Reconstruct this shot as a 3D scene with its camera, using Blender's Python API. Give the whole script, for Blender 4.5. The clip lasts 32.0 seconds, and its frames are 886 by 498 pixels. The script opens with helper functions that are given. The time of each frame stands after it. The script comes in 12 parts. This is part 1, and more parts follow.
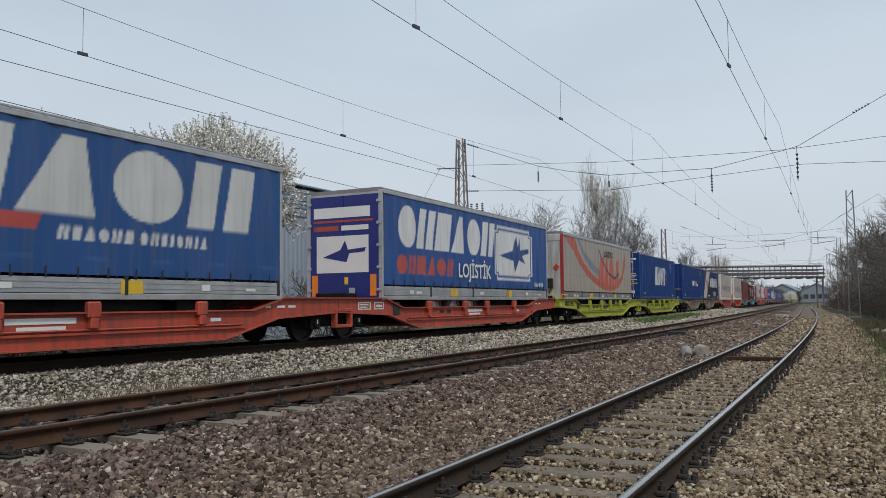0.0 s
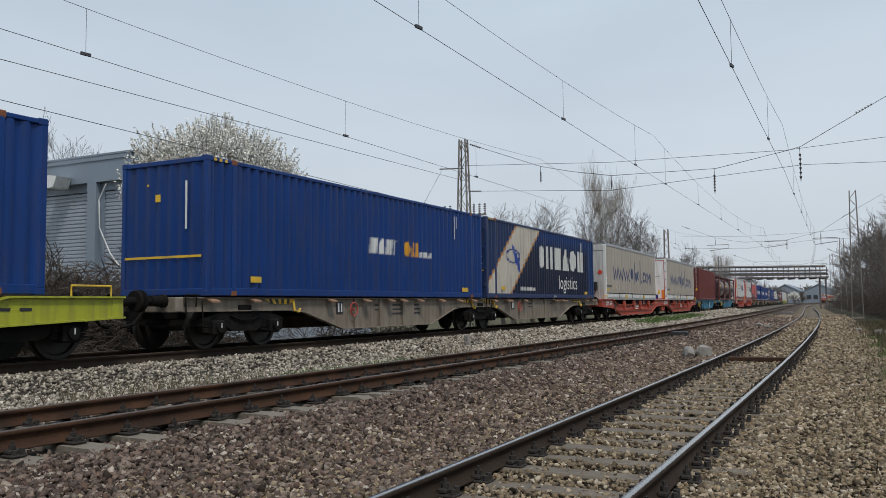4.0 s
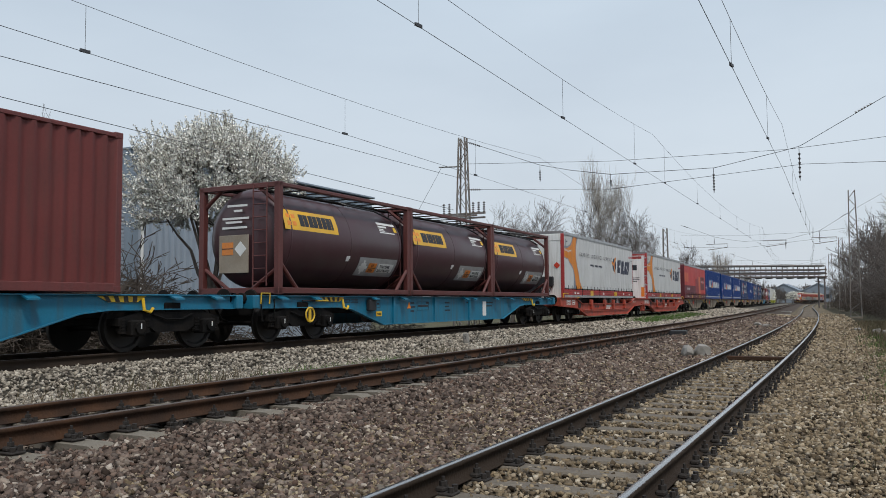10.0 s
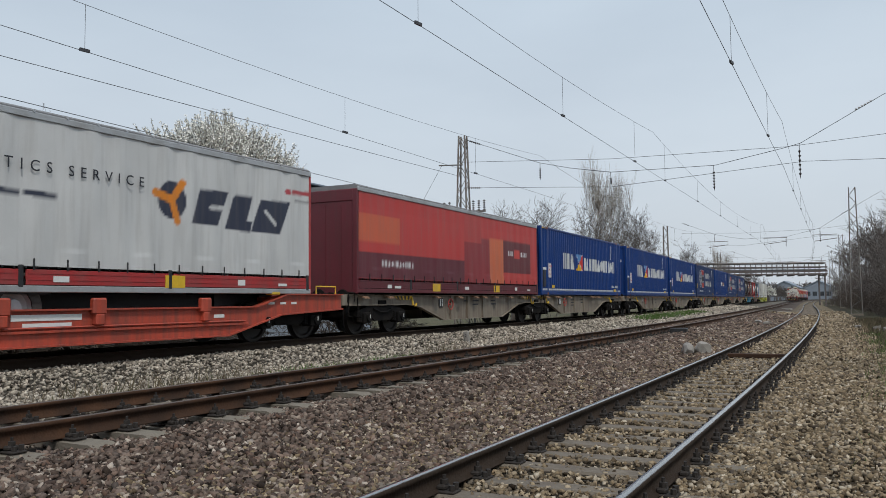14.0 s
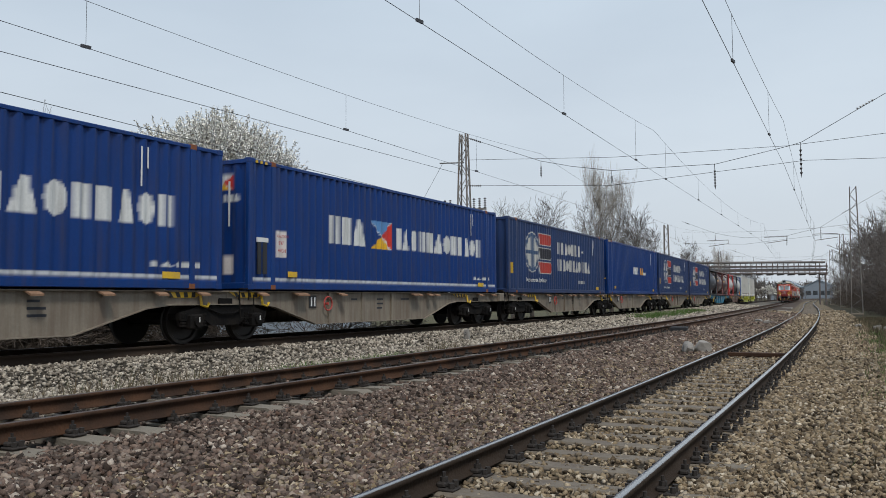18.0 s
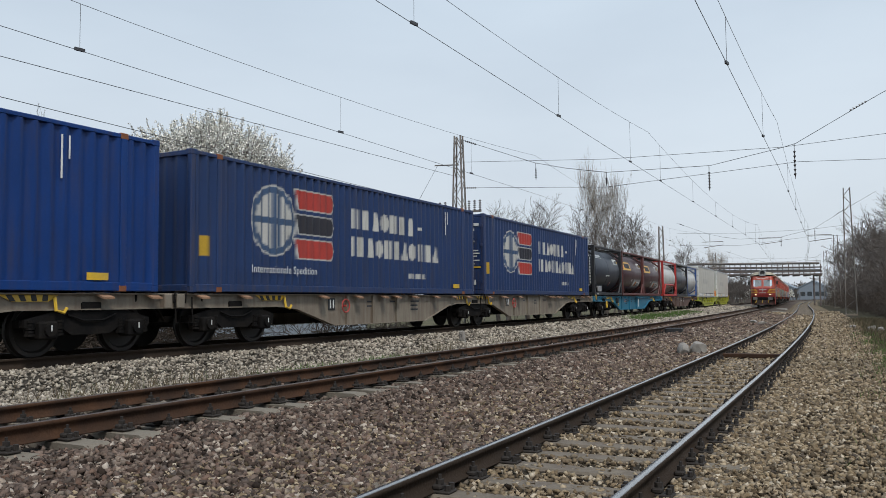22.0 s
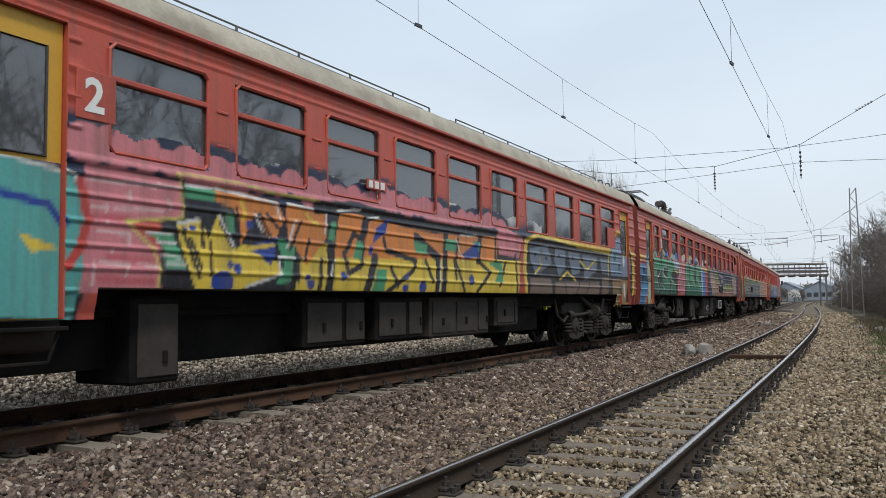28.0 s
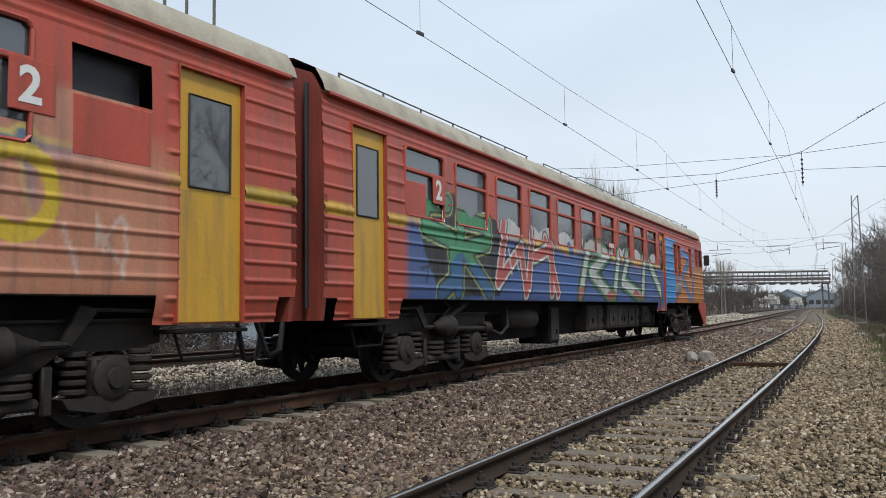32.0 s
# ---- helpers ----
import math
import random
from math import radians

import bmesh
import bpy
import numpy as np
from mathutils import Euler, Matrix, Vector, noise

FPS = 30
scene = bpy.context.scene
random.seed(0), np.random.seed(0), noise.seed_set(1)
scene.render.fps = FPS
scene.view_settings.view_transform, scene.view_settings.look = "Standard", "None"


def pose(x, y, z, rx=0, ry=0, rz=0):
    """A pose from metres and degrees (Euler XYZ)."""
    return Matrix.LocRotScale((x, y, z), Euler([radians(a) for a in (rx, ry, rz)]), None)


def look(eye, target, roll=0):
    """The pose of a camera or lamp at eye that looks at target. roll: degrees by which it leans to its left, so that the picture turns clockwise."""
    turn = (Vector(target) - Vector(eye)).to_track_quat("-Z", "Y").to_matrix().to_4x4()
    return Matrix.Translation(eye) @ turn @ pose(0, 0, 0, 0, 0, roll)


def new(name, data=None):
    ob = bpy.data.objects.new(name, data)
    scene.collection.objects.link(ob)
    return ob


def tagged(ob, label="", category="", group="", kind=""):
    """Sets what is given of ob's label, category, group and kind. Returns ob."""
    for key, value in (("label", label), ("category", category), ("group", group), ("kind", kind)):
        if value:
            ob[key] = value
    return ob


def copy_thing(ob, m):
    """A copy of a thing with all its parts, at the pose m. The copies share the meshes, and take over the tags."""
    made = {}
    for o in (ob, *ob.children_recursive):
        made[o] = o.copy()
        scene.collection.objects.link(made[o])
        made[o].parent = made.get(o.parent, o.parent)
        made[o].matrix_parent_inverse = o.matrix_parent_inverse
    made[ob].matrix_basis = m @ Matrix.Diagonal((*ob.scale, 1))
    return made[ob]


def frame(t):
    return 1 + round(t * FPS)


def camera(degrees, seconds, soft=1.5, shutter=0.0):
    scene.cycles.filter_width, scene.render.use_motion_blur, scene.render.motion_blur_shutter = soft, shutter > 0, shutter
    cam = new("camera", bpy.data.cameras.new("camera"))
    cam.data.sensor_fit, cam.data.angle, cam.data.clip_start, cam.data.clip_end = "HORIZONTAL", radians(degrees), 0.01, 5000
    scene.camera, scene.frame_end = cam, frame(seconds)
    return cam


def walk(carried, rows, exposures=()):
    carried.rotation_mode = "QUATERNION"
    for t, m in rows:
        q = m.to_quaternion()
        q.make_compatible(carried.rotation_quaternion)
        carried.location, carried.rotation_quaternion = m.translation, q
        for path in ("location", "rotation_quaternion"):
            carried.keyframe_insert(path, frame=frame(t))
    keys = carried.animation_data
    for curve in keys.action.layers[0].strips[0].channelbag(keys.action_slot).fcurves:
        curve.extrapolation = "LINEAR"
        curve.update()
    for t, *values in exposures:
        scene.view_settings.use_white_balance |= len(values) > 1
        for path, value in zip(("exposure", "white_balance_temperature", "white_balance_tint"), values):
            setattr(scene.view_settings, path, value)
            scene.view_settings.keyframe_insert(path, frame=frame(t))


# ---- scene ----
# ---- camera: held by a bystander, standing still and swaying a little ----
EYE = (0.0, 0.0, 1.254)
SWAY = (
    (0, 93.902, 0.669, 34.884), (0.5, 93.934, 0.666, 34.955), (1, 93.940, 0.664, 34.963), (1.5, 93.967, 0.646, 35.008),
    (2, 93.972, 0.664, 35.030), (2.5, 93.997, 0.661, 35.062), (3, 93.968, 0.681, 35.127), (3.5, 93.943, 0.659, 35.094),
    (5.5, 93.898, 0.531, 34.982), (6, 93.923, 0.461, 34.957), (6.5, 93.872, 0.337, 34.957), (7, 93.833, 0.345, 35.027),
    (7.5, 93.830, 0.355, 35.025), (8, 93.807, 0.333, 34.975), (8.5, 93.794, 0.393, 35.023), (9, 93.787, 0.402, 35.027),
    (9.5, 93.803, 0.451, 34.981), (10, 93.801, 0.446, 34.976), (10.5, 93.863, 0.489, 35.044), (11, 93.849, 0.551, 35.117),
    (11.5, 93.830, 0.525, 35.073), (12, 93.779, 0.547, 35.001), (12.5, 93.752, 0.566, 34.972), (13, 93.735, 0.593, 34.954),
    (13.5, 93.725, 0.624, 34.952), (14, 93.680, 0.599, 35.009), (14.5, 93.635, 0.600, 35.022), (16.5, 93.536, 0.504, 35.133),
    (17, 93.523, 0.495, 35.141), (17.5, 93.497, 0.417, 35.088), (18, 93.524, 0.384, 35.033), (18.5, 93.550, 0.406, 34.985),
    (19, 93.543, 0.380, 34.935), (19.5, 93.488, 0.427, 34.864), (20, 93.500, 0.493, 34.824), (20.5, 93.590, 0.561, 34.792),
    (21, 93.701, 0.558, 34.783), (21.5, 93.709, 0.545, 34.748), (22, 93.675, 0.581, 34.707), (22.5, 93.598, 0.514, 34.681),
    (23, 93.559, 0.600, 34.697), (23.5, 93.574, 0.565, 34.819), (24, 93.657, 0.528, 34.871), (24.5, 93.722, 0.533, 34.866),
    (25, 93.777, 0.540, 34.857), (25.5, 93.872, 0.630, 34.806), (27.5, 93.845, 0.781, 35.035), (28, 93.813, 0.755, 35.078),
    (28.5, 93.764, 0.729, 35.120), (29, 93.720, 0.710, 35.123), (29.5, 93.747, 0.763, 35.143), (30, 93.904, 0.748, 35.170),
    (30.5, 94.023, 0.750, 35.177), (31, 94.098, 0.736, 35.178), (31.5, 94.217, 0.778, 35.253),
    (32, 94.326, 0.753, 35.201),
)
cam = camera(56.85, 32.0, soft=0.6, shutter=0.015)
walk(cam, [(t, pose(*EYE, rx, ry, rz)) for t, rx, ry, rz in SWAY],
     exposures=((0.0, 0.0), (9.0, 0.02), (10.0, 0.08), (12.0, 0.05), (14.0, 0.02), (17.0, 0.12), (18.3, 0.07), (20.0, 0.14), (22.0, 0.16), (24.0, 0.14), (25.5, 0.16), (28.0, 0.3), (32.0, 0.34)))

# ---- world and sun: a bright overcast noon ----
world = bpy.data.worlds.new("world")
scene.world = world
world.use_nodes = True
wn, wl = world.node_tree.nodes, world.node_tree.links
wn.clear()
w_out, w_bg = wn.new("ShaderNodeOutputWorld"), wn.new("ShaderNodeBackground")
w_sky, w_mix = wn.new("ShaderNodeTexSky"), wn.new("ShaderNodeMix")
w_sky.sky_type, w_sky.sun_disc = "NISHITA", False
w_sky.sun_elevation, w_sky.sun_rotation = radians(48), radians(150)
w_sky.air_density, w_sky.dust_density = 1.0, 4.0
w_scale = wn.new("ShaderNodeVectorMath")
w_scale.operation = "SCALE"
w_scale.inputs["Scale"].default_value = 0.09
wl.new(w_sky.outputs[0], w_scale.inputs[0])
# the cloud sheet: pale grey, a little bluer overhead, with soft uneven patches
w_tc, w_map, w_n = wn.new("ShaderNodeTexCoord"), wn.new("ShaderNodeMapping"), wn.new("ShaderNodeTexNoise")
w_map.inputs["Scale"].default_value = (1.0, 1.0, 3.2)
w_n.inputs["Scale"].default_value, w_n.inputs["Detail"].default_value = 1.7, 5.0
w_sep, w_up = wn.new("ShaderNodeSeparateXYZ"), wn.new("ShaderNodeValToRGB")
w_up.color_ramp.elements[0].position, w_up.color_ramp.elements[0].color = 0.0, (0.66, 0.72, 0.78, 1)
w_up.color_ramp.elements[1].position, w_up.color_ramp.elements[1].color = 0.55, (0.55, 0.675, 0.80, 1)
w_cl = wn.new("ShaderNodeValToRGB")
w_cl.color_ramp.elements[0].position, w_cl.color_ramp.elements[0].color = 0.32, (0.90, 0.90, 0.91, 1)
w_cl.color_ramp.elements[1].position, w_cl.color_ramp.elements[1].color = 0.70, (1.06, 1.05, 1.04, 1)
w_mul = wn.new("ShaderNodeMix")
w_mul.data_type, w_mul.blend_type = "RGBA", "MULTIPLY"
w_mul.inputs[0].default_value = 1.0
wl.new(w_tc.outputs["Generated"], w_map.inputs[0])
wl.new(w_map.outputs[0], w_n.inputs["Vector"])
wl.new(w_tc.outputs["Generated"], w_sep.inputs[0])
wl.new(w_sep.outputs["Z"], w_up.inputs[0])
wl.new(w_n.outputs[0], w_cl.inputs[0])
wl.new(w_up.outputs[0], w_mul.inputs[6])
wl.new(w_cl.outputs[0], w_mul.inputs[7])
w_mix.data_type = "RGBA"
w_mix.inputs[0].default_value = 0.88
wl.new(w_scale.outputs[0], w_mix.inputs[6])
wl.new(w_mul.outputs[2], w_mix.inputs[7])
wl.new(w_mix.outputs[2], w_bg.inputs[0])
w_bg.inputs[1].default_value = 1.0
wl.new(w_bg.outputs[0], w_out.inputs[0])
sun_data = bpy.data.lights.new("sun", "SUN")
sun_data.energy, sun_data.angle, sun_data.color = 1.9, radians(9), (1.0, 0.96, 0.9)
sun = new("sun", sun_data)
sun.matrix_basis = look((0, 0, 50), (-29, 17, 0))

# ---- materials ----
def node_mat(name):
    m = bpy.data.materials.new(name)
    m.use_nodes = True
    return m, m.node_tree.nodes, m.node_tree.links, m.node_tree.nodes["Principled BSDF"]


def surf(name, rgb=(0.5, 0.5, 0.5), rough=0.6, metal=0.0, spread=0.22, big=0.9, fine=22.0, bump=0.15, dirt=None, amount=0.5,
         streak=False, attr=False, ramp=None, per="island", spec=0.5, cover=0.52):
    """A worn surface: base colour, unevenness at two scales, fine relief, and dirt in patches or in streaks that run down."""
    m, n, l, b = node_mat(name)
    tc = n.new("ShaderNodeTexCoord")
    n1, n2 = n.new("ShaderNodeTexNoise"), n.new("ShaderNodeTexNoise")
    n1.inputs["Scale"].default_value, n1.inputs["Detail"].default_value = big, 4.0
    n2.inputs["Scale"].default_value, n2.inputs["Detail"].default_value = fine, 3.0
    l.new(tc.outputs["Object"], n1.inputs["Vector"])
    l.new(tc.outputs["Object"], n2.inputs["Vector"])
    add = n.new("ShaderNodeMath")
    add.operation = "MULTIPLY_ADD"
    add.inputs[1].default_value = 0.55
    l.new(n2.outputs[0], add.inputs[0])
    l.new(n1.outputs[0], add.inputs[2])
    rng = n.new("ShaderNodeMapRange")
    rng.inputs["From Min"].default_value, rng.inputs["From Max"].default_value = 0.4, 1.15
    rng.inputs["To Min"].default_value, rng.inputs["To Max"].default_value = 1 - spread, 1 + spread
    l.new(add.outputs[0], rng.inputs["Value"])
    mul = n.new("ShaderNodeVectorMath")
    mul.operation = "SCALE"
    l.new(rng.outputs[0], mul.inputs["Scale"])
    if attr:
        at = n.new("ShaderNodeAttribute")
        at.attribute_name = "paint"
        l.new(at.outputs["Color"], mul.inputs[0])
    elif ramp:
        cr = n.new("ShaderNodeValToRGB")
        el = cr.color_ramp.elements
        while len(el) < len(ramp):
            el.new(0.5)
        for i, c in enumerate(ramp):
            el[i].position, el[i].color = i / (len(ramp) - 1), (*c, 1)
        if per == "island":
            l.new(n.new("ShaderNodeNewGeometry").outputs["Random Per Island"], cr.inputs[0])
        else:
            l.new(n.new("ShaderNodeObjectInfo").outputs["Random"], cr.inputs[0])
        l.new(cr.outputs[0], mul.inputs[0])
    else:
        mul.inputs[0].default_value = rgb
    colour = mul.outputs[0]
    if dirt:
        mp, n3, edge, mix = n.new("ShaderNodeMapping"), n.new("ShaderNodeTexNoise"), n.new("ShaderNodeMapRange"), n.new("ShaderNodeMix")
        mp.inputs["Scale"].default_value = (5.0, 5.0, 0.45) if streak else (1.4, 1.4, 1.4)
        n3.inputs["Scale"].default_value, n3.inputs["Detail"].default_value = 1.6, 6.0
        edge.inputs["From Min"].default_value, edge.inputs["From Max"].default_value = cover - 0.1, cover + 0.2
        edge.inputs["To Max"].default_value = amount
        mix.data_type = "RGBA"
        mix.inputs[7].default_value = (*dirt, 1)
        l.new(tc.outputs["Object"], mp.inputs[0])
        l.new(mp.outputs[0], n3.inputs["Vector"])
        l.new(n3.outputs[0], edge.inputs["Value"])
        l.new(edge.outputs[0], mix.inputs[0])
        l.new(colour, mix.inputs[6])
        colour = mix.outputs[2]
    l.new(colour, b.inputs["Base Color"])
    rr = n.new("ShaderNodeMapRange")
    rr.inputs["To Min"].default_value, rr.inputs["To Max"].default_value = max(rough - 0.1, 0.03), min(rough + 0.12, 1)
    l.new(n1.outputs[0], rr.inputs["Value"])
    l.new(rr.outputs[0], b.inputs["Roughness"])
    b.inputs["Metallic"].default_value = metal
    b.inputs["Specular IOR Level"].default_value = spec
    if bump:
        bp = n.new("ShaderNodeBump")
        bp.inputs["Strength"].default_value, bp.inputs["Distance"].default_value = bump, 0.02
        l.new(n2.outputs[0], bp.inputs["Height"])
        l.new(bp.outputs[0], b.inputs["Normal"])
    return m


def lamp_mat(name, rgb, power):
    m, n, l, b = node_mat(name)
    b.inputs["Base Color"].default_value = (*rgb, 1)
    b.inputs["Emission Color"].default_value, b.inputs["Emission Strength"].default_value = (*rgb, 1), power
    return m


RUST = (0.10, 0.055, 0.035)
DUST = (0.20, 0.17, 0.135)
M_PAINT = surf("painted_steel", attr=True, rough=0.5, spread=0.16, dirt=(0.05, 0.04, 0.035), amount=0.4, streak=True, cover=0.57, spec=0.3)
M_CLOTH = surf("tarpaulin", attr=True, rough=0.52, spread=0.12, bump=0.06, fine=60, dirt=(0.16, 0.14, 0.12), amount=0.22, streak=True, cover=0.57)
M_GRAF = surf("sprayed_paint", attr=True, rough=0.42, spread=0.15, dirt=(0.09, 0.075, 0.06), amount=0.5, streak=True, cover=0.56)
M_RAIL = surf("rusty_rail", (0.070, 0.034, 0.018), rough=0.8, spread=0.45, fine=35, bump=0.3, dirt=(0.022, 0.015, 0.012), amount=0.75, cover=0.46, spec=0.2)
M_RAILDARK = surf("dark_rail", (0.036, 0.025, 0.018), rough=0.75, spread=0.35, fine=35, bump=0.3, spec=0.15)
M_SHINE = surf("worn_railhead", (0.40, 0.38, 0.365), rough=0.2, metal=0.9, spread=0.12, bump=0.04)
M_DULLHEAD = surf("dull_railhead", (0.12, 0.09, 0.075), rough=0.45, metal=0.5, spread=0.2, bump=0.06)
M_CONC = surf("sleeper_concrete", (0.185, 0.158, 0.123), rough=0.9, spread=0.3, big=2.5, fine=40, bump=0.4, dirt=(0.12, 0.095, 0.075), amount=0.7)
M_WOOD = surf("sleeper_wood", (0.17, 0.14, 0.105), rough=0.9, spread=0.4, big=3.0, fine=26, bump=0.5, dirt=(0.08, 0.06, 0.05), amount=0.7)
M_CLIP = surf("rail_fastener", (0.022, 0.017, 0.014), rough=0.8, spread=0.3, bump=0.3)
M_UNDER = surf("bogie_grime", (0.009, 0.0085, 0.0085), rough=0.7, spread=0.4, fine=18, bump=0.3, dirt=(0.03, 0.024, 0.019), amount=0.5, spec=0.08)
M_WHEEL = surf("wheel_steel", (0.018, 0.015, 0.0135), rough=0.55, metal=0.3, spread=0.3)
M_TREAD = surf("wheel_tread", (0.45, 0.45, 0.46), rough=0.3, metal=0.9, spread=0.1)
M_RED = surf("wagon_red", (0.42, 0.062, 0.032), rough=0.5, spread=0.22, dirt=(0.10, 0.05, 0.04), amount=0.6, streak=True, cover=0.5)
M_GREEN = surf("wagon_green", (0.35, 0.37, 0.025), rough=0.45, spread=0.15, dirt=(0.14, 0.12, 0.05), amount=0.55, streak=True, cover=0.55)
M_TEAL = surf("wagon_teal", (0.008, 0.15, 0.25), rough=0.45, spread=0.15, dirt=(0.06, 0.07, 0.07), amount=0.5, streak=True, cover=0.56)
M_GREY = surf("wagon_grey", (0.21, 0.18, 0.14), rough=0.65, spread=0.25, dirt=(0.13, 0.09, 0.065), amount=0.7, streak=True, cover=0.5)
M_BROWN = surf("wagon_brown", (0.10, 0.055, 0.045), rough=0.6, spread=0.25, dirt=(0.16, 0.11, 0.08), amount=0.5, streak=True)
M_RUSTY = surf("rusty_flap", (0.26, 0.15, 0.09), rough=0.85, spread=0.4, fine=30, bump=0.3)
M_YELLOW = surf("safety_yellow", (0.72, 0.45, 0.02), rough=0.5, dirt=DUST, amount=0.4)
M_ORANGE = surf("marker_orange", (0.75, 0.22, 0.015), rough=0.4, dirt=DUST, amount=0.3)
M_WHITE = surf("white_paint", (0.72, 0.72, 0.70), rough=0.5, spread=0.1, dirt=(0.3, 0.27, 0.23), amount=0.4, streak=True)
M_BLACK = surf("black_paint", (0.02, 0.02, 0.022), rough=0.5, spread=0.3)
M_STEELGREY = surf("galvanised_steel", (0.42, 0.43, 0.44), rough=0.45, metal=0.4, spread=0.15, dirt=DUST, amount=0.4)
M_TYRE = surf("tyre_rubber", (0.03, 0.03, 0.03), rough=0.85, spread=0.3, dirt=(0.12, 0.1, 0.08), amount=0.4)
M_INK = surf("ink_white", (0.68, 0.68, 0.66), rough=0.6, spread=0.1)
M_DARKINK = surf("ink_black", (0.02, 0.022, 0.03), rough=0.6, spread=0.1)
M_TAIL = surf("grey_roof_tarp", (0.20, 0.20, 0.205), rough=0.7, spread=0.25, dirt=(0.09, 0.085, 0.08), amount=0.5)


# ---- mesh building ----
class Shape:
    """Collects the faces of one part: boxes with bevelled edges, tubes, extruded outlines, turned profiles."""

    def __init__(self):
        self.v, self.f = [], []

    def add(self, verts, faces):
        k = len(self.v)
        self.v.extend(verts)
        self.f.extend([tuple(i + k for i in q) for q in faces])
        return self

    def box(self, x0, x1, y0, y1, z0, z1, bev=0.0):
        if bev <= 0:
            vs = [(x, y, z) for x in (x0, x1) for y in (y0, y1) for z in (z0, z1)]
            return self.add(vs, [(0, 1, 3, 2), (4, 6, 7, 5), (0, 4, 5, 1), (2, 3, 7, 6), (0, 2, 6, 4), (1, 5, 7, 3)])
        b = min(bev, (x1 - x0) * 0.45, (y1 - y0) * 0.45, (z1 - z0) * 0.45)
        vs, idx = [], {}
        for i, x in enumerate((x0, x1)):
            for j, y in enumerate((y0, y1)):
                for k, z in enumerate((z0, z1)):
                    sx, sy, sz = (b, -b)[i], (b, -b)[j], (b, -b)[k]
                    for a, p in enumerate(((x, y + sy, z + sz), (x + sx, y, z + sz), (x + sx, y + sy, z))):
                        idx[i, j, k, a] = len(vs)
                        vs.append(p)
        fs = []
        for a in range(3):
            o = [q for q in range(3) if q != a]
            for side in (0, 1):
                ring = []
                for p, q in ((0, 0), (1, 0), (1, 1), (0, 1)):
                    c = [0, 0, 0]
                    c[a], c[o[0]], c[o[1]] = side, p, q
                    ring.append(idx[c[0], c[1], c[2], a])
                flip = (side == 1) == (a == 1)
                fs.append(tuple(reversed(ring)) if flip else tuple(ring))
            for p in (0, 1):
                for q in (0, 1):
                    e = []
                    for s in (0, 1):
                        c = [0, 0, 0]
                        c[a], c[o[0]], c[o[1]] = s, p, q
                        e.append((idx[c[0], c[1], c[2], o[0]], idx[c[0], c[1], c[2], o[1]]))
                    fs.append((e[0][0], e[0][1], e[1][1], e[1][0]))
        for i in (0, 1):
            for j in (0, 1):
                for k in (0, 1):
                    fs.append((idx[i, j, k, 0], idx[i, j, k, 1], idx[i, j, k, 2]))
        return self.add(vs, fs)

    def tube(self, p, q, r, r2=None, n=8, caps=True):
        p, q = Vector(p), Vector(q)
        r2 = r if r2 is None else r2
        d = (q - p).normalized()
        a = d.cross(Vector((0, 0, 1)) if abs(d.z) < 0.9 else Vector((1, 0, 0))).normalized()
        b = d.cross(a)
        vs = []
        for c, rad in ((p, r), (q, r2)):
            for i in range(n):
                w = 2 * math.pi * i / n
                vs.append(tuple(c + a * math.cos(w) * rad + b * math.sin(w) * rad))
        fs = [(i, (i + 1) % n, n + (i + 1) % n, n + i) for i in range(n)]
        if caps:
            fs += [tuple(range(n - 1, -1, -1)), tuple(range(n, 2 * n))]
        return self.add(vs, fs)

    def path(self, pts, r, n=6):
        """One bent tube through all the points."""
        pts = [Vector(p) for p in pts]
        vs, fs, a = [], [], None
        for i, p in enumerate(pts):
            d = (pts[min(i + 1, len(pts) - 1)] - pts[max(i - 1, 0)]).normalized()
            if a is None:
                a = d.cross(Vector((0, 0, 1)) if abs(d.z) < 0.9 else Vector((1, 0, 0)))
            a = (a - d * a.dot(d)).normalized()
            b = d.cross(a)
            vs += [tuple(p + a * math.cos(2 * math.pi * k / n) * r + b * math.sin(2 * math.pi * k / n) * r) for k in range(n)]
        for i in range(len(pts) - 1):
            fs += [(i * n + k, i * n + (k + 1) % n, (i + 1) * n + (k + 1) % n, (i + 1) * n + k) for k in range(n)]
        m = (len(pts) - 1) * n
        return self.add(vs, fs + [tuple(range(n - 1, -1, -1)), tuple(range(m, m + n))])

    def prism(self, outline, a, b, axis="x"):
        """An outline of (u, v) pairs pushed from a to b: axis x takes (y, z), axis y takes (x, z), axis z takes (x, y)."""
        put = {"x": lambda w, u, v: (w, u, v), "y": lambda w, u, v: (u, w, v), "z": lambda w, u, v: (u, v, w)}[axis]
        n = len(outline)
        vs = [put(a, *o) for o in outline] + [put(b, *o) for o in outline]
        fs = [(i, (i + 1) % n, n + (i + 1) % n, n + i) for i in range(n)]
        return self.add(vs, fs + [tuple(range(n - 1, -1, -1)), tuple(range(n, 2 * n))])

    def strip(self, outline, a, b, axis="z"):
        """The same without its ends and left open: a sheet bent along the outline."""
        put = {"x": lambda w, u, v: (w, u, v), "y": lambda w, u, v: (u, w, v), "z": lambda w, u, v: (u, v, w)}[axis]
        n = len(outline)
        vs = [put(a, *o) for o in outline] + [put(b, *o) for o in outline]
        return self.add(vs, [(i, i + 1, n + i + 1, n + i) for i in range(n - 1)])

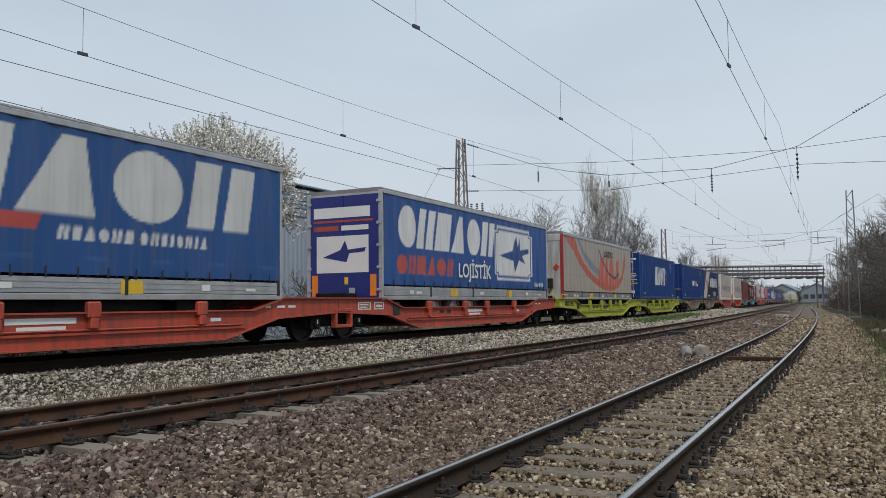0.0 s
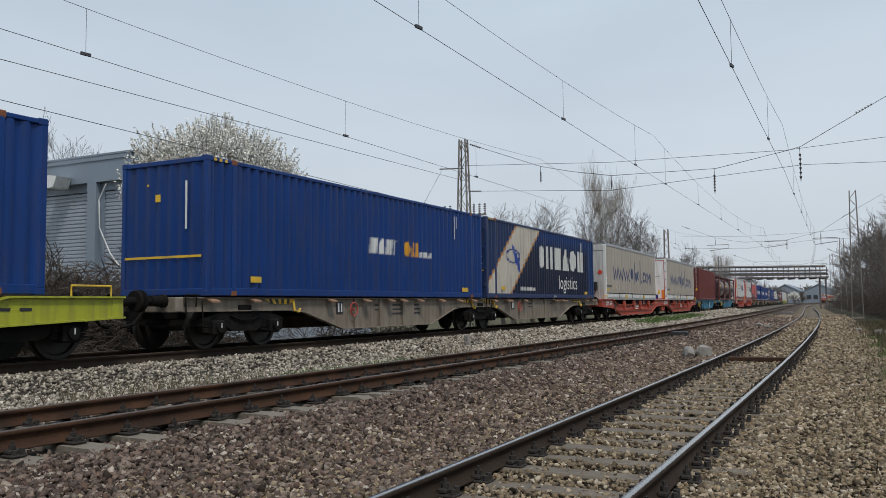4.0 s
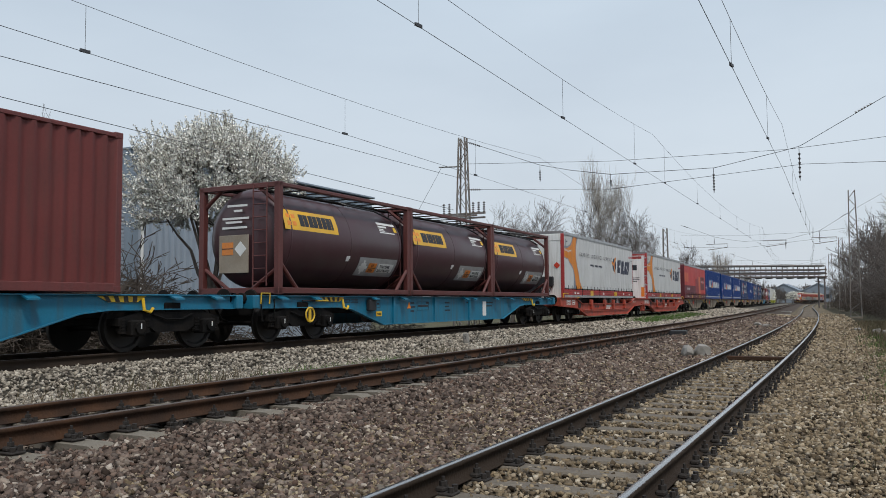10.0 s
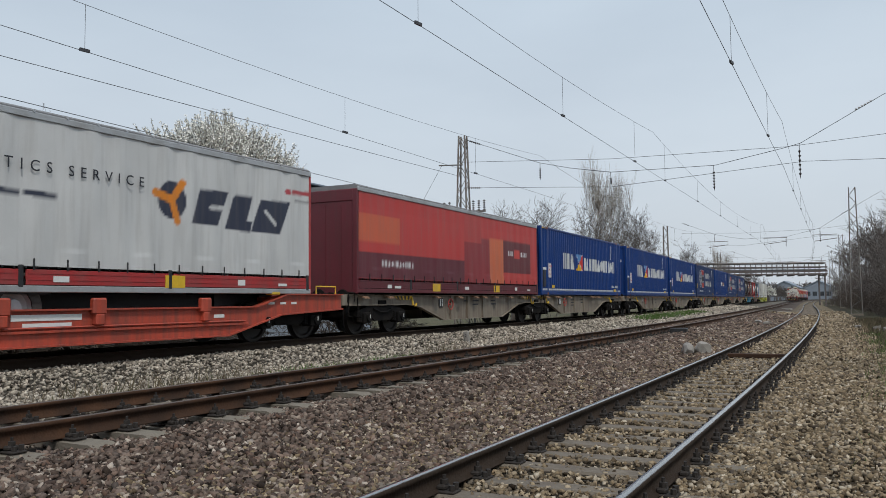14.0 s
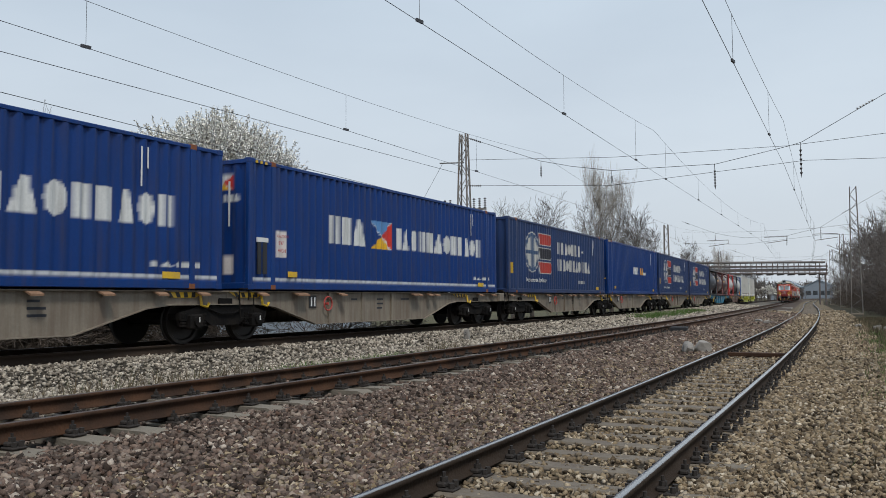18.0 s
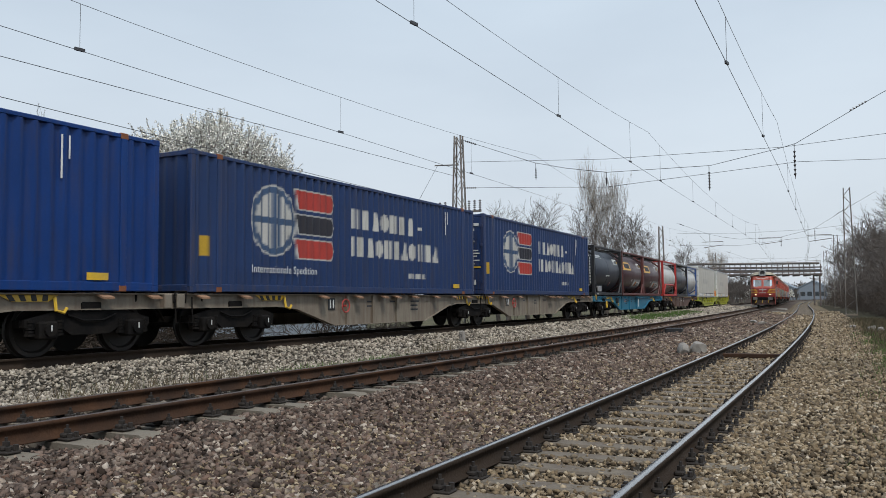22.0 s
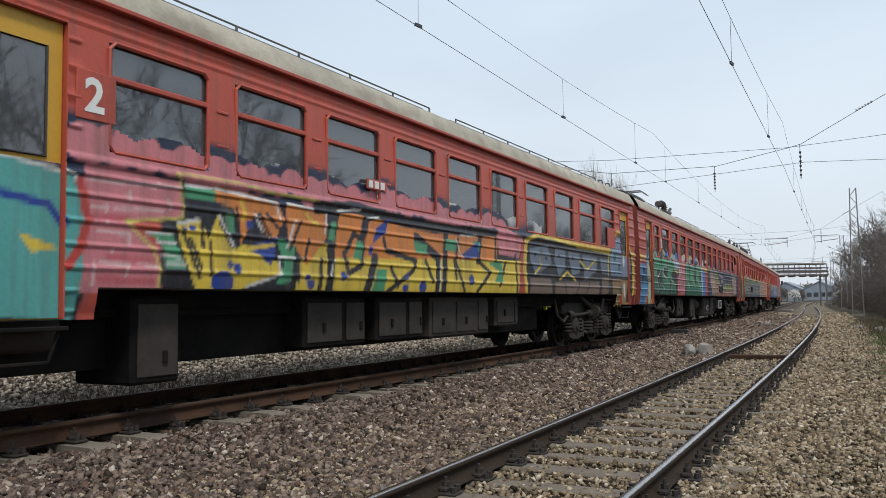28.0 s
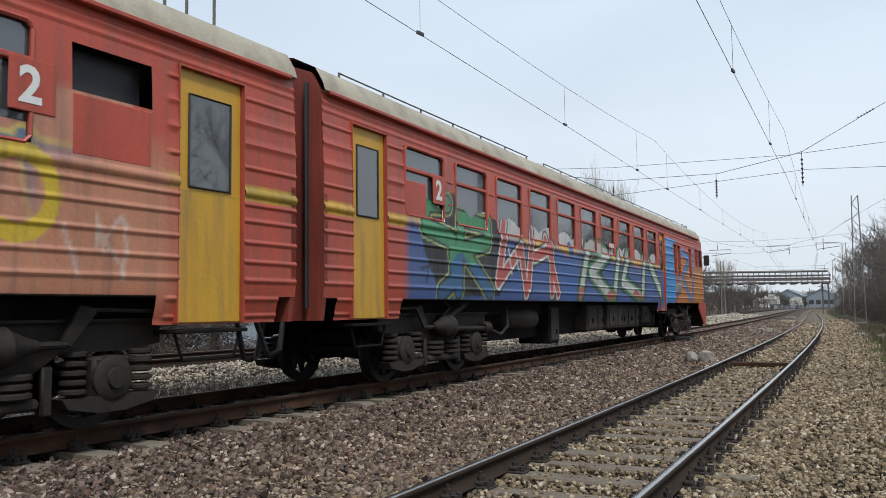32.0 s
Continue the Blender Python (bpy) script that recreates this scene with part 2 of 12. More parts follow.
    def turn(self, profile, centre, axis="x", n=24):
        """A profile of (along, radius) pairs turned round an axis through the centre."""
        vs, fs = [], []
        for u, r in profile:
            for i in range(n):
                w = 2 * math.pi * i / n
                c, s = r * math.cos(w), r * math.sin(w)
                o = {"x": (u, c, s), "y": (c, u, s), "z": (c, s, u)}[axis]
                vs.append((centre[0] + o[0], centre[1] + o[1], centre[2] + o[2]))
        for k in range(len(profile) - 1):
            for i in range(n):
                j = (i + 1) % n
                fs.append((k * n + i, k * n + j, (k + 1) * n + j, (k + 1) * n + i))
        return self.add(vs, fs)

    def ring(self, centre, radius, r, axis="x", n=16, m=6):
        pr = [(r * math.cos(2 * math.pi * i / m), radius + r * math.sin(2 * math.pi * i / m)) for i in range(m + 1)]
        return self.turn(pr, centre, axis, n)

    def mesh(self, name, smooth=False):
        me = bpy.data.meshes.new(name)
        me.from_pydata(self.v, [], self.f)
        bm = bmesh.new()
        bm.from_mesh(me)
        bmesh.ops.recalc_face_normals(bm, faces=bm.faces)
        bm.to_mesh(me)
        bm.free()
        if smooth:
            me.shade_smooth()
            me.set_sharp_from_angle(angle=radians(38))
        return me


def thing(name, label, category, group="", kind=""):
    return tagged(new(name), label, category, group, kind)


def part(name, shape, material, parent, label="", smooth=False):
    me = shape.mesh(name, smooth) if isinstance(shape, Shape) else shape
    if not me.materials:
        me.materials.append(material)
    ob = new(name, me)
    ob.parent = parent
    if label:
        ob["label"] = label
    return ob


def words(name, text, size, loc, face, material, parent, label="", wide=1.0, squeeze=1.0, bold=0.0):
    """Readable lettering on a side (face 'x', facing +x) or an end (face 'y', facing -y)."""
    cu = bpy.data.curves.new(name, "FONT")
    cu.body, cu.size, cu.extrude, cu.space_character, cu.offset = text, size, 0.001, wide, bold
    cu.align_x, cu.align_y, cu.resolution_u = "LEFT", "BOTTOM_BASELINE", 3
    tmp = bpy.data.objects.new(name, cu)
    me = bpy.data.meshes.new_from_object(tmp)
    bpy.data.objects.remove(tmp)
    bpy.data.curves.remove(cu)
    turn = Euler((math.pi / 2, 0, math.pi / 2 if face == "x" else 0)).to_matrix().to_4x4()
    me.transform(Matrix.Translation(loc) @ turn @ Matrix.Diagonal((squeeze, 1, 1, 1)))
    return part(name, me, material, parent, label)


class Canvas:
    """Paint laid on the points of a sheet; u runs along it, v up, in metres."""

    def __init__(self, u, v, base):
        self.u, self.v = u, v
        self.c = np.empty(u.shape + (3,))
        self.c[:] = base

    def put(self, mask, rgb):
        self.c[mask] = rgb
        return self

    def rect(self, u0, u1, v0, v1, rgb, slant=0.0):
        u = self.u - slant * (self.v - v0)
        return self.put((u >= u0) & (u <= u1) & (self.v >= v0) & (self.v <= v1), rgb)

    def oval(self, u, v, ru, rv, rgb, hole=0.0):
        d = ((self.u - u) / ru) ** 2 + ((self.v - v) / rv) ** 2
        return self.put((d <= 1) & (d >= hole * hole), rgb)

    def poly(self, pts, rgb):
        inside = np.zeros(self.u.shape, bool)
        for (x0, y0), (x1, y1) in zip(pts, pts[1:] + pts[:1]):
            if y0 != y1:
                cross = (y0 > self.v) != (y1 > self.v)
                inside ^= cross & (self.u < (x1 - x0) * (self.v - y0) / (y1 - y0) + x0)
        return self.put(inside, rgb)

    def band(self, pts, width):
        """The columns of points near a bent line, and which of them lie within half its width."""
        i0, i1 = np.searchsorted(self.u[:, 0], (min(p[0] for p in pts) - width, max(p[0] for p in pts) + width))
        u, v = self.u[i0:i1], self.v[i0:i1]
        d = np.full(u.shape, 1e9)
        for (x0, y0), (x1, y1) in zip(pts[:-1], pts[1:]):
            q = (x1 - x0) ** 2 + (y1 - y0) ** 2 + 1e-9
            t = np.clip(((u - x0) * (x1 - x0) + (v - y0) * (y1 - y0)) / q, 0, 1)
            d = np.minimum(d, np.hypot(u - x0 - t * (x1 - x0), v - y0 - t * (y1 - y0)))
        return i0, i1, d < width / 2

    def stroke(self, pts, width, rgb, upper=None, split=0.0):
        i0, i1, m = self.band(pts, width)
        self.c[i0:i1][m] = rgb
        if upper is not None:
            self.c[i0:i1][m & (self.v[i0:i1] > split + 0.06 * np.sin(self.u[i0:i1] * 9))] = upper
        return self

    def mist(self, u0, u1, v0, v1, rgb, soft=0.25, share=1.0):
        """Sprayed colour that thins out towards its edges."""
        w = share * np.clip((self.u - u0) / soft, 0, 1) * np.clip((u1 - self.u) / soft, 0, 1) * np.clip((v1 + 0.08 * np.sin(self.u * 3 + u0) - self.v) / soft, 0, 1) * np.clip((self.v - v0) / soft, 0, 1)
        self.c += (np.array(rgb) - self.c) * w[..., None]
        return self

    def blocks(self, u0, v0, high, widths, gap, rgb, slant=0.0):
        """A row of plain shapes (leaning bars, rounds, wedges) in place of a trade name."""
        u = u0
        for i, w in enumerate(widths):
            k = (i * 5 + len(widths)) % 4
            s = slant * high
            if w <= high * 0.35 or k == 0:
                self.rect(u, u + w, v0, v0 + high, rgb, slant)
            elif k == 1:
                self.poly([(u, v0), (u + w, v0), (u + w * 0.7 + s, v0 + high), (u + w * 0.4 + s, v0 + high)], rgb)
            elif k == 2:
                self.oval(u + w / 2 + s / 2, v0 + high / 2, w / 2, high / 2, rgb)
            else:
                self.rect(u, u + w * 0.42, v0, v0 + high, rgb, slant).rect(u + w * 0.58, u + w, v0, v0 + high, rgb, slant)
            u += w + gap
        return self

    def wave(self, f, width, rgb):
        """A swoosh: v between f(u) and f(u) + width(u)."""
        a = f(self.u)
        return self.put((self.v >= a) & (self.v <= a + width(self.u)), rgb)


def sheet(name, us, vs, place, paint, material, parent, label="", smooth=False, cut=None):
    """One sheet of metal or cloth: a grid of points put in space by place(u, v), with its paint on the points."""
    u, v = np.meshgrid(np.asarray(us, float), np.asarray(vs, float), indexing="ij")
    p = np.stack(np.broadcast_arrays(*place(u, v)), -1).reshape(-1, 3)
    a, b = u.shape
    i = (np.arange(a - 1)[:, None] * b + np.arange(b - 1)[None, :]).reshape(-1)
    quads = np.stack([i, i + b, i + b + 1, i + 1], 1)
    if cut is not None:
        cu, cv = (u[:-1, :-1] + u[1:, 1:]) / 2, (v[:-1, :-1] + v[1:, 1:]) / 2
        quads = quads[~cut(cu, cv).reshape(-1)]
    me = bpy.data.meshes.new(name)
    me.vertices.add(len(p))
    me.vertices.foreach_set("co", p.ravel())
    me.loops.add(quads.size)
    me.loops.foreach_set("vertex_index", quads.ravel().astype(np.int32))
    me.polygons.add(len(quads))
    me.polygons.foreach_set("loop_start", np.arange(0, quads.size, 4, dtype=np.int32))
    me.update(calc_edges=True)
    if callable(paint):
        # the paint is taken at five spots round each point, which softens its edges
        du, dv = np.gradient(u, axis=0) if a > 1 else 0 * u, np.gradient(v, axis=1) if b > 1 else 0 * v
        c = sum(paint(Canvas(u + du * p0, v + dv * q0, (0.5, 0.5, 0.5))).c for p0, q0 in ((0, 0), (0.2, 0.2), (-0.2, 0.2), (0.2, -0.2), (-0.2, -0.2))).reshape(-1, 3) / 5
    else:
        c = np.broadcast_to(paint, (len(p), 3))
    at = me.attributes.new("paint", "FLOAT_COLOR", "POINT")
    at.data.foreach_set("color", np.concatenate([c, np.ones((len(p), 1))], 1).ravel())
    if smooth:
        me.shade_smooth()
    return part(name, me, material, parent, label)


def join_mesh(name, points, faces):
    """One mesh out of big arrays of points and equal-sided faces."""
    me = bpy.data.meshes.new(name)
    k = faces.shape[1]
    me.vertices.add(len(points))
    me.vertices.foreach_set("co", np.ascontiguousarray(points, float).ravel())
    me.loops.add(faces.size)
    me.loops.foreach_set("vertex_index", faces.ravel().astype(np.int32))
    me.polygons.add(len(faces))
    me.polygons.foreach_set("loop_start", np.arange(0, faces.size, k, dtype=np.int32))
    me.update(calc_edges=True)
    return me


# ---- the lines of the three tracks ----
Z_NEAR, Z_MID, Z_FAR = 0.0, 0.206, 0.391
LINE_NEAR = (-2.2015, -6.8055, -1.1611, 0.1441)
LINE_FAR = (-13.366, -5.7507, -1.5225, 0.1269)
SHRINK = 0.87


def line_x(co, y, ease=0.00028):
    """x and slope of a track's centre line at y: gently bent to the left, then straight."""
    y = np.asarray(y, float)
    q = np.minimum(y, 130.0)
    u, b, e = q / 50, np.maximum(q - 45, 0), np.maximum(y - 130.0, 0)
    x = co[0] + co[1] * u + co[2] * u ** 2 + co[3] * u ** 3 + ease * b * b
    s = (co[1] + 2 * co[2] * u + 3 * co[3] * u * u) / 50 + 2 * ease * b
    x = x + np.where(e < 80, s * e + (-0.18 - s) * e * e / 160, s * 80 + (-0.18 - s) * 40 - 0.18 * (e - 80))
    return x, np.where(e < 80, s + (-0.18 - s) * e / 80, -0.18)


MID_BASE = (-8.6308, -5.7507, -1.5225, 0.1269)


def near_x(y):
    return line_x(LINE_NEAR, y, 0.0)


# beyond the first bend the two main tracks keep further left, then swing to the right beyond the bridge
BEND_Y = np.arange(-200.0, 1000.0, 1.0)
BEND_X = np.interp(BEND_Y, (48, 70, 107, 144, 164, 203, 255, 311, 348, 460, 1000), (0, -0.24, -0.65, -1.35, -1.8, -2.3, -2.8, -3.2, -2.6, 7.0, 55.0))
for _ in range(3):
    BEND_X[10:-10] = np.convolve(BEND_X, np.ones(21) / 21, "valid")
BEND_S = np.gradient(BEND_X)


def bend(y, x, s):
    return x + np.interp(y, BEND_Y, BEND_X), s + np.interp(y, BEND_Y, BEND_S)


def far_x(y):
    return bend(y, *line_x(LINE_FAR, y))


def mid_x(y):
    x, s = line_x(MID_BASE, np.asarray(y, float) / SHRINK)
    return bend(y, x * SHRINK, s)


class Line:
    """A track's centre line by its length, from 0 abreast of the bystander."""

    def __init__(self, fn, z):
        self.y = np.arange(-140.0, 760.0, 0.5)
        self.x, self.s = fn(self.y)
        d = np.concatenate([[0], np.cumsum(np.hypot(np.diff(self.x), 0.5))])
        self.d, self.z = d - np.interp(0, self.y, d), z

    def at(self, s, off=0.0):
        y = np.interp(s, self.d, self.y)
        x, k = np.interp(y, self.y, self.x), np.interp(y, self.y, self.s)
        n = np.hypot(1, k)
        return x + off / n, y - off * k / n

    def ride(self, s, half):
        """The pose of a rigid thing whose two bogies stand at s - half and s + half."""
        (x0, y0), (x1, y1) = self.at(s - half), self.at(s + half)
        return pose((x0 + x1) / 2, (y0 + y1) / 2, self.z, 0, 0, -math.degrees(math.atan2(x1 - x0, y1 - y0)))


NEAR, MID, FAR = Line(near_x, Z_NEAR), Line(mid_x, Z_MID), Line(far_x, Z_FAR)

# ---- ground: one sheet with the three track beds ----
def bed(y, x):
    """Height of the ground: the beds of the three tracks, the shoulders between, the verge and the land beyond."""
    n, m, f = near_x(y)[0], mid_x(y)[0], far_x(y)[0]
    px = [f - 400, f - 30, f - 9, f - 4.2, f - 2.3, f - 1.4, f + 1.35, f + 2.5, m - 1.8, m - 1.5, m - 1.3, m + 1.3, m + 1.5, m + 1.9, n - 1.75, n - 1.3, n - 0.9, n + 0.9,
          n + 1.3, n + 1.9, n + 4.2, n + 6, n + 9, n + 20, n + 400]
    pz = [-0.8, -0.5, -0.25, -0.15, 0.1, 0.19, 0.19, -0.03, -0.05, -0.03, -0.045, -0.045, -0.02, -0.06, -0.22, -0.20,
          -0.208, -0.208, -0.20, -0.25, -0.34, -0.45, -0.2, 0.6, 4.0]
    return np.interp(x, np.array(px), np.array(pz))


def ground_rows():
    ys = np.concatenate([np.arange(-60, -4, 4), np.arange(-4, 30, 0.5), np.arange(30, 90, 2), np.arange(90, 240, 8), [240, 300, 400, 600, 1000, 2200]])
    offs = np.concatenate([[-1500, -500, -150, -60, -30, -20, -14], np.arange(-11, -4, 0.7), np.arange(-4, 10.6, 0.35), [11.5, 13, 15, 18, 24, 40, 90, 250, 900, 1800]])
    pts, cols = [], []
    for y in ys:
        m = float(mid_x(y)[0])
        n = float(near_x(y)[0])
        for o in offs:
            x = m + o
            z = float(bed(y, x)) + 0.03 * noise.noise((x * 0.7, y * 0.7, 0)) * min(1, abs(o) / 4)
            if abs(o) > 60:
                z = -0.8 + 0.002 * abs(o)
            # under the loose stones the shade of their gaps is put into the soil colour
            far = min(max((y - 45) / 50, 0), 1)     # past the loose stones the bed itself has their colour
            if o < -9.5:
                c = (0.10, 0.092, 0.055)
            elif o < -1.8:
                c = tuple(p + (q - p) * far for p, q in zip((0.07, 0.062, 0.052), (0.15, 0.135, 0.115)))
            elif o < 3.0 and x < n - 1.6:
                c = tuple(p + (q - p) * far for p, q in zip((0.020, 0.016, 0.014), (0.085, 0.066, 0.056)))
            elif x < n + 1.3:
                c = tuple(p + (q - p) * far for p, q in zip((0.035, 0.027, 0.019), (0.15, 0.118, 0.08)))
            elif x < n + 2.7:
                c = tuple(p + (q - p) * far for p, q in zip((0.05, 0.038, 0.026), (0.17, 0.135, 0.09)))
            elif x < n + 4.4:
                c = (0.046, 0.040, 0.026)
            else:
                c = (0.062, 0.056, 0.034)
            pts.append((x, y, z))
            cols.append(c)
    a, b = len(ys), len(offs)
    i = (np.arange(a - 1)[:, None] * b + np.arange(b - 1)[None, :]).reshape(-1)
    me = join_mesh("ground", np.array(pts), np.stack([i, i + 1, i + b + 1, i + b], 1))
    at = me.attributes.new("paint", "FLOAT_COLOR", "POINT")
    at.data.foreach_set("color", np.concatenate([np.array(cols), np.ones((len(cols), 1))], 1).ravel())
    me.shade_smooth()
    # the patch colour is kept dark too, so that the gaps stay shaded
    me.materials.append(surf("soil_grit_gap_shade", attr=True, rough=0.95, spread=0.5, big=0.8, fine=14, bump=0.9, dirt=(0.035, 0.03, 0.022), amount=0.5, spec=0.1))
    return tagged(new("ground", me), "stony railway ground of brown soil and grit, gap shade in its colour", "ground", kind="structure")


ground_rows()


# ---- the tracks ----
RAIL = ((-0.0625, -0.172), (0.0625, -0.172), (0.0625, -0.16), (0.012, -0.14), (0.01, -0.052), (0.035, -0.04), (0.036, -0.012),
        (0.028, -0.002), (-0.028, -0.002), (-0.036, -0.012), (-0.035, -0.04), (-0.01, -0.052), (-0.012, -0.14), (-0.0625, -0.16))


def sweep(line, off, dz, profile, ss, closed=True):
    pts = []
    for s in ss:
        x0, y0 = line.at(s, off)
        x1, y1 = line.at(s, off + 1.0)
        for u, v in profile:
            pts.append((x0 + (x1 - x0) * u, y0 + (y1 - y0) * u, line.z + dz + v))
    k, n = len(profile), len(ss)
    q = []
    for i in range(n - 1):
        for j in range(k if closed else k - 1):
            j2 = (j + 1) % k
            q.append((i * k + j, i * k + j2, (i + 1) * k + j2, (i + 1) * k + j))
    return join_mesh("rail", np.array(pts), np.array(q))


def lay_track(name, line, label, sleeper_mesh, sleeper_mat, web, head, s0, s1, pitch, cant, clips):
    track = thing(name, label, "railway track", kind="structure")
    ss = np.concatenate([np.arange(-60, s0, 4), np.arange(s0, 40, 0.75), np.arange(40, 150, 3), np.arange(150, 640, 10)])
    for side in (-1, 1):
        dz = cant * side / 2
        rail = part("rail", sweep(line, side * 0.7525, dz, RAIL, ss), web, track)
        part("railhead", sweep(line, side * 0.7525, dz, ((-0.03, -0.004), (-0.024, 0.001), (0.024, 0.001), (0.03, -0.004)), ss, False), head, rail,
             "bright worn running surface")
    rng = random.Random(len(name))
    n = int((s1 - s0) / pitch)
    for i in range(n):
        s = s0 + i * pitch + rng.uniform(-0.03, 0.03)
        m = line.ride(s, 0.3) @ pose(rng.uniform(-0.03, 0.03), 0, rng.uniform(-0.055, 0.0) if cant else rng.uniform(-0.008, 0.003), rng.uniform(-0.6, 0.6), rng.uniform(-0.5, 0.5), rng.uniform(-1.2, 1.2))
        ob = part("sleeper", sleeper_mesh, sleeper_mat, track)
        ob.matrix_basis = m
        if s < clips:
            for side in (-1, 1):
                fs = part("rail_fastener", FASTENER, M_CLIP, track)
                fs.matrix_basis = m @ pose(side * 0.7525, 0, cant * side / 2)
    return track


sl = Shape()
sl.prism([(-1.3, -0.36), (1.3, -0.36), (1.3, -0.205), (1.22, -0.175), (0.55, -0.175), (0.4, -0.2), (-0.4, -0.2), (-0.55, -0.175), (-1.22, -0.175), (-1.3, -0.205)], -0.13, 0.13, "y")
SLEEPER_CONCRETE = sl.mesh("sleeper")
SLEEPER_WOOD = Shape().box(-1.3, 1.3, -0.125, 0.125, -0.34, -0.176, 0.02).mesh("sleeper")
fa = Shape()
for sx in (-1, 1):
    fa.box(sx * 0.115 - 0.08, sx * 0.115 + 0.08, -0.075, 0.075, -0.178, -0.155, 0.008)
    fa.box(sx * 0.075 - 0.035, sx * 0.075 + 0.04, -0.055, 0.055, -0.157, -0.115, 0.012)
    fa.tube((sx * 0.085, 0, -0.12), (sx * 0.085, 0, -0.045), 0.014, n=6)
    fa.tube((sx * 0.085, 0, -0.115), (sx * 0.085, 0, -0.08), 0.032, n=6)
    fa.tube((sx * 0.165, 0.035, -0.155), (sx * 0.165, 0.035, -0.105), 0.024, n=6)
    fa.tube((sx * 0.165, -0.035, -0.155), (sx * 0.165, -0.035, -0.115), 0.024, n=6)
FASTENER = fa.mesh("rail_fastener")


# ---- freight wagons ----
def bogie(wagon, y):
    b = part("bogie", BOGIE, M_UNDER, wagon, "black grimy two-axle bogie")
    b.location = (0, y, 0)
    for e in (-0.9, 0.9):
        w = part("wheelset", WHEELSET, M_WHEEL, b)
        w.location = (0, e, 0.46)
        for s in (-1, 1):
            part("axle_box_mark", AXLE_MARK, M_INK, b).location = (s * 1.265, e, 0.5)
    return b


def make_bogie_mesh():
    sh = Shape()
    for s in (-1, 1):
        sh.prism([(-1.28, 0.50), (-0.62, 0.50), (-0.4, 0.36), (0.4, 0.36), (0.62, 0.50), (1.28, 0.50), (1.28, 0.63), (0.75, 0.76), (0.35, 0.80),
                  (-0.35, 0.80), (-0.75, 0.76), (-1.28, 0.63)], s * 0.98, s * 1.1)
        for e in (-0.9, 0.9):
            sh.box(s * 1.05 - 0.16, s * 1.05 + 0.16, e - 0.17, e + 0.17, 0.3, 0.6, 0.03)
            sh.tube((s * 1.2, e, 0.46), (s * 1.26, e, 0.46), 0.11, n=10)
            for k in (-0.27, 0.27):
                for z in range(5):
                    sh.tube((s * 1.07, e + k, 0.36 + z * 0.055), (s * 1.07, e + k, 0.4 + z * 0.055), 0.082 - 0.01 * (z % 2), n=8)
        sh.box(s * 1.0 - 0.1, s * 1.0 + 0.12, -0.2, 0.2, 0.74, 0.92, 0.02)
        sh.path([(s * 1.12, -0.5, 0.7), (s * 1.14, -0.2, 0.6), (s * 1.14, 0.2, 0.6), (s * 1.12, 0.5, 0.7)], 0.02)
    sh.box(-1.0, 1.0, -0.24, 0.24, 0.42, 0.78, 0.03)
    for e in (-1.25, 1.25):
        sh.box(-1.0, 1.0, e - 0.05, e + 0.05, 0.5, 0.62)
    return sh.mesh("bogie")


BOGIE = make_bogie_mesh()
AXLE_MARK = Shape().box(-0.004, 0.004, -0.01, 0.01, -0.06, 0.04).mesh("axle_box_mark")
ws = Shape()
for s in (-1, 1):
    ws.turn([(s * 0.68, 0.09), (s * 0.68, 0.485), (s * 0.71, 0.49), (s * 0.72, 0.465), (s * 0.815, 0.455), (s * 0.815, 0.39), (s * 0.77, 0.36),
             (s * 0.76, 0.16), (s * 0.83, 0.13), (s * 0.83, 0.0)], (0, 0, 0), "x", 28)
ws.tube((-1.1, 0, 0), (1.1, 0, 0), 0.08, n=10)
WHEELSET = ws.mesh("wheelset", True)


def buffers(wagon, y, way):
    """Two buffers and a coupling hook at a wagon's end; way is -1 at the front end, 1 at the rear."""
    for s in (-1, 1):
        sh = Shape()
        sh.turn([(0, 0.13), (way * 0.06, 0.13), (way * 0.07, 0.105), (way * 0.36, 0.105), (way * 0.36, 0.08), (way * 0.56, 0.08), (way * 0.56, 0.2),
                 (way * 0.6, 0.215), (way * 0.62, 0.19), (way * 0.63, 0.0)], (s * 0.87, y, 1.0), "y", 18)
        part("buffer", sh, M_UNDER, wagon, smooth=True)
    sh = Shape()
    sh.box(-0.05, 0.05, min(y, y + way * 0.35), max(y, y + way * 0.35), 0.93, 1.05, 0.02)
    part("coupling_hook", sh, M_UNDER, wagon)
    part("coupling_link", Shape().ring((0, y + way * 0.42, 0.95), 0.1, 0.03, "x", 10), M_UNDER, wagon)
    part("brake_hose", Shape().path([(0.35, y, 0.85), (0.33, y + way * 0.25, 0.55), (0.25, y + way * 0.5, 0.5)], 0.03), M_UNDER, wagon)


def plates(wagon, rows, x):
    """Small painted notices on the sole bar, as plain bars: (y, z, width, height, material)."""
    for y, z, w, hh, m in rows:
        part("notice", Shape().box(x, x + 0.004, y, y + w, z, z + hh), m, wagon)


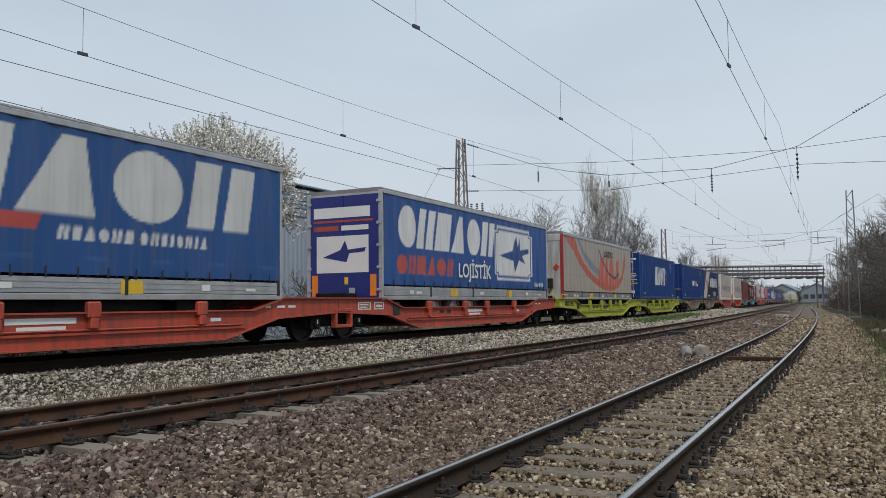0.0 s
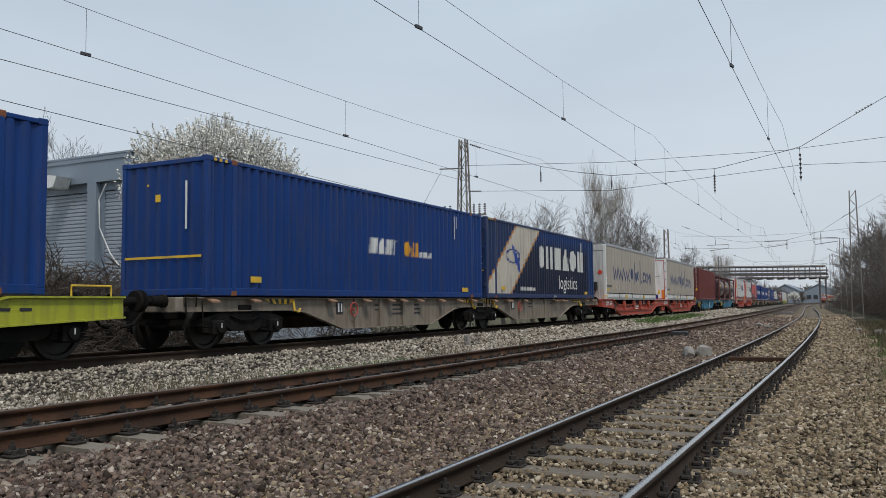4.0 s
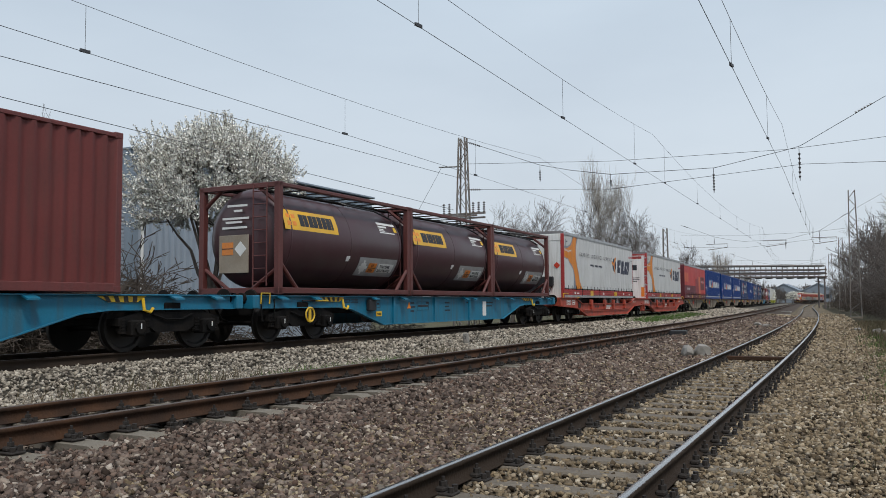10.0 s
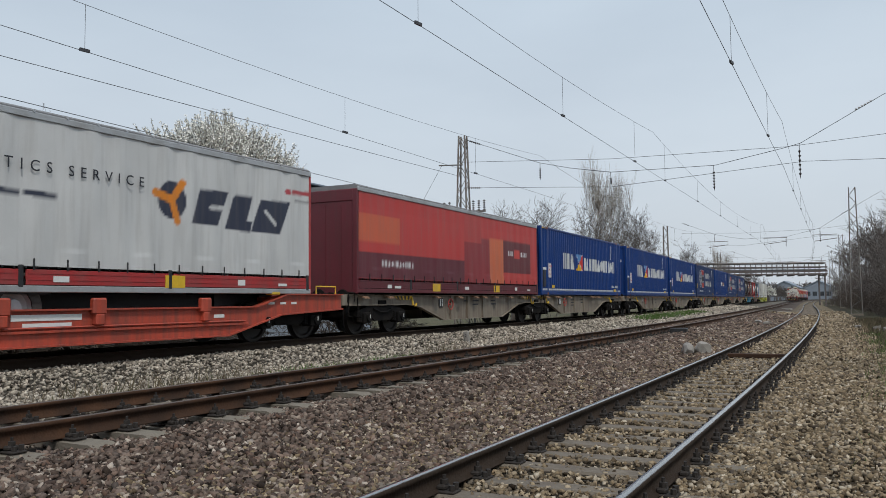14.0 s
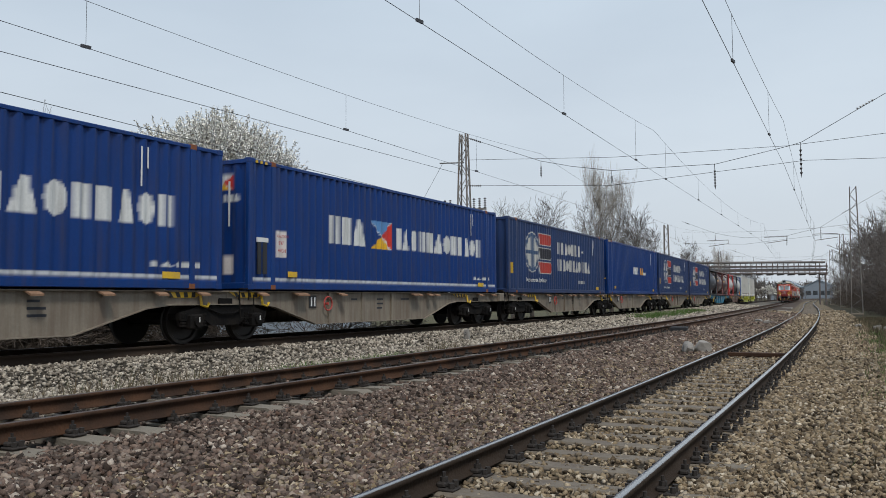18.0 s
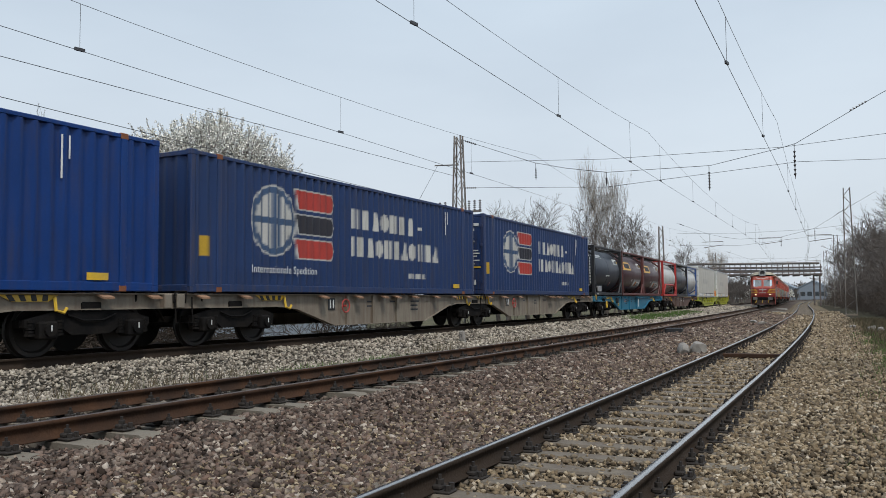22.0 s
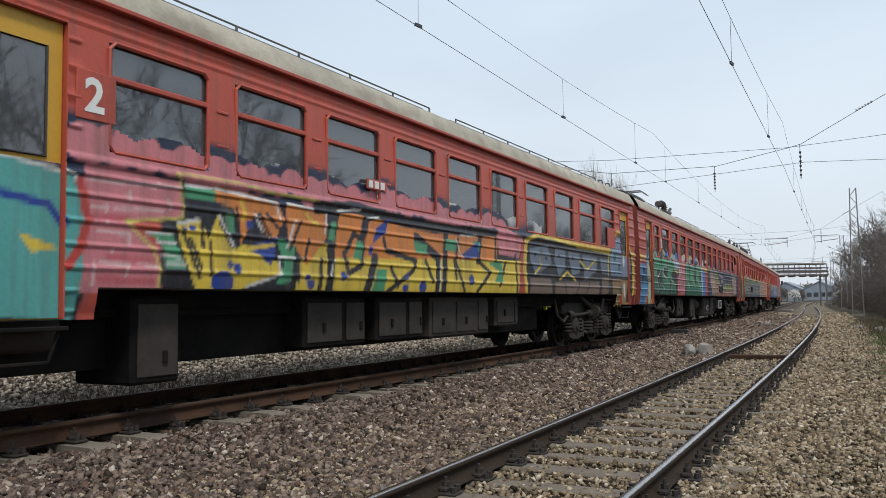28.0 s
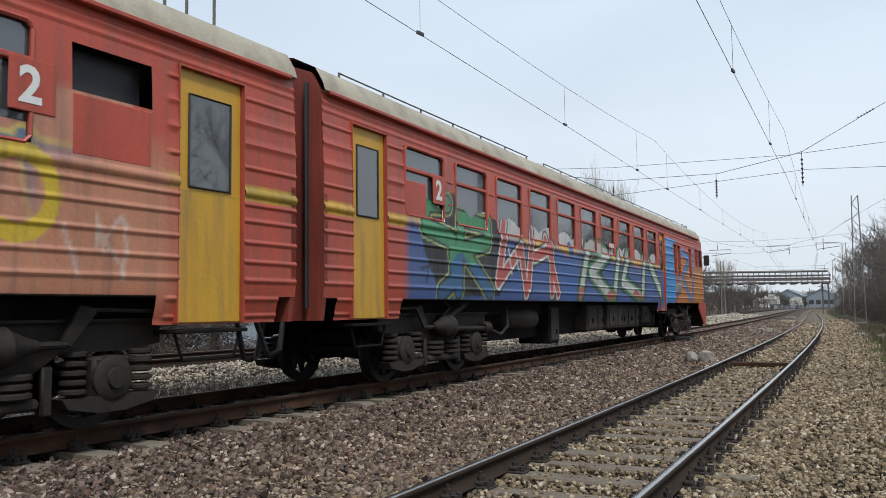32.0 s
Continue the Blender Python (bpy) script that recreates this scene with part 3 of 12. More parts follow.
def belly_wagon(length, mat, name, label, front_bogie, rear_bogie, front_end, rear_end, brake=True, seed=1):
    """A flat container wagon with fish-bellied side sills; y runs from -length / 2 to length / 2, rail head at z = 0."""
    wg = thing(name, label, "wagon", "freight train wagons")
    h = length / 2
    a = front_bogie + 2.1 if front_bogie is not None else -h + 1.5
    b = rear_bogie - 2.1 if rear_bogie is not None else h - 1.5
    low = [(-h, 0.8), (a - 0.6, 0.8), (a, 0.74), (a + 1.6, 0.3), (b - 1.6, 0.3), (b, 0.74), (b + 0.6, 0.8), (h, 0.8)]
    for s in (-1, 1):
        sh = Shape()
        sh.prism(low + [(h, 1.05), (-h, 1.05)], s * 1.06, s * 1.075)
        part("side_sill", sh, mat, wg)
        sh = Shape()
        sh.box(min(s * 1.0, s * 1.16), max(s * 1.0, s * 1.16), -h, h, 1.05, 1.075, 0.005)
        # the lower flange follows the belly
        for (y0, z0), (y1, z1) in zip(low[:-1], low[1:]):
            x0, x1 = sorted((s * 1.0, s * 1.14))
            sh.add([(x0, y0, z0 - 0.02), (x1, y0, z0 - 0.02), (x1, y1, z1 - 0.02), (x0, y1, z1 - 0.02), (x0, y0, z0 + 0.002), (x1, y0, z0 + 0.002), (x1, y1, z1 + 0.002), (x0, y1, z1 + 0.002)],
                   [(0, 1, 2, 3), (4, 7, 6, 5), (0, 4, 5, 1), (1, 5, 6, 2), (2, 6, 7, 3), (3, 7, 4, 0)])
        for y in np.arange(a + 2.2, b - 2.0, (b - a - 4.2) / 3 + 0.001):
            x0, x1 = sorted((s * 1.07, s * 1.13))
            sh.box(x0, x1, y - 0.06, y + 0.06, 0.3, 1.05)
        part("sill_flange", sh, mat, wg)
        for y in (-h + 1.0, -h + 2.3, a + 1.0, a + 2.6, 0.9, 1.6, b - 2.4, b - 1.0, h - 1.9, h - 0.8):
            fl = Shape()
            x0, x1 = s * 1.08, s * 1.3
            fl.add([(x0, y - 0.12, 1.08), (x1, y - 0.12, 1.0), (x1, y + 0.12, 1.0), (x0, y + 0.12, 1.08), (x0, y - 0.12, 1.045), (x1, y - 0.12, 0.965), (x1, y + 0.12, 0.965), (x0, y + 0.12, 1.045)],
                   [(0, 1, 2, 3), (4, 7, 6, 5), (0, 4, 5, 1), (1, 5, 6, 2), (2, 6, 7, 3), (3, 7, 4, 0)])
            part("folding_support", fl, M_RUSTY if mat in (M_GREY, M_BROWN) else mat, wg)
    sh = Shape().box(-0.25, 0.25, -h, h, 0.62, 1.0, 0.02)
    for y in np.arange(-h + 0.4, h, 1.7):
        sh.box(-1.06, 1.06, y - 0.08, y + 0.08, 0.82, 1.02)
    sh.tube((0.6, a + 1.5, 0.55), (0.6, a + 2.9, 0.55), 0.2, n=12)
    part("centre_sill", sh, M_UNDER, wg)
    for y in ((-h,) if front_end else ()) + ((h,) if rear_end else ()):
        w = -1 if y < 0 else 1
        part("headstock", Shape().box(-1.2, 1.2, min(y, y - w * 0.2), max(y, y - w * 0.2), 0.78, 1.07, 0.02), mat, wg)
        buffers(wg, y, w)
    for y in (front_bogie, rear_bogie):
        if y is not None:
            bogie(wg, y)
    if brake:
        part("brake_wheel", Shape().ring((1.16, a + 2.05, 0.78), 0.17, 0.018).tube((1.08, a + 2.05, 0.78), (1.17, a + 2.05, 0.78), 0.03), surf("red_wheel", (0.4, 0.06, 0.05)), wg, "red hand-brake wheel")
        part("notice", Shape().box(1.08, 1.1, a + 1.35, a + 1.65, 0.68, 0.98, 0.01), M_BLACK, wg)
        plates(wg, [(a + 1.41, 0.72, 0.05, 0.22, M_INK), (a + 1.54, 0.72, 0.05, 0.22, M_INK)], 1.102)
    ink = M_DARKINK if mat in (M_GREY, M_TEAL) else M_INK
    if mat is M_TEAL:
        plates(wg, [(b - 3.4, 0.42, 0.3, 0.5, M_INK), (a + 1.25, 0.52, 0.3, 0.14, M_YELLOW), (a + 1.3, 0.56, 0.2, 0.05, M_DARKINK)], 1.08)
        part("battery_box", Shape().box(1.07, 1.2, a + 0.75, a + 1.1, 0.68, 0.98, 0.02), M_BLACK, wg, "black box on the sill")
        part("warning_sign", Shape().prism([(a + 3.0, 0.72), (a + 3.22, 0.72), (a + 3.11, 0.92)], 1.078, 1.084), M_ORANGE, wg, "orange warning triangle")
        for y0, z0_, ww, hh in ((a + 3.6, 0.66, 0.75, 0.26), (a + 1.25, 0.76, 0.22, 0.2), (-h + 3.6, 0.9, 0.34, 0.09), (-h + 4.0, 0.9, 0.34, 0.09)):
            # a drawn frame with a line of writing in it
            plates(wg, [(y0, z0_, ww, 0.012, ink), (y0, z0_ + hh - 0.012, ww, 0.012, ink), (y0, z0_, 0.012, hh, ink), (y0 + ww - 0.012, z0_, 0.012, hh, ink), (y0 + 0.05, z0_ + hh * 0.4, ww - 0.1, hh * 0.22, ink)], 1.079)
        if front_bogie is not None:
            ringy = front_bogie + 0.1
            wheel_ = part("brake_ring", Shape().ring((1.24, ringy, 0.62), 0.17, 0.022), M_YELLOW, wg, "yellow ring of the hand brake")
            part("ring_spoke", Shape().box(1.22, 1.24, ringy - 0.045, ringy + 0.045, 0.47, 0.77), M_YELLOW, wheel_)
            part("ring_plate", Shape().turn([(1.2, 0.0), (1.2, 0.16), (1.215, 0.16), (1.215, 0.0)], (0, ringy, 0.62), "x", 18), M_BLACK, wheel_)
        for y in (a - 1.9, a - 1.35):
            part("brake_rod", Shape().tube((1.12, y - 0.25, 0.955), (1.12, y + 0.25, 0.955), 0.022, n=6), M_YELLOW if y > a - 1.5 else M_BLACK, wg)
    rng = random.Random(seed)
    y = a + 3.2
    while y < b - 2.4:
        w = rng.uniform(0.25, 0.7)
        for k in range(rng.randint(1, 3)):
            plates(wg, [(y, 0.86 - k * 0.12, w * rng.uniform(0.6, 1), 0.045, ink)], 1.078)
        y += w + rng.uniform(0.4, 1.3)
    # shunter's step, grab rail and striped hazard flap near the front bogie
    sh = Shape().path([(1.18, -h + 0.25, 0.88), (1.2, -h + 0.25, 1.12), (1.2, -h + 0.55, 1.12), (1.18, -h + 0.55, 0.88)], 0.016)
    part("grab_rail", sh, M_YELLOW if mat is M_TEAL else M_UNDER, wg)
    part("shunter_step", Shape().path([(1.15, -h + 0.3, 1.0), (1.18, -h + 0.3, 0.5), (1.18, -h + 0.75, 0.5), (1.15, -h + 0.75, 1.0)], 0.016), M_UNDER, wg)
    for y in (a - 0.9, b + 0.9):
        hz = Shape().prism([(y - 0.55, 1.045), (y + 0.55, 1.045), (y + 0.35, 0.93), (y - 0.3, 0.93)], 1.085, 1.1)
        hz = part("hazard_flap", hz, M_YELLOW, wg, "yellow and black striped hazard flap")
        for k in range(4):
            part("stripe", Shape().prism([(y - 0.42 + k * 0.22, 1.04), (y - 0.32 + k * 0.22, 1.04), (y - 0.24 + k * 0.19, 0.935), (y - 0.34 + k * 0.19, 0.935)], 1.1, 1.103), M_BLACK, hz)
        part("tow_hook", Shape().path([(1.12, y + 0.45, 1.0), (1.16, y + 0.45, 0.78), (1.16, y + 0.6, 0.74), (1.16, y + 0.66, 0.82)], 0.03), M_YELLOW, wg)
    return wg


def pocket_wagon(length, mat, name, label, bogies, ends, seed):
    """One half of an articulated pocket wagon: low side beams that rise over the bogies, with a pocket for trailer wheels."""
    wg = thing(name, label, "wagon", "freight train wagons")
    h = length / 2
    fa, ra = -h + 2.6, h - 2.6
    low = [(-h, 0.72), (fa - 0.2, 0.62), (fa + 1.5, 0.22), (ra - 1.5, 0.22), (ra + 0.2, 0.62), (h, 0.72)]
    top = [(h, 1.05), (ra + 0.4, 1.05), (ra - 0.6, 0.78), (fa + 0.6, 0.78), (fa - 0.4, 1.05), (-h, 1.05)]
    for s in (-1, 1):
        sh = Shape().prism(low + top, s * 1.2, s * 1.24)
        part("side_beam", sh, mat, wg)
        sh = Shape()
        for line_, dz in ((top, 0.0), (low, -0.03)):
            for (y0, z0), (y1, z1) in zip(line_[:-1], line_[1:]):
                x0, x1 = sorted((s * 1.12, s * 1.31))
                sh.add([(x0, y0, z0 + dz), (x1, y0, z0 + dz), (x1, y1, z1 + dz), (x0, y1, z1 + dz), (x0, y0, z0 + dz + 0.03), (x1, y0, z0 + dz + 0.03), (x1, y1, z1 + dz + 0.03), (x0, y1, z1 + dz + 0.03)],
                       [(0, 1, 2, 3), (4, 7, 6, 5), (0, 4, 5, 1), (1, 5, 6, 2), (2, 6, 7, 3), (3, 7, 4, 0)])
        sh.tube((s * 1.27, fa + 1.0, 0.5), (s * 1.27, ra - 1.0, 0.5), 0.022, n=6)
        x0, x1 = sorted((s * 1.24, s * 1.29))
        sh.box(x0, x1, fa + 0.9, ra - 0.9, 0.42, 0.46)
        part("beam_flange", sh, mat, wg)
        for y in (fa + 2.2, -0.9, 0.9, ra - 2.2):
            cl = Shape()
            x0, x1 = sorted((s * 1.22, s * 1.36))
            cl.box(x0, x1, y - 0.14, y + 0.14, 0.70, 0.99, 0.03)
            cl.box(x0, x1, y - 0.09, y + 0.09, 0.52, 0.72, 0.02)
            part("grapple_guide", cl, mat, wg)
    sh = Shape().box(-1.2, 1.2, fa + 1.4, ra - 1.4, 0.24, 0.3)
    for w in (-1, 1):
        e = w * (h - 1.2)
        sh.box(-1.2, 1.2, e - 1.2, e + 1.2, 0.86, 1.02, 0.02)
    sh.box(-0.3, 0.3, -h, -h + 2.6, 0.6, 0.9)
    sh.box(-0.3, 0.3, h - 2.6, h, 0.6, 0.9)
    part("pocket_floor", sh, mat, wg)
    for y, w in ends:
        part("headstock", Shape().box(-1.25, 1.25, min(y, y - w * 0.25), max(y, y - w * 0.25), 0.7, 1.08, 0.02), mat, wg)
        buffers(wg, y, w)
        part("grab_rail", Shape().path([(1.28, y - w * 0.3, 1.08), (1.28, y - w * 0.3, 1.26), (1.28, y - w * 1.1, 1.26), (1.28, y - w * 1.1, 1.08)], 0.018), M_YELLOW, wg)
        part("stake_pocket", Shape().box(1.1, 1.3, y - w * 2.6 - 0.15, y - w * 2.6 + 0.15, 1.05, 1.13, 0.02), M_YELLOW, wg)
    if not any(w > 0 for _, w in ends):
        for s in (-1, 1):
            # square buffer box beside the joint
            sh = Shape()
            y0, y1 = h - 0.2, h + 0.55
            x0, x1 = sorted((s * 1.16, s * 1.3))
            for z0, z1 in ((0.32, 0.4), (0.72, 0.8)):
                sh.box(x0, x1, y0, y1, z0, z1, 0.01)
            sh.box(x0, x1, y0, y0 + 0.09, 0.4, 0.72)
            sh.box(x0, x1, y1 - 0.09, y1, 0.4, 0.72)
            part("joint_frame", sh, mat, wg)
    for y in bogies:
        bogie(wg, y)
    part("support_trestle", Shape().box(-0.5, 0.5, fa - 1.2, fa - 0.6, 1.0, 1.22, 0.03), M_UNDER, wg)
    ink = M_DARKINK if mat is M_GREEN else M_INK
    rng = random.Random(seed)
    plates(wg, [(fa - 1.7, 0.76, 0.62, 0.2, ink), (fa - 1.66, 0.785, 0.54, 0.15, mat), (fa - 0.9, 0.76, 0.5, 0.2, ink), (fa - 0.87, 0.785, 0.44, 0.15, mat)], 1.242)
    plates(wg, [(fa - 1.6, 0.88, 0.4, 0.03, ink), (fa - 1.6, 0.81, 0.3, 0.03, ink), (fa - 0.8, 0.83, 0.3, 0.05, ink)], 1.246)
    plates(wg, [(-0.7, 0.62, 1.3, 0.1, ink), (-0.5, 0.52, 0.9, 0.06, ink), (fa + 3.0, 0.6, 0.3, 0.1, M_BLACK), (fa + 3.5, 0.6, 0.3, 0.1, M_BLACK), (ra - 1.9, 0.58, 0.3, 0.07, ink)], 1.244)
    for k in range(3):
        plates(wg, [(ra - 0.2 + k * 0.4, 0.84, rng.uniform(0.15, 0.3), 0.05, ink)], 1.244)
    part("notice", Shape().box(1.243, 1.27, fa + 0.1, fa + 0.45, 0.6, 0.95, 0.02), M_BLACK, wg)
    return wg

# ---- what the wagons carry ----
BASE = 1.1          # height of the container seat over the rail
BLUE, NAVY = (0.003, 0.036, 0.170), (0.016, 0.038, 0.115)
M_BOXBLUE = surf("box_blue", BLUE, rough=0.45, spread=0.2, dirt=(0.06, 0.035, 0.03), amount=0.4, streak=True, cover=0.58, spec=0.3)
M_BOXNAVY = surf("box_navy", NAVY, rough=0.5, spread=0.2, dirt=(0.09, 0.065, 0.05), amount=0.5, streak=True, cover=0.55, spec=0.3)
M_BOXRED = surf("box_oxide", (0.145, 0.035, 0.032), rough=0.5, spread=0.2, dirt=(0.06, 0.03, 0.028), amount=0.5, streak=True, cover=0.55)
M_CORNER = surf("corner_rust", (0.22, 0.075, 0.03), rough=0.7, spread=0.4, fine=30)


def ribs(y0, y1, pitch=0.278):
    """Breaks of a folded steel wall from y0 to y1."""
    n = max(1, round((y1 - y0) / pitch))
    p = (y1 - y0) / n
    return np.concatenate([[y0 + (i + k) * p for k in (0.0, 0.125, 0.25, 0.5, 0.625, 0.75)] for i in range(n)] + [[y1]]), p


def fold(u, y0, p, deep=0.052):
    k = np.mod(u - y0 + 1e-6, p) / p
    return -deep * np.interp(k, [0, 0.25, 0.5, 0.75, 1.0], [0, 0, 1, 1, 0])


def container(name, label, length, paint, frame_mat, end="wall", end_paint=None, high=2.896, inset=True, wide=2.46, marks=()):
    """A steel box: four posts, rails, folded walls with paint, folded or doored end, castings."""
    box = thing(name, label, "container", "containers on the train")
    h, w, z0, z1 = length / 2, wide / 2, BASE, BASE + high
    for sx in (-1, 1):
        for sy in (-1, 1):
            x0, x1 = sorted((sx * (w - 0.12), sx * w))
            y0, y1 = sorted((sy * (h - 0.14), sy * h))
            part("corner_post", Shape().box(x0, x1, y0, y1, z0 + 0.1, z1 - 0.1, 0.02), frame_mat, box)
    for sx in (-1, 1):
        x0, x1 = sorted((sx * (w - 0.1), sx * (w - 0.005)))
        part("bottom_rail", Shape().box(x0, x1, -h + 0.14, h - 0.14, z0 + 0.01, z0 + 0.17, 0.012), frame_mat, box)
        part("top_rail", Shape().box(x0, x1, -h + 0.14, h - 0.14, z1 - 0.1, z1 - 0.02, 0.012), frame_mat, box)
    for sy in (-1, 1):
        y0, y1 = sorted((sy * (h - 0.1), sy * (h - 0.01)))
        part("end_sill", Shape().box(-w + 0.1, w - 0.1, y0, y1, z0 + 0.02, z0 + 0.16, 0.012), frame_mat, box)
        part("end_header", Shape().box(-w + 0.1, w - 0.1, y0, y1, z1 - 0.12, z1 - 0.02, 0.012), frame_mat, box)
    part("floor", Shape().box(-w + 0.1, w - 0.1, -h + 0.1, h - 0.1, z0 + 0.1, z0 + 0.16), M_UNDER, box)
    us, p = ribs(-h + 0.14, h - 0.14)
    vs = np.linspace(z0 + 0.17, z1 - 0.1, 90)
    y0 = -h + 0.14
    sheet("side_wall", us, vs, lambda u, v: (w - 0.012 + fold(u, y0, p), u, v), lambda c: paint(shifted(c, -h, z0)), M_PAINT, box)
    low = np.array([z0 + 0.17, z1 - 0.1])
    base = tuple(paint(Canvas(np.zeros((1, 1)) + 0.5, np.zeros((1, 1)) + high - 0.3, (0, 0, 0))).c[0, 0])
    sheet("side_wall", us[::-1], low, lambda u, v: (-(w - 0.012 + fold(u, y0, p)), u, v), base, M_PAINT, box)
    rs, rp = ribs(-h + 0.12, h - 0.12, 0.4)
    roof = Shape().strip([(y, z1 - 0.03 + fold(y, -h + 0.12, rp, 0.02)) for y in rs], -w + 0.09, w - 0.09, "x")
    part("roof", roof, frame_mat, box)
    es, ep = ribs(-w + 0.12, w - 0.12, 0.3)
    ev = np.linspace(z0 + 0.16, z1 - 0.12, 50)
    for sy in (-1, 1):
        if sy < 0 and end == "doors":
            for sx in (-1, 1):
                x0, x1 = sorted((sx * 0.01, sx * (w - 0.12)))
                d = part("door", Shape().box(x0, x1, -h + 0.01, -h + 0.06, z0 + 0.17, z1 - 0.13, 0.01), frame_mat, box)
                bars = Shape()
                for k in (0.3, 0.8):
                    bars.tube((sx * k, -h - 0.02, z0 + 0.08), (sx * k, -h - 0.02, z1 - 0.05), 0.02, n=8)
                    for z in (0.5, 1.1, 1.9, 2.5):
                        bars.box(sx * k - 0.06, sx * k + 0.06, -h - 0.03, -h + 0.01, z0 + z - 0.03, z0 + z + 0.03)
                part("lock_rod", bars, M_STEELGREY, d, "galvanised locking rods")
                bead = Shape()
                for z in (0.45, 0.95, 1.45, 1.95):
                    bead.box(x0 + 0.1, x1 - 0.1, -h - 0.006, -h + 0.012, z0 + z, z0 + z + 0.36, 0.01)
                part("door_panel", bead, frame_mat, d)
                hg = Shape()
                for z in (0.4, 1.0, 1.7, 2.4):
                    hg.box(sx * (w - 0.1) - 0.05, sx * (w - 0.1) + 0.05, -h - 0.02, -h + 0.02, z0 + z, z0 + z + 0.12, 0.01)
                part("hinge", hg, frame_mat, d)
            for x, z, ww, hh, m in ((0.28, 2.45, 0.75, 0.1, M_INK), (0.45, 2.28, 0.4, 0.08, M_INK), (0.5, 1.55, 0.5, 0.04, M_INK), (0.5, 1.45, 0.55, 0.04, M_INK),
                                    (0.5, 1.35, 0.45, 0.04, M_INK), (0.5, 1.2, 0.55, 0.04, M_INK), (0.15, 0.95, 0.95, 0.05, M_YELLOW), (0.5, 0.35, 0.4, 0.18, M_INK)):
                part("door_mark", Shape().box(x, x + ww, -h - 0.011, -h - 0.007, z0 + z, z0 + z + hh), m, box)
        else:
            s2 = es if sy < 0 else es[::-1]
            sheet("end_wall", s2, ev if sy < 0 else ev[[0, -1]], lambda u, v, q=sy: (u, q * (h - 0.03 + fold(u, -w + 0.12, ep, 0.04)), v),
                  (lambda c: end_paint(shifted(c, -w, z0))) if (sy < 0 and end_paint) else base, M_PAINT, box)
    cast = [(sx, sy, z) for sx in (-1, 1) for sy in (-h + 0.089, h - 0.089) for z in (z0, z1 - 0.118)]
    if inset:
        cast += [(sx, sy, z) for sx in (-1, 1) for sy in (-h + 0.83, h - 0.83) for z in (z0, z1 - 0.118)]
        for sx in (-1, 1):
            for sy in (-h + 0.83, h - 0.83):
                x0, x1 = sorted((sx * (w - 0.09), sx * (w + 0.002)))
                part("corner_post", Shape().box(x0, x1, sy - 0.07, sy + 0.07, z0 + 0.1, z1 - 0.1, 0.01), frame_mat, box)
    for sx, y, z in cast:
        ob = part("corner_casting", casting(M_CORNER if (y > -h + 0.2 and y < h - 0.2) else frame_mat), None, box)
        ob.location, ob.rotation_euler = (sx * (w - 0.081), y, z), (0, 0, 0 if sx > 0 else math.pi)
    for kind, face, u, v, ww, hh, m in marks:
        if face == "x":
            sh = Shape().box(w - 0.004, w + 0.001, -h + u, -h + u + ww, z0 + v, z0 + v + hh)
        else:
            sh = Shape().box(-w + u, -w + u + ww, -h + 0.014, -h + 0.022, z0 + v, z0 + v + hh)
        part(kind, sh, m, box)
    return box


def shifted(c, du, dv):
    """The same canvas with its zero at the lower front corner."""
    c.u, c.v = c.u - du, c.v - dv
    return c


cs = Shape().box(-0.081, 0.081, -0.089, 0.089, 0, 0.118, 0.012)
cs.prism([(-0.05, 0.025), (0.05, 0.025), (0.05, 0.085), (-0.05, 0.085)], 0.0805, 0.083)
CASTINGS = {}


def casting(mat):
    if mat not in CASTINGS:
        CASTINGS[mat] = cs.mesh("corner_casting")
        CASTINGS[mat].materials.append(mat)
    return CASTINGS[mat]


def warning_marks(length, yellow_low=True):
    """Stencils that most boxes carry: code bars, hazard stripes, warning triangle, ratings plate, all as plain bars."""
    rows = [("code_bar", "x", length - 2.15, 1.9, 0.035, 0.75, M_INK), ("code_bar", "x", length - 2.0, 2.25, 0.03, 0.4, M_INK),
            ("ratings_plate", "x", length - 1.6, 0.2, 0.45, 0.13, M_YELLOW), ("notice", "x", 1.35, 0.3, 0.35, 0.13, M_YELLOW),
            ("notice", "y", 0.75, 2.35, 0.05, 0.05, M_YELLOW), ("code_bar", "y", 1.85, 1.4, 0.05, 1.0, M_INK),
            ("warning_sign", "y", 1.0, 2.0, 0.14, 0.16, M_YELLOW)]
    for k in range(3):
        rows += [("hazard_stripe", "x", 0.2 + k * 0.16, 2.8, 0.08, 0.06, M_YELLOW), ("hazard_stripe", "y", 1.9 + k * 0.14, 2.8, 0.07, 0.06, M_YELLOW)]
    return rows


def p_balo(c):
    c.put(np.ones(c.u.shape, bool), BLUE)
    c.blocks(5.3, 0.95, 1.25, (0.85, 0.75, 0.8, 0.95), 0.1, (0.55, 0.56, 0.55), 0.12)
    c.poly([(9.3, 1.75), (9.8, 1.75), (9.7, 2.1), (9.35, 2.1)], (0.03, 0.25, 0.6)).poly([(9.4, 1.25), (9.75, 1.3), (9.6, 1.65)], (0.5, 0.05, 0.05))
    return c


def p_unit(c):
    c.put(np.ones(c.u.shape, bool), (0.002, 0.032, 0.158))
    c.blocks(6.2, 1.2, 0.42, (0.35, 0.35, 0.12, 0.33), 0.07, (0.62, 0.62, 0.6), 0.1).blocks(8.05, 1.2, 0.42, (0.38, 0.38), 0.07, (0.7, 0.33, 0.02), 0.1)
    return c.blocks(9.0, 1.2, 0.16, (0.2, 0.2, 0.3), 0.05, (0.62, 0.62, 0.6), 0.1)


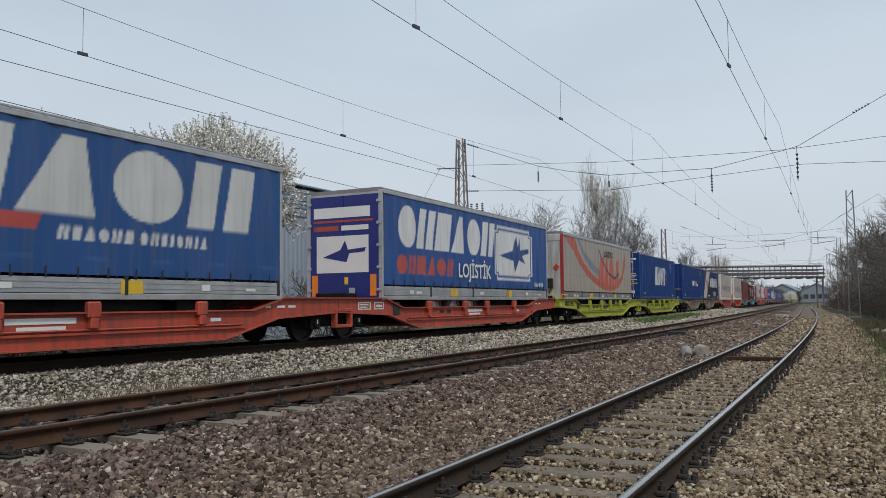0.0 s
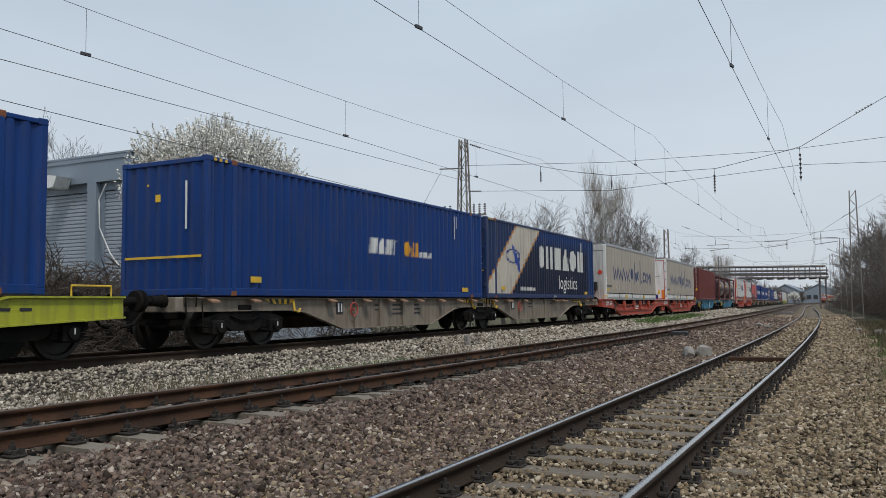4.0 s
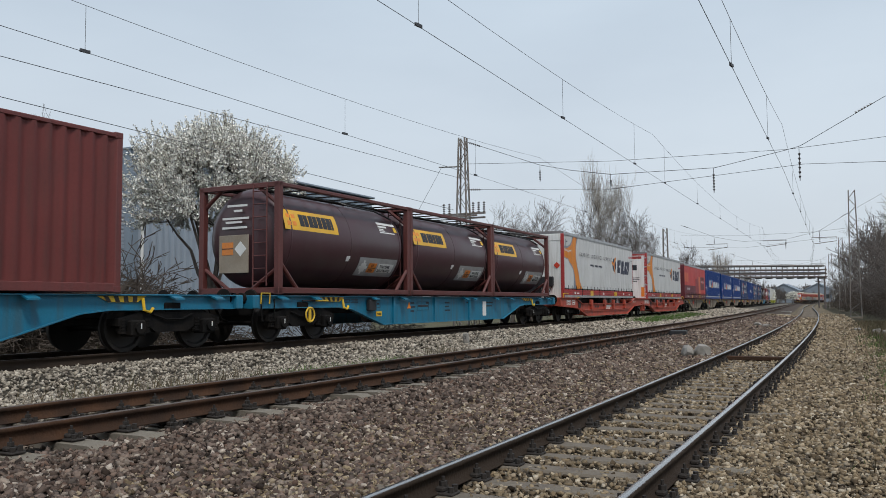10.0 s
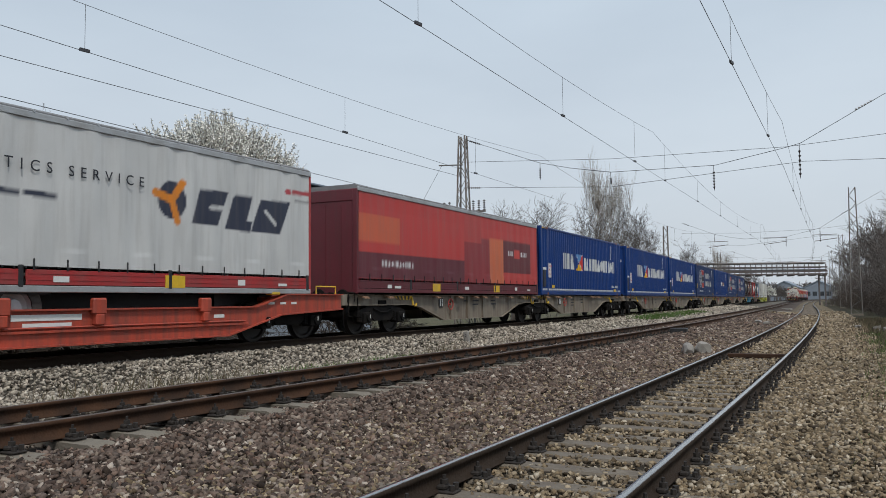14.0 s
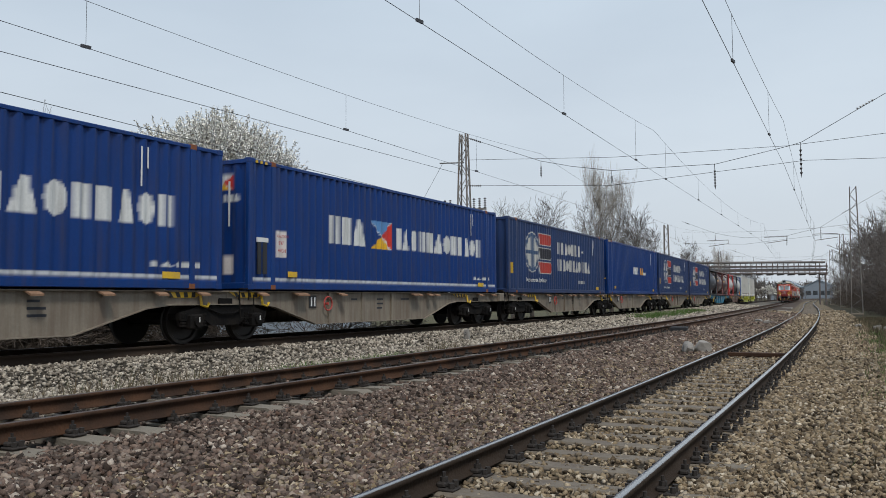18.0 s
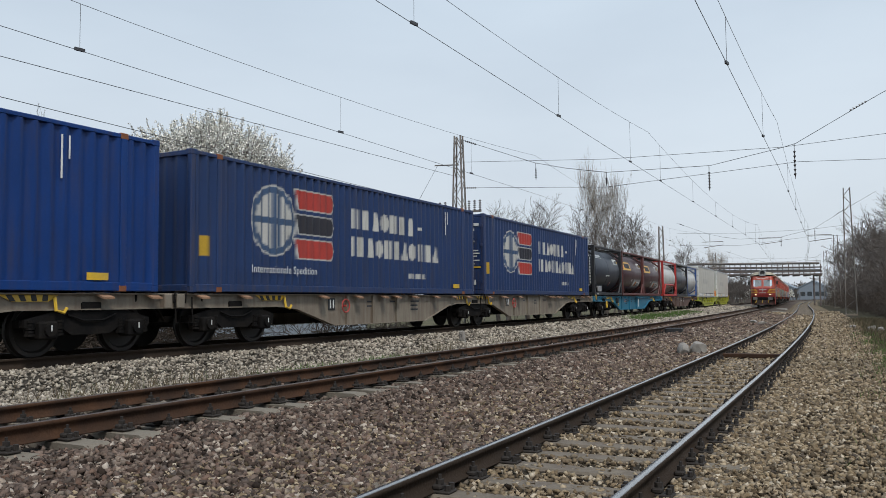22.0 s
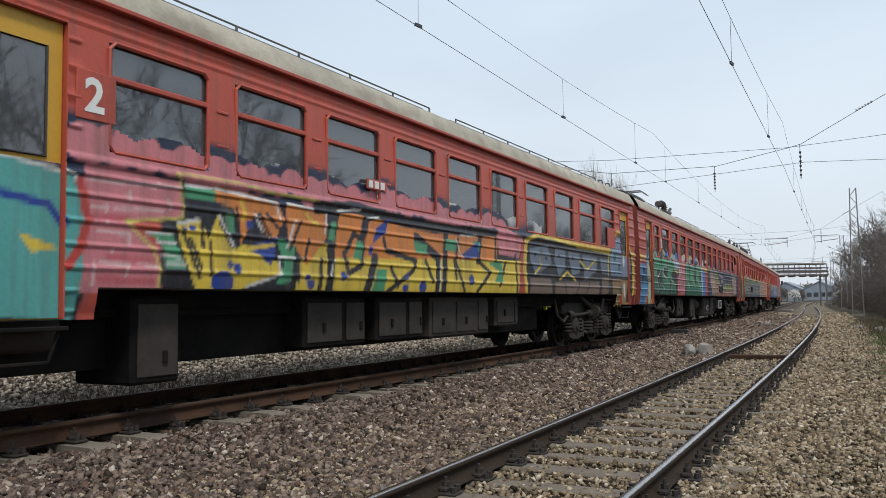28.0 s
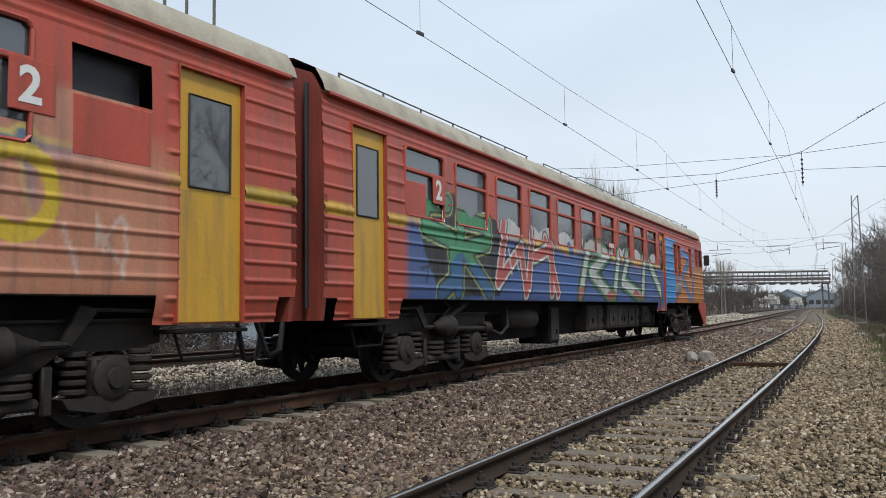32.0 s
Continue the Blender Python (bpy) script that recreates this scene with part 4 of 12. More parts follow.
def p_reysas(c):
    c.put(np.ones(c.u.shape, bool), (0.009, 0.014, 0.038)).mist(-2, 15, 2.0, 4.5, (0.004, 0.03, 0.13), 0.6).mist(12.2, 15, -1, 4, (0.004, 0.03, 0.12), 0.5)
    e = c.u - 1.25 * c.v
    c.put((e > -0.6) & (e < 2.2), (0.42, 0.2, 0.07)).put((e > -0.45) & (e < 2.05), (0.50, 0.46, 0.39)).put(e < -0.6, (0.014, 0.03, 0.09))
    c.oval(2.6, 1.6, 0.75, 0.28, (0.02, 0.05, 0.2), 0.8).poly([(2.7, 1.5), (3.3, 0.9), (3.2, 1.5), (2.5, 2.1)], (0.02, 0.06, 0.3))
    c.blocks(5.5, 1.25, 0.95, (0.62, 0.95, 0.9, 0.9, 0.95, 0.9), 0.18, (0.58, 0.58, 0.55))
    return c.blocks(3.4, 0.3, 0.14, (0.5, 0.6, 0.35), 0.1, (0.55, 0.55, 0.52))


def p_oxide(c):
    return c.put(np.ones(c.u.shape, bool), (0.145, 0.035, 0.032))


def p_ferry(c):
    c.put(np.ones(c.u.shape, bool), (0.003, 0.034, 0.168)).rect(0, 20, 0.2, 0.27, (0.5, 0.52, 0.55))
    w = (0.62, 0.63, 0.62)
    c.blocks(3.0, 1.18, 0.72, (0.48, 0.42, 0.58), 0.1, w)
    c.rect(5.0, 6.05, 1.15, 1.92, w).poly([(5.0, 1.15), (5.55, 1.15), (5.55, 1.55)], (0.7, 0.38, 0.02)).poly([(5.55, 1.55), (6.05, 1.15), (6.05, 1.92)], (0.55, 0.04, 0.03)).poly([(5.0, 1.92), (5.55, 1.5), (6.0, 1.92)], (0.1, 0.25, 0.5)).poly([(5.0, 1.15), (5.0, 1.9), (5.5, 1.5)], (0.003, 0.034, 0.168)).poly([(5.55, 1.5), (5.05, 1.15), (5.95, 1.15)], (0.72, 0.4, 0.02))
    c.blocks(6.3, 1.2, 0.6, (0.3, 0.33, 0.36, 0.36, 0.36, 0.5, 0.42, 0.34, 0.34, 0.33, 0.36, 0.34), 0.13, w)
    c.rect(11.4, 11.42, 0.4, 0.55, w).blocks(11.55, 0.42, 0.1, (0.18, 0.3, 0.12, 0.5), 0.06, w)
    c.rect(0.95, 1.3, 0.75, 1.35, (0.65, 0.6, 0.58))
    return c


def p_ferry_end(c):
    c.put(np.ones(c.u.shape, bool), (0.003, 0.034, 0.168))
    w = (0.62, 0.63, 0.62)
    c.blocks(0.3, 2.2, 0.36, (0.27, 0.25, 0.32), 0.05, w).rect(1.4, 1.95, 2.2, 2.56, w).poly([(1.68, 2.38), (1.95, 2.2), (1.95, 2.56)], (0.55, 0.04, 0.03)).poly([(1.45, 2.2), (1.9, 2.2), (1.68, 2.38)], (0.72, 0.4, 0.02))
    return c.blocks(0.3, 1.95, 0.17, (0.12,) * 11, 0.05, w).rect(1.7, 2.0, 0.35, 0.75, (0.65, 0.6, 0.58))


def p_express(c):
    c.put(np.ones(c.u.shape, bool), NAVY)
    whole = c.u
    c.u = whole + 1.45
    w, red, blk = (0.5, 0.49, 0.46), (0.4, 0.05, 0.04), (0.03, 0.03, 0.04)
    c.oval(4.1, 1.65, 0.82, 0.82, w).oval(4.1, 1.65, 0.78, 0.78, (0.05, 0.09, 0.17)).oval(4.1, 1.65, 0.64, 0.64, w)
    for k in (-0.42, -0.2, 0.2, 0.42):
        c.rect(4.1 + k - 0.035, 4.1 + k + 0.035, 1.05, 2.25, (0.05, 0.09, 0.17))
    c.rect(4.03, 4.17, 0.9, 2.4, (0.05, 0.09, 0.17)).rect(3.3, 4.9, 1.58, 1.72, (0.05, 0.09, 0.17))
    for v, col in ((2.02, red), (1.43, blk), (0.84, red)):
        c.poly([(4.95, v - 0.03), (6.35, v - 0.03), (6.53, v + 0.22), (6.35, v + 0.47), (4.85, v + 0.47)], w).poly([(5.0, v), (6.33, v), (6.48, v + 0.22), (6.33, v + 0.44), (4.9, v + 0.44)], col)
    c.blocks(7.3, 1.72, 0.52, (0.36, 0.4, 0.36, 0.4, 0.36, 0.38, 0.38), 0.12, w).rect(10.95, 11.2, 1.92, 2.02, w)
    c.blocks(7.3, 0.98, 0.52, (0.12, 0.4, 0.36, 0.36, 0.38, 0.34, 0.36, 0.4, 0.36, 0.38, 0.36), 0.11, w)
    c.blocks(10.3, 0.45, 0.14, (0.4, 0.3, 0.2), 0.08, w).rect(1.75, 2.05, 0.75, 1.15, (0.45, 0.28, 0.03))
    c.u = whole
    return c


# ---- curtain-sided trailers ----
def curtain(length, high, paint, wave, name, parent, x=1.275):
    """A tensioned tarpaulin side with soft upright folds between its stays."""
    us = np.linspace(-length / 2 + 0.06, length / 2 - 0.06, int(length / 0.042))
    vs = np.linspace(high[0], high[1], int((high[1] - high[0]) / 0.042))

    def place(u, v):
        k = (v - high[0]) / (high[1] - high[0])
        out = 0.016 * np.sin(u * 9.5) * np.sin(u * 1.7 + v) * wave + 0.03 * wave * np.sin(np.pi * k) * np.sin(u * 2.3 + 1) * 0.5
        return x + out + 0.012 * np.maximum(0, np.sin(u * 4.2 + 0.7)) * (k < 0.12), u, v
    return sheet("curtain", us, vs, place, lambda c: paint(shifted(c, -length / 2, high[0])), M_CLOTH, parent, smooth=True)


def trailer(name, label, length, paint, rear_first, rail_mat, end_mat, top=4.08, split=1.48, foot=1.05, wave=1.0, frame_mat=None, wheels=True, end_marks=(), swap=False, straps=True):
    """A curtain-sided semi-trailer standing in a wagon's pocket, or a curtain-sided swap body."""
    tr = thing(name, label, "swap body" if swap else "trailer", "trailers on the train")
    h = length / 2
    frame_mat = frame_mat or rail_mat
    curtain(length, (split, top - 0.14), paint, wave, "curtain", tr)
    base = tuple(paint(Canvas(np.array([[length * 0.5]]), np.array([[(top - split) * 0.9]]), (0, 0, 0))).c[0, 0])
    sheet("curtain", np.array([h - 0.06, -h + 0.06]), np.array([split, top - 0.14]), lambda u, v: (-1.275 + 0 * u, u, v), base, M_CLOTH, tr)
    roof = Shape()
    roof.prism([(-1.27, top - 0.02), (-1.27, top - 0.14), (1.27, top - 0.14), (1.27, top - 0.02), (1.2, top + 0.02), (-1.2, top + 0.02)], -h, h, "y")
    part("roof", roof, M_TAIL, tr, "grey roof tarpaulin and cant rail")
    edge = Shape()
    for sx in (-1, 1):
        x0, x1 = sorted((sx * 1.25, sx * 1.3))
        edge.box(x0, x1, -h, h, top - 0.16, top - 0.05, 0.01)
        for y in np.arange(-h + 0.5, h, 0.62):
            edge.tube((sx * 1.3, y, top - 0.03), (sx * 1.315, y, top - 0.03), 0.025, n=6)
    part("cant_rail", edge, M_STEELGREY, tr)
    deck = Shape().box(-1.27, 1.27, -h, h, foot + 0.1, foot + 0.22)
    for y in np.arange(-h + 0.6, h, 1.2):
        deck.box(-1.2, 1.2, y - 0.05, y + 0.05, foot - 0.02, foot + 0.1)
    part("deck", deck, M_UNDER, tr)
    panels = [-h + 0.05, -h + 2.9, -h + 6.0, -h + 9.1, h - 0.05]
    for sx in (-1, 1):
        for a, b in zip(panels[:-1], panels[1:]):
            sh = Shape()
            x0, x1 = sorted((sx * 1.25, sx * 1.285))
            sh.box(x0, x1, a + 0.02, b - 0.1, foot + 0.12, split - 0.05, 0.008)
            for z in (foot + 0.2, foot + 0.3):
                sh.box(x0, x1 + (0.008 if sx > 0 else 0), a + 0.05, b - 0.14, z, z + 0.015)
            part("side_board", sh, rail_mat, tr)
            part("post_clamp", Shape().box(x0, x1 + (0.012 if sx > 0 else 0), b - 0.12, b - 0.03, foot + 0.08, split + 0.02, 0.01), M_BLACK, tr)
        x0, x1 = sorted((sx * 1.245, sx * 1.29))
        part("bottom_rail", Shape().box(x0, x1, -h, h, foot, foot + 0.11, 0.01), rail_mat if swap else M_STEELGREY, tr)
        if sx > 0:
            for k, y in enumerate(np.arange(-h + 0.55, h - 0.3, 0.62) if straps else ()):
                part("strap", Shape().box(1.287, 1.303, y, y + 0.03, split - 0.06, split + 0.13, 0.004), M_BLACK, tr)
            for y in (-h + 4.2, -h + 8.9):
                part("lift_plate", Shape().box(1.287, 1.294, y, y + 0.5, split - 0.32, split - 0.08), M_YELLOW, tr)
            for y, ww, hh, m in ((-h + 1.5, 0.22, 0.1, M_INK), (-h + 1.9, 0.34, 0.07, M_INK), (-h + 6.5, 0.3, 0.1, M_INK), (-h + 10.9, 0.22, 0.12, M_INK), (h - 1.2, 0.3, 0.06, M_INK)):
                part("notice", Shape().box(1.287, 1.2945, y, y + ww, split - 0.25, split - 0.25 + hh), m, tr)
            sh = Shape()
            for y in np.arange(-h + 0.2, h - 0.1, 0.2):
                sh.tube((1.286, y, split - 0.02), (1.3, y, split - 0.02), 0.018, n=6)
            tagged(part("eyelet_strip", sh, M_BLACK, tr), kind="stuff")
    ends = (-1, 1)
    for sy in ends:
        sh = Shape()
        y0, y1 = sorted((sy * (h - 0.05), sy * (h + 0.03)))
        rear = (sy < 0) == rear_first
        if rear and not swap:
            for sx in (-1, 1):
                x0, x1 = sorted((sx * 0.006, sx * 1.15))
                part("rear_door", Shape().box(x0, x1, y0, y1, foot + 0.02, top - 0.16, 0.012), end_mat, tr)
                xa, xb = sorted((sx * 1.15, sx * 1.275))
                part("door_post", Shape().box(xa, xb, y0, y1 - 0.01 if sy > 0 else y1, foot - 0.02, top - 0.06, 0.01), frame_mat, tr)
                hg = Shape()
                for z in np.linspace(foot + 0.25, top - 0.4, 5):
                    ya, yb = sorted((sy * (h + 0.03), sy * (h + 0.06)))
                    hg.box(sx * 1.17 - 0.07, sx * 1.17 + 0.07, ya, yb, z, z + 0.08, 0.008)
                part("hinge", hg, M_STEELGREY, tr)
            for z in (foot - 0.04, top - 0.16):
                part("door_sill", Shape().box(-1.15, 1.15, y0, y1, z, z + 0.06), frame_mat, tr)
            for x, z, ww, hh, m in end_marks:
                ya, yb = sorted((sy * (h + 0.031), sy * (h + 0.036)))
                part("door_mark", Shape().box(-1.27 + x, -1.27 + x + ww, ya, yb, foot + z, foot + z + hh), m, tr)
            for sx in (-1, 1):
                ya, yb = sorted((sy * (h + 0.031), sy * (h + 0.04)))
                part("marker_board", Shape().box(sx * 0.98 - 0.1, sx * 0.98 + 0.1, ya, yb, foot + 0.12, foot + 0.72), M_ORANGE, tr, "orange marker board")
            part("bumper", Shape().box(-1.1, 1.1, sy * (h - 0.1) - 0.06, sy * (h - 0.1) + 0.06, foot - 0.35, foot - 0.2, 0.01), M_BLACK, tr)
        else:
            for sx in (-1, 1):
                xa, xb = sorted((sx * 1.13, sx * 1.28))
                part("corner_post", Shape().box(xa, xb, y0, y1, foot - 0.02, top - 0.1, 0.012), frame_mat, tr)
            part("bulkhead", Shape().box(-1.13, 1.13, sy * (h - 0.02) - 0.03, sy * (h - 0.02) + 0.03, foot, top - 0.1, 0.01), end_mat, tr)
            bd = Shape()
            for x in (-0.75, -0.25, 0.25, 0.75):
                ya, yb = sorted((sy * (h + 0.01), sy * (h + 0.02)))
                bd.box(x - 0.02, x + 0.02, ya, yb, foot + 0.1, top - 0.5)
            bd.box(-1.15, 1.15, sy * h - 0.03, sy * h + 0.04, top - 0.42, top - 0.1, 0.02)
            part("bulkhead_ribs", bd, end_mat, tr)
            if not swap and sy < 0:
                # a black plate proud of the bulkhead stands for the recess in shade
                part("equipment_recess", Shape().box(-1.1, 0.2, -h - 0.045, -h - 0.012, foot, foot + 0.9, 0.01), M_BLACK, tr)
            if not swap and sy < 0:
                gear = Shape().box(0.1, 0.8, -h - 0.16, -h, foot + 0.5, foot + 0.95, 0.03)
                gear.path([(0.3, -h - 0.08, foot + 0.5), (0.2, -h - 0.2, foot + 0.15), (0.6, -h - 0.18, foot + 0.2), (0.7, -h - 0.05, foot + 0.5)], 0.02)
                part("connector_box", gear, M_BLACK, tr)
                part("hazard_placard", Shape().prism([(0.95, foot + 1.3), (1.1, foot + 1.45), (0.95, foot + 1.6), (0.8, foot + 1.45)], -h - 0.034, -h - 0.03, "y"), surf("placard_red", (0.6, 0.05, 0.02)), tr)
    if wheels:
        side = -1 if rear_first else 1
        ch = Shape()
        for sx in (-1, 1):
            ch.box(sx * 0.5 - 0.06, sx * 0.5 + 0.06, -h + 0.4, h - 1.0, foot - 0.32, foot + 0.1)
            lg = h - 2.6 if rear_first else -h + 2.6
            ch.box(sx * 0.7 - 0.07, sx * 0.7 + 0.07, lg - 0.07, lg + 0.07, 0.4, foot)
        part("chassis", ch, M_BLACK, tr)
        for k in range(3):
            y = side * (h - 3.3 - 1.31 * k)
            for sx in (-1, 1):
                sh = Shape().turn([(-0.19, 0.3), (-0.19, 0.46), (-0.15, 0.5), (0.15, 0.5), (0.19, 0.46), (0.19, 0.3)], (0, 0, 0), "x", 22)
                wheel = part("wheel", sh, M_TYRE, tr, "black rubber tyre", smooth=True)
                wheel.location = (sx * 0.98, y, 0.83)
                rim = Shape().turn([(sx * 0.17, 0.3), (sx * 0.1, 0.27), (sx * 0.06, 0.16), (sx * 0.15, 0.14), (sx * 0.16, 0.0)], (0, 0, 0), "x", 16)
                part("rim", rim, M_STEELGREY, wheel, smooth=True)
            for sx in (-1, 1):
                x0, x1 = sorted((sx * 0.8, sx * 1.22))
                part("mudguard", Shape().box(x0, x1, y - 0.6, y + 0.6, foot - 0.03, foot), M_BLACK, tr)
    return tr


def p_bars1(c):
    c.put(np.ones(c.u.shape, bool), (0.012, 0.066, 0.215))
    c.rect(0, 7.2, 0.72, 0.98, (0.42, 0.06, 0.05), 0.4)
    c.blocks(1.3, 1.0, 1.35, (1.6, 1.6, 1.55, 1.55, 1.65, 1.75), 0.25, (0.52, 0.52, 0.5), 0.18)
    return c.blocks(7.6, 0.58, 0.24, (0.2, 0.18, 0.2, 0.2, 0.2, 0.18, 0.0, 0.16, 0.2, 0.12, 0.08, 0.18, 0.16, 0.08, 0.18), 0.08, (0.55, 0.55, 0.54), 0.15)


def p_bars2(c):
    c.put(np.ones(c.u.shape, bool), (0.008, 0.062, 0.235))
    w = (0.64, 0.64, 0.63)
    c.blocks(0.75, 1.1, 1.22, (1.05, 1.05, 1.0, 1.0, 1.05, 1.05), 0.14, w, 0.2)
    c.blocks(0.75, 0.32, 0.55, (0.58, 0.42, 0.6, 0.52, 0.58, 0.42), 0.1, (0.40, 0.07, 0.055), 0.1)
    e = (0.008, 0.062, 0.235)
    for r, col in ((0.0, w), (0.09, e), (0.17, w)):
        c.rect(7.85 + r + 0.25, 11.7 - r - 0.25, 0.3 + r, 2.3 - r, col).rect(7.85 + r, 11.7 - r, 0.5 + r * 0.5, 2.1 - r * 0.5, col)
    c.poly([(8.3, 1.2), (9.5, 1.42), (10.0, 2.02), (10.12, 1.6), (10.35, 1.95), (10.4, 1.5), (11.35, 1.6), (11.35, 1.42), (10.6, 1.28), (11.0, 0.98), (10.2, 1.1), (9.85, 0.62), (9.6, 1.05)], (0.01, 0.05, 0.2))
    return c.blocks(11.9, 0.12, 0.14, (0.16, 0.2, 0.2, 0.25), 0.06, w)


def p_mars(c):
    c.put(np.ones(c.u.shape, bool), (0.345, 0.305, 0.255))
    for u in np.arange(0.4, 13.4, 0.62):
        c.rect(u, u + 0.03, 0, 3, (0.27, 0.24, 0.2))
    for v in (0.75, 1.5, 2.2):
        c.rect(0, 14, v, v + 0.025, (0.28, 0.25, 0.205))
    c.poly([(2.17, 2.54), (2.59, 2.54), (3.26, 2.00), (4.53, 1.56), (6.09, 1.14), (6.01, 0.78), (4.40, 1.16), (3.02, 1.84)], (0.17, 0.20, 0.23))
    c.poly([(-0.01, 2.97), (1.04, 2.59), (1.78, 2.58), (2.38, 1.97), (3.21, 1.43), (4.54, 0.93), (6.10, 0.62), (7.95, 0.41), (9.46, 0.44), (10.95, 0.97), (11.93, 2.45), (11.84, 1.63), (11.27, 0.83), (10.18, 0.32), (8.79, 0.08), (6.98, 0.10), (5.29, 0.40), (3.86, 0.75), (2.62, 1.30), (1.64, 1.84), (1.06, 2.08), (0.00, 2.55)], (0.42, 0.09, 0.055))
    c.poly([(5.90, 0.54), (6.29, 1.80), (7.12, 1.80), (6.80, 0.46)], (0.5, 0.10, 0.055))
    c.poly([(6.91, 0.44), (7.50, 1.76), (7.88, 1.78), (7.99, 0.41)], (0.5, 0.10, 0.055))
    c.poly([(8.09, 0.39), (8.40, 1.78), (9.01, 1.77), (9.14, 0.40)], (0.5, 0.10, 0.055))
    c.poly([(9.28, 0.43), (9.70, 1.71), (10.34, 1.83), (10.04, 0.43)], (0.5, 0.10, 0.055))
    c.stroke([(6.12, 2.17), (6.79, 1.57), (7.94, 1.05), (9.23, 0.77), (10.29, 1.07)], 0.13, (0.035, 0.04, 0.055))
    return c


def p_script(c):
    """Beige curtain with one line of blue brush strokes."""
    c.put(np.ones(c.u.shape, bool), (0.385, 0.335, 0.275))
    for u in np.arange(0.5, 13, 1.05):
        c.rect(u, u + 0.05, 0, 3, (0.345, 0.30, 0.245))
    ink = (0.012, 0.036, 0.12)
    c.stroke([(1.52, 1.38), (1.73, 0.77), (2.04, 1.23), (2.34, 0.72), (2.67, 1.41)], 0.15, ink)
    c.stroke([(2.67, 1.34), (2.99, 0.80), (3.28, 1.23), (3.55, 0.72), (3.91, 1.39)], 0.15, ink)
    c.stroke([(3.99, 1.32), (4.35, 0.76), (4.71, 1.23), (4.99, 0.74), (5.44, 1.37)], 0.15, ink)
    c.stroke([(9.67, 1.26), (9.28, 1.27), (9.08, 0.98), (9.28, 0.76), (9.70, 0.82)], 0.15, ink)
    c.stroke([(10.57, 0.67), (10.60, 1.29), (10.93, 0.98), (11.13, 1.26), (11.19, 0.67)], 0.15, ink)
    c.stroke([(11.16, 1.01), (11.40, 1.28), (11.54, 0.65)], 0.15, ink)
    c.oval(5.42, 0.75, 0.09, 0.09, ink)
    c.oval(8.79, 0.73, 0.12, 0.09, ink)
    c.oval(6.09, 1.14, 0.34, 0.33, ink)
    c.oval(7.82, 1.09, 0.35, 0.30, ink)
    c.oval(7.82, 1.09, 0.16, 0.2, (0.385, 0.335, 0.275))
    c.oval(10.09, 1.00, 0.32, 0.32, ink, 0.55)
    c.stroke([(6.73, 1.82), (6.74, 0.62)], 0.17, ink)
    c.stroke([(8.38, 1.96), (8.44, 0.61)], 0.17, ink)
    # pale scuffs and patches
    c.stroke([(1.90, 0.47), (2.23, 0.75), (2.59, 0.49), (2.24, 0.25), (1.90, 0.47)], 0.04, (0.50, 0.47, 0.42))
    c.stroke([(2.24, 0.25), (2.50, 0.65), (2.98, 0.48), (2.73, 0.15), (2.24, 0.25)], 0.04, (0.50, 0.47, 0.42))
    c.stroke([(11.92, 0.29), (12.28, 0.61), (12.87, 0.45), (12.57, 0.13), (11.92, 0.29)], 0.04, (0.50, 0.47, 0.42))
    c.poly([(0.11, 0.41), (1.14, 0.41), (1.14, 0.31), (0.11, 0.30)], (0.05, 0.05, 0.06))
    c.poly([(0.11, 0.23), (0.58, 0.23), (0.58, 0.12), (0.12, 0.12)], (0.55, 0.40, 0.05))
    c.poly([(1.53, 0.41), (1.67, 0.41), (1.67, 0.17), (1.53, 0.17)], (0.55, 0.40, 0.05))
    c.oval(7.19, 1.01, 0.3, 0.3, ink)
    return c


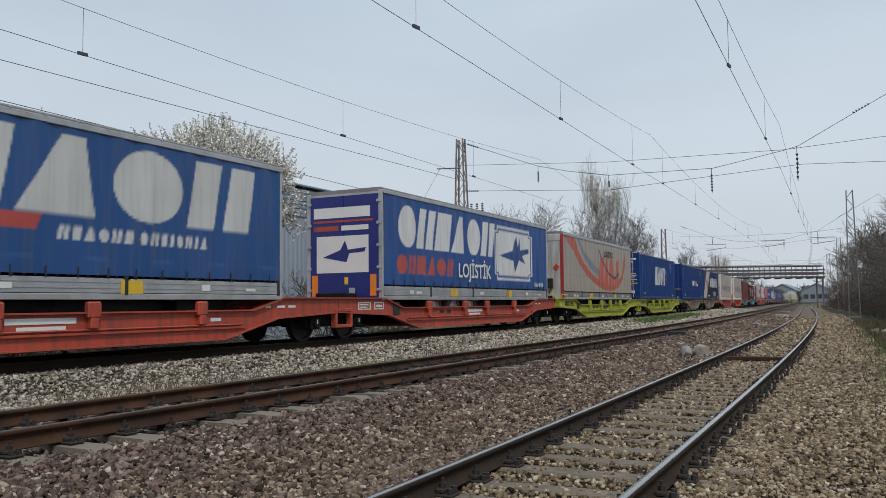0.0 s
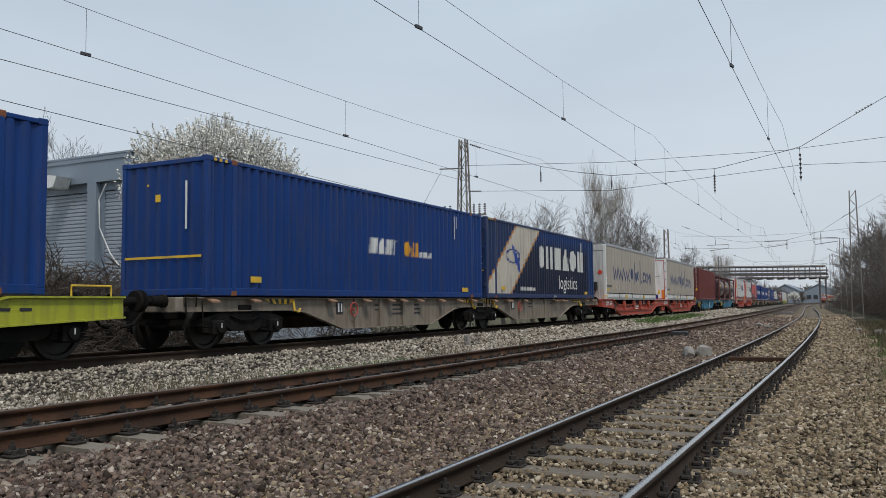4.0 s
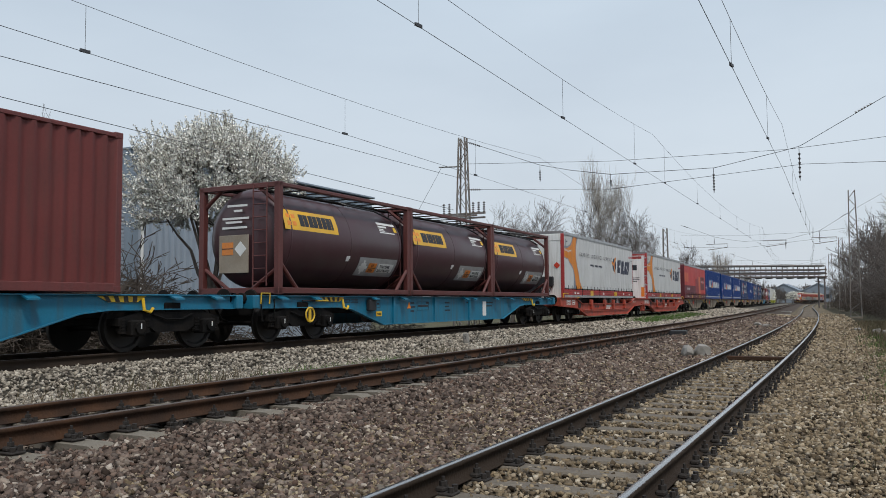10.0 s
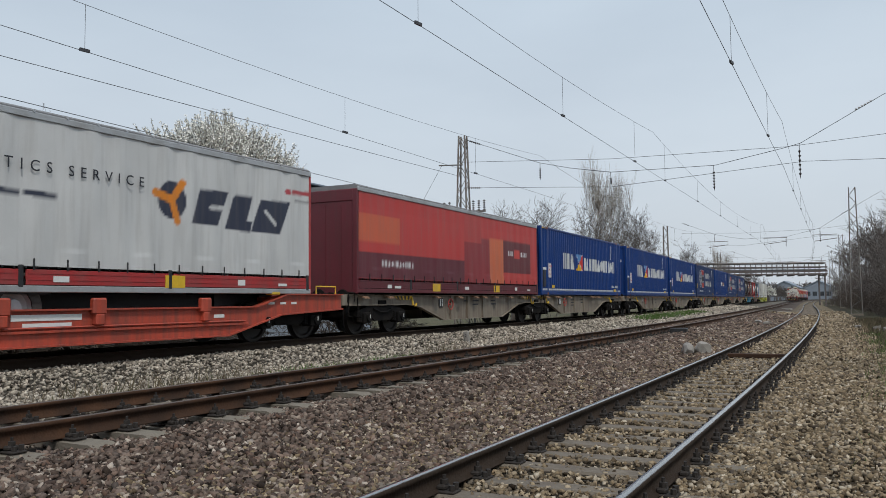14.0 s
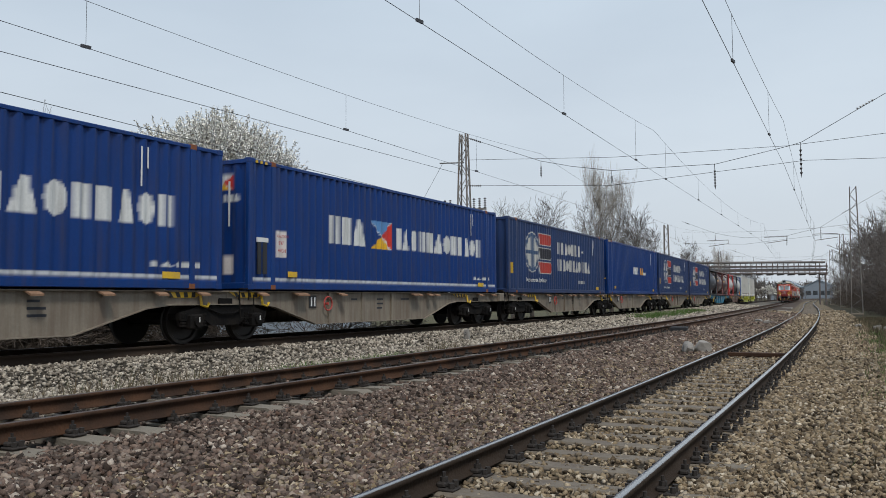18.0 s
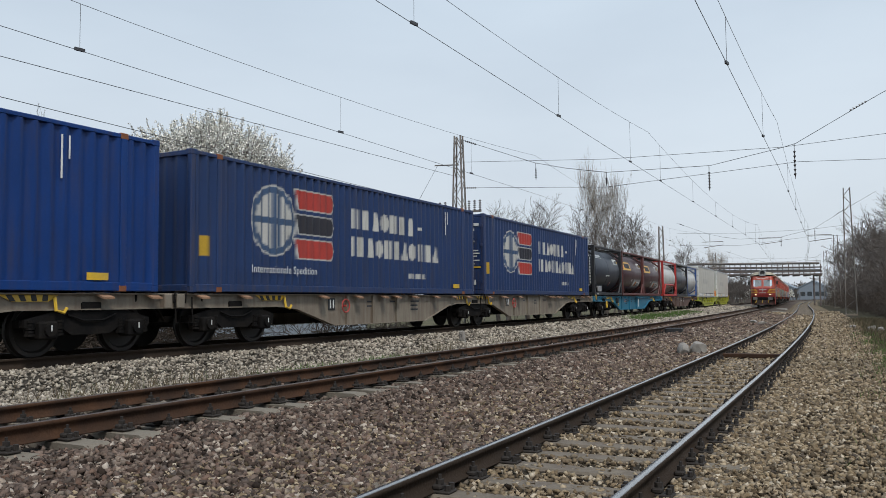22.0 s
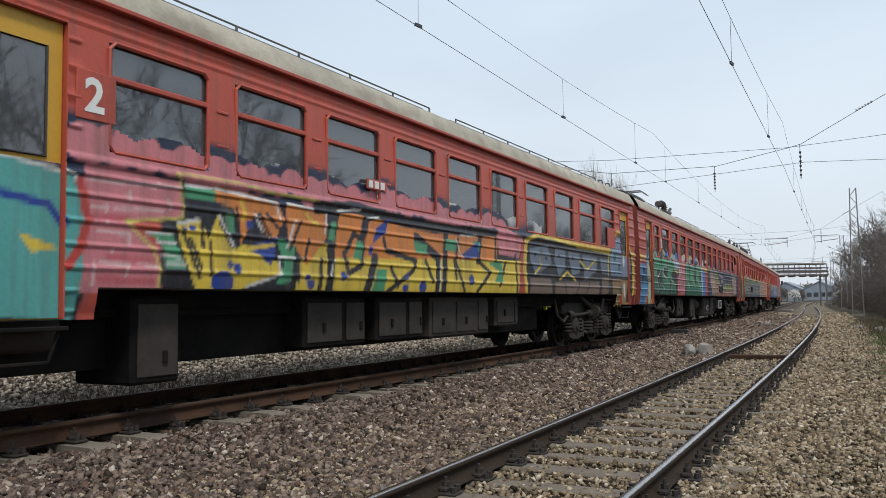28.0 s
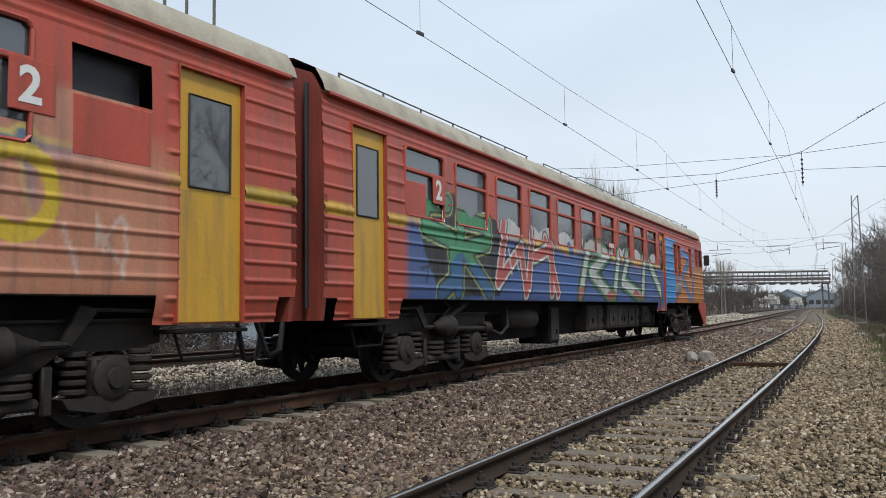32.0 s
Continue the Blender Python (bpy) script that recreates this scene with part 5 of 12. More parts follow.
def p_els(c):
    w, o, g, ink = (0.56, 0.56, 0.55), (0.66, 0.21, 0.012), (0.20, 0.24, 0.29), (0.025, 0.03, 0.055)
    c.put(np.ones(c.u.shape, bool), w)
    c.poly([(-0.12, 1.94), (0.46, 1.90), (0.93, 2.01), (1.24, 2.23), (1.37, 2.44), (2.20, 2.45), (1.96, 1.99), (1.89, 1.49), (2.07, 1.01), (2.38, 0.48), (2.88, -0.06), (1.42, -0.10), (1.49, 0.49), (1.31, 0.84), (0.95, 1.10), (0.54, 1.30), (-0.11, 1.41)], g)
    c.poly([(-0.12, 1.79), (0.46, 1.81), (0.96, 1.94), (1.30, 2.17), (1.55, 2.49), (2.08, 2.47), (1.87, 1.92), (1.85, 1.48), (2.02, 1.03), (2.32, 0.51), (2.85, -0.06), (1.81, -0.09), (1.67, 0.48), (1.46, 0.83), (1.06, 1.12), (0.60, 1.33), (-0.11, 1.46)], o)
    c.stroke([(0.17, 1.76), (0.65, 1.68), (1.10, 1.74)], 0.05, w)
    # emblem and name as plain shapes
    c.oval(9.06, 1.38, 0.35, 0.37, ink)
    c.stroke([(8.65, 1.49), (9.06, 1.38), (9.20, 0.98)], 0.16, o)
    c.stroke([(9.06, 1.38), (9.32, 1.73)], 0.16, o)
    c.poly([(9.79, 1.67), (10.62, 1.71), (10.30, 0.98), (9.55, 0.97)], ink)
    c.poly([(10.85, 1.67), (11.38, 1.68), (11.10, 0.93), (10.52, 0.93)], ink)
    c.poly([(11.65, 1.66), (12.65, 1.69), (12.27, 0.92), (11.33, 0.92)], ink)
    c.stroke([(10.09, 1.33), (10.52, 1.35)], 0.09, w)
    c.stroke([(11.78, 1.40), (12.13, 1.15)], 0.09, w)
    c.poly([(10.78, 1.63), (11.11, 1.66), (10.84, 1.14), (11.37, 1.14), (11.30, 0.90), (10.52, 0.93)], ink)
    c.oval(12.58, 1.93, 0.11, 0.07, (0.40, 0.05, 0.06))
    c.poly([(12.73, 2.00), (13.41, 2.02), (13.37, 1.91), (12.69, 1.89)], (0.40, 0.05, 0.06))
    c.poly([(12.80, 1.79), (13.37, 1.80), (13.37, 1.73), (12.79, 1.72)], (0.3, 0.3, 0.3))
    c.poly([(4.28, 1.22), (5.06, 1.21), (5.06, 1.12), (4.28, 1.13)], ink)
    c.poly([(5.14, 1.22), (5.89, 1.21), (5.89, 1.12), (5.14, 1.13)], ink)
    c.poly([(5.95, 1.22), (6.55, 1.21), (6.55, 1.12), (5.95, 1.13)], ink)
    c.poly([(0.26, 2.21), (0.34, 2.22), (0.34, 1.92), (0.27, 1.93)], (0.06, 0.07, 0.09))
    c.poly([(0.38, 2.15), (0.53, 2.15), (0.53, 2.09), (0.39, 2.09)], (0.06, 0.07, 0.09))
    return c


def p_cargo(c):
    r = (0.48, 0.045, 0.04)
    c.put(np.ones(c.u.shape, bool), r)
    c.rect(0, 13.4, 1.9, 2.4, (0.46, 0.04, 0.035)).rect(0, 2.2, 1.0, 1.75, (0.56, 0.11, 0.05)).rect(6.5, 9.2, 0.0, 1.55, (0.26, 0.03, 0.035)).rect(6.5, 7.9, 1.35, 2.3, (0.42, 0.05, 0.045))
    c.rect(8.6, 9.85, 0, 1.6, (0.58, 0.14, 0.06)).rect(9.85, 12.6, 0.4, 1.6, (0.13, 0.025, 0.03)).rect(0, 6.5, 0.0, 0.72, (0.12, 0.02, 0.03))
    c.blocks(10.3, 1.05, 0.18, (0.13, 0.1, 0.06, 0.06), 0.05, (0.62, 0.6, 0.6)).rect(10.95, 11.5, 0.98, 1.3, (0.55, 0.06, 0.05)).blocks(11.6, 1.05, 0.18, (0.13, 0.1, 0.1, 0.1), 0.05, (0.62, 0.6, 0.6))
    return c.blocks(1.2, 0.35, 0.16, (0.12, 0.12, 0.12, 0.12, 0.02, 0.12, 0.12, 0.12, 0.12, 0.12, 0.12), 0.06, (0.62, 0.6, 0.6))


def p_plain(c):
    c.put(np.ones(c.u.shape, bool), (0.50, 0.48, 0.43))
    return c.blocks(3.5, 0.9, 0.5, (0.5, 0.5, 0.5, 0.4, 0.4, 0.4), 0.25, (0.40, 0.39, 0.36))


# ---- tank containers ----
def tank(name, label, tank_mat, frame_mat, banner=None, braces="ends", plate=True):
    """A twenty-foot tank in a steel frame: dished barrel, saddles, walkway, ladder, placards."""
    tk = thing(name, label, "tank container", "tank containers on the train")
    h, w, z0, z1 = 3.03, 1.219, BASE, BASE + 2.6
    fr = Shape()
    for sx in (-1, 1):
        for sy in (-1, 1):
            x0, x1 = sorted((sx * (w - 0.15), sx * w))
            y0, y1 = sorted((sy * (h - 0.16), sy * h))
            fr.box(x0, x1, y0, y1, z0, z1, 0.015)
        x0, x1 = sorted((sx * (w - 0.12), sx * w))
        fr.box(x0, x1, -h, h, z0 + 0.02, z0 + 0.16, 0.012)
        fr.box(x0, x1, -h, h, z1 - 0.1, z1 - 0.01, 0.012)
    for sy in (-1, 1):
        y0, y1 = sorted((sy * (h - 0.12), sy * h))
        fr.box(-w, w, y0, y1, z0 + 0.02, z0 + 0.16, 0.01)
        fr.box(-w, w, y0, y1, z1 - 0.12, z1, 0.01)
        if braces == "ends":
            for sx in (-1, 1):
                fr.tube((sx * (w - 0.06), sy * (h - 0.1), z0 + 0.65), (sx * 0.35, sy * (h - 0.1), z0 + 0.12), 0.05)
                fr.tube((sx * (w - 0.06), sy * (h - 0.1), z1 - 0.55), (sx * 0.55, sy * (h - 0.1), z1 - 0.08), 0.05)
        for sx in (-1, 1):
            fr.tube((sx * (w - 0.06), sy * (h - 0.1), z0 + 0.75), (sx * (w - 0.06), sy * (h - 0.75), z0 + 0.12), 0.05)
    if braces == "long":
        for sx in (-1, 1):
            for sy in (-1, 1):
                fr.tube((sx * (w - 0.05), sy * (h - 0.1), z0 + 0.15), (sx * (w - 0.05), sy * (h - 1.1), z0 + 0.85), 0.06)
            fr.tube((sx * (w - 0.05), -h + 1.1, z0 + 0.85), (sx * (w - 0.05), h - 1.1, z0 + 0.85), 0.06)
    part("frame", fr, frame_mat, tk)
    zc, r = z0 + 1.36, 1.185
    prof = [(-2.94, 0.0), (-2.92, 0.5), (-2.85, 0.88), (-2.74, 1.07), (-2.62, r - 0.025), (-2.54, r)]
    prof = prof + [(-a, b) for a, b in reversed(prof)]
    part("barrel", Shape().turn(prof, (0, 0, zc), "y", 48), tank_mat, tk, smooth=True)
    band = Shape()
    for y in (-2.5, 2.5):
        band.turn([(y - 0.025, r), (y - 0.025, r + 0.008), (y + 0.025, r + 0.008), (y + 0.025, r)], (0, 0, zc), "y", 48)
    band.turn([(-0.015, r), (-0.015, r + 0.005), (0.015, r + 0.005), (0.015, r)], (0, 0, zc), "y", 48)
    part("barrel_band", band, tank_mat, tk)
    top = Shape()
    for x in (-0.75, -0.45):
        top.box(x - 0.12, x + 0.12, -h + 0.2, h - 0.2, z1 - 0.06, z1 - 0.02)
    top.turn([(z1 - 0.16, 0.35), (z1 - 0.06, 0.35), (z1 - 0.04, 0.25), (z1 - 0.04, 0.0)], (0, 0.4, 0), "z", 18)
    top.box(-0.3, 0.3, -1.6, -1.0, z1 - 0.14, z1 - 0.05, 0.02)
    for y in np.arange(-h + 0.5, h - 0.3, 0.65):
        top.box(-w + 0.1, w - 0.1, y, y + 0.04, z1 - 0.09, z1 - 0.06)
    top.path([(0.55, -h + 0.3, z1 - 0.14), (0.62, h - 0.3, z1 - 0.14)], 0.04)
    part("walkway", top, M_UNDER if tank_mat is not M_TANKWHITE else M_STEELGREY, tk)
    ye = -h + 0.03
    if tank_mat is M_TANKBLACK:
        # dashed reflective strips round the end, a yellow wing emblem, code bars
        for sx in (-1, 1):
            for k in range(9):
                part("reflector", Shape().box(sx * 0.98 - 0.025, sx * 0.98 + 0.025, ye - 0.004, ye, z0 + 0.62 + k * 0.155, z0 + 0.74 + k * 0.155), M_INK, tk)
            for za, zb in ((z0 + 0.58, z0 + 0.22), (z1 - 0.58, z1 - 0.2)):
                for k in range(3):
                    x0, z_ = sx * (0.95 - k * 0.12), za + (zb - za) * k / 3
                    x1, z2 = sx * (0.95 - k * 0.12 - 0.09), za + (zb - za) * (k + 0.75) / 3
                    part("reflector", Shape().prism([(x0 - 0.025, z_), (x0 + 0.025, z_), (x1 + 0.025, z2), (x1 - 0.025, z2)], ye - 0.004, ye, "y"), M_INK, tk)
        part("wing_emblem", Shape().prism([(0.02, zc - 0.06), (0.5, zc + 0.12), (0.62, zc + 0.1), (0.5, zc + 0.02), (0.3, zc - 0.06), (0.12, zc - 0.14)], ye, ye + 0.012, "y"), M_YELLOW, tk, "yellow wing emblem")
        for x0, x1, z in ((0.1, 0.8, 0.42), (0.1, 0.4, 0.3), (-0.5, 0.5, -0.32), (-0.3, 0.3, -0.82)):
            part("code_bar", Shape().box(x0, x1, ye, ye + 0.012, zc + z, zc + z + 0.06), M_INK, tk)
    else:
        lad = Shape()
        for x in (0.47, 0.87):
            lad.tube((x, -h - 0.01, z0 + 0.2), (x, -h - 0.01, z1 - 0.05), 0.018, n=6)
        for z in np.arange(z0 + 0.3, z1 - 0.1, 0.3):
            lad.tube((0.47, -h - 0.01, z), (0.87, -h - 0.01, z), 0.014, n=6)
        part("ladder", lad, frame_mat if banner else M_STEELGREY, tk)
        plate_ = part("end_plate", Shape().box(-0.6, 0.3, ye, ye + 0.02, zc - 0.85, zc + 0.05, 0.01), M_DUSTPLATE, tk, "dusty grey placard plate on the end")
        part("hazard_plate", Shape().box(-0.5, -0.16, ye - 0.006, ye, zc - 0.42, zc - 0.12), M_ORANGE, plate_)
        part("hazard_rule", Shape().box(-0.5, -0.16, ye - 0.009, ye - 0.006, zc - 0.28, zc - 0.26), M_DARKINK, plate_)
        part("diamond", Shape().prism([(-0.12, zc - 0.28), (0.06, zc - 0.1), (0.24, zc - 0.28), (0.06, zc - 0.46)], ye - 0.006, ye, "y"), M_INK, plate_)
        for x0, x1, z in ((-0.35, 0.25, 0.72), (-0.15, 0.1, 0.6), (-0.5, 0.3, 0.42), (-0.4, 0.1, 0.33), (-0.5, 0.25, 0.2)):
            part("code_bar", Shape().box(x0, x1, ye, ye + 0.012, zc + z, zc + z + 0.05), M_INK, tk)
    pipe = Shape().path([(0.62, 0.2, z1 - 0.12), (0.8, 0.3, z1 - 0.2), (0.86, 1.6, z1 - 0.24), (0.98, 2.3, z1 - 0.42)], 0.025)
    part("air_line", pipe, M_BLACK, tk)

    def curved(nm, y0, y1, a0, a1, m, lift):
        """A plate that hugs the barrel between two angles over the horizontal."""
        n = 8
        pr = [(math.cos(radians(a0 + (a1 - a0) * i / n)) * (r + lift), zc + math.sin(radians(a0 + (a1 - a0) * i / n)) * (r + lift)) for i in range(n + 1)]
        inner = [(math.cos(radians(a1 + (a0 - a1) * i / n)) * (r + 0.001), zc + math.sin(radians(a1 + (a0 - a1) * i / n)) * (r + 0.001)) for i in range(n + 1)]
        return part(nm, Shape().prism(pr + inner, y0, y1, "y"), m, tk)
    def tilted(nm, text, size, y, angle, m, squeeze=1.0, bold=0.0):
        """Words that lie flat on the barrel at an angle over the horizontal."""
        ob = words(nm, text, size, (r + 0.012, y, zc), "x", m, tk, "", 1.0, squeeze, bold)
        ob.data.transform(Matrix.Translation((0, 0, zc)) @ Matrix.Rotation(-radians(angle), 4, "Y") @ Matrix.Translation((0, 0, -zc)))

    if banner:
        curved("banner", -2.74, -0.58, 8, 33, banner, 0.004)
        for k, wd in enumerate((0.17, 0.15, 0.17, 0.16, 0.16, 0.17, 0.17, 0.08)):
            curved("banner_block", -2.14 + k * 0.185, -2.14 + k * 0.185 + wd, 13, 28, M_DARKINK, 0.008)
        for y, a0 in ((-2.62, 13), (-2.42, 13), (-2.62, 22), (-2.42, 22)):
            curved("banner_block", y, y + 0.13, a0, a0 + 5, M_ORANGE, 0.008)
    if plate:
        curved("placard_panel", 0.5, 2.42, -44, -17, M_STEELGREY, 0.004)
        curved("hazard_plate", 1.02, 1.42, -38, -24, M_ORANGE, 0.008)
        curved("hazard_rule", 1.02, 1.42, -31.4, -30.6, M_DARKINK, 0.010)
        tilted("hazard_number", "60", 0.12, 1.14, -29.5, M_DARKINK)
        tilted("hazard_number", "2078", 0.12, 1.06, -36.5, M_DARKINK)
        curved("placard_text", 1.5, 2.3, -37, -24, M_INK, 0.008)
        tilted("substance_name", "TOLUENE", 0.12, 1.58, -30, M_DARKINK, 1.0, 0.002)
        tilted("substance_name", "DIISOCYANATE", 0.12, 1.53, -36, M_DARKINK, 0.76, 0.002)
        for k in range(5):
            q = (k + 0.5) / 5
            hw = 0.2 * (1 - abs(2 * q - 1))
            curved("diamond", 0.76 - hw, 0.76 + hw, -41 + 20 * k / 5, -41 + 20 * (k + 1) / 5, M_INK, 0.008)
    for y0, y1, a0, a1 in ((1.5, 2.45, 31, 35), (1.5, 1.95, 26.5, 29.5), (1.5, 1.75, 23.5, 25), (1.5, 1.8, 21, 22.5), (1.5, 2.3, 18.5, 20)):
        curved("code_bar", y0, y1, a0, a1, M_INK, 0.003)
    if banner or not plate:
        curved("yellow_label", 2.3, 2.46, 22, 29, M_YELLOW, 0.003)
    if plate:
        curved("round_mark", -0.15, 0.02, -24, -17, M_INK, 0.003)
    if tank_mat is M_TANKBLACK:
        for k, wd in enumerate((0.16, 0.15, 0.17, 0.0, 0.17, 0.16, 0.16, 0.15, 0.17, 0.17, 0.17)):
            if wd:
                curved("name_block", -2.72 + k * 0.178, -2.72 + k * 0.178 + wd, 36, 43, M_INK, 0.003)
        curved("name_rule", -2.0, -0.82, 32, 33.6, M_INK, 0.003)
        tilted("lettering", "LOGISTICS", 0.12, -2.72, 32, M_INK, 0.95, 0.002)
        curved("label_plate", -0.4, 0.36, -16.5, -12, M_INK, 0.004)
        tilted("lettering", "PLEASE PUT LABELS HERE", 0.06, -0.36, -15.8, M_DARKINK, 0.85)
        spin_ = Matrix.Translation((0, 0, zc)) @ Matrix.Rotation(radians(36), 4, "Y") @ Matrix.Translation((0, 0, -zc))
        for nm, rad, deep, m in (("round_sign", 0.13, 0.010, M_FRAMERED), ("sign_face", 0.1, 0.013, M_INK), ("sign_figure", 0.05, 0.016, M_DARKINK)):
            disc = part(nm, Shape().turn([(r, 0.0), (r, rad), (r + deep, rad), (r + deep, 0.0)], (0, 0.94, zc), "x", 20), m, tk)
            disc.data.transform(spin_)
        part("document_box", Shape().box(0.92, 1.16, -2.04, -1.4, z0 + 0.2, z0 + 0.5, 0.02), M_STEELGREY, tk, "pale grey document box")
        part("notice", Shape().box(1.219, 1.223, -2.5, -2.3, z0 + 0.06, z0 + 0.11), M_INK, tk)
    return tk


M_DUSTPLATE = surf("dusty_plate", (0.30, 0.255, 0.20), rough=0.7, spread=0.25, dirt=(0.2, 0.15, 0.1), amount=0.5)
M_TANKBROWN = surf("tank_brown", (0.062, 0.027, 0.032), rough=0.36, spread=0.2, bump=0.03, dirt=(0.07, 0.055, 0.05), amount=0.35)
M_TANKBLACK = surf("tank_black", (0.024, 0.03, 0.046), rough=0.42, spread=0.2, bump=0.03, dirt=(0.06, 0.055, 0.05), amount=0.35)
M_TANKWHITE = surf("tank_white", (0.55, 0.55, 0.53), rough=0.35, spread=0.12, bump=0.03, dirt=(0.28, 0.24, 0.2), amount=0.5, streak=True)
M_FRAMEBROWN = surf("frame_brown", (0.105, 0.03, 0.026), rough=0.5, spread=0.25)
M_FRAMERED = surf("frame_red", (0.42, 0.03, 0.025), rough=0.45, spread=0.2)
M_FRAMEBLUE = surf("frame_blue", (0.02, 0.07, 0.22), rough=0.45, spread=0.2)
M_BANNER = surf("banner_yellow", (0.72, 0.40, 0.02), rough=0.4, spread=0.12, dirt=DUST, amount=0.3)
M_ENDBLUE = surf("door_blue", (0.012, 0.02, 0.16), rough=0.45, spread=0.15)
M_ENDGREY = surf("bulkhead_white", (0.5, 0.5, 0.48), rough=0.55, spread=0.15, dirt=(0.22, 0.19, 0.16), amount=0.6, streak=True, cover=0.48)
M_TRRED = surf("trailer_red", (0.38, 0.03, 0.03), rough=0.45, spread=0.15, dirt=(0.14, 0.08, 0.07), amount=0.5)
M_CARGORED = surf("cargo_maroon", (0.12, 0.018, 0.026), rough=0.5, spread=0.2, dirt=(0.08, 0.03, 0.03), amount=0.4, streak=True)

MOVERS = []        # things that ride the far track: the thing, its place along the train, half its bogie distance


def rides(ob, front, length, half=None):
    MOVERS.append((ob, front + length / 2, half if half else length * 0.36))
    return ob



# the wagons, from the front of the train to its end
GREY_L = "grey container wagon with fish-bellied sills, dusty and rust-streaked"


def grey_pair(f, r):
    """Two halves of an articulated wagon that carry a long box each, from f to r along the train."""
    mid = (f + r) / 2
    la, lb = mid - (f - 0.72), (r + 0.72) - mid
    a = belly_wagon(la, M_GREY, "container_wagon", GREY_L, -la / 2 + 2.1, la / 2 - 0.05, True, False, True, int(f))
    b = belly_wagon(lb, M_GREY, "container_wagon", GREY_L, None, lb / 2 - 2.1, False, True, True, int(r))
    rides(a, f - 0.72, la)
    rides(b, mid, lb)


def pocket_pair(f, r, mat, label):
    mid = (f + r) / 2
    la = mid - f
    a = pocket_wagon(la, mat, "pocket_wagon", label, (-la / 2 + 1.9, la / 2), ((-la / 2, -1),), int(f))
    b = pocket_wagon(la, mat, "pocket_wagon", label, (la / 2 - 1.9,), ((la / 2, 1),), int(r))
    rides(a, f, la)
    rides(b, mid, la)


RED_L = "red pocket wagon with low side beams, carrying a trailer"
pocket_pair(-1.1, 32.0, M_RED, RED_L)
pocket_pair(32.6, 64.2, M_GREEN, "yellow-green pocket wagon with low side beams, nearly clean")
grey_pair(66.2, 93.4)
pocket_pair(94.7, 127.4, M_RED, RED_L)
for f, r in ((127.75, 146.2), (146.5, 166.3)):
    ln = r - f
    rides(belly_wagon(ln, M_TEAL, "container_wagon", "teal blue container wagon with fish-bellied side sills", -ln / 2 + 1.9, ln / 2 - 1.9, True, True, False, int(f)), f, ln)
pocket_pair(166.9, 199.9, M_RED, RED_L)
grey_pair(200.75, 228.0)
grey_pair(229.5, 257.0)
grey_pair(258.4, 285.9)
grey_pair(286.8, 314.2)
rides(belly_wagon(19.2, M_TEAL, "container_wagon", "teal blue container wagon with fish-bellied side sills", -7.2, 7.2, True, True, False, 5), 315.1, 19.2)
rides(belly_wagon(19.0, M_BROWN, "container_wagon", "brown container wagon, weathered, under tank containers", -7.1, 7.1, True, True, False, 6), 334.5, 19.0)
pocket_pair(353.8, 385.6, M_GREEN, "yellow-green pocket wagon with low side beams, nearly clean")

# the loads
DOOR_MARKS = ((0.25, 2.35, 1.9, 0.3, M_INK), (0.25, 2.22, 2.0, 0.06, M_RED), (0.25, 1.98, 0.85, 0.14, M_RED), (1.2, 1.98, 0.9, 0.14, M_INK), (0.35, 0.78, 1.75, 1.05, M_INK),
              (0.3, 0.08, 0.5, 0.1, M_INK), (1.3, 0.45, 0.12, 0.2, M_YELLOW), (1.45, 0.1, 0.2, 0.25, M_STEELGREY))
b1 = trailer("curtain_trailer", "blue curtain-sided trailer with grey block lettering, standing in a red wagon", 13.4, p_bars1, True, M_STEELGREY, M_ENDBLUE, 4.1, 1.45, 1.02, end_marks=DOOR_MARKS)
rides(b1, -0.25, 13.4)
b2 = trailer("curtain_trailer", "blue curtain-sided trailer with white lettering and bright blue rear doors", 13.45, p_bars2, True, M_STEELGREY, M_ENDBLUE, 4.15, 1.45, 1.02, end_marks=DOOR_MARKS)
part("door_emblem", Shape().prism([(-0.7, 2.25), (-0.1, 2.45), (0.05, 2.72), (0.15, 2.45), (0.75, 2.5), (0.7, 2.38), (0.2, 2.35), (0.1, 2.1)], -13.45 / 2 - 0.042, -13.45 / 2 - 0.038, "y"), M_ENDBLUE, b2)
words("lettering", "LOJ\u0130ST\u0130K", 0.66, (1.306, -13.45 / 2 + 4.75, 1.45 + 0.32), "x", M_INK, b2, "white slanted capitals", 1.0, 0.98, 0.012)
rides(b2, 17.55, 13.45)
ma = trailer("curtain_trailer", "worn beige curtain-sided trailer with a red and grey swoosh", 13.3, p_mars, False, surf("worn_board", (0.17, 0.16, 0.15), rough=0.7, spread=0.4, dirt=(0.4, 0.38, 0.34), amount=0.6), M_ENDGREY, 4.1, 1.42, 1.05, wave=0.8, frame_mat=M_TRRED, straps=False)
words("lettering", "LOGISTICS", 0.44, (1.318, -13.3 / 2 + 6.95, 1.42 + 1.86), "x", M_DARKINK, ma, "slanted black capitals", 1.0, 0.9, 0.008)
rides(ma, 33.25, 13.3)
rides(container("shipping_container", "royal blue corrugated container with scraped white lettering", 13.4, p_balo, M_BOXBLUE, "doors", marks=warning_marks(13.4)), 49.25, 13.4)
u1 = container("shipping_container", "royal blue corrugated container with small white and orange lettering", 13.4, p_unit, M_BOXBLUE, "wall", p_unit, marks=warning_marks(13.4) + [("end_stripe", "y", 0.1, 0.8, 2.2, 0.05, M_YELLOW)])
rides(u1, 66.25, 13.4)
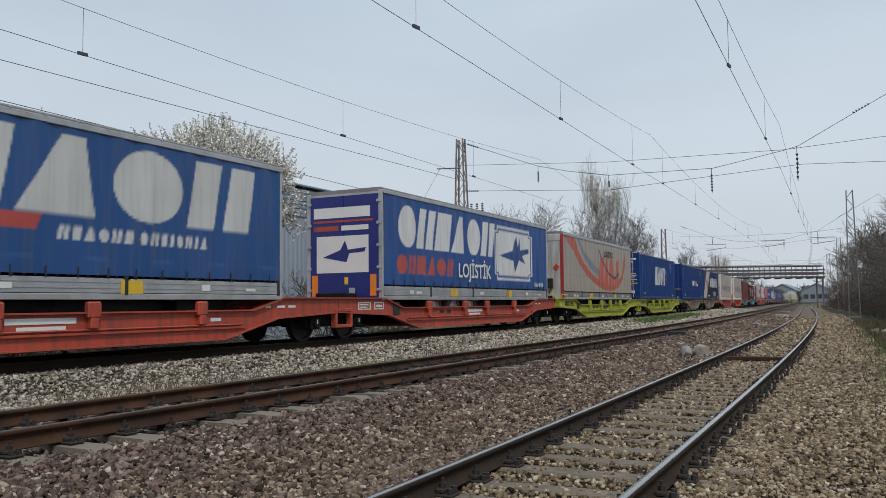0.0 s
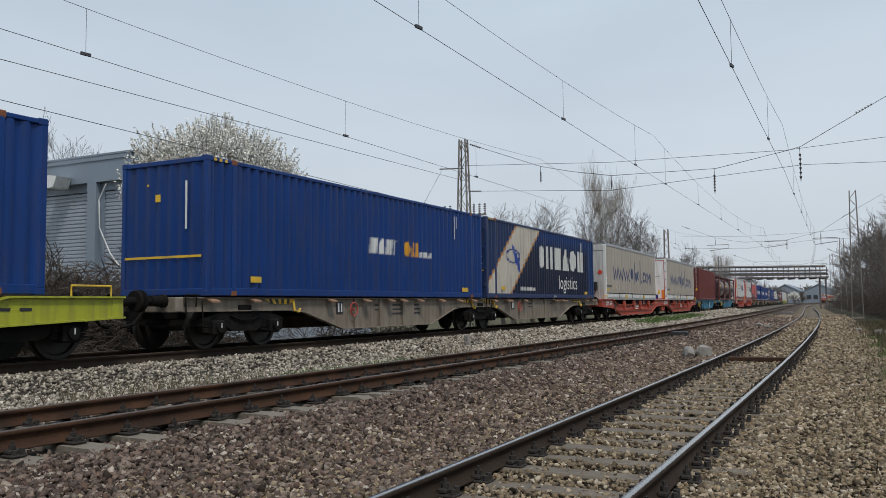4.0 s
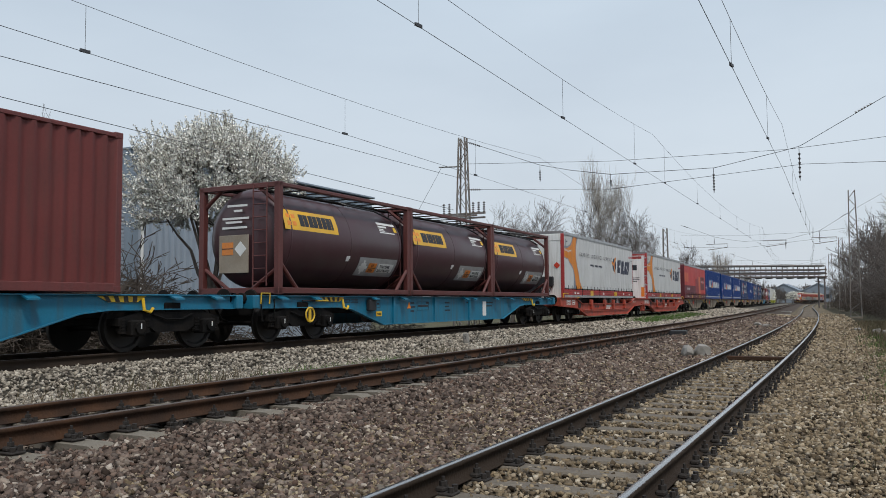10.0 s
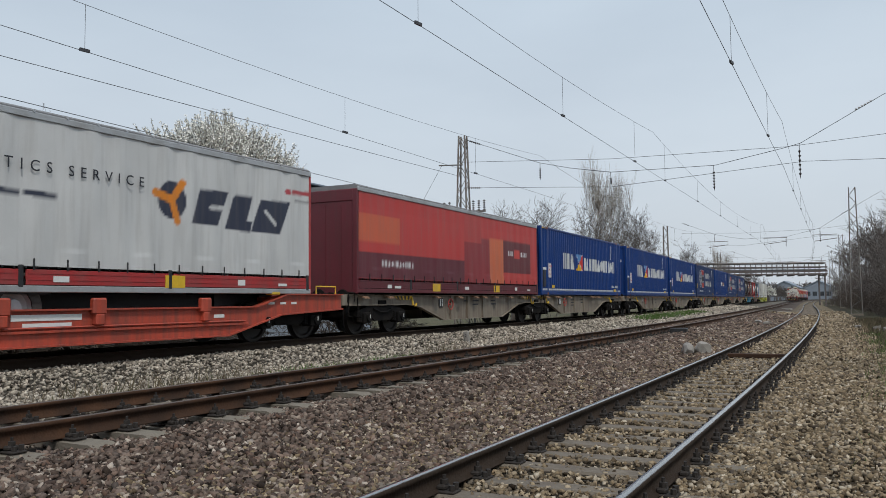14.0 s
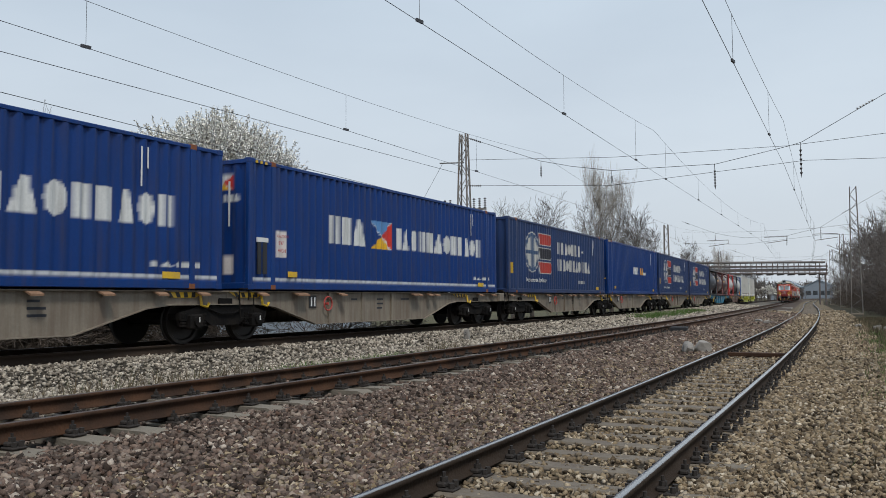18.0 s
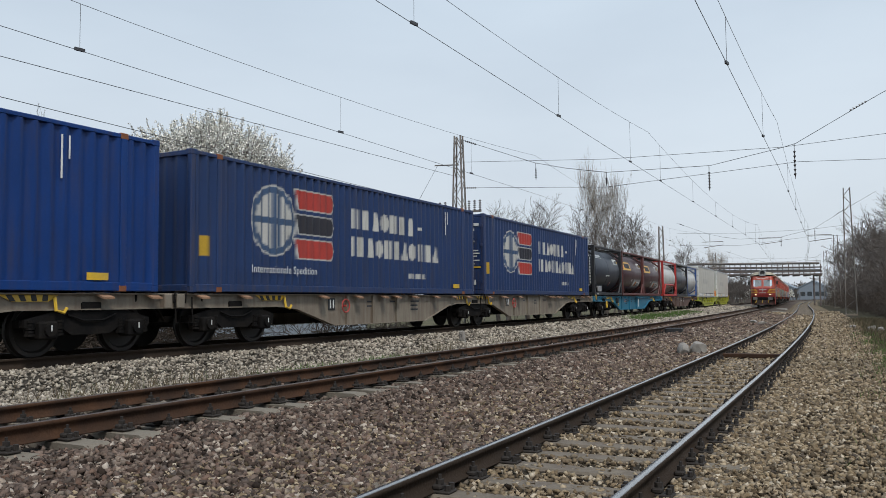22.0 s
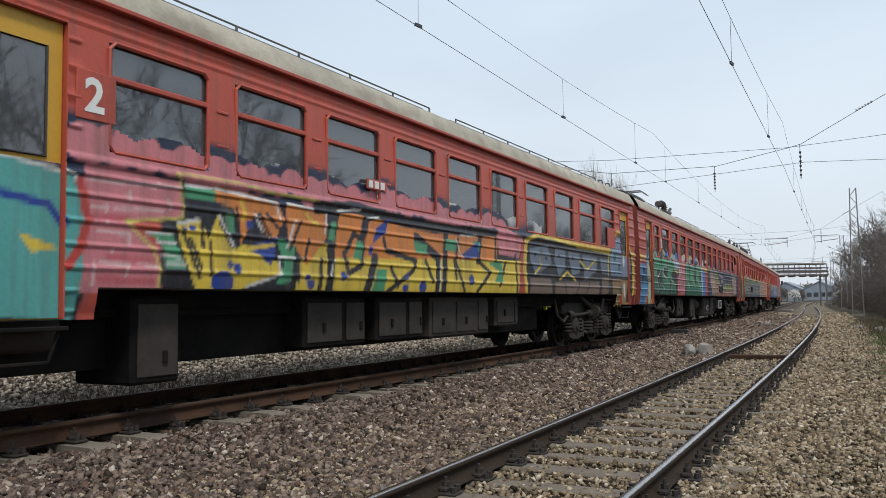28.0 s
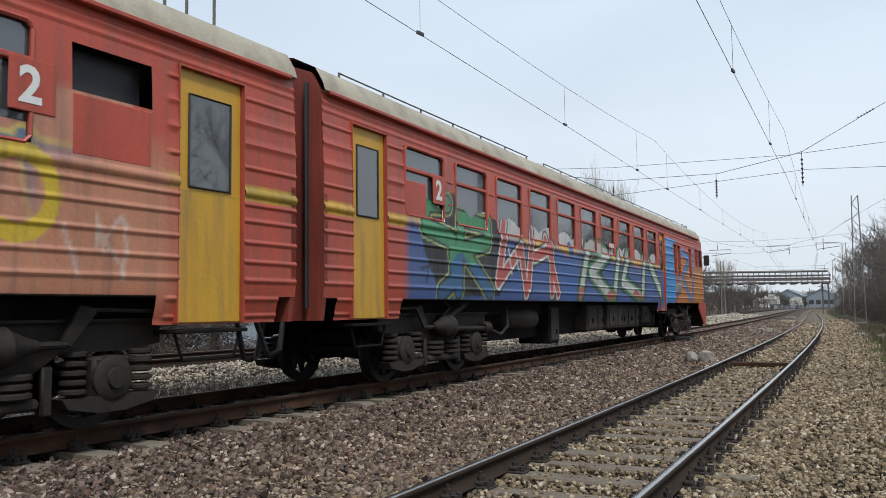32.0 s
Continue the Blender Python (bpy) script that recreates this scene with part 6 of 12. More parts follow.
re = container("shipping_container", "black and navy container with a beige diagonal band", 13.35, p_reysas, M_BOXNAVY, "doors", marks=warning_marks(13.35))
words("lettering", "logistics", 0.86, (1.222, -13.35 / 2 + 7.9, BASE + 0.42), "x", M_INK, re, "white word on the dark side", 1.0)
words("lettering", "EMPTY", 0.12, (1.236, -13.35 / 2 + 7.2, BASE + 0.04), "x", M_INK, re)
rides(re, 80.05, 13.35)
E1_MARKS = ((0.5, 2.1, 1.25, 0.36, M_ENDBLUE), (1.7, 0.12, 0.2, 0.28, M_ENDBLUE), (1.9, 0.45, 0.13, 0.28, M_YELLOW), (0.45, 0.1, 0.6, 0.08, M_STEELGREY), (0.45, 0.2, 0.18, 0.35, M_STEELGREY))
e1 = trailer("curtain_trailer", "beige curtain-sided trailer with blue brush script, dusty white bulkhead", 13.1, p_script, False, M_WHITE, M_ENDGREY, 4.05, 1.42, 1.05, frame_mat=M_WHITE, straps=False, wave=0.6)
rides(e1, 95.65, 13.1)
e2 = trailer("curtain_trailer", "beige curtain-sided trailer with blue brush script and white rear doors", 13.35, p_script, True, M_WHITE, M_WHITE, 4.08, 1.45, 1.05, frame_mat=M_WHITE, end_marks=E1_MARKS, straps=False, wave=0.6)
words("lettering", "logistics for a better world", 0.17, (-0.98, -13.35 / 2 - 0.034, 2.7), "y", M_DARKINK, e2, "thin black script on the doors", 1.0, 0.95)
sh = Shape()
for x0, x1, z0, z1 in ((-1.12, 1.12, 3.85, 3.9), (-1.12, 1.12, 1.12, 1.17), (-1.12, -1.07, 1.17, 3.85), (1.07, 1.12, 1.17, 3.85)):
    sh.box(x0, x1, -13.35 / 2 - 0.036, -13.35 / 2 - 0.031, z0, z1)
part("door_outline", sh, M_TRRED, e2, "red reflective outline")
rides(e2, 113.05, 13.35)
ox = container("shipping_container", "plain oxide-red corrugated container on a teal wagon", 11.95, p_oxide, M_BOXRED, "wall", p_oxide, inset=False, wide=2.438,
               marks=[m for m in warning_marks(11.95) if m[0] == "hazard_stripe"] + [("hazard_stripe", "y", 0.2 + 0.14 * k, 2.8, 0.07, 0.06, M_YELLOW) for k in range(3)])
words("lettering", "\n".join("FWRU 006677 1"), 0.14, (0.86, -11.95 / 2 + 0.012, BASE + 1.2), "y", M_INK, ox, "white code in a column", 1.0, 1.0, 0.004)
part("warning_sign", Shape().prism([(0.78, BASE + 0.86), (0.98, BASE + 0.86), (0.98, BASE + 0.93), (0.92, BASE + 1.12)], -11.95 / 2 + 0.004, -11.95 / 2 + 0.012, "y"), M_YELLOW, ox, "yellow warning triangle")
part("vent_cover", Shape().box(1.2, 1.235, -11.95 / 2 + 0.72, -11.95 / 2 + 0.82, BASE + 2.35, BASE + 2.55, 0.01), M_BOXRED, ox)
rides(ox, 131.0, 11.95)
for k in range(3):
    rides(tank("tank_container", "glossy dark brown tank in a steel frame with yellow banner", M_TANKBROWN, M_FRAMEBROWN, M_BANNER), 147.35 + k * 6.07, 6.06, 2.1)
for f, rear in ((167.4, False), (185.15, True)):
    tr = trailer("curtain_trailer", "white curtain-sided trailer with orange and slate curves, red side boards", 13.42, p_els, rear, M_TRRED, M_WHITE, 4.05, 1.5, 1.08, frame_mat=M_TRRED,
                 end_marks=((0.35, 1.85, 0.22, 0.32, M_DARKINK), (0.7, 1.82, 0.36, 0.34, M_DARKINK), (1.12, 1.82, 0.32, 0.34, M_DARKINK), (1.5, 1.82, 0.4, 0.34, M_DARKINK), (1.6, 2.55, 0.6, 0.16, M_TRRED),
                            (1.1, 1.3, 0.95, 0.05, M_DARKINK), (1.1, 1.18, 0.95, 0.05, M_DARKINK), (1.1, 1.06, 0.8, 0.05, M_DARKINK), (0.35, 0.12, 0.7, 0.1, M_ENDBLUE)))
    words("lettering", "EXPRESS LOGISTICS SERVICE", 0.26, (1.312, -13.42 / 2 + 2.36, 1.5 + 1.54), "x", M_DARKINK, tr, "spaced black capitals", 1.86, 1.0, 0.001)
    if rear:
        words("lettering", "EXPRESS LOGISTICS SERVICE", 0.09, (-0.9, -13.42 / 2 - 0.034, 2.78), "y", M_DARKINK, tr, "", 1.3, 0.85)
        part("door_outline", Shape().box(-1.14, 1.14, -13.42 / 2 - 0.038, -13.42 / 2 - 0.031, 3.84, 3.88).box(-1.14, -1.1, -13.42 / 2 - 0.038, -13.42 / 2 - 0.031, 1.15, 3.84).box(1.1, 1.14, -13.42 / 2 - 0.038, -13.42 / 2 - 0.031, 1.15, 3.84), M_TRRED, tr)
    else:
        part("water_tank", Shape().box(-0.75, -0.2, -13.42 / 2 - 0.3, -13.42 / 2 - 0.03, 2.2, 3.1, 0.06), M_WHITE, tr, "white plastic water tank")
    rides(tr, f, 13.42)
rc = trailer("swap_body", "maroon and red curtain-sided swap body with patchwork panels", 13.4, p_cargo, False, M_CARGORED, M_CARGORED, 3.97, 1.5, 1.12, wave=0.5, frame_mat=M_CARGORED, wheels=False, swap=True)
rides(rc, 200.6, 13.4)
FERRY = container("shipping_container", "blue corrugated container with white block lettering and a small flag", 13.4, p_ferry, M_BOXBLUE, "wall", p_ferry_end, marks=warning_marks(13.4))
FERRY_MARK = (("vent_plate", Shape().box(1.19, 1.218, -13.4 / 2 + 0.3, -13.4 / 2 + 0.62, BASE + 0.35, BASE + 1.05), M_BLACK), ("notice", Shape().box(1.19, 1.22, -13.4 / 2 + 0.28, -13.4 / 2 + 0.66, BASE + 1.06, BASE + 1.16), M_INK))
for nm, shp, mt in FERRY_MARK:
    part(nm, shp, mt, FERRY)
words("lettering", "CAUTION", 0.09, (1.221, -13.4 / 2 + 0.97, BASE + 1.2), "x", M_FRAMERED, FERRY)
words("lettering", "9'6\"", 0.12, (1.221, -13.4 / 2 + 1.02, BASE + 1.03), "x", M_FRAMERED, FERRY)
words("lettering", "HIGH", 0.12, (1.221, -13.4 / 2 + 0.99, BASE + 0.86), "x", M_FRAMERED, FERRY)
rides(FERRY, 214.6, 13.4)
for f in (229.55, 243.75):
    rides(copy_thing(FERRY, Matrix()), f, 13.4)
EXPR = container("shipping_container", "faded navy container with pale block lettering, globe and arrow emblem", 13.4, p_express, M_BOXNAVY, "wall", lambda c: c.put(np.ones(c.u.shape, bool), NAVY).rect(0.5, 0.75, 0.4, 0.85, (0.45, 0.28, 0.03)), marks=warning_marks(13.4)[:3])
words("lettering", "Internationale Spedition", 0.25, (1.222, -13.4 / 2 + 1.85, BASE + 0.45), "x", M_INK, EXPR, "white words, partly scraped off", 1.05, 0.95)
rides(EXPR, 258.3, 13.4)
rides(copy_thing(u1, Matrix()), 272.5, 13.4)
rides(copy_thing(EXPR, Matrix()), 286.7, 13.4)
rides(container("shipping_container", "navy corrugated container with doors to the front and pale block lettering", 13.15, p_express, M_BOXNAVY, "doors", marks=warning_marks(13.15)[:3]), 301.0, 13.15)
rides(tank("tank_container", "glossy black tank in a black steel frame", M_TANKBLACK, M_BLACK, None, plate=False), 315.3, 6.06, 2.1)
for k in (1, 2):
    rides(tank("tank_container", "glossy dark brown tank in a steel frame with yellow banner", M_TANKBROWN, M_FRAMEBROWN, M_BANNER), 315.45 + k * 6.09, 6.06, 2.1)
rides(tank("tank_container", "white tank in a bright red frame with long braces", M_TANKWHITE, M_FRAMERED, None, "long"), 334.95, 6.06, 2.1)
rides(tank("tank_container", "dark grey tank in a slate frame", surf("tank_slate", (0.05, 0.055, 0.065), rough=0.35, spread=0.2), M_BLACK, None, plate=False), 341.05, 6.06, 2.1)
rides(tank("tank_container", "white tank in a blue frame", M_TANKWHITE, M_FRAMEBLUE, None, plate=False), 347.15, 6.06, 2.1)
for f in (354.3, 371.0):
    rides(trailer("curtain_trailer", "plain grey-white curtain-sided trailer, faded", 13.3, p_plain, True, M_WHITE, M_ENDGREY, 4.05, 1.45, 1.05, frame_mat=M_WHITE, straps=False), f, 13.3)

# ---- the electric multiple unit on the middle track ----
CAR, PITCH, HALF_W = 26.6, 27.1, 1.42
EMU_RED, EMU_YEL, ROOF_C = (0.41, 0.069, 0.041), (0.53, 0.295, 0.03), (0.37, 0.335, 0.265)
M_EMURED = surf("emu_red", EMU_RED, rough=0.45, spread=0.2, dirt=(0.13, 0.05, 0.04), amount=0.5, streak=True, cover=0.54)
M_EMUEND = surf("end_red", (0.25, 0.045, 0.03), rough=0.6, spread=0.3, dirt=(0.05, 0.025, 0.02), amount=0.6, streak=True, cover=0.5)
M_EMUYEL = surf("emu_door_yellow", EMU_YEL, rough=0.45, spread=0.12, dirt=(0.25, 0.14, 0.03), amount=0.25, cover=0.6)
M_EMUROOF = surf("emu_roof_paint", ROOF_C, rough=0.8, spread=0.25, big=0.6, bump=0.4, dirt=(0.16, 0.125, 0.095), amount=0.7, cover=0.56)
M_BOARD = surf("roof_walkway", (0.12, 0.115, 0.11), rough=0.8, spread=0.3)
M_PORC = surf("insulator_brown", (0.055, 0.04, 0.035), rough=0.3, spread=0.2)
M_FLOOR = surf("car_interior", (0.12, 0.11, 0.10), rough=0.8)
M_SEAT = surf("seat_vinyl", (0.05, 0.035, 0.03), rough=0.5)


def glass_mat(name, tint):
    m, n, l, b = node_mat(name)
    b.inputs["Base Color"].default_value = (*tint, 1)
    b.inputs["Roughness"].default_value = 0.04
    b.inputs["Transmission Weight"].default_value = 0.55
    b.inputs["IOR"].default_value = 2.0
    tc, nz, rg = n.new("ShaderNodeTexCoord"), n.new("ShaderNodeTexNoise"), n.new("ShaderNodeMapRange")
    nz.inputs["Scale"].default_value = 3.0
    rg.inputs["To Min"].default_value, rg.inputs["To Max"].default_value = 0.01, 0.05
    l.new(tc.outputs["Object"], nz.inputs["Vector"])
    l.new(nz.outputs[0], rg.inputs["Value"])
    l.new(rg.outputs[0], b.inputs["Roughness"])
    return m


M_GLASS = glass_mat("tinted_glass", (0.12, 0.135, 0.15))
RIBS = (1.40, 1.60, 1.81, 2.04, 2.22, 3.56, 3.66)
END_RIBS = (1.02, 1.20, 2.62, 2.88, 3.14, 3.38)


def side_x(z, u, ends, smooth_to=(-1, 99)):
    """Half width of the car at a height: tucked in below, upright, leaning in under the roof, with pressed beads."""
    x = HALF_W - 0.07 * np.clip((1.45 - z) / 0.45, 0, 1) ** 2 - 0.05 * np.clip((z - 2.5) / 1.3, 0, 1) ** 2
    for r in RIBS:
        x = x + 0.016 * np.clip(1.3 - np.abs(z - r) / 0.024, 0, 1)
    x = x + 0.025 * np.clip(1.6 - np.abs(z - 2.345) / 0.032, 0, 1)
    e = ((u < ends[0]) | (u > ends[1])) & (u > smooth_to[0]) & (u < smooth_to[1])
    for r in END_RIBS:
        x = x + np.where(e, 0.016 * np.clip(1.3 - np.abs(z - r) / 0.024, 0, 1), 0)
    return x


def clouds(c, u0, u1, v, r, col, edge, seed):
    us = np.arange(u0, u1, r * 1.35)
    for d, cc in ((0.11, edge), (0.0, col)):
        rng = random.Random(seed)
        for u in us:
            rr = r * rng.uniform(0.75, 1.2)
            c.oval(u, v + rng.uniform(-0.06, 0.06), rr + d, rr * 0.75 + d, cc)
    return c


def scrawl(c, u, v, w, h, n, width, col, seed):
    """A quick thin tag: loops and hooks."""
    rng = random.Random(seed)
    for i in range(n):
        p = [(u + (i + rng.uniform(-0.2, 0.9)) * w / n, v + rng.uniform(0, 1) * h) for _ in range(4)]
        c.stroke(p, width, col)
    return c


BLK, CREAM, PALE = (0.012, 0.012, 0.018), (0.50, 0.45, 0.36), (0.55, 0.56, 0.55)
NAVY_S = (0.012, 0.02, 0.05)
SPRAY_TEAL, SPRAY_YELLOW, SPRAY_ORANGE, SPRAY_BROWN = (0.08, 0.30, 0.28), (0.58, 0.42, 0.05), (0.56, 0.19, 0.04), (0.115, 0.045, 0.04)
SPRAY_BLUE, SPRAY_GREEN, SPRAY_PINK, SPRAY_SLATE = (0.012, 0.04, 0.24), (0.06, 0.26, 0.13), (0.50, 0.17, 0.19), (0.12, 0.15, 0.20)
SPRAY_WHITE, SPRAY_CREAM = (0.56, 0.56, 0.54), (0.48, 0.43, 0.36)


def g_first(c):
    c.rect(-1, 8.0, 2.26, 2.43, EMU_RED)
    c.mist(0.9, 8.3, 0.9, 2.85, (0.13, 0.05, 0.16), 0.45).mist(-0.5, 1.25, 0.9, 2.6, (0.42, 0.045, 0.022), 0.3).mist(1.6, 8.2, 0.9, 1.35, (0.10, 0.04, 0.05), 0.3, 0.6)
    c.poly([(0.99, 2.38), (1.92, 2.56), (3.14, 2.22), (3.14, 2.09), (2.63, 1.94), (3.14, 1.55), (2.44, 1.23), (2.23, 1.28), (1.97, 1.66), (0.53, 1.51), (0.80, 1.67), (1.06, 1.87)], BLK)
    c.poly([(1.30, 2.38), (1.89, 2.48), (3.08, 2.18), (2.39, 1.94), (3.01, 1.57), (2.32, 1.55), (1.95, 1.85), (1.93, 1.62), (0.97, 1.57), (1.31, 1.81)], SPRAY_TEAL)
    c.poly([(2.33, 1.53), (3.08, 1.56), (2.93, 1.87), (3.14, 1.99), (3.47, 1.84), (3.81, 2.04), (4.11, 2.18), (4.50, 2.14), (4.62, 1.87), (4.54, 1.58), (4.22, 1.26), (2.47, 1.23)], SPRAY_TEAL)
    c.stroke([(1.30, 2.38), (1.89, 2.48), (3.08, 2.18), (2.39, 1.94), (3.01, 1.57), (2.32, 1.55), (1.95, 1.85), (1.93, 1.62), (0.97, 1.57), (1.31, 1.81), (1.30, 2.38)], 0.05, BLK)
    c.poly([(3.05, 2.35), (4.54, 2.41), (4.50, 2.21), (4.03, 2.18), (3.53, 1.92), (3.14, 2.00), (2.66, 1.76), (2.52, 1.89), (3.08, 2.09)], SPRAY_BROWN)
    c.poly([(4.54, 2.41), (5.81, 2.47), (5.09, 1.85), (5.84, 1.37), (5.55, 1.25), (4.53, 1.27), (4.64, 1.87)], SPRAY_BROWN)
    c.poly([(6.17, 2.35), (7.20, 2.35), (7.29, 0.96), (6.52, 1.00), (6.48, 1.65), (6.00, 1.90)], SPRAY_BROWN)
    c.stroke([(3.05, 2.35), (4.54, 2.41), (4.50, 2.21), (4.03, 2.18), (3.53, 1.92), (3.14, 2.00), (2.66, 1.76), (2.52, 1.89), (3.08, 2.09), (3.05, 2.35)], 0.05, BLK)
    c.stroke([(4.54, 2.41), (5.81, 2.47), (5.09, 1.85), (5.84, 1.37), (5.55, 1.25), (4.53, 1.27), (4.64, 1.87), (4.54, 2.41)], 0.05, BLK)
    c.poly([(5.76, 2.37), (6.17, 2.37), (6.33, 2.19), (6.00, 1.85), (6.68, 1.66), (5.94, 1.27), (5.41, 1.69), (5.20, 1.88)], SPRAY_TEAL)
    c.poly([(7.30, 2.33), (8.04, 2.21), (8.24, 1.78), (8.10, 0.92), (7.35, 0.96)], SPRAY_TEAL)
    c.stroke([(5.76, 2.37), (6.17, 2.37), (6.33, 2.19), (6.00, 1.85), (6.68, 1.66), (5.94, 1.27), (5.41, 1.69), (5.20, 1.88), (5.76, 2.37)], 0.05, BLK)
    c.stroke([(7.30, 2.33), (8.04, 2.21), (8.24, 1.78), (8.10, 0.92), (7.35, 0.96), (7.30, 2.33)], 0.05, BLK)
    c.poly([(1.03, 2.29), (1.26, 2.31), (1.28, 1.90), (1.08, 1.89)], SPRAY_YELLOW)
    c.poly([(0.95, 1.78), (1.25, 1.80), (1.11, 1.68), (0.84, 1.68)], SPRAY_YELLOW)
    c.poly([(2.00, 1.66), (2.18, 1.66), (2.43, 1.31), (2.18, 1.30)], SPRAY_YELLOW)
    c.poly([(2.72, 2.37), (2.99, 2.36), (2.96, 2.27), (2.75, 2.29)], SPRAY_YELLOW)
    c.poly([(2.58, 1.88), (2.81, 1.90), (2.66, 1.76)], SPRAY_YELLOW)
    c.poly([(4.83, 2.20), (5.02, 2.20), (4.85, 2.05)], SPRAY_YELLOW)
    c.poly([(4.79, 1.73), (4.96, 1.62), (4.81, 1.61)], SPRAY_YELLOW)
    c.poly([(5.16, 1.93), (5.41, 1.94), (5.27, 1.83)], SPRAY_YELLOW)
    c.poly([(6.19, 2.32), (7.20, 2.29), (7.20, 2.23), (6.19, 2.25)], SPRAY_YELLOW)
    c.poly([(6.82, 1.55), (7.00, 1.56), (7.22, 0.96), (7.02, 0.99)], SPRAY_YELLOW)
    c.poly([(7.56, 1.67), (7.95, 1.56), (7.68, 1.51)], SPRAY_YELLOW)
    c.oval(1.96, 2.12, 0.07, 0.21, BLK)
    c.poly([(1.92, 2.23), (1.98, 2.24), (1.98, 2.00), (1.92, 2.00)], SPRAY_YELLOW)
    c.stroke([(1.35, 1.99), (1.71, 2.01), (1.71, 1.93), (1.85, 1.95)], 0.07, SPRAY_BLUE)
    c.stroke([(1.35, 1.92), (1.55, 1.85)], 0.07, SPRAY_BLUE)
    c.stroke([(2.44, 2.10), (2.60, 2.15), (2.63, 2.08)], 0.07, SPRAY_BLUE)
    c.stroke([(2.44, 1.65), (2.61, 1.64), (2.61, 1.54), (2.78, 1.53)], 0.07, SPRAY_BLUE)
    c.stroke([(2.55, 1.50), (2.78, 1.49)], 0.07, SPRAY_BLUE)
    c.stroke([(4.00, 2.01), (4.26, 2.01), (4.26, 1.89), (4.50, 1.88)], 0.07, SPRAY_BLUE)
    c.stroke([(4.03, 1.56), (4.42, 1.60)], 0.07, SPRAY_BLUE)
    c.stroke([(5.41, 1.97), (5.61, 1.95), (5.60, 1.82)], 0.07, SPRAY_BLUE)
    c.stroke([(7.38, 1.98), (7.83, 1.92), (7.96, 1.77)], 0.07, SPRAY_BLUE)
    c.stroke([(3.27, 1.41), (3.50, 1.39)], 0.07, SPRAY_BLUE)
    c.stroke([(1.35, 1.83), (1.33, 2.39), (1.89, 2.48), (2.30, 2.29)], 0.035, SPRAY_WHITE)
    c.stroke([(1.88, 2.32), (1.83, 2.07), (1.92, 1.88), (1.94, 1.64)], 0.035, SPRAY_WHITE)
    c.stroke([(1.03, 1.57), (1.93, 1.62)], 0.035, SPRAY_WHITE)
    c.stroke([(2.30, 2.29), (2.99, 2.15), (2.39, 1.94)], 0.035, SPRAY_WHITE)
    c.stroke([(4.26, 2.16), (4.56, 2.08), (4.62, 1.72), (4.41, 1.39), (4.19, 1.25)], 0.035, SPRAY_WHITE)
    c.stroke([(3.14, 2.34), (3.57, 2.37)], 0.035, SPRAY_WHITE)
    c.stroke([(3.43, 2.27), (3.48, 2.05)], 0.035, SPRAY_WHITE)
    c.stroke([(3.53, 2.28), (3.58, 1.98)], 0.035, SPRAY_WHITE)
    c.stroke([(3.81, 2.36), (4.42, 2.38)], 0.035, SPRAY_WHITE)
    c.stroke([(4.15, 2.15), (4.26, 1.89)], 0.035, SPRAY_WHITE)
    c.stroke([(5.76, 2.37), (5.09, 1.84), (5.84, 1.42)], 0.035, SPRAY_WHITE)
    c.stroke([(4.50, 2.45), (5.76, 2.47)], 0.035, SPRAY_WHITE)
    c.stroke([(6.44, 2.36), (6.72, 2.34), (7.07, 1.91)], 0.035, SPRAY_WHITE)
    c.stroke([(7.32, 2.30), (8.04, 2.21), (8.28, 1.72)], 0.035, SPRAY_WHITE)
    c.stroke([(5.95, 1.66), (6.59, 1.65)], 0.035, SPRAY_WHITE)
    c.stroke([(3.57, 1.46), (3.53, 1.26)], 0.035, SPRAY_WHITE)
    c.stroke([(0.09, 2.31), (0.23, 2.47)], 0.05, BLK)
    c.stroke([(0.11, 2.39), (0.23, 2.23)], 0.05, BLK)
    c.stroke([(0.45, 2.40), (0.50, 2.47)], 0.05, BLK)
    c.stroke([(0.46, 2.36), (0.52, 2.29), (0.70, 2.22), (0.65, 2.06), (0.68, 1.92)], 0.05, BLK)
    c.stroke([(0.09, 2.06), (0.45, 2.19), (0.56, 2.11), (0.67, 1.93)], 0.05, BLK)
    c.stroke([(0.10, 1.67), (0.29, 1.71), (0.42, 1.85), (0.67, 1.93)], 0.05, BLK)
    c.stroke([(0.52, 1.92), (0.40, 1.60), (0.42, 1.36)], 0.05, BLK)
    c.stroke([(1.78, 1.58), (1.65, 1.36)], 0.03, BLK)
    c.stroke([(1.88, 1.59), (1.98, 1.33)], 0.03, BLK)
    c.stroke([(1.83, 1.57), (1.81, 1.33)], 0.03, BLK)
    c.stroke([(1.34, 1.52), (1.36, 1.39)], 0.03, BLK)
    c.stroke([(0.81, 2.08), (0.87, 1.97)], 0.03, BLK)
    c.stroke([(0.87, 2.09), (0.93, 1.98)], 0.03, BLK)
    c.stroke([(6.44, 2.53), (6.73, 2.48)], 0.03, BLK)
    c.stroke([(6.61, 2.49), (7.20, 2.48)], 0.03, BLK)
    scrawl(c, 4.0, 2.42, 1.6, 0.2, 6, 0.03, PALE, 8)
    c.rect(9.0, 18.3, 1.0, 2.42, BLK).mist(8.0, 19.0, 2.2, 2.68, NAVY_S, 0.2)
    clouds(c, 8.15, 17.4, 2.46, 0.24, SPRAY_PINK, NAVY_S, 5)
    c.poly([(8.13, 2.31), (9.26, 2.29), (9.28, 1.93), (8.60, 1.86), (8.99, 1.60), (9.03, 1.19), (8.12, 1.18), (8.16, 1.82)], SPRAY_PINK)
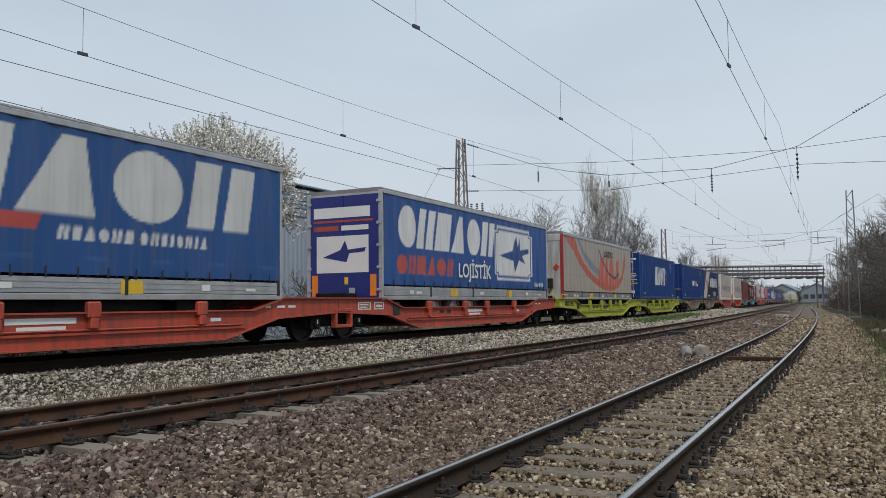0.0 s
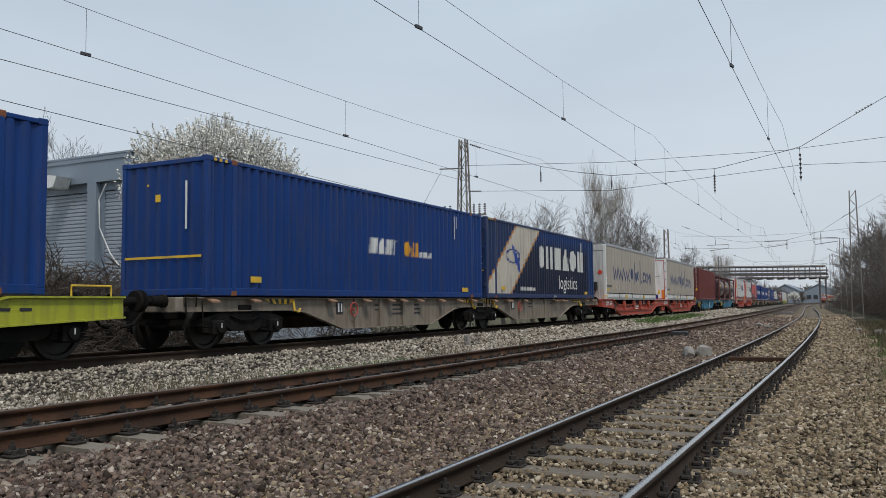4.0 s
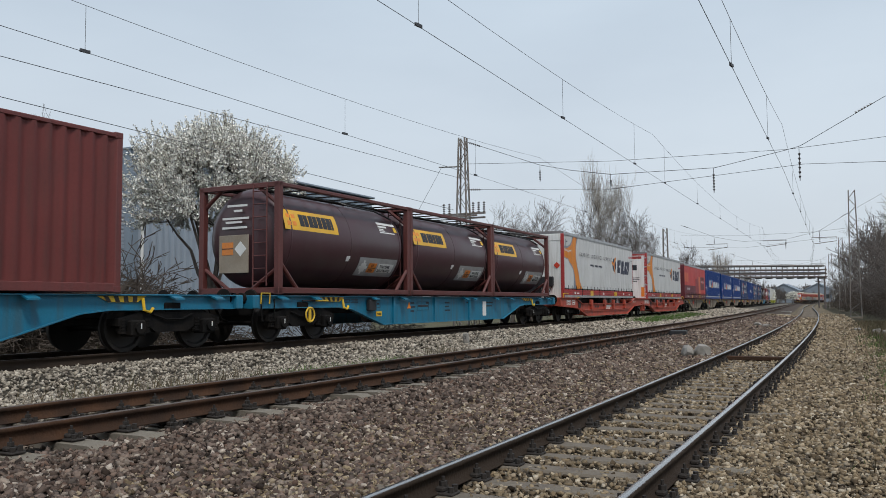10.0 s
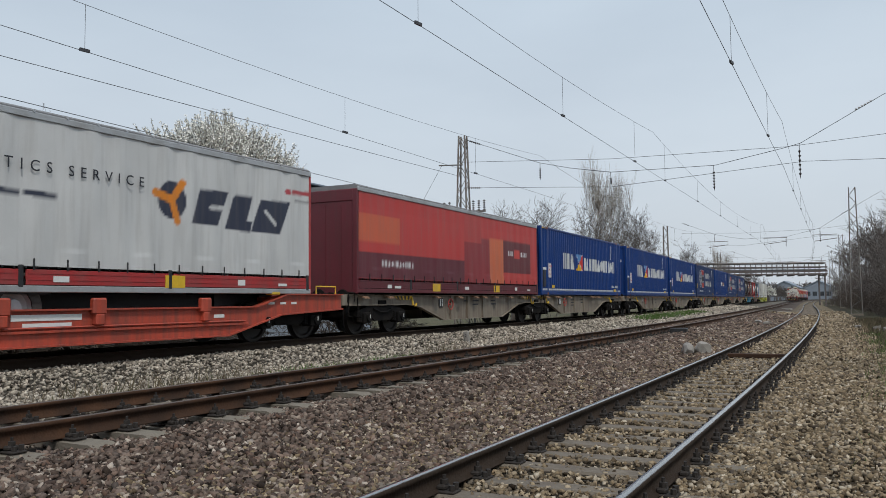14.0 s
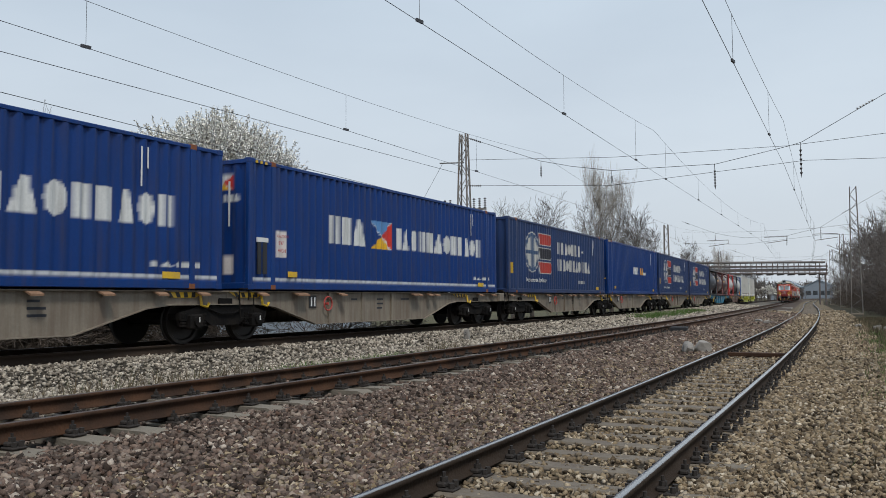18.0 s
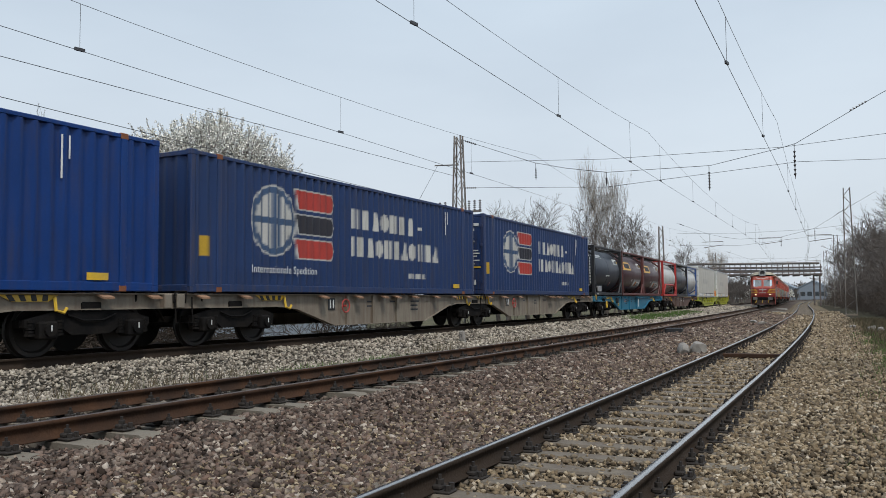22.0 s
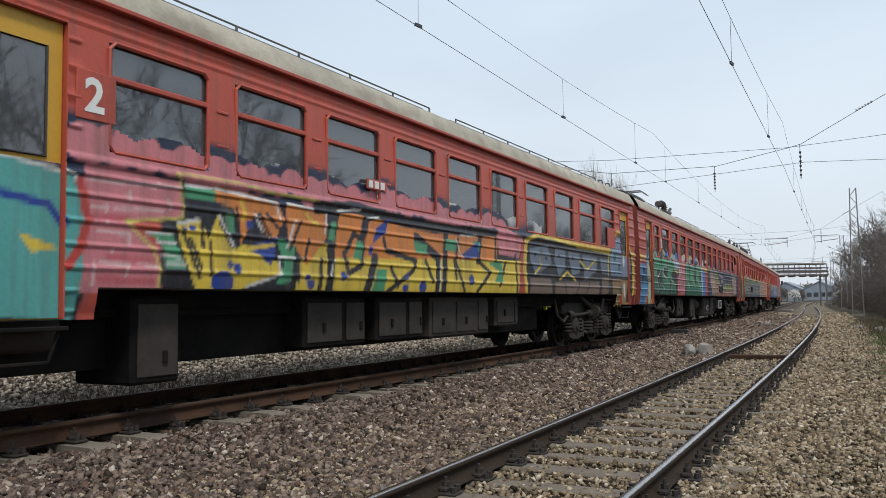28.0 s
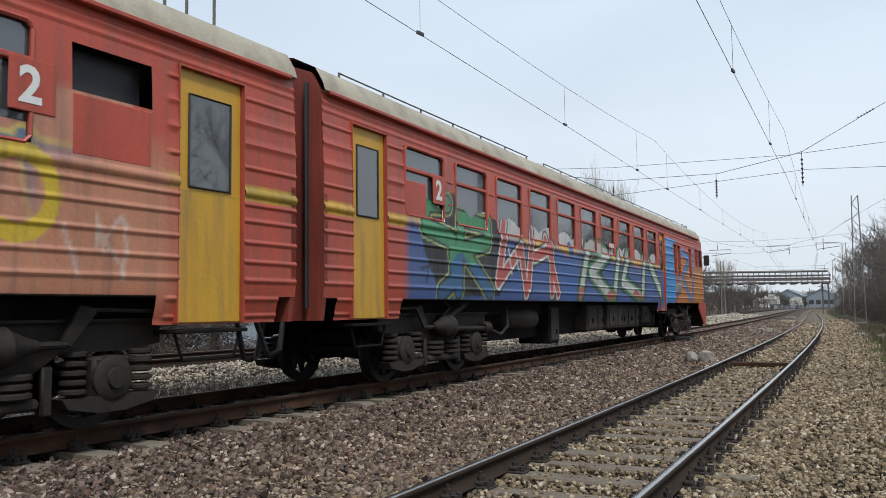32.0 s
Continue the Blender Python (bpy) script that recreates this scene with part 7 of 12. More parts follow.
    c.stroke([(8.20, 2.18), (9.23, 2.22)], 0.035, (0.56, 0.36, 0.36))
    c.stroke([(8.46, 1.95), (9.02, 1.97)], 0.035, (0.56, 0.36, 0.36))
    c.stroke([(8.28, 1.73), (8.63, 1.72)], 0.035, (0.56, 0.36, 0.36))
    c.stroke([(8.32, 1.45), (8.64, 1.44)], 0.035, (0.56, 0.36, 0.36))
    c.stroke([(8.20, 1.94), (8.39, 1.95)], 0.035, (0.56, 0.36, 0.36))
    c.stroke([(8.73, 1.46), (8.96, 1.43)], 0.035, (0.56, 0.36, 0.36))
    c.stroke([(8.63, 2.12), (8.63, 2.03)], 0.035, (0.56, 0.36, 0.36))
    c.stroke([(9.10, 2.10), (9.12, 2.01)], 0.035, (0.56, 0.36, 0.36))
    c.stroke([(8.37, 1.96), (8.38, 1.81)], 0.035, (0.56, 0.36, 0.36))
    c.stroke([(8.63, 1.73), (8.63, 1.64)], 0.035, (0.56, 0.36, 0.36))
    c.stroke([(8.44, 1.57), (8.45, 1.51)], 0.035, (0.56, 0.36, 0.36))
    c.stroke([(8.61, 1.43), (8.59, 1.26)], 0.035, (0.56, 0.36, 0.36))
    c.stroke([(8.25, 1.44), (8.24, 1.25)], 0.035, (0.56, 0.36, 0.36))
    c.stroke([(8.92, 2.18), (8.98, 2.24)], 0.035, (0.56, 0.36, 0.36))
    c.stroke([(8.25, 1.85), (8.60, 1.87)], 0.06, (0.45, 0.10, 0.12))
    c.stroke([(8.40, 1.50), (8.93, 1.49)], 0.06, (0.45, 0.10, 0.12))
    c.stroke([(8.31, 1.31), (8.93, 1.29)], 0.06, (0.45, 0.10, 0.12))
    c.stroke([(8.10, 2.14), (8.18, 1.82), (8.11, 1.58), (7.99, 1.41)], 0.09, (0.42, 0.04, 0.03))
    c.poly([(9.30, 2.27), (9.71, 2.29), (9.74, 2.14), (9.32, 2.13)], SPRAY_GREEN)
    c.poly([(8.82, 1.76), (9.14, 1.77), (9.34, 1.43), (9.08, 1.43), (9.01, 1.68)], SPRAY_GREEN)
    c.poly([(10.72, 1.82), (11.07, 1.77), (10.99, 1.32), (10.72, 1.29), (10.87, 1.51)], SPRAY_GREEN)
    c.poly([(9.88, 2.04), (10.00, 2.03), (10.04, 1.83), (9.92, 1.85)], SPRAY_GREEN)
    c.poly([(11.44, 1.76), (11.69, 1.78), (11.61, 1.57), (11.41, 1.60)], SPRAY_GREEN)
    c.stroke([(9.33, 2.26), (9.69, 2.27)], 0.03, SPRAY_WHITE)
    c.stroke([(8.84, 1.75), (9.14, 1.76)], 0.03, SPRAY_WHITE)
    c.stroke([(8.96, 1.68), (9.20, 1.67)], 0.03, SPRAY_WHITE)
    c.stroke([(9.04, 1.56), (9.27, 1.53)], 0.03, SPRAY_WHITE)
    c.stroke([(9.08, 1.47), (9.32, 1.47)], 0.03, SPRAY_WHITE)
    c.stroke([(10.74, 1.60), (11.04, 1.60)], 0.03, SPRAY_WHITE)
    c.poly([(9.21, 1.87), (9.52, 1.93), (9.64, 1.75), (9.78, 2.01), (10.05, 1.66), (10.17, 1.72), (10.77, 1.54), (10.82, 1.41), (10.22, 1.25), (10.01, 1.19), (9.49, 1.19), (9.27, 1.64)], SPRAY_YELLOW)
    c.poly([(11.17, 1.59), (11.30, 1.82), (11.72, 1.81), (11.96, 1.90), (12.49, 2.00), (12.48, 1.19), (11.07, 1.20)], SPRAY_YELLOW)
    c.poly([(9.71, 2.31), (10.74, 2.24), (10.87, 2.05), (10.65, 1.72), (10.37, 2.10), (10.13, 1.72), (10.02, 2.09), (9.75, 2.14)], SPRAY_ORANGE)
    c.poly([(10.89, 2.26), (11.72, 2.22), (11.69, 1.88), (11.28, 1.52), (11.04, 1.77), (10.94, 1.73)], SPRAY_ORANGE)
    c.poly([(11.90, 2.28), (12.49, 2.35), (12.49, 2.11), (11.99, 2.02)], SPRAY_ORANGE)
    c.poly([(10.11, 1.66), (10.70, 1.83), (10.71, 1.69), (10.63, 1.50), (10.39, 1.63)], SPRAY_BLUE)
    c.oval(9.86, 1.30, 0.17, 0.12, SPRAY_BLUE)
    c.oval(10.08, 1.45, 0.06, 0.06, SPRAY_BLUE)
    c.oval(9.97, 1.49, 0.04, 0.04, SPRAY_BLUE)
    c.oval(9.41, 1.84, 0.05, 0.03, SPRAY_BLUE)
    c.oval(9.30, 1.82, 0.03, 0.03, SPRAY_BLUE)
    c.oval(10.27, 1.94, 0.06, 0.05, SPRAY_BLUE)
    c.oval(12.04, 1.41, 0.08, 0.08, SPRAY_BLUE)
    c.oval(11.38, 1.30, 0.08, 0.06, SPRAY_BLUE)
    c.oval(11.30, 1.38, 0.05, 0.04, SPRAY_BLUE)
    c.oval(11.84, 1.42, 0.04, 0.04, SPRAY_BLUE)
    c.stroke([(10.13, 2.18), (10.19, 2.08), (10.16, 1.99)], 0.05, SPRAY_YELLOW)
    c.stroke([(10.13, 1.66), (10.67, 1.74)], 0.05, SPRAY_YELLOW)
    c.stroke([(11.28, 2.15), (11.41, 2.06), (11.50, 2.05)], 0.05, SPRAY_YELLOW)
    c.stroke([(9.28, 1.82), (9.53, 1.34)], 0.05, BLK)
    c.stroke([(9.39, 1.73), (9.55, 1.44)], 0.05, BLK)
    c.stroke([(9.54, 1.87), (9.57, 1.66)], 0.05, BLK)
    c.stroke([(9.67, 1.71), (9.69, 1.38)], 0.05, BLK)
    c.stroke([(9.82, 1.92), (10.00, 1.68)], 0.05, BLK)
    c.stroke([(10.44, 2.07), (10.63, 1.81)], 0.05, BLK)
    c.stroke([(10.55, 2.08), (10.79, 1.92)], 0.05, BLK)
    c.stroke([(11.17, 2.04), (10.97, 1.70)], 0.05, BLK)
    c.stroke([(11.33, 1.84), (11.25, 1.59)], 0.05, BLK)
    c.stroke([(11.78, 1.99), (11.67, 1.57)], 0.05, BLK)
    c.stroke([(12.08, 1.93), (12.05, 1.62)], 0.05, BLK)
    c.stroke([(12.23, 1.97), (12.26, 1.49), (12.48, 1.51)], 0.05, BLK)
    c.stroke([(11.12, 1.52), (11.14, 1.33)], 0.05, BLK)
    c.stroke([(11.72, 1.54), (11.75, 1.34)], 0.05, BLK)
    c.stroke([(10.06, 2.10), (10.11, 1.81)], 0.05, BLK)
    c.stroke([(9.73, 2.28), (10.72, 2.22), (10.79, 2.04)], 0.035, SPRAY_WHITE)
    c.stroke([(10.92, 2.24), (11.70, 2.20), (11.66, 1.95)], 0.035, SPRAY_WHITE)
    c.stroke([(9.23, 1.87), (9.50, 1.93)], 0.035, SPRAY_WHITE)
    c.stroke([(9.80, 2.00), (10.02, 1.68)], 0.035, SPRAY_WHITE)
    c.stroke([(11.93, 2.26), (12.46, 2.33)], 0.035, SPRAY_WHITE)
    c.stroke([(10.77, 1.57), (10.81, 1.41), (10.24, 1.26)], 0.035, SPRAY_WHITE)
    c.stroke([(10.35, 2.06), (10.48, 1.89)], 0.035, SPRAY_WHITE)
    c.stroke([(11.07, 2.05), (10.92, 1.73)], 0.035, SPRAY_WHITE)
    c.stroke([(9.19, 2.36), (9.26, 2.30), (9.29, 1.93), (8.59, 1.84), (8.92, 1.60), (9.01, 1.39), (8.98, 1.19)], 0.03, (0.50, 0.42, 0.10))
    c.stroke([(9.19, 2.37), (10.11, 2.38), (10.72, 2.32), (12.49, 2.35)], 0.03, (0.50, 0.42, 0.10))
    c.poly([(11.69, 1.71), (18.00, 1.85), (17.99, 1.18), (11.58, 1.17)], SPRAY_YELLOW)
    c.poly([(11.91, 2.26), (12.48, 2.33), (12.54, 2.13), (12.97, 2.27), (13.80, 2.16), (14.57, 2.14), (16.96, 2.29), (16.88, 1.81), (11.79, 1.65)], SPRAY_ORANGE)
    c.poly([(16.54, 2.50), (17.08, 2.50), (18.17, 2.29), (17.94, 1.90), (17.00, 1.93), (16.90, 2.28)], SPRAY_PINK)
    c.stroke([(11.91, 2.28), (11.81, 1.92), (11.76, 1.20)], 0.16, BLK)
    c.stroke([(12.60, 2.21), (12.53, 2.00)], 0.16, BLK)
    c.stroke([(12.81, 1.68), (12.61, 1.20)], 0.16, BLK)
    c.stroke([(13.95, 2.04), (14.65, 1.76), (14.63, 1.21)], 0.16, BLK)
    c.stroke([(14.91, 2.21), (14.84, 1.21)], 0.16, BLK)
    c.stroke([(16.22, 2.28), (16.10, 1.78)], 0.16, BLK)
    c.stroke([(11.48, 2.25), (12.30, 2.33), (13.88, 2.24), (14.91, 2.23), (16.85, 2.32)], 0.16, BLK)
    c.stroke([(12.07, 1.71), (12.18, 1.46), (12.47, 1.56), (12.53, 1.90), (12.30, 1.98), (12.12, 1.75)], 0.08, BLK)
    c.stroke([(13.04, 1.97), (13.10, 1.80), (13.94, 1.69), (13.86, 1.54), (13.15, 1.22)], 0.08, BLK)
    c.stroke([(14.24, 1.70), (14.47, 1.40)], 0.08, BLK)
    c.stroke([(15.20, 1.74), (15.28, 1.46)], 0.08, BLK)
    c.stroke([(15.35, 2.11), (15.25, 1.74), (15.60, 1.24)], 0.08, BLK)
    c.stroke([(16.10, 1.78), (16.60, 1.58), (16.08, 1.24)], 0.08, BLK)
    c.stroke([(16.85, 2.30), (16.83, 1.81)], 0.08, BLK)
    c.stroke([(17.28, 1.78), (17.03, 1.36)], 0.08, BLK)
    c.stroke([(17.76, 1.94), (17.87, 1.23)], 0.08, BLK)
    c.stroke([(13.23, 1.56), (13.43, 1.31)], 0.08, BLK)
    c.stroke([(11.58, 1.60), (11.56, 1.23)], 0.08, BLK)
    c.poly([(11.80, 2.11), (11.90, 2.10), (11.85, 1.84), (11.72, 1.87)], SPRAY_GREEN)
    c.poly([(12.35, 1.89), (12.53, 1.88), (12.47, 1.63), (12.29, 1.66)], SPRAY_GREEN)
    c.poly([(12.87, 1.54), (13.13, 1.54), (13.06, 1.20), (12.74, 1.22)], SPRAY_GREEN)
    c.poly([(13.87, 1.98), (14.29, 1.95), (14.28, 1.80), (13.94, 1.81)], SPRAY_GREEN)
    c.poly([(14.91, 2.08), (15.30, 2.07), (15.25, 1.88), (14.90, 1.89)], SPRAY_GREEN)
    c.poly([(15.91, 2.10), (16.19, 2.10), (16.15, 1.92), (15.91, 1.93)], SPRAY_GREEN)
    c.poly([(16.51, 1.75), (17.11, 1.82), (17.17, 1.41), (16.81, 1.42), (16.99, 1.63)], SPRAY_GREEN)
    c.poly([(12.84, 2.09), (13.17, 2.26), (13.10, 2.06), (12.75, 1.87)], SPRAY_BLUE)
    c.poly([(15.48, 1.85), (16.11, 2.11), (16.12, 1.85), (15.61, 1.78)], SPRAY_BLUE)
    c.oval(12.06, 1.42, 0.07, 0.06, SPRAY_BLUE)
    c.oval(12.70, 1.78, 0.05, 0.07, SPRAY_BLUE)
    c.oval(14.16, 1.30, 0.11, 0.10, SPRAY_BLUE)
    c.oval(13.64, 1.28, 0.08, 0.06, SPRAY_BLUE)
    c.oval(15.84, 1.44, 0.10, 0.09, SPRAY_BLUE)
    c.oval(13.68, 1.45, 0.05, 0.05, SPRAY_BLUE)
    c.stroke([(11.93, 2.25), (12.45, 2.31)], 0.03, SPRAY_WHITE)
    c.stroke([(12.60, 2.21), (12.91, 2.25)], 0.03, SPRAY_WHITE)
    c.stroke([(15.44, 2.18), (16.01, 2.20)], 0.03, SPRAY_WHITE)
    c.stroke([(11.85, 1.61), (11.79, 1.42)], 0.03, SPRAY_WHITE)
    c.stroke([(15.26, 2.11), (15.52, 1.75)], 0.03, SPRAY_WHITE)
    c.stroke([(14.73, 1.72), (14.70, 1.25)], 0.03, SPRAY_WHITE)
    c.stroke([(18.20, 2.10), (18.09, 1.23)], 0.3, (0.38, 0.05, 0.04))
    c.poly([(18.25, 2.29), (18.82, 2.44), (19.98, 2.44), (21.82, 2.36), (25.10, 2.34), (26.50, 2.12), (26.40, 1.20), (18.28, 1.18), (18.14, 1.71)], SPRAY_YELLOW)
    c.poly([(18.40, 2.24), (18.88, 2.37), (19.97, 2.36), (21.73, 2.28), (24.97, 2.25), (26.22, 2.04), (26.13, 1.20), (18.41, 1.18), (18.31, 1.72)], BLK)
    c.poly([(18.50, 2.12), (19.51, 2.24), (19.76, 1.87), (18.84, 1.61), (18.54, 1.87)], SPRAY_SLATE)
    c.poly([(19.99, 2.20), (20.63, 2.18), (20.60, 1.79), (20.20, 1.61), (19.90, 1.93)], SPRAY_SLATE)
    c.poly([(20.79, 2.16), (21.63, 2.16), (21.59, 1.71), (21.06, 1.64)], SPRAY_SLATE)
    c.poly([(21.81, 2.15), (22.97, 2.14), (22.90, 1.80), (21.94, 1.53)], SPRAY_SLATE)
    c.poly([(23.17, 2.12), (24.84, 2.13), (24.68, 1.72), (23.35, 1.74)], SPRAY_SLATE)
    c.poly([(25.15, 2.07), (26.00, 2.00), (25.77, 1.47), (25.03, 1.60)], SPRAY_SLATE)
    c.poly([(18.52, 1.53), (19.69, 1.53), (19.82, 1.21), (18.51, 1.21)], (0.17, 0.12, 0.095))
    c.poly([(19.91, 1.48), (23.12, 1.53), (23.09, 1.22), (19.97, 1.21)], (0.17, 0.12, 0.095))
    c.poly([(23.34, 1.66), (24.72, 1.66), (24.64, 1.25), (23.30, 1.24)], (0.17, 0.12, 0.095))
    c.oval(18.79, 2.01, 0.07, 0.04, BLK)
    c.oval(19.14, 2.08, 0.07, 0.04, BLK)
    c.oval(19.42, 1.96, 0.08, 0.04, BLK)
    c.oval(20.18, 2.05, 0.07, 0.04, BLK)
    c.oval(21.09, 2.03, 0.07, 0.05, BLK)
    c.stroke([(18.77, 1.63), (19.13, 1.80), (19.06, 1.95)], 0.05, SPRAY_YELLOW)
    c.stroke([(20.23, 1.54), (20.73, 1.71), (21.31, 1.53)], 0.05, SPRAY_YELLOW)
    c.stroke([(21.61, 2.00), (22.15, 1.81), (22.76, 2.04)], 0.05, SPRAY_YELLOW)
    c.stroke([(20.55, 1.46), (20.69, 1.22)], 0.06, BLK)
    c.stroke([(21.57, 1.48), (21.38, 1.22)], 0.06, BLK)
    c.stroke([(22.32, 1.49), (22.11, 1.22)], 0.06, BLK)
    c.oval(25.1, 1.9, 1.25, 1.05, (0.50, 0.34, 0.03)).oval(25.1, 1.88, 1.15, 0.97, BLK).oval(25.05, 2.0, 1.0, 0.75, (0.16, 0.22, 0.31)).rect(23.9, 26.2, 1.0, 1.72, BLK).poly([(24.2, 1.62), (26.0, 1.62), (25.6, 0.95), (24.4, 0.95)], (0.24, 0.15, 0.07))
    for u, v, r in ((24.5, 2.2, 0.12), (25.3, 2.4, 0.14), (24.9, 1.95, 0.1), (25.0, 1.35, 0.13), (24.6, 1.2, 0.09)):
        c.oval(u, v, r, r, (0.02, 0.10, 0.10))
    return c.oval(25.55, 2.15, 0.1, 0.16, PALE).oval(25.55, 1.35, 0.09, 0.2, PALE)


def spray_green_letters(c):
    """The front third of the second car: blue end, pale door, green bubble letters, a pink blot."""
    c.poly([(0.05, 2.07), (0.36, 2.20), (0.74, 2.10), (1.01, 2.01), (1.06, 0.91), (0.07, 0.93)], (0.055, 0.23, 0.44))
    c.poly([(0.81, 2.32), (0.96, 2.54), (1.19, 2.78), (1.51, 2.76), (1.63, 2.56), (1.51, 2.40), (1.08, 2.08), (0.83, 2.09)], (0.02, 0.19, 0.55))
    c.poly([(1.08, 2.11), (1.51, 2.44), (1.98, 1.83), (1.68, 0.89), (0.96, 0.91), (0.79, 1.17), (1.06, 1.37)], (0.33, 0.41, 0.36))
    c.poly([(0.06, 1.92), (1.03, 1.97), (1.04, 1.37), (0.74, 1.17), (0.65, 0.92), (0.07, 0.93)], (0.055, 0.23, 0.44))
    c.poly([(1.54, 2.34), (1.92, 2.64), (2.99, 2.76), (4.64, 2.69), (5.33, 2.36), (6.44, 2.12), (6.06, 1.19), (1.92, 1.18), (1.51, 0.95), (1.68, 1.17), (1.74, 1.71), (1.57, 2.02)], BLK)
    c.poly([(7.69, 2.53), (9.31, 2.67), (11.58, 2.62), (12.02, 1.22), (7.56, 1.20)], BLK)
    c.oval(4.02, 2.79, 0.40, 0.22, (0.30, 0.40, 0.44))
    c.oval(5.38, 2.41, 0.60, 0.27, (0.30, 0.40, 0.44))
    c.oval(8.81, 2.63, 0.50, 0.20, (0.30, 0.40, 0.44))
    c.oval(11.35, 2.43, 0.43, 0.18, (0.30, 0.40, 0.44))
    c.oval(4.53, 2.77, 0.35, 0.23, (0.02, 0.19, 0.55))
    c.oval(6.19, 2.64, 0.31, 0.18, (0.02, 0.19, 0.55))
    c.oval(10.10, 2.66, 0.41, 0.14, (0.02, 0.19, 0.55))
    c.oval(5.98, 2.34, 0.53, 0.20, (0.30, 0.40, 0.44))
    c.poly([(1.92, 2.45), (2.11, 2.59), (2.43, 2.65), (2.95, 2.48), (3.14, 2.19), (2.99, 1.94), (2.56, 1.75), (2.75, 1.41), (2.49, 1.27), (2.01, 1.27)], SPRAY_GREEN)
    c.poly([(3.21, 2.36), (3.44, 2.59), (3.68, 2.60), (4.25, 2.38), (4.16, 2.14), (3.77, 2.20), (3.53, 2.00), (4.22, 1.73), (4.27, 1.36), (4.03, 1.23), (2.84, 1.23), (2.90, 1.56), (3.35, 1.59), (3.65, 1.43), (3.26, 1.77), (3.15, 2.03)], SPRAY_GREEN)
    c.poly([(4.27, 2.51), (4.72, 2.49), (4.75, 2.24), (5.03, 2.50), (5.45, 2.22), (4.93, 1.92), (5.65, 1.58), (6.00, 1.24), (4.25, 1.23), (4.22, 1.98)], SPRAY_GREEN)
    c.poly([(7.75, 2.43), (8.27, 2.55), (8.67, 2.38), (8.55, 2.08), (8.80, 1.80), (8.93, 1.22), (7.81, 1.21), (7.80, 1.93)], SPRAY_GREEN)
    c.poly([(8.88, 2.33), (9.30, 2.58), (9.93, 2.34), (9.65, 2.08), (9.99, 1.71), (10.14, 1.21), (8.93, 1.22), (8.78, 1.97)], SPRAY_GREEN)
    c.poly([(10.08, 2.42), (10.85, 2.50), (11.41, 2.30), (10.96, 2.01), (11.56, 1.76), (11.96, 1.22), (10.14, 1.21), (10.24, 1.85)], SPRAY_GREEN)
    c.put((np.abs(c.c - SPRAY_GREEN).sum(-1) < 0.001) & (c.v < 1.85), (0.035, 0.19, 0.095))
    c.put((np.abs(c.c - (0.035, 0.19, 0.095)).sum(-1) < 0.001) & (c.v < 1.5), (0.012, 0.115, 0.07))
    c.stroke([(1.92, 2.45), (2.11, 2.59), (2.43, 2.65), (2.95, 2.48), (3.14, 2.19), (2.99, 1.94), (2.56, 1.75), (2.75, 1.41), (2.49, 1.27), (2.01, 1.27), (1.92, 2.45)], 0.05, BLK)
    c.stroke([(3.21, 2.36), (3.44, 2.59), (3.68, 2.60), (4.25, 2.38), (4.16, 2.14), (3.77, 2.20), (3.53, 2.00), (4.22, 1.73), (4.27, 1.36), (4.03, 1.23), (2.84, 1.23), (2.90, 1.56), (3.35, 1.59), (3.65, 1.43), (3.26, 1.77), (3.15, 2.03), (3.21, 2.36)], 0.05, BLK)
    c.stroke([(4.27, 2.51), (4.72, 2.49), (4.75, 2.24), (5.03, 2.50), (5.45, 2.22), (4.93, 1.92), (5.65, 1.58), (6.00, 1.24), (4.25, 1.23), (4.22, 1.98), (4.27, 2.51)], 0.05, BLK)
    c.stroke([(7.75, 2.43), (8.27, 2.55), (8.67, 2.38), (8.55, 2.08), (8.80, 1.80), (8.93, 1.22), (7.81, 1.21), (7.80, 1.93), (7.75, 2.43)], 0.05, BLK)
    c.stroke([(8.88, 2.33), (9.30, 2.58), (9.93, 2.34), (9.65, 2.08), (9.99, 1.71), (10.14, 1.21), (8.93, 1.22), (8.78, 1.97), (8.88, 2.33)], 0.05, BLK)
    c.stroke([(10.08, 2.42), (10.85, 2.50), (11.41, 2.30), (10.96, 2.01), (11.56, 1.76), (11.96, 1.22), (10.14, 1.21), (10.24, 1.85), (10.08, 2.42)], 0.05, BLK)
    c.poly([(2.41, 1.98), (2.66, 2.09), (2.98, 2.05), (2.87, 1.93), (2.52, 1.75)], BLK)
    c.poly([(3.51, 2.07), (3.63, 2.17), (4.11, 2.10), (4.09, 1.97)], BLK)
    c.poly([(8.18, 2.17), (8.48, 2.31), (8.44, 2.07)], BLK)
    c.poly([(4.63, 1.78), (4.86, 1.74), (4.80, 1.23), (4.57, 1.23)], BLK)
    c.stroke([(1.92, 2.45), (2.11, 2.58), (2.50, 2.63), (2.88, 2.45)], 0.035, SPRAY_WHITE)
    c.stroke([(2.41, 1.99), (2.50, 1.78), (2.94, 1.94), (3.11, 2.11)], 0.035, SPRAY_WHITE)
    c.stroke([(2.49, 1.67), (2.73, 1.45), (2.56, 1.29)], 0.035, SPRAY_WHITE)
    c.stroke([(3.47, 2.06), (3.76, 2.20), (4.18, 2.15)], 0.035, SPRAY_WHITE)
    c.stroke([(3.47, 2.05), (3.60, 1.89), (4.22, 1.75), (4.18, 1.27)], 0.035, SPRAY_WHITE)
    c.stroke([(2.96, 1.56), (3.31, 1.59), (3.65, 1.43)], 0.035, SPRAY_WHITE)
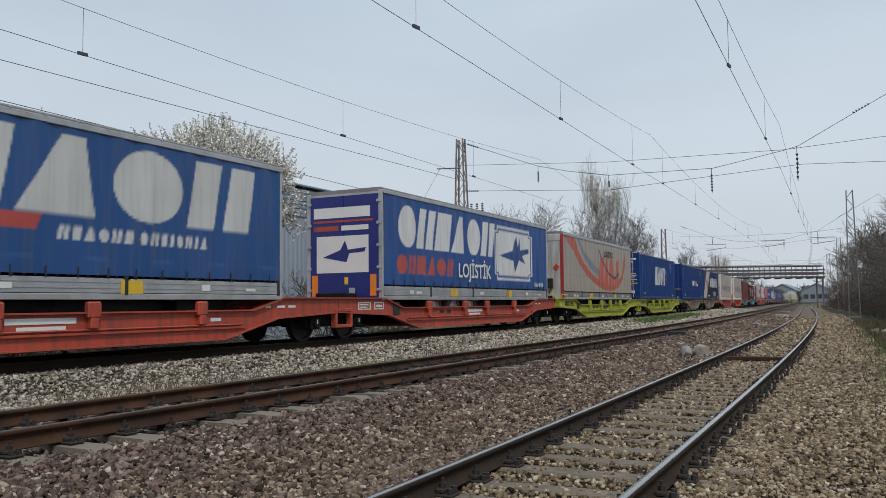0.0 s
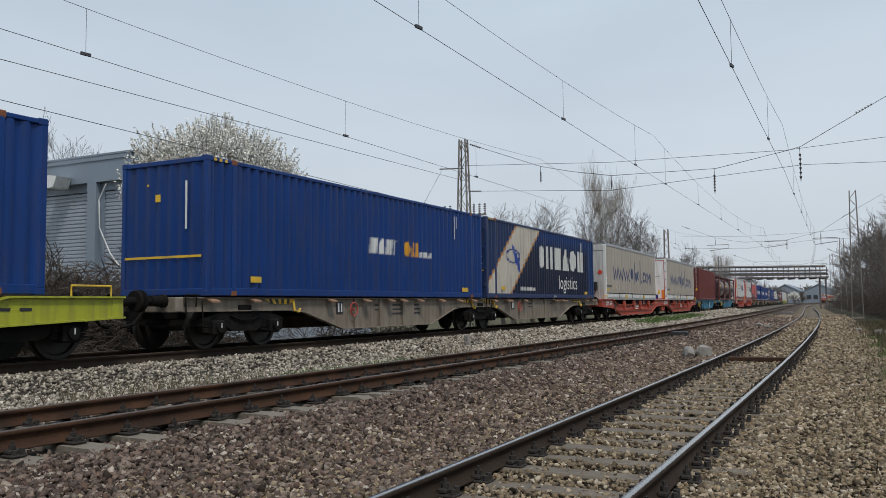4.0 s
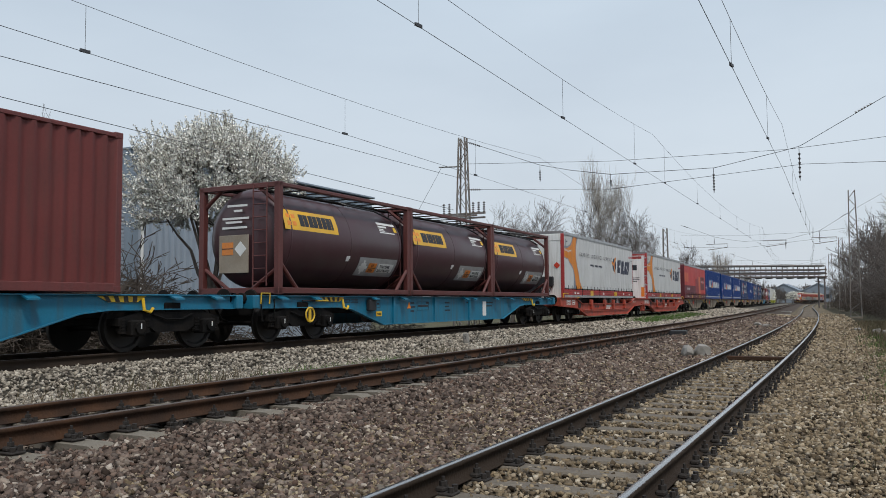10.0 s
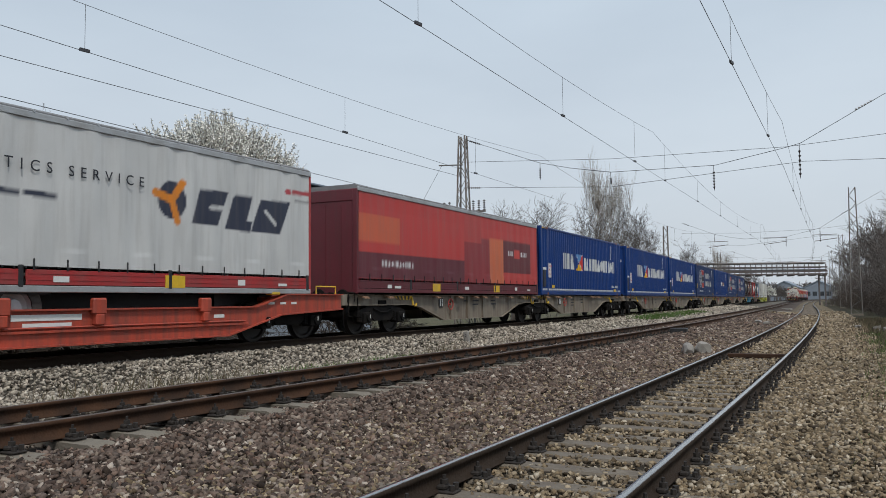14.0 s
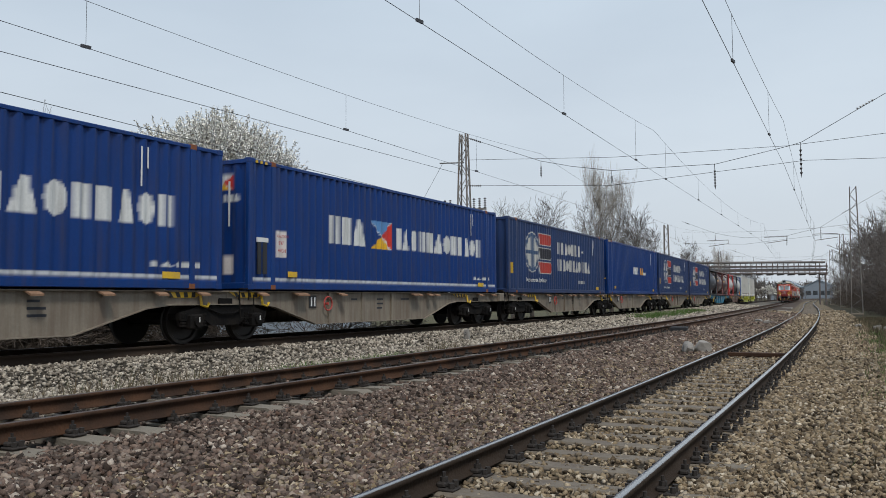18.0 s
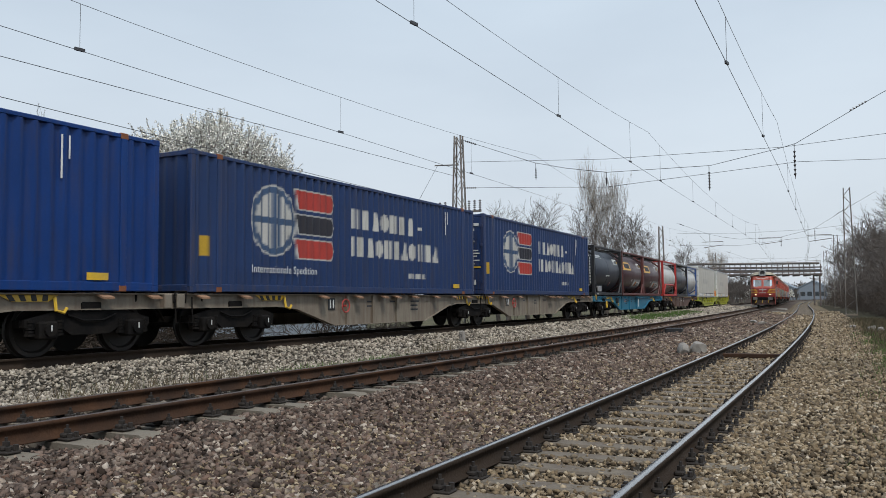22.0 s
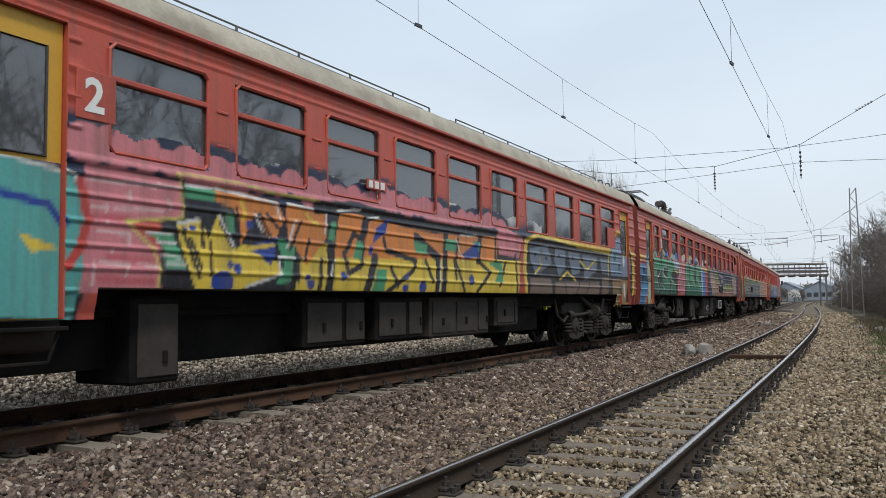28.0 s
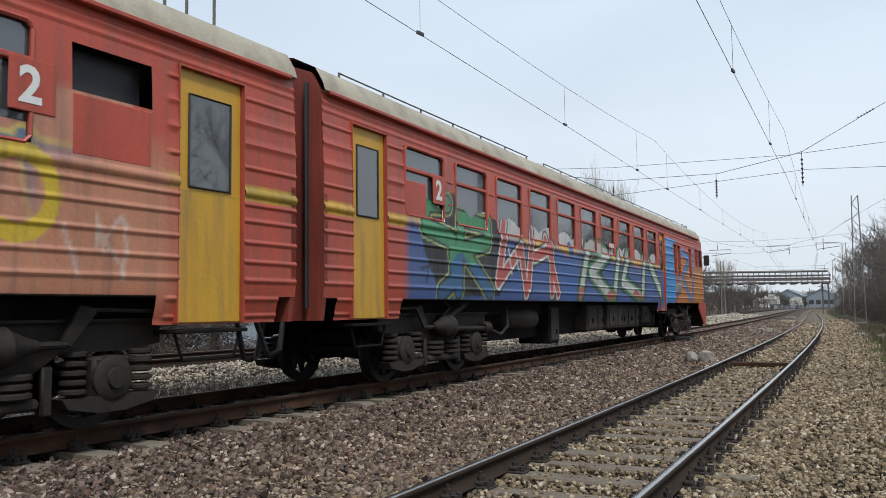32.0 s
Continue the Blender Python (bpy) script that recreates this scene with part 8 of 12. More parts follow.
    c.stroke([(3.40, 2.58), (3.97, 2.46)], 0.035, SPRAY_WHITE)
    c.stroke([(4.81, 1.78), (5.60, 1.58)], 0.035, SPRAY_WHITE)
    c.stroke([(4.91, 1.65), (4.85, 1.28)], 0.035, SPRAY_WHITE)
    c.stroke([(7.75, 2.47), (8.62, 2.52)], 0.035, SPRAY_WHITE)
    c.stroke([(8.88, 2.38), (9.82, 2.49)], 0.035, SPRAY_WHITE)
    c.stroke([(7.90, 1.93), (8.63, 1.53)], 0.035, SPRAY_WHITE)
    c.stroke([(9.10, 1.93), (10.13, 1.56)], 0.035, SPRAY_WHITE)
    c.stroke([(10.34, 1.98), (11.87, 1.32)], 0.035, SPRAY_WHITE)
    c.stroke([(10.18, 2.45), (11.25, 2.43)], 0.035, SPRAY_WHITE)
    c.poly([(6.01, 1.39), (6.08, 1.89), (6.37, 1.96), (6.47, 2.38), (6.70, 2.79), (6.97, 2.55), (7.20, 2.90), (7.38, 2.54), (7.72, 2.37), (7.72, 1.70), (7.43, 1.25), (6.77, 1.24), (6.59, 1.35)], SPRAY_PINK)
    c.stroke([(6.57, 2.44), (6.70, 2.71), (6.92, 2.51)], 0.04, BLK)
    c.stroke([(7.14, 2.57), (7.25, 2.82), (7.34, 2.56)], 0.04, BLK)
    c.stroke([(6.57, 2.41), (7.14, 2.54), (7.61, 2.42)], 0.04, BLK)
    c.stroke([(6.13, 1.85), (6.41, 1.40)], 0.04, BLK)
    c.stroke([(6.31, 1.88), (6.53, 1.40)], 0.04, BLK)
    c.stroke([(6.79, 1.62), (7.31, 1.74), (7.52, 1.97)], 0.04, BLK)
    c.stroke([(6.85, 1.51), (7.11, 1.63), (7.37, 1.66)], 0.04, BLK)
    c.stroke([(6.90, 1.25), (7.17, 1.52)], 0.04, BLK)
    c.stroke([(6.80, 1.88), (7.32, 2.01)], 0.04, BLK)
    c.oval(6.53, 2.12, 0.10, 0.13, PALE)
    c.oval(6.83, 2.09, 0.10, 0.13, PALE)
    c.oval(6.57, 2.08, 0.04, 0.04, BLK)
    c.oval(6.87, 2.04, 0.03, 0.04, BLK)
    c.stroke([(2.00, 2.77), (1.49, 2.66), (1.53, 2.48), (1.40, 2.42), (1.70, 1.85), (1.55, 1.81), (1.66, 1.74), (1.35, 1.17), (1.51, 0.91)], 0.06, (0.60, 0.50, 0.03))
    c.stroke([(2.77, 2.75), (2.99, 2.64)], 0.06, (0.60, 0.50, 0.03))
    c.stroke([(2.99, 2.64), (3.48, 2.79)], 0.06, (0.60, 0.50, 0.03))
    c.stroke([(4.83, 2.53), (5.29, 2.74), (5.44, 2.61)], 0.06, (0.60, 0.50, 0.03))
    c.stroke([(5.59, 2.14), (6.08, 2.00), (6.26, 2.13)], 0.06, (0.60, 0.50, 0.03))
    c.stroke([(7.49, 2.79), (7.62, 2.67), (7.91, 2.81)], 0.06, (0.60, 0.50, 0.03))
    c.stroke([(8.81, 2.66), (9.31, 2.76), (9.65, 2.70)], 0.06, (0.60, 0.50, 0.03))
    c.stroke([(11.07, 2.82), (11.47, 2.65), (11.46, 2.44)], 0.06, (0.60, 0.50, 0.03))
    c.stroke([(2.20, 1.36), (2.36, 1.40), (2.33, 1.48), (2.49, 1.48)], 0.035, BLK)
    c.stroke([(2.36, 1.57), (2.56, 1.58)], 0.035, BLK)
    c.stroke([(2.07, 1.60), (2.10, 1.40)], 0.035, BLK)
    c.poly([(11.41, 2.37), (12.10, 2.34), (12.13, 1.22), (11.74, 1.22)], (0.30, 0.40, 0.44))
    c.poly([(11.99, 2.37), (12.67, 2.26), (12.73, 1.22), (12.02, 1.22)], (0.03, 0.17, 0.50))
    return c


def g_second(c):
    spray_green_letters(c)
    c.mist(13.2, 26.9, 0.8, 2.75, (0.014, 0.018, 0.045), 0.35)
    top = lambda u: 1.62 + 0.1 * np.sin((u - 15.2) * 0.9) + 0.5 * np.clip((17.2 - u) / 2.2, 0, 1)
    end = 24.0
    c.put((c.u > 14.75) & (c.u < end) & (c.v < top(c.u) + 0.06) & (c.v > top(c.u) - 0.2), CREAM)
    inside = (c.u > 14.8) & (c.u < end) & (c.v < top(c.u)) & (c.v > 1.04)
    c.put(inside, (0.40, 0.20, 0.14))
    sheen = inside & (np.sin(c.u * 5.1 + c.v * 9) + np.sin(c.u * 2.3 - c.v * 14) > 0.7)
    c.put(sheen, (0.36, 0.26, 0.12))
    c.put(inside & (np.sin(c.u * 4.1 - c.v * 11) > 0.75), (0.42, 0.15, 0.16))
    c.put(inside & (c.v > top(c.u) - 0.05), (0.035, 0.025, 0.03))
    c.put(inside & (np.mod(c.u + 0.25 * (c.v - 1.3) ** 2 + 0.1 * c.v, 0.5) < 0.12 + 0.07 * (c.v - 1.0)) & (c.u > 15.9) & (c.u < 22.6), (0.035, 0.025, 0.03))
    leaf = lambda u, a, b: np.abs(np.sin((u - a) / (b - a) * math.pi * (1 if b < 18 else 2.5)))
    for a, b, high in ((15.3, 17.4, 0.36), (19.1, 21.8, 0.26)):
        for grow_, col in ((0.1, CREAM), (0.07, BLK), (0.0, (0.28, 0.31, 0.07))):
            m = (c.u > a) & (c.u < b) & (c.v > top(c.u) + 0.02) & (c.v < top(c.u) + 0.06 + grow_ + high * leaf(c.u, a, b))
            c.put(m, col)
        if b < 18:
            c.put(m & (np.mod(c.u - 0.5 * c.v, 0.16) < 0.07), (0.03, 0.05, 0.03))
        else:
            c.put(m & (np.hypot(np.mod(c.u, 0.16) - 0.08, np.mod(c.v, 0.13) - 0.065) < 0.035), (0.03, 0.06, 0.02))
    # the two heads: round eyes, muzzle, ears and bared teeth
    for u, v, r in ((14.75, 2.0, 0.42), (15.35, 1.85, 0.34), (22.75, 2.05, 0.3), (23.5, 1.75, 0.62)):
        c.oval(u, v, r + 0.08, r * 0.85 + 0.08, CREAM).oval(u, v, r + 0.05, r * 0.85 + 0.05, BLK).oval(u, v, r, r * 0.85, (0.46, 0.32, 0.25))
    for u, v, r in ((14.75, 2.0, 0.26), (23.35, 1.9, 0.22), (23.85, 1.86, 0.2)):
        c.oval(u, v, r + 0.03, r + 0.03, BLK).oval(u, v, r, r, (0.52, 0.40, 0.36)).oval(u, v, r * 0.75, r * 0.75, (0.40, 0.07, 0.06), 0.72).oval(u + 0.04, v, r * 0.4, r * 0.42, (0.14, 0.17, 0.15)).oval(u + 0.05, v, r * 0.2, r * 0.22, BLK)
    for p in (((22.2, 2.25), (22.3, 2.5), (22.7, 2.42), (22.9, 2.2)), ((14.2, 2.3), (14.3, 2.6), (14.7, 2.5)), ((15.4, 2.3), (15.7, 2.55), (16.0, 2.45))):
        c.stroke(list(p), 0.14, BLK).stroke(list(p), 0.06, PALE)
    for u0, u1, v0 in ((14.6, 15.7, 1.2), (22.9, 24.2, 1.22)):
        c.rect(u0 - 0.04, u1 + 0.04, v0 - 0.03, v0 + 0.25, BLK)
        for k, u in enumerate(np.arange(u0, u1 - 0.05, 0.105)):
            c.poly([(u, v0 + 0.22), (u + 0.095, v0 + 0.22), (u + 0.05, v0 + 0.02 * (k % 3))], PALE)
    for u, v, w in ((17.2, 2.2, 0.5), (17.3, 1.72, -0.6), (18.9, 2.15, 0.3), (19.0, 1.98, 0.35), (20.3, 2.25, -0.3), (21.4, 2.2, 0.4), (18.6, 1.7, 0.5)):
        c.stroke([(u, v), (u + abs(w) * 0.5, v + 0.12 * w), (u + abs(w), v + 0.02)], 0.03, PALE)
    scrawl(c, 25.0, 1.4, 0.7, 0.5, 4, 0.035, PALE, 13)
    return c.oval(26.0, 1.45, 0.26, 0.26, PALE, 0.86)


def g_third(c):
    c.mist(-0.3, 2.6, 0.8, 2.05, (0.12, 0.18, 0.055), 0.15).mist(1.7, 19.0, 0.8, 2.7, (0.14, 0.20, 0.045), 0.3).mist(9.2, 16.0, 2.2, 2.75, (0.36, 0.36, 0.03), 0.2, 0.8)
    c.rect(2.0, 27.0, 2.27, 2.42, (0.40, 0.26, 0.03)).mist(2.2, 9.0, 2.1, 2.5, (0.15, 0.2, 0.05), 0.2, 0.7)
    c.poly([(1.61, 1.00), (1.63, 1.43), (1.84, 1.58), (1.99, 1.73), (2.45, 2.20), (2.56, 2.50), (2.83, 2.56), (3.58, 2.46), (3.88, 2.19), (5.60, 2.10), (5.82, 2.60), (6.28, 2.69), (6.76, 2.20), (6.88, 1.91), (6.38, 1.92), (3.89, 1.21), (1.90, 0.96)], BLK)
    c.poly([(1.98, 1.23), (2.04, 1.73), (2.53, 2.38), (3.44, 2.56), (3.66, 2.14), (4.72, 2.09), (5.60, 2.04), (5.99, 2.59), (6.28, 2.63), (6.63, 2.28), (7.43, 2.52), (8.31, 2.32), (9.41, 2.02), (9.50, 1.22), (3.89, 1.19)], (0.075, 0.095, 0.082))
    c.put((np.abs(c.c - (0.075, 0.095, 0.082)).sum(-1) < 0.001) & (c.v < 1.62), (0.045, 0.062, 0.085))
    c.stroke([(2.78, 2.06), (2.90, 1.95)], 0.1, (0.42, 0.19, 0.13))
    c.stroke([(2.57, 1.81), (2.54, 1.51), (2.78, 1.52)], 0.1, (0.42, 0.19, 0.13))
    c.stroke([(3.23, 1.96), (3.48, 1.71)], 0.1, (0.42, 0.19, 0.13))
    c.stroke([(4.37, 2.06), (4.29, 1.53)], 0.1, (0.42, 0.19, 0.13))
    c.stroke([(6.04, 2.44), (6.13, 2.02)], 0.1, (0.42, 0.19, 0.13))
    c.stroke([(7.92, 2.15), (7.70, 1.96)], 0.1, (0.42, 0.19, 0.13))
    c.stroke([(4.63, 1.59), (4.72, 1.38)], 0.1, (0.42, 0.19, 0.13))
    c.stroke([(1.99, 1.26), (2.10, 1.65), (2.54, 2.08), (2.65, 2.40), (3.37, 2.53), (3.58, 2.28)], 0.055, SPRAY_CREAM)
    c.stroke([(2.16, 1.24), (2.26, 1.62), (2.72, 2.00), (3.16, 2.28)], 0.055, SPRAY_CREAM)
    c.stroke([(3.03, 1.80), (3.30, 1.97), (3.89, 1.66), (3.17, 1.81)], 0.055, SPRAY_CREAM)
    c.stroke([(3.81, 1.86), (4.20, 2.15), (4.91, 2.05), (5.60, 1.99)], 0.055, SPRAY_CREAM)
    c.stroke([(3.93, 1.24), (3.81, 1.61), (4.37, 1.95), (5.00, 1.89), (5.49, 1.74), (5.41, 1.40), (4.72, 1.49)], 0.055, SPRAY_CREAM)
    c.stroke([(4.04, 1.26), (4.20, 1.68), (4.90, 1.66)], 0.055, SPRAY_CREAM)
    c.stroke([(5.50, 2.04), (5.82, 2.54), (6.27, 2.53), (6.53, 2.24), (6.06, 2.02), (5.94, 1.26)], 0.055, SPRAY_CREAM)
    c.stroke([(6.50, 1.99), (6.94, 1.56), (6.61, 1.23)], 0.055, SPRAY_CREAM)
    c.stroke([(7.01, 2.15), (7.43, 2.45), (8.31, 2.32), (9.14, 2.01), (9.33, 1.48), (8.60, 1.25)], 0.055, SPRAY_CREAM)
    c.stroke([(7.28, 2.10), (8.31, 2.10), (8.96, 1.85), (9.06, 1.29)], 0.055, SPRAY_CREAM)
    c.stroke([(4.72, 1.65), (4.90, 1.33), (5.29, 1.28), (5.62, 1.69)], 0.055, SPRAY_CREAM)
    c.stroke([(3.03, 2.08), (3.10, 1.90)], 0.055, SPRAY_CREAM)
    c.stroke([(2.72, 1.42), (3.30, 1.59), (3.81, 1.61)], 0.055, SPRAY_CREAM)
    c.stroke([(2.21, 1.53), (2.66, 1.78), (2.97, 1.75)], 0.055, SPRAY_CREAM)
    c.stroke([(2.42, 2.02), (2.60, 2.47), (2.77, 2.47)], 0.05, BLK)
    c.stroke([(3.55, 2.38), (3.88, 2.17), (4.72, 2.13), (5.60, 2.06)], 0.05, BLK)
    c.stroke([(2.69, 1.51), (2.81, 1.63)], 0.05, BLK)
    c.stroke([(3.03, 1.73), (3.17, 1.93)], 0.05, BLK)
    c.stroke([(6.51, 2.18), (6.75, 1.93)], 0.05, BLK)
    c.stroke([(3.51, 1.59), (4.21, 1.52)], 0.05, BLK)
    c.stroke([(4.37, 1.79), (4.91, 1.74)], 0.05, BLK)
    c.stroke([(7.42, 2.39), (8.47, 2.26)], 0.05, BLK)
    c.mist(2.2, 9.6, 0.9, 1.24, (0.30, 0.25, 0.20), 0.12, 0.7)
    c.poly([(9.75, 1.22), (10.06, 1.82), (10.70, 2.30), (13.71, 2.44), (15.53, 1.94), (15.46, 1.17), (10.03, 1.19)], (0.035, 0.06, 0.13))
    c.oval(11.12, 2.03, 0.51, 0.26, (0.03, 0.11, 0.30))
    c.oval(13.40, 2.20, 0.47, 0.17, (0.03, 0.11, 0.30))
    c.oval(12.28, 1.46, 1.07, 0.20, (0.12, 0.14, 0.12))
    c.oval(14.56, 1.60, 0.66, 0.25, (0.12, 0.14, 0.12))
    c.stroke([(9.94, 1.30), (10.69, 2.18)], 0.05, SPRAY_CREAM)
    c.stroke([(10.87, 1.47), (11.47, 2.27), (12.29, 1.59)], 0.05, SPRAY_CREAM)
    c.stroke([(11.11, 1.78), (12.30, 1.80)], 0.05, SPRAY_CREAM)
    c.stroke([(12.53, 1.32), (12.32, 2.09), (13.40, 2.25), (13.58, 1.87), (12.68, 1.74), (13.69, 1.33)], 0.05, SPRAY_CREAM)
    c.stroke([(13.99, 2.18), (15.31, 1.82), (13.93, 1.43)], 0.05, SPRAY_CREAM)
    c.stroke([(10.26, 1.91), (9.66, 1.37)], 0.05, SPRAY_CREAM)
    c.stroke([(10.56, 1.67), (10.24, 1.26)], 0.05, SPRAY_CREAM)
    c.stroke([(11.43, 1.35), (12.27, 1.23)], 0.05, SPRAY_CREAM)
    c.stroke([(12.97, 2.03), (13.24, 1.95)], 0.05, SPRAY_CREAM)
    c.stroke([(15.64, 2.48), (15.95, 1.84), (15.60, 1.19)], 0.08, (0.50, 0.28, 0.03))
    c.poly([(15.86, 2.49), (16.97, 2.65), (24.28, 3.01), (24.00, 1.07), (15.74, 1.14)], (0.44, 0.20, 0.13))
    c.stroke([(17.63, 2.34), (19.45, 2.50)], 0.22, (0.50, 0.42, 0.14))
    c.stroke([(17.63, 2.37), (17.29, 1.40), (19.33, 1.40)], 0.22, (0.50, 0.42, 0.14))
    c.stroke([(17.59, 1.90), (18.91, 1.94)], 0.22, (0.50, 0.42, 0.14))
    c.stroke([(19.81, 1.39), (19.93, 2.36), (20.90, 1.80), (21.42, 2.43), (21.63, 1.37)], 0.22, (0.50, 0.42, 0.14))
    c.stroke([(22.29, 2.47), (22.45, 1.42)], 0.22, (0.50, 0.42, 0.14))
    c.stroke([(23.22, 2.51), (23.45, 1.39)], 0.22, (0.50, 0.42, 0.14))
    c.stroke([(22.29, 2.47), (23.86, 2.39)], 0.22, (0.50, 0.42, 0.14))
    c.stroke([(17.63, 2.34), (19.45, 2.50)], 0.12, (0.03, 0.17, 0.30))
    c.stroke([(17.63, 2.37), (17.29, 1.40), (19.33, 1.40)], 0.12, (0.03, 0.17, 0.30))
    c.stroke([(17.59, 1.90), (18.91, 1.94)], 0.12, (0.03, 0.17, 0.30))
    c.stroke([(19.81, 1.39), (19.93, 2.36), (20.90, 1.80), (21.42, 2.43), (21.63, 1.37)], 0.12, (0.03, 0.17, 0.30))
    c.stroke([(22.29, 2.47), (22.45, 1.42)], 0.12, (0.03, 0.17, 0.30))
    c.stroke([(23.22, 2.51), (23.45, 1.39)], 0.12, (0.03, 0.17, 0.30))
    c.stroke([(22.29, 2.47), (23.86, 2.39)], 0.12, (0.03, 0.17, 0.30))
    c.stroke([(16.16, 2.18), (16.38, 1.75)], 0.035, SPRAY_CREAM)
    c.stroke([(16.49, 1.64), (16.93, 2.22)], 0.035, SPRAY_CREAM)
    c.mist(23.0, 25.0, 0.9, 2.75, (0.46, 0.20, 0.12), 0.4).oval(23.15, 2.05, 0.4, 0.42, (0.52, 0.36, 0.03), 0.62)
    scrawl(c, 23.6, 1.35, 0.8, 0.6, 4, 0.04, (0.5, 0.34, 0.28), 26)
    return c


def g_last(c):
    c.mist(1.95, 19.5, 0.9, 2.42, (0.05, 0.10, 0.27), 0.2)
    c.poly([(2.42, 2.48), (2.61, 2.80), (3.33, 2.98), (4.28, 2.81), (5.48, 2.63), (5.42, 1.29), (3.09, 1.27), (2.55, 1.98)], BLK)
    c.stroke([(3.36, 2.74), (2.75, 2.71), (2.61, 2.33), (3.51, 2.18), (3.59, 1.55), (3.13, 1.33)], 0.4, (0.34, 0.42, 0.14))
    c.stroke([(3.83, 2.57), (3.73, 1.37)], 0.4, (0.34, 0.42, 0.14))
    c.stroke([(3.83, 2.57), (4.90, 2.51), (4.88, 2.23), (3.92, 2.05), (4.99, 1.36)], 0.4, (0.34, 0.42, 0.14))
    c.stroke([(3.36, 2.74), (2.75, 2.71), (2.61, 2.33), (3.51, 2.18), (3.59, 1.55), (3.13, 1.33)], 0.34, BLK)
    c.stroke([(3.83, 2.57), (3.73, 1.37)], 0.34, BLK)
    c.stroke([(3.83, 2.57), (4.90, 2.51), (4.88, 2.23), (3.92, 2.05), (4.99, 1.36)], 0.34, BLK)
    c.stroke([(3.36, 2.74), (2.75, 2.71), (2.61, 2.33), (3.51, 2.18), (3.59, 1.55), (3.13, 1.33)], 0.25, (0.03, 0.11, 0.24))
    c.stroke([(3.83, 2.57), (3.73, 1.37)], 0.25, (0.03, 0.11, 0.24))
    c.stroke([(3.83, 2.57), (4.90, 2.51), (4.88, 2.23), (3.92, 2.05), (4.99, 1.36)], 0.25, (0.03, 0.11, 0.24))
    c.put((np.abs(c.c - (0.03, 0.11, 0.24)).sum(-1) < 0.001) & (c.v > 1.9 + 0.1 * np.sin(c.u * 7)), (0.05, 0.24, 0.11))
    c.stroke([(5.75, 2.65), (5.35, 1.55), (6.48, 2.23), (6.73, 1.38)], 0.4, BLK)
    c.stroke([(7.11, 2.61), (6.86, 1.53)], 0.4, BLK)
    c.stroke([(7.21, 2.10), (8.23, 2.34), (8.20, 1.40)], 0.4, BLK)
    c.stroke([(7.96, 2.50), (8.59, 1.39)], 0.4, BLK)
    c.stroke([(5.75, 2.65), (5.35, 1.55), (6.48, 2.23), (6.73, 1.38)], 0.3, SPRAY_WHITE)
    c.stroke([(7.11, 2.61), (6.86, 1.53)], 0.3, SPRAY_WHITE)
    c.stroke([(7.21, 2.10), (8.23, 2.34), (8.20, 1.40)], 0.3, SPRAY_WHITE)
    c.stroke([(7.96, 2.50), (8.59, 1.39)], 0.3, SPRAY_WHITE)
    c.stroke([(5.75, 2.65), (5.35, 1.55), (6.48, 2.23), (6.73, 1.38)], 0.2, (0.42, 0.08, 0.07))
    c.stroke([(7.11, 2.61), (6.86, 1.53)], 0.2, (0.42, 0.08, 0.07))
    c.stroke([(7.21, 2.10), (8.23, 2.34), (8.20, 1.40)], 0.2, (0.42, 0.08, 0.07))
    c.stroke([(7.96, 2.50), (8.59, 1.39)], 0.2, (0.42, 0.08, 0.07))
    c.stroke([(8.91, 2.13), (9.23, 1.33)], 0.3, (0.03, 0.10, 0.30))
    c.stroke([(9.51, 2.42), (9.63, 1.40)], 0.3, (0.03, 0.10, 0.30))
    c.stroke([(10.90, 2.64), (10.17, 1.38)], 0.55, BLK)
    c.stroke([(10.90, 2.64), (12.55, 2.46), (11.02, 1.93), (12.76, 1.36)], 0.55, BLK)
    c.stroke([(13.60, 2.52), (13.09, 1.41)], 0.55, BLK)
    c.stroke([(14.62, 2.54), (13.93, 1.76), (15.79, 1.44)], 0.55, BLK)
    c.stroke([(16.49, 2.51), (16.20, 1.41)], 0.55, BLK)
    c.stroke([(17.21, 2.40), (18.82, 1.44)], 0.55, BLK)
    c.stroke([(10.90, 2.64), (10.17, 1.38)], 0.42, (0.04, 0.20, 0.09))
    c.stroke([(10.90, 2.64), (12.55, 2.46), (11.02, 1.93), (12.76, 1.36)], 0.42, (0.04, 0.20, 0.09))
    c.stroke([(13.60, 2.52), (13.09, 1.41)], 0.42, (0.04, 0.20, 0.09))
    c.stroke([(14.62, 2.54), (13.93, 1.76), (15.79, 1.44)], 0.42, (0.04, 0.20, 0.09))
    c.stroke([(16.49, 2.51), (16.20, 1.41)], 0.42, (0.04, 0.20, 0.09))
    c.stroke([(17.21, 2.40), (18.82, 1.44)], 0.42, (0.04, 0.20, 0.09))
    c.stroke([(10.90, 2.64), (10.17, 1.38)], 0.26, (0.46, 0.46, 0.43))
    c.stroke([(10.90, 2.64), (12.55, 2.46), (11.02, 1.93), (12.76, 1.36)], 0.26, (0.46, 0.46, 0.43))
    c.stroke([(13.60, 2.52), (13.09, 1.41)], 0.26, (0.46, 0.46, 0.43))
    c.stroke([(14.62, 2.54), (13.93, 1.76), (15.79, 1.44)], 0.26, (0.46, 0.46, 0.43))
    c.stroke([(16.49, 2.51), (16.20, 1.41)], 0.26, (0.46, 0.46, 0.43))
    c.stroke([(17.21, 2.40), (18.82, 1.44)], 0.26, (0.46, 0.46, 0.43))
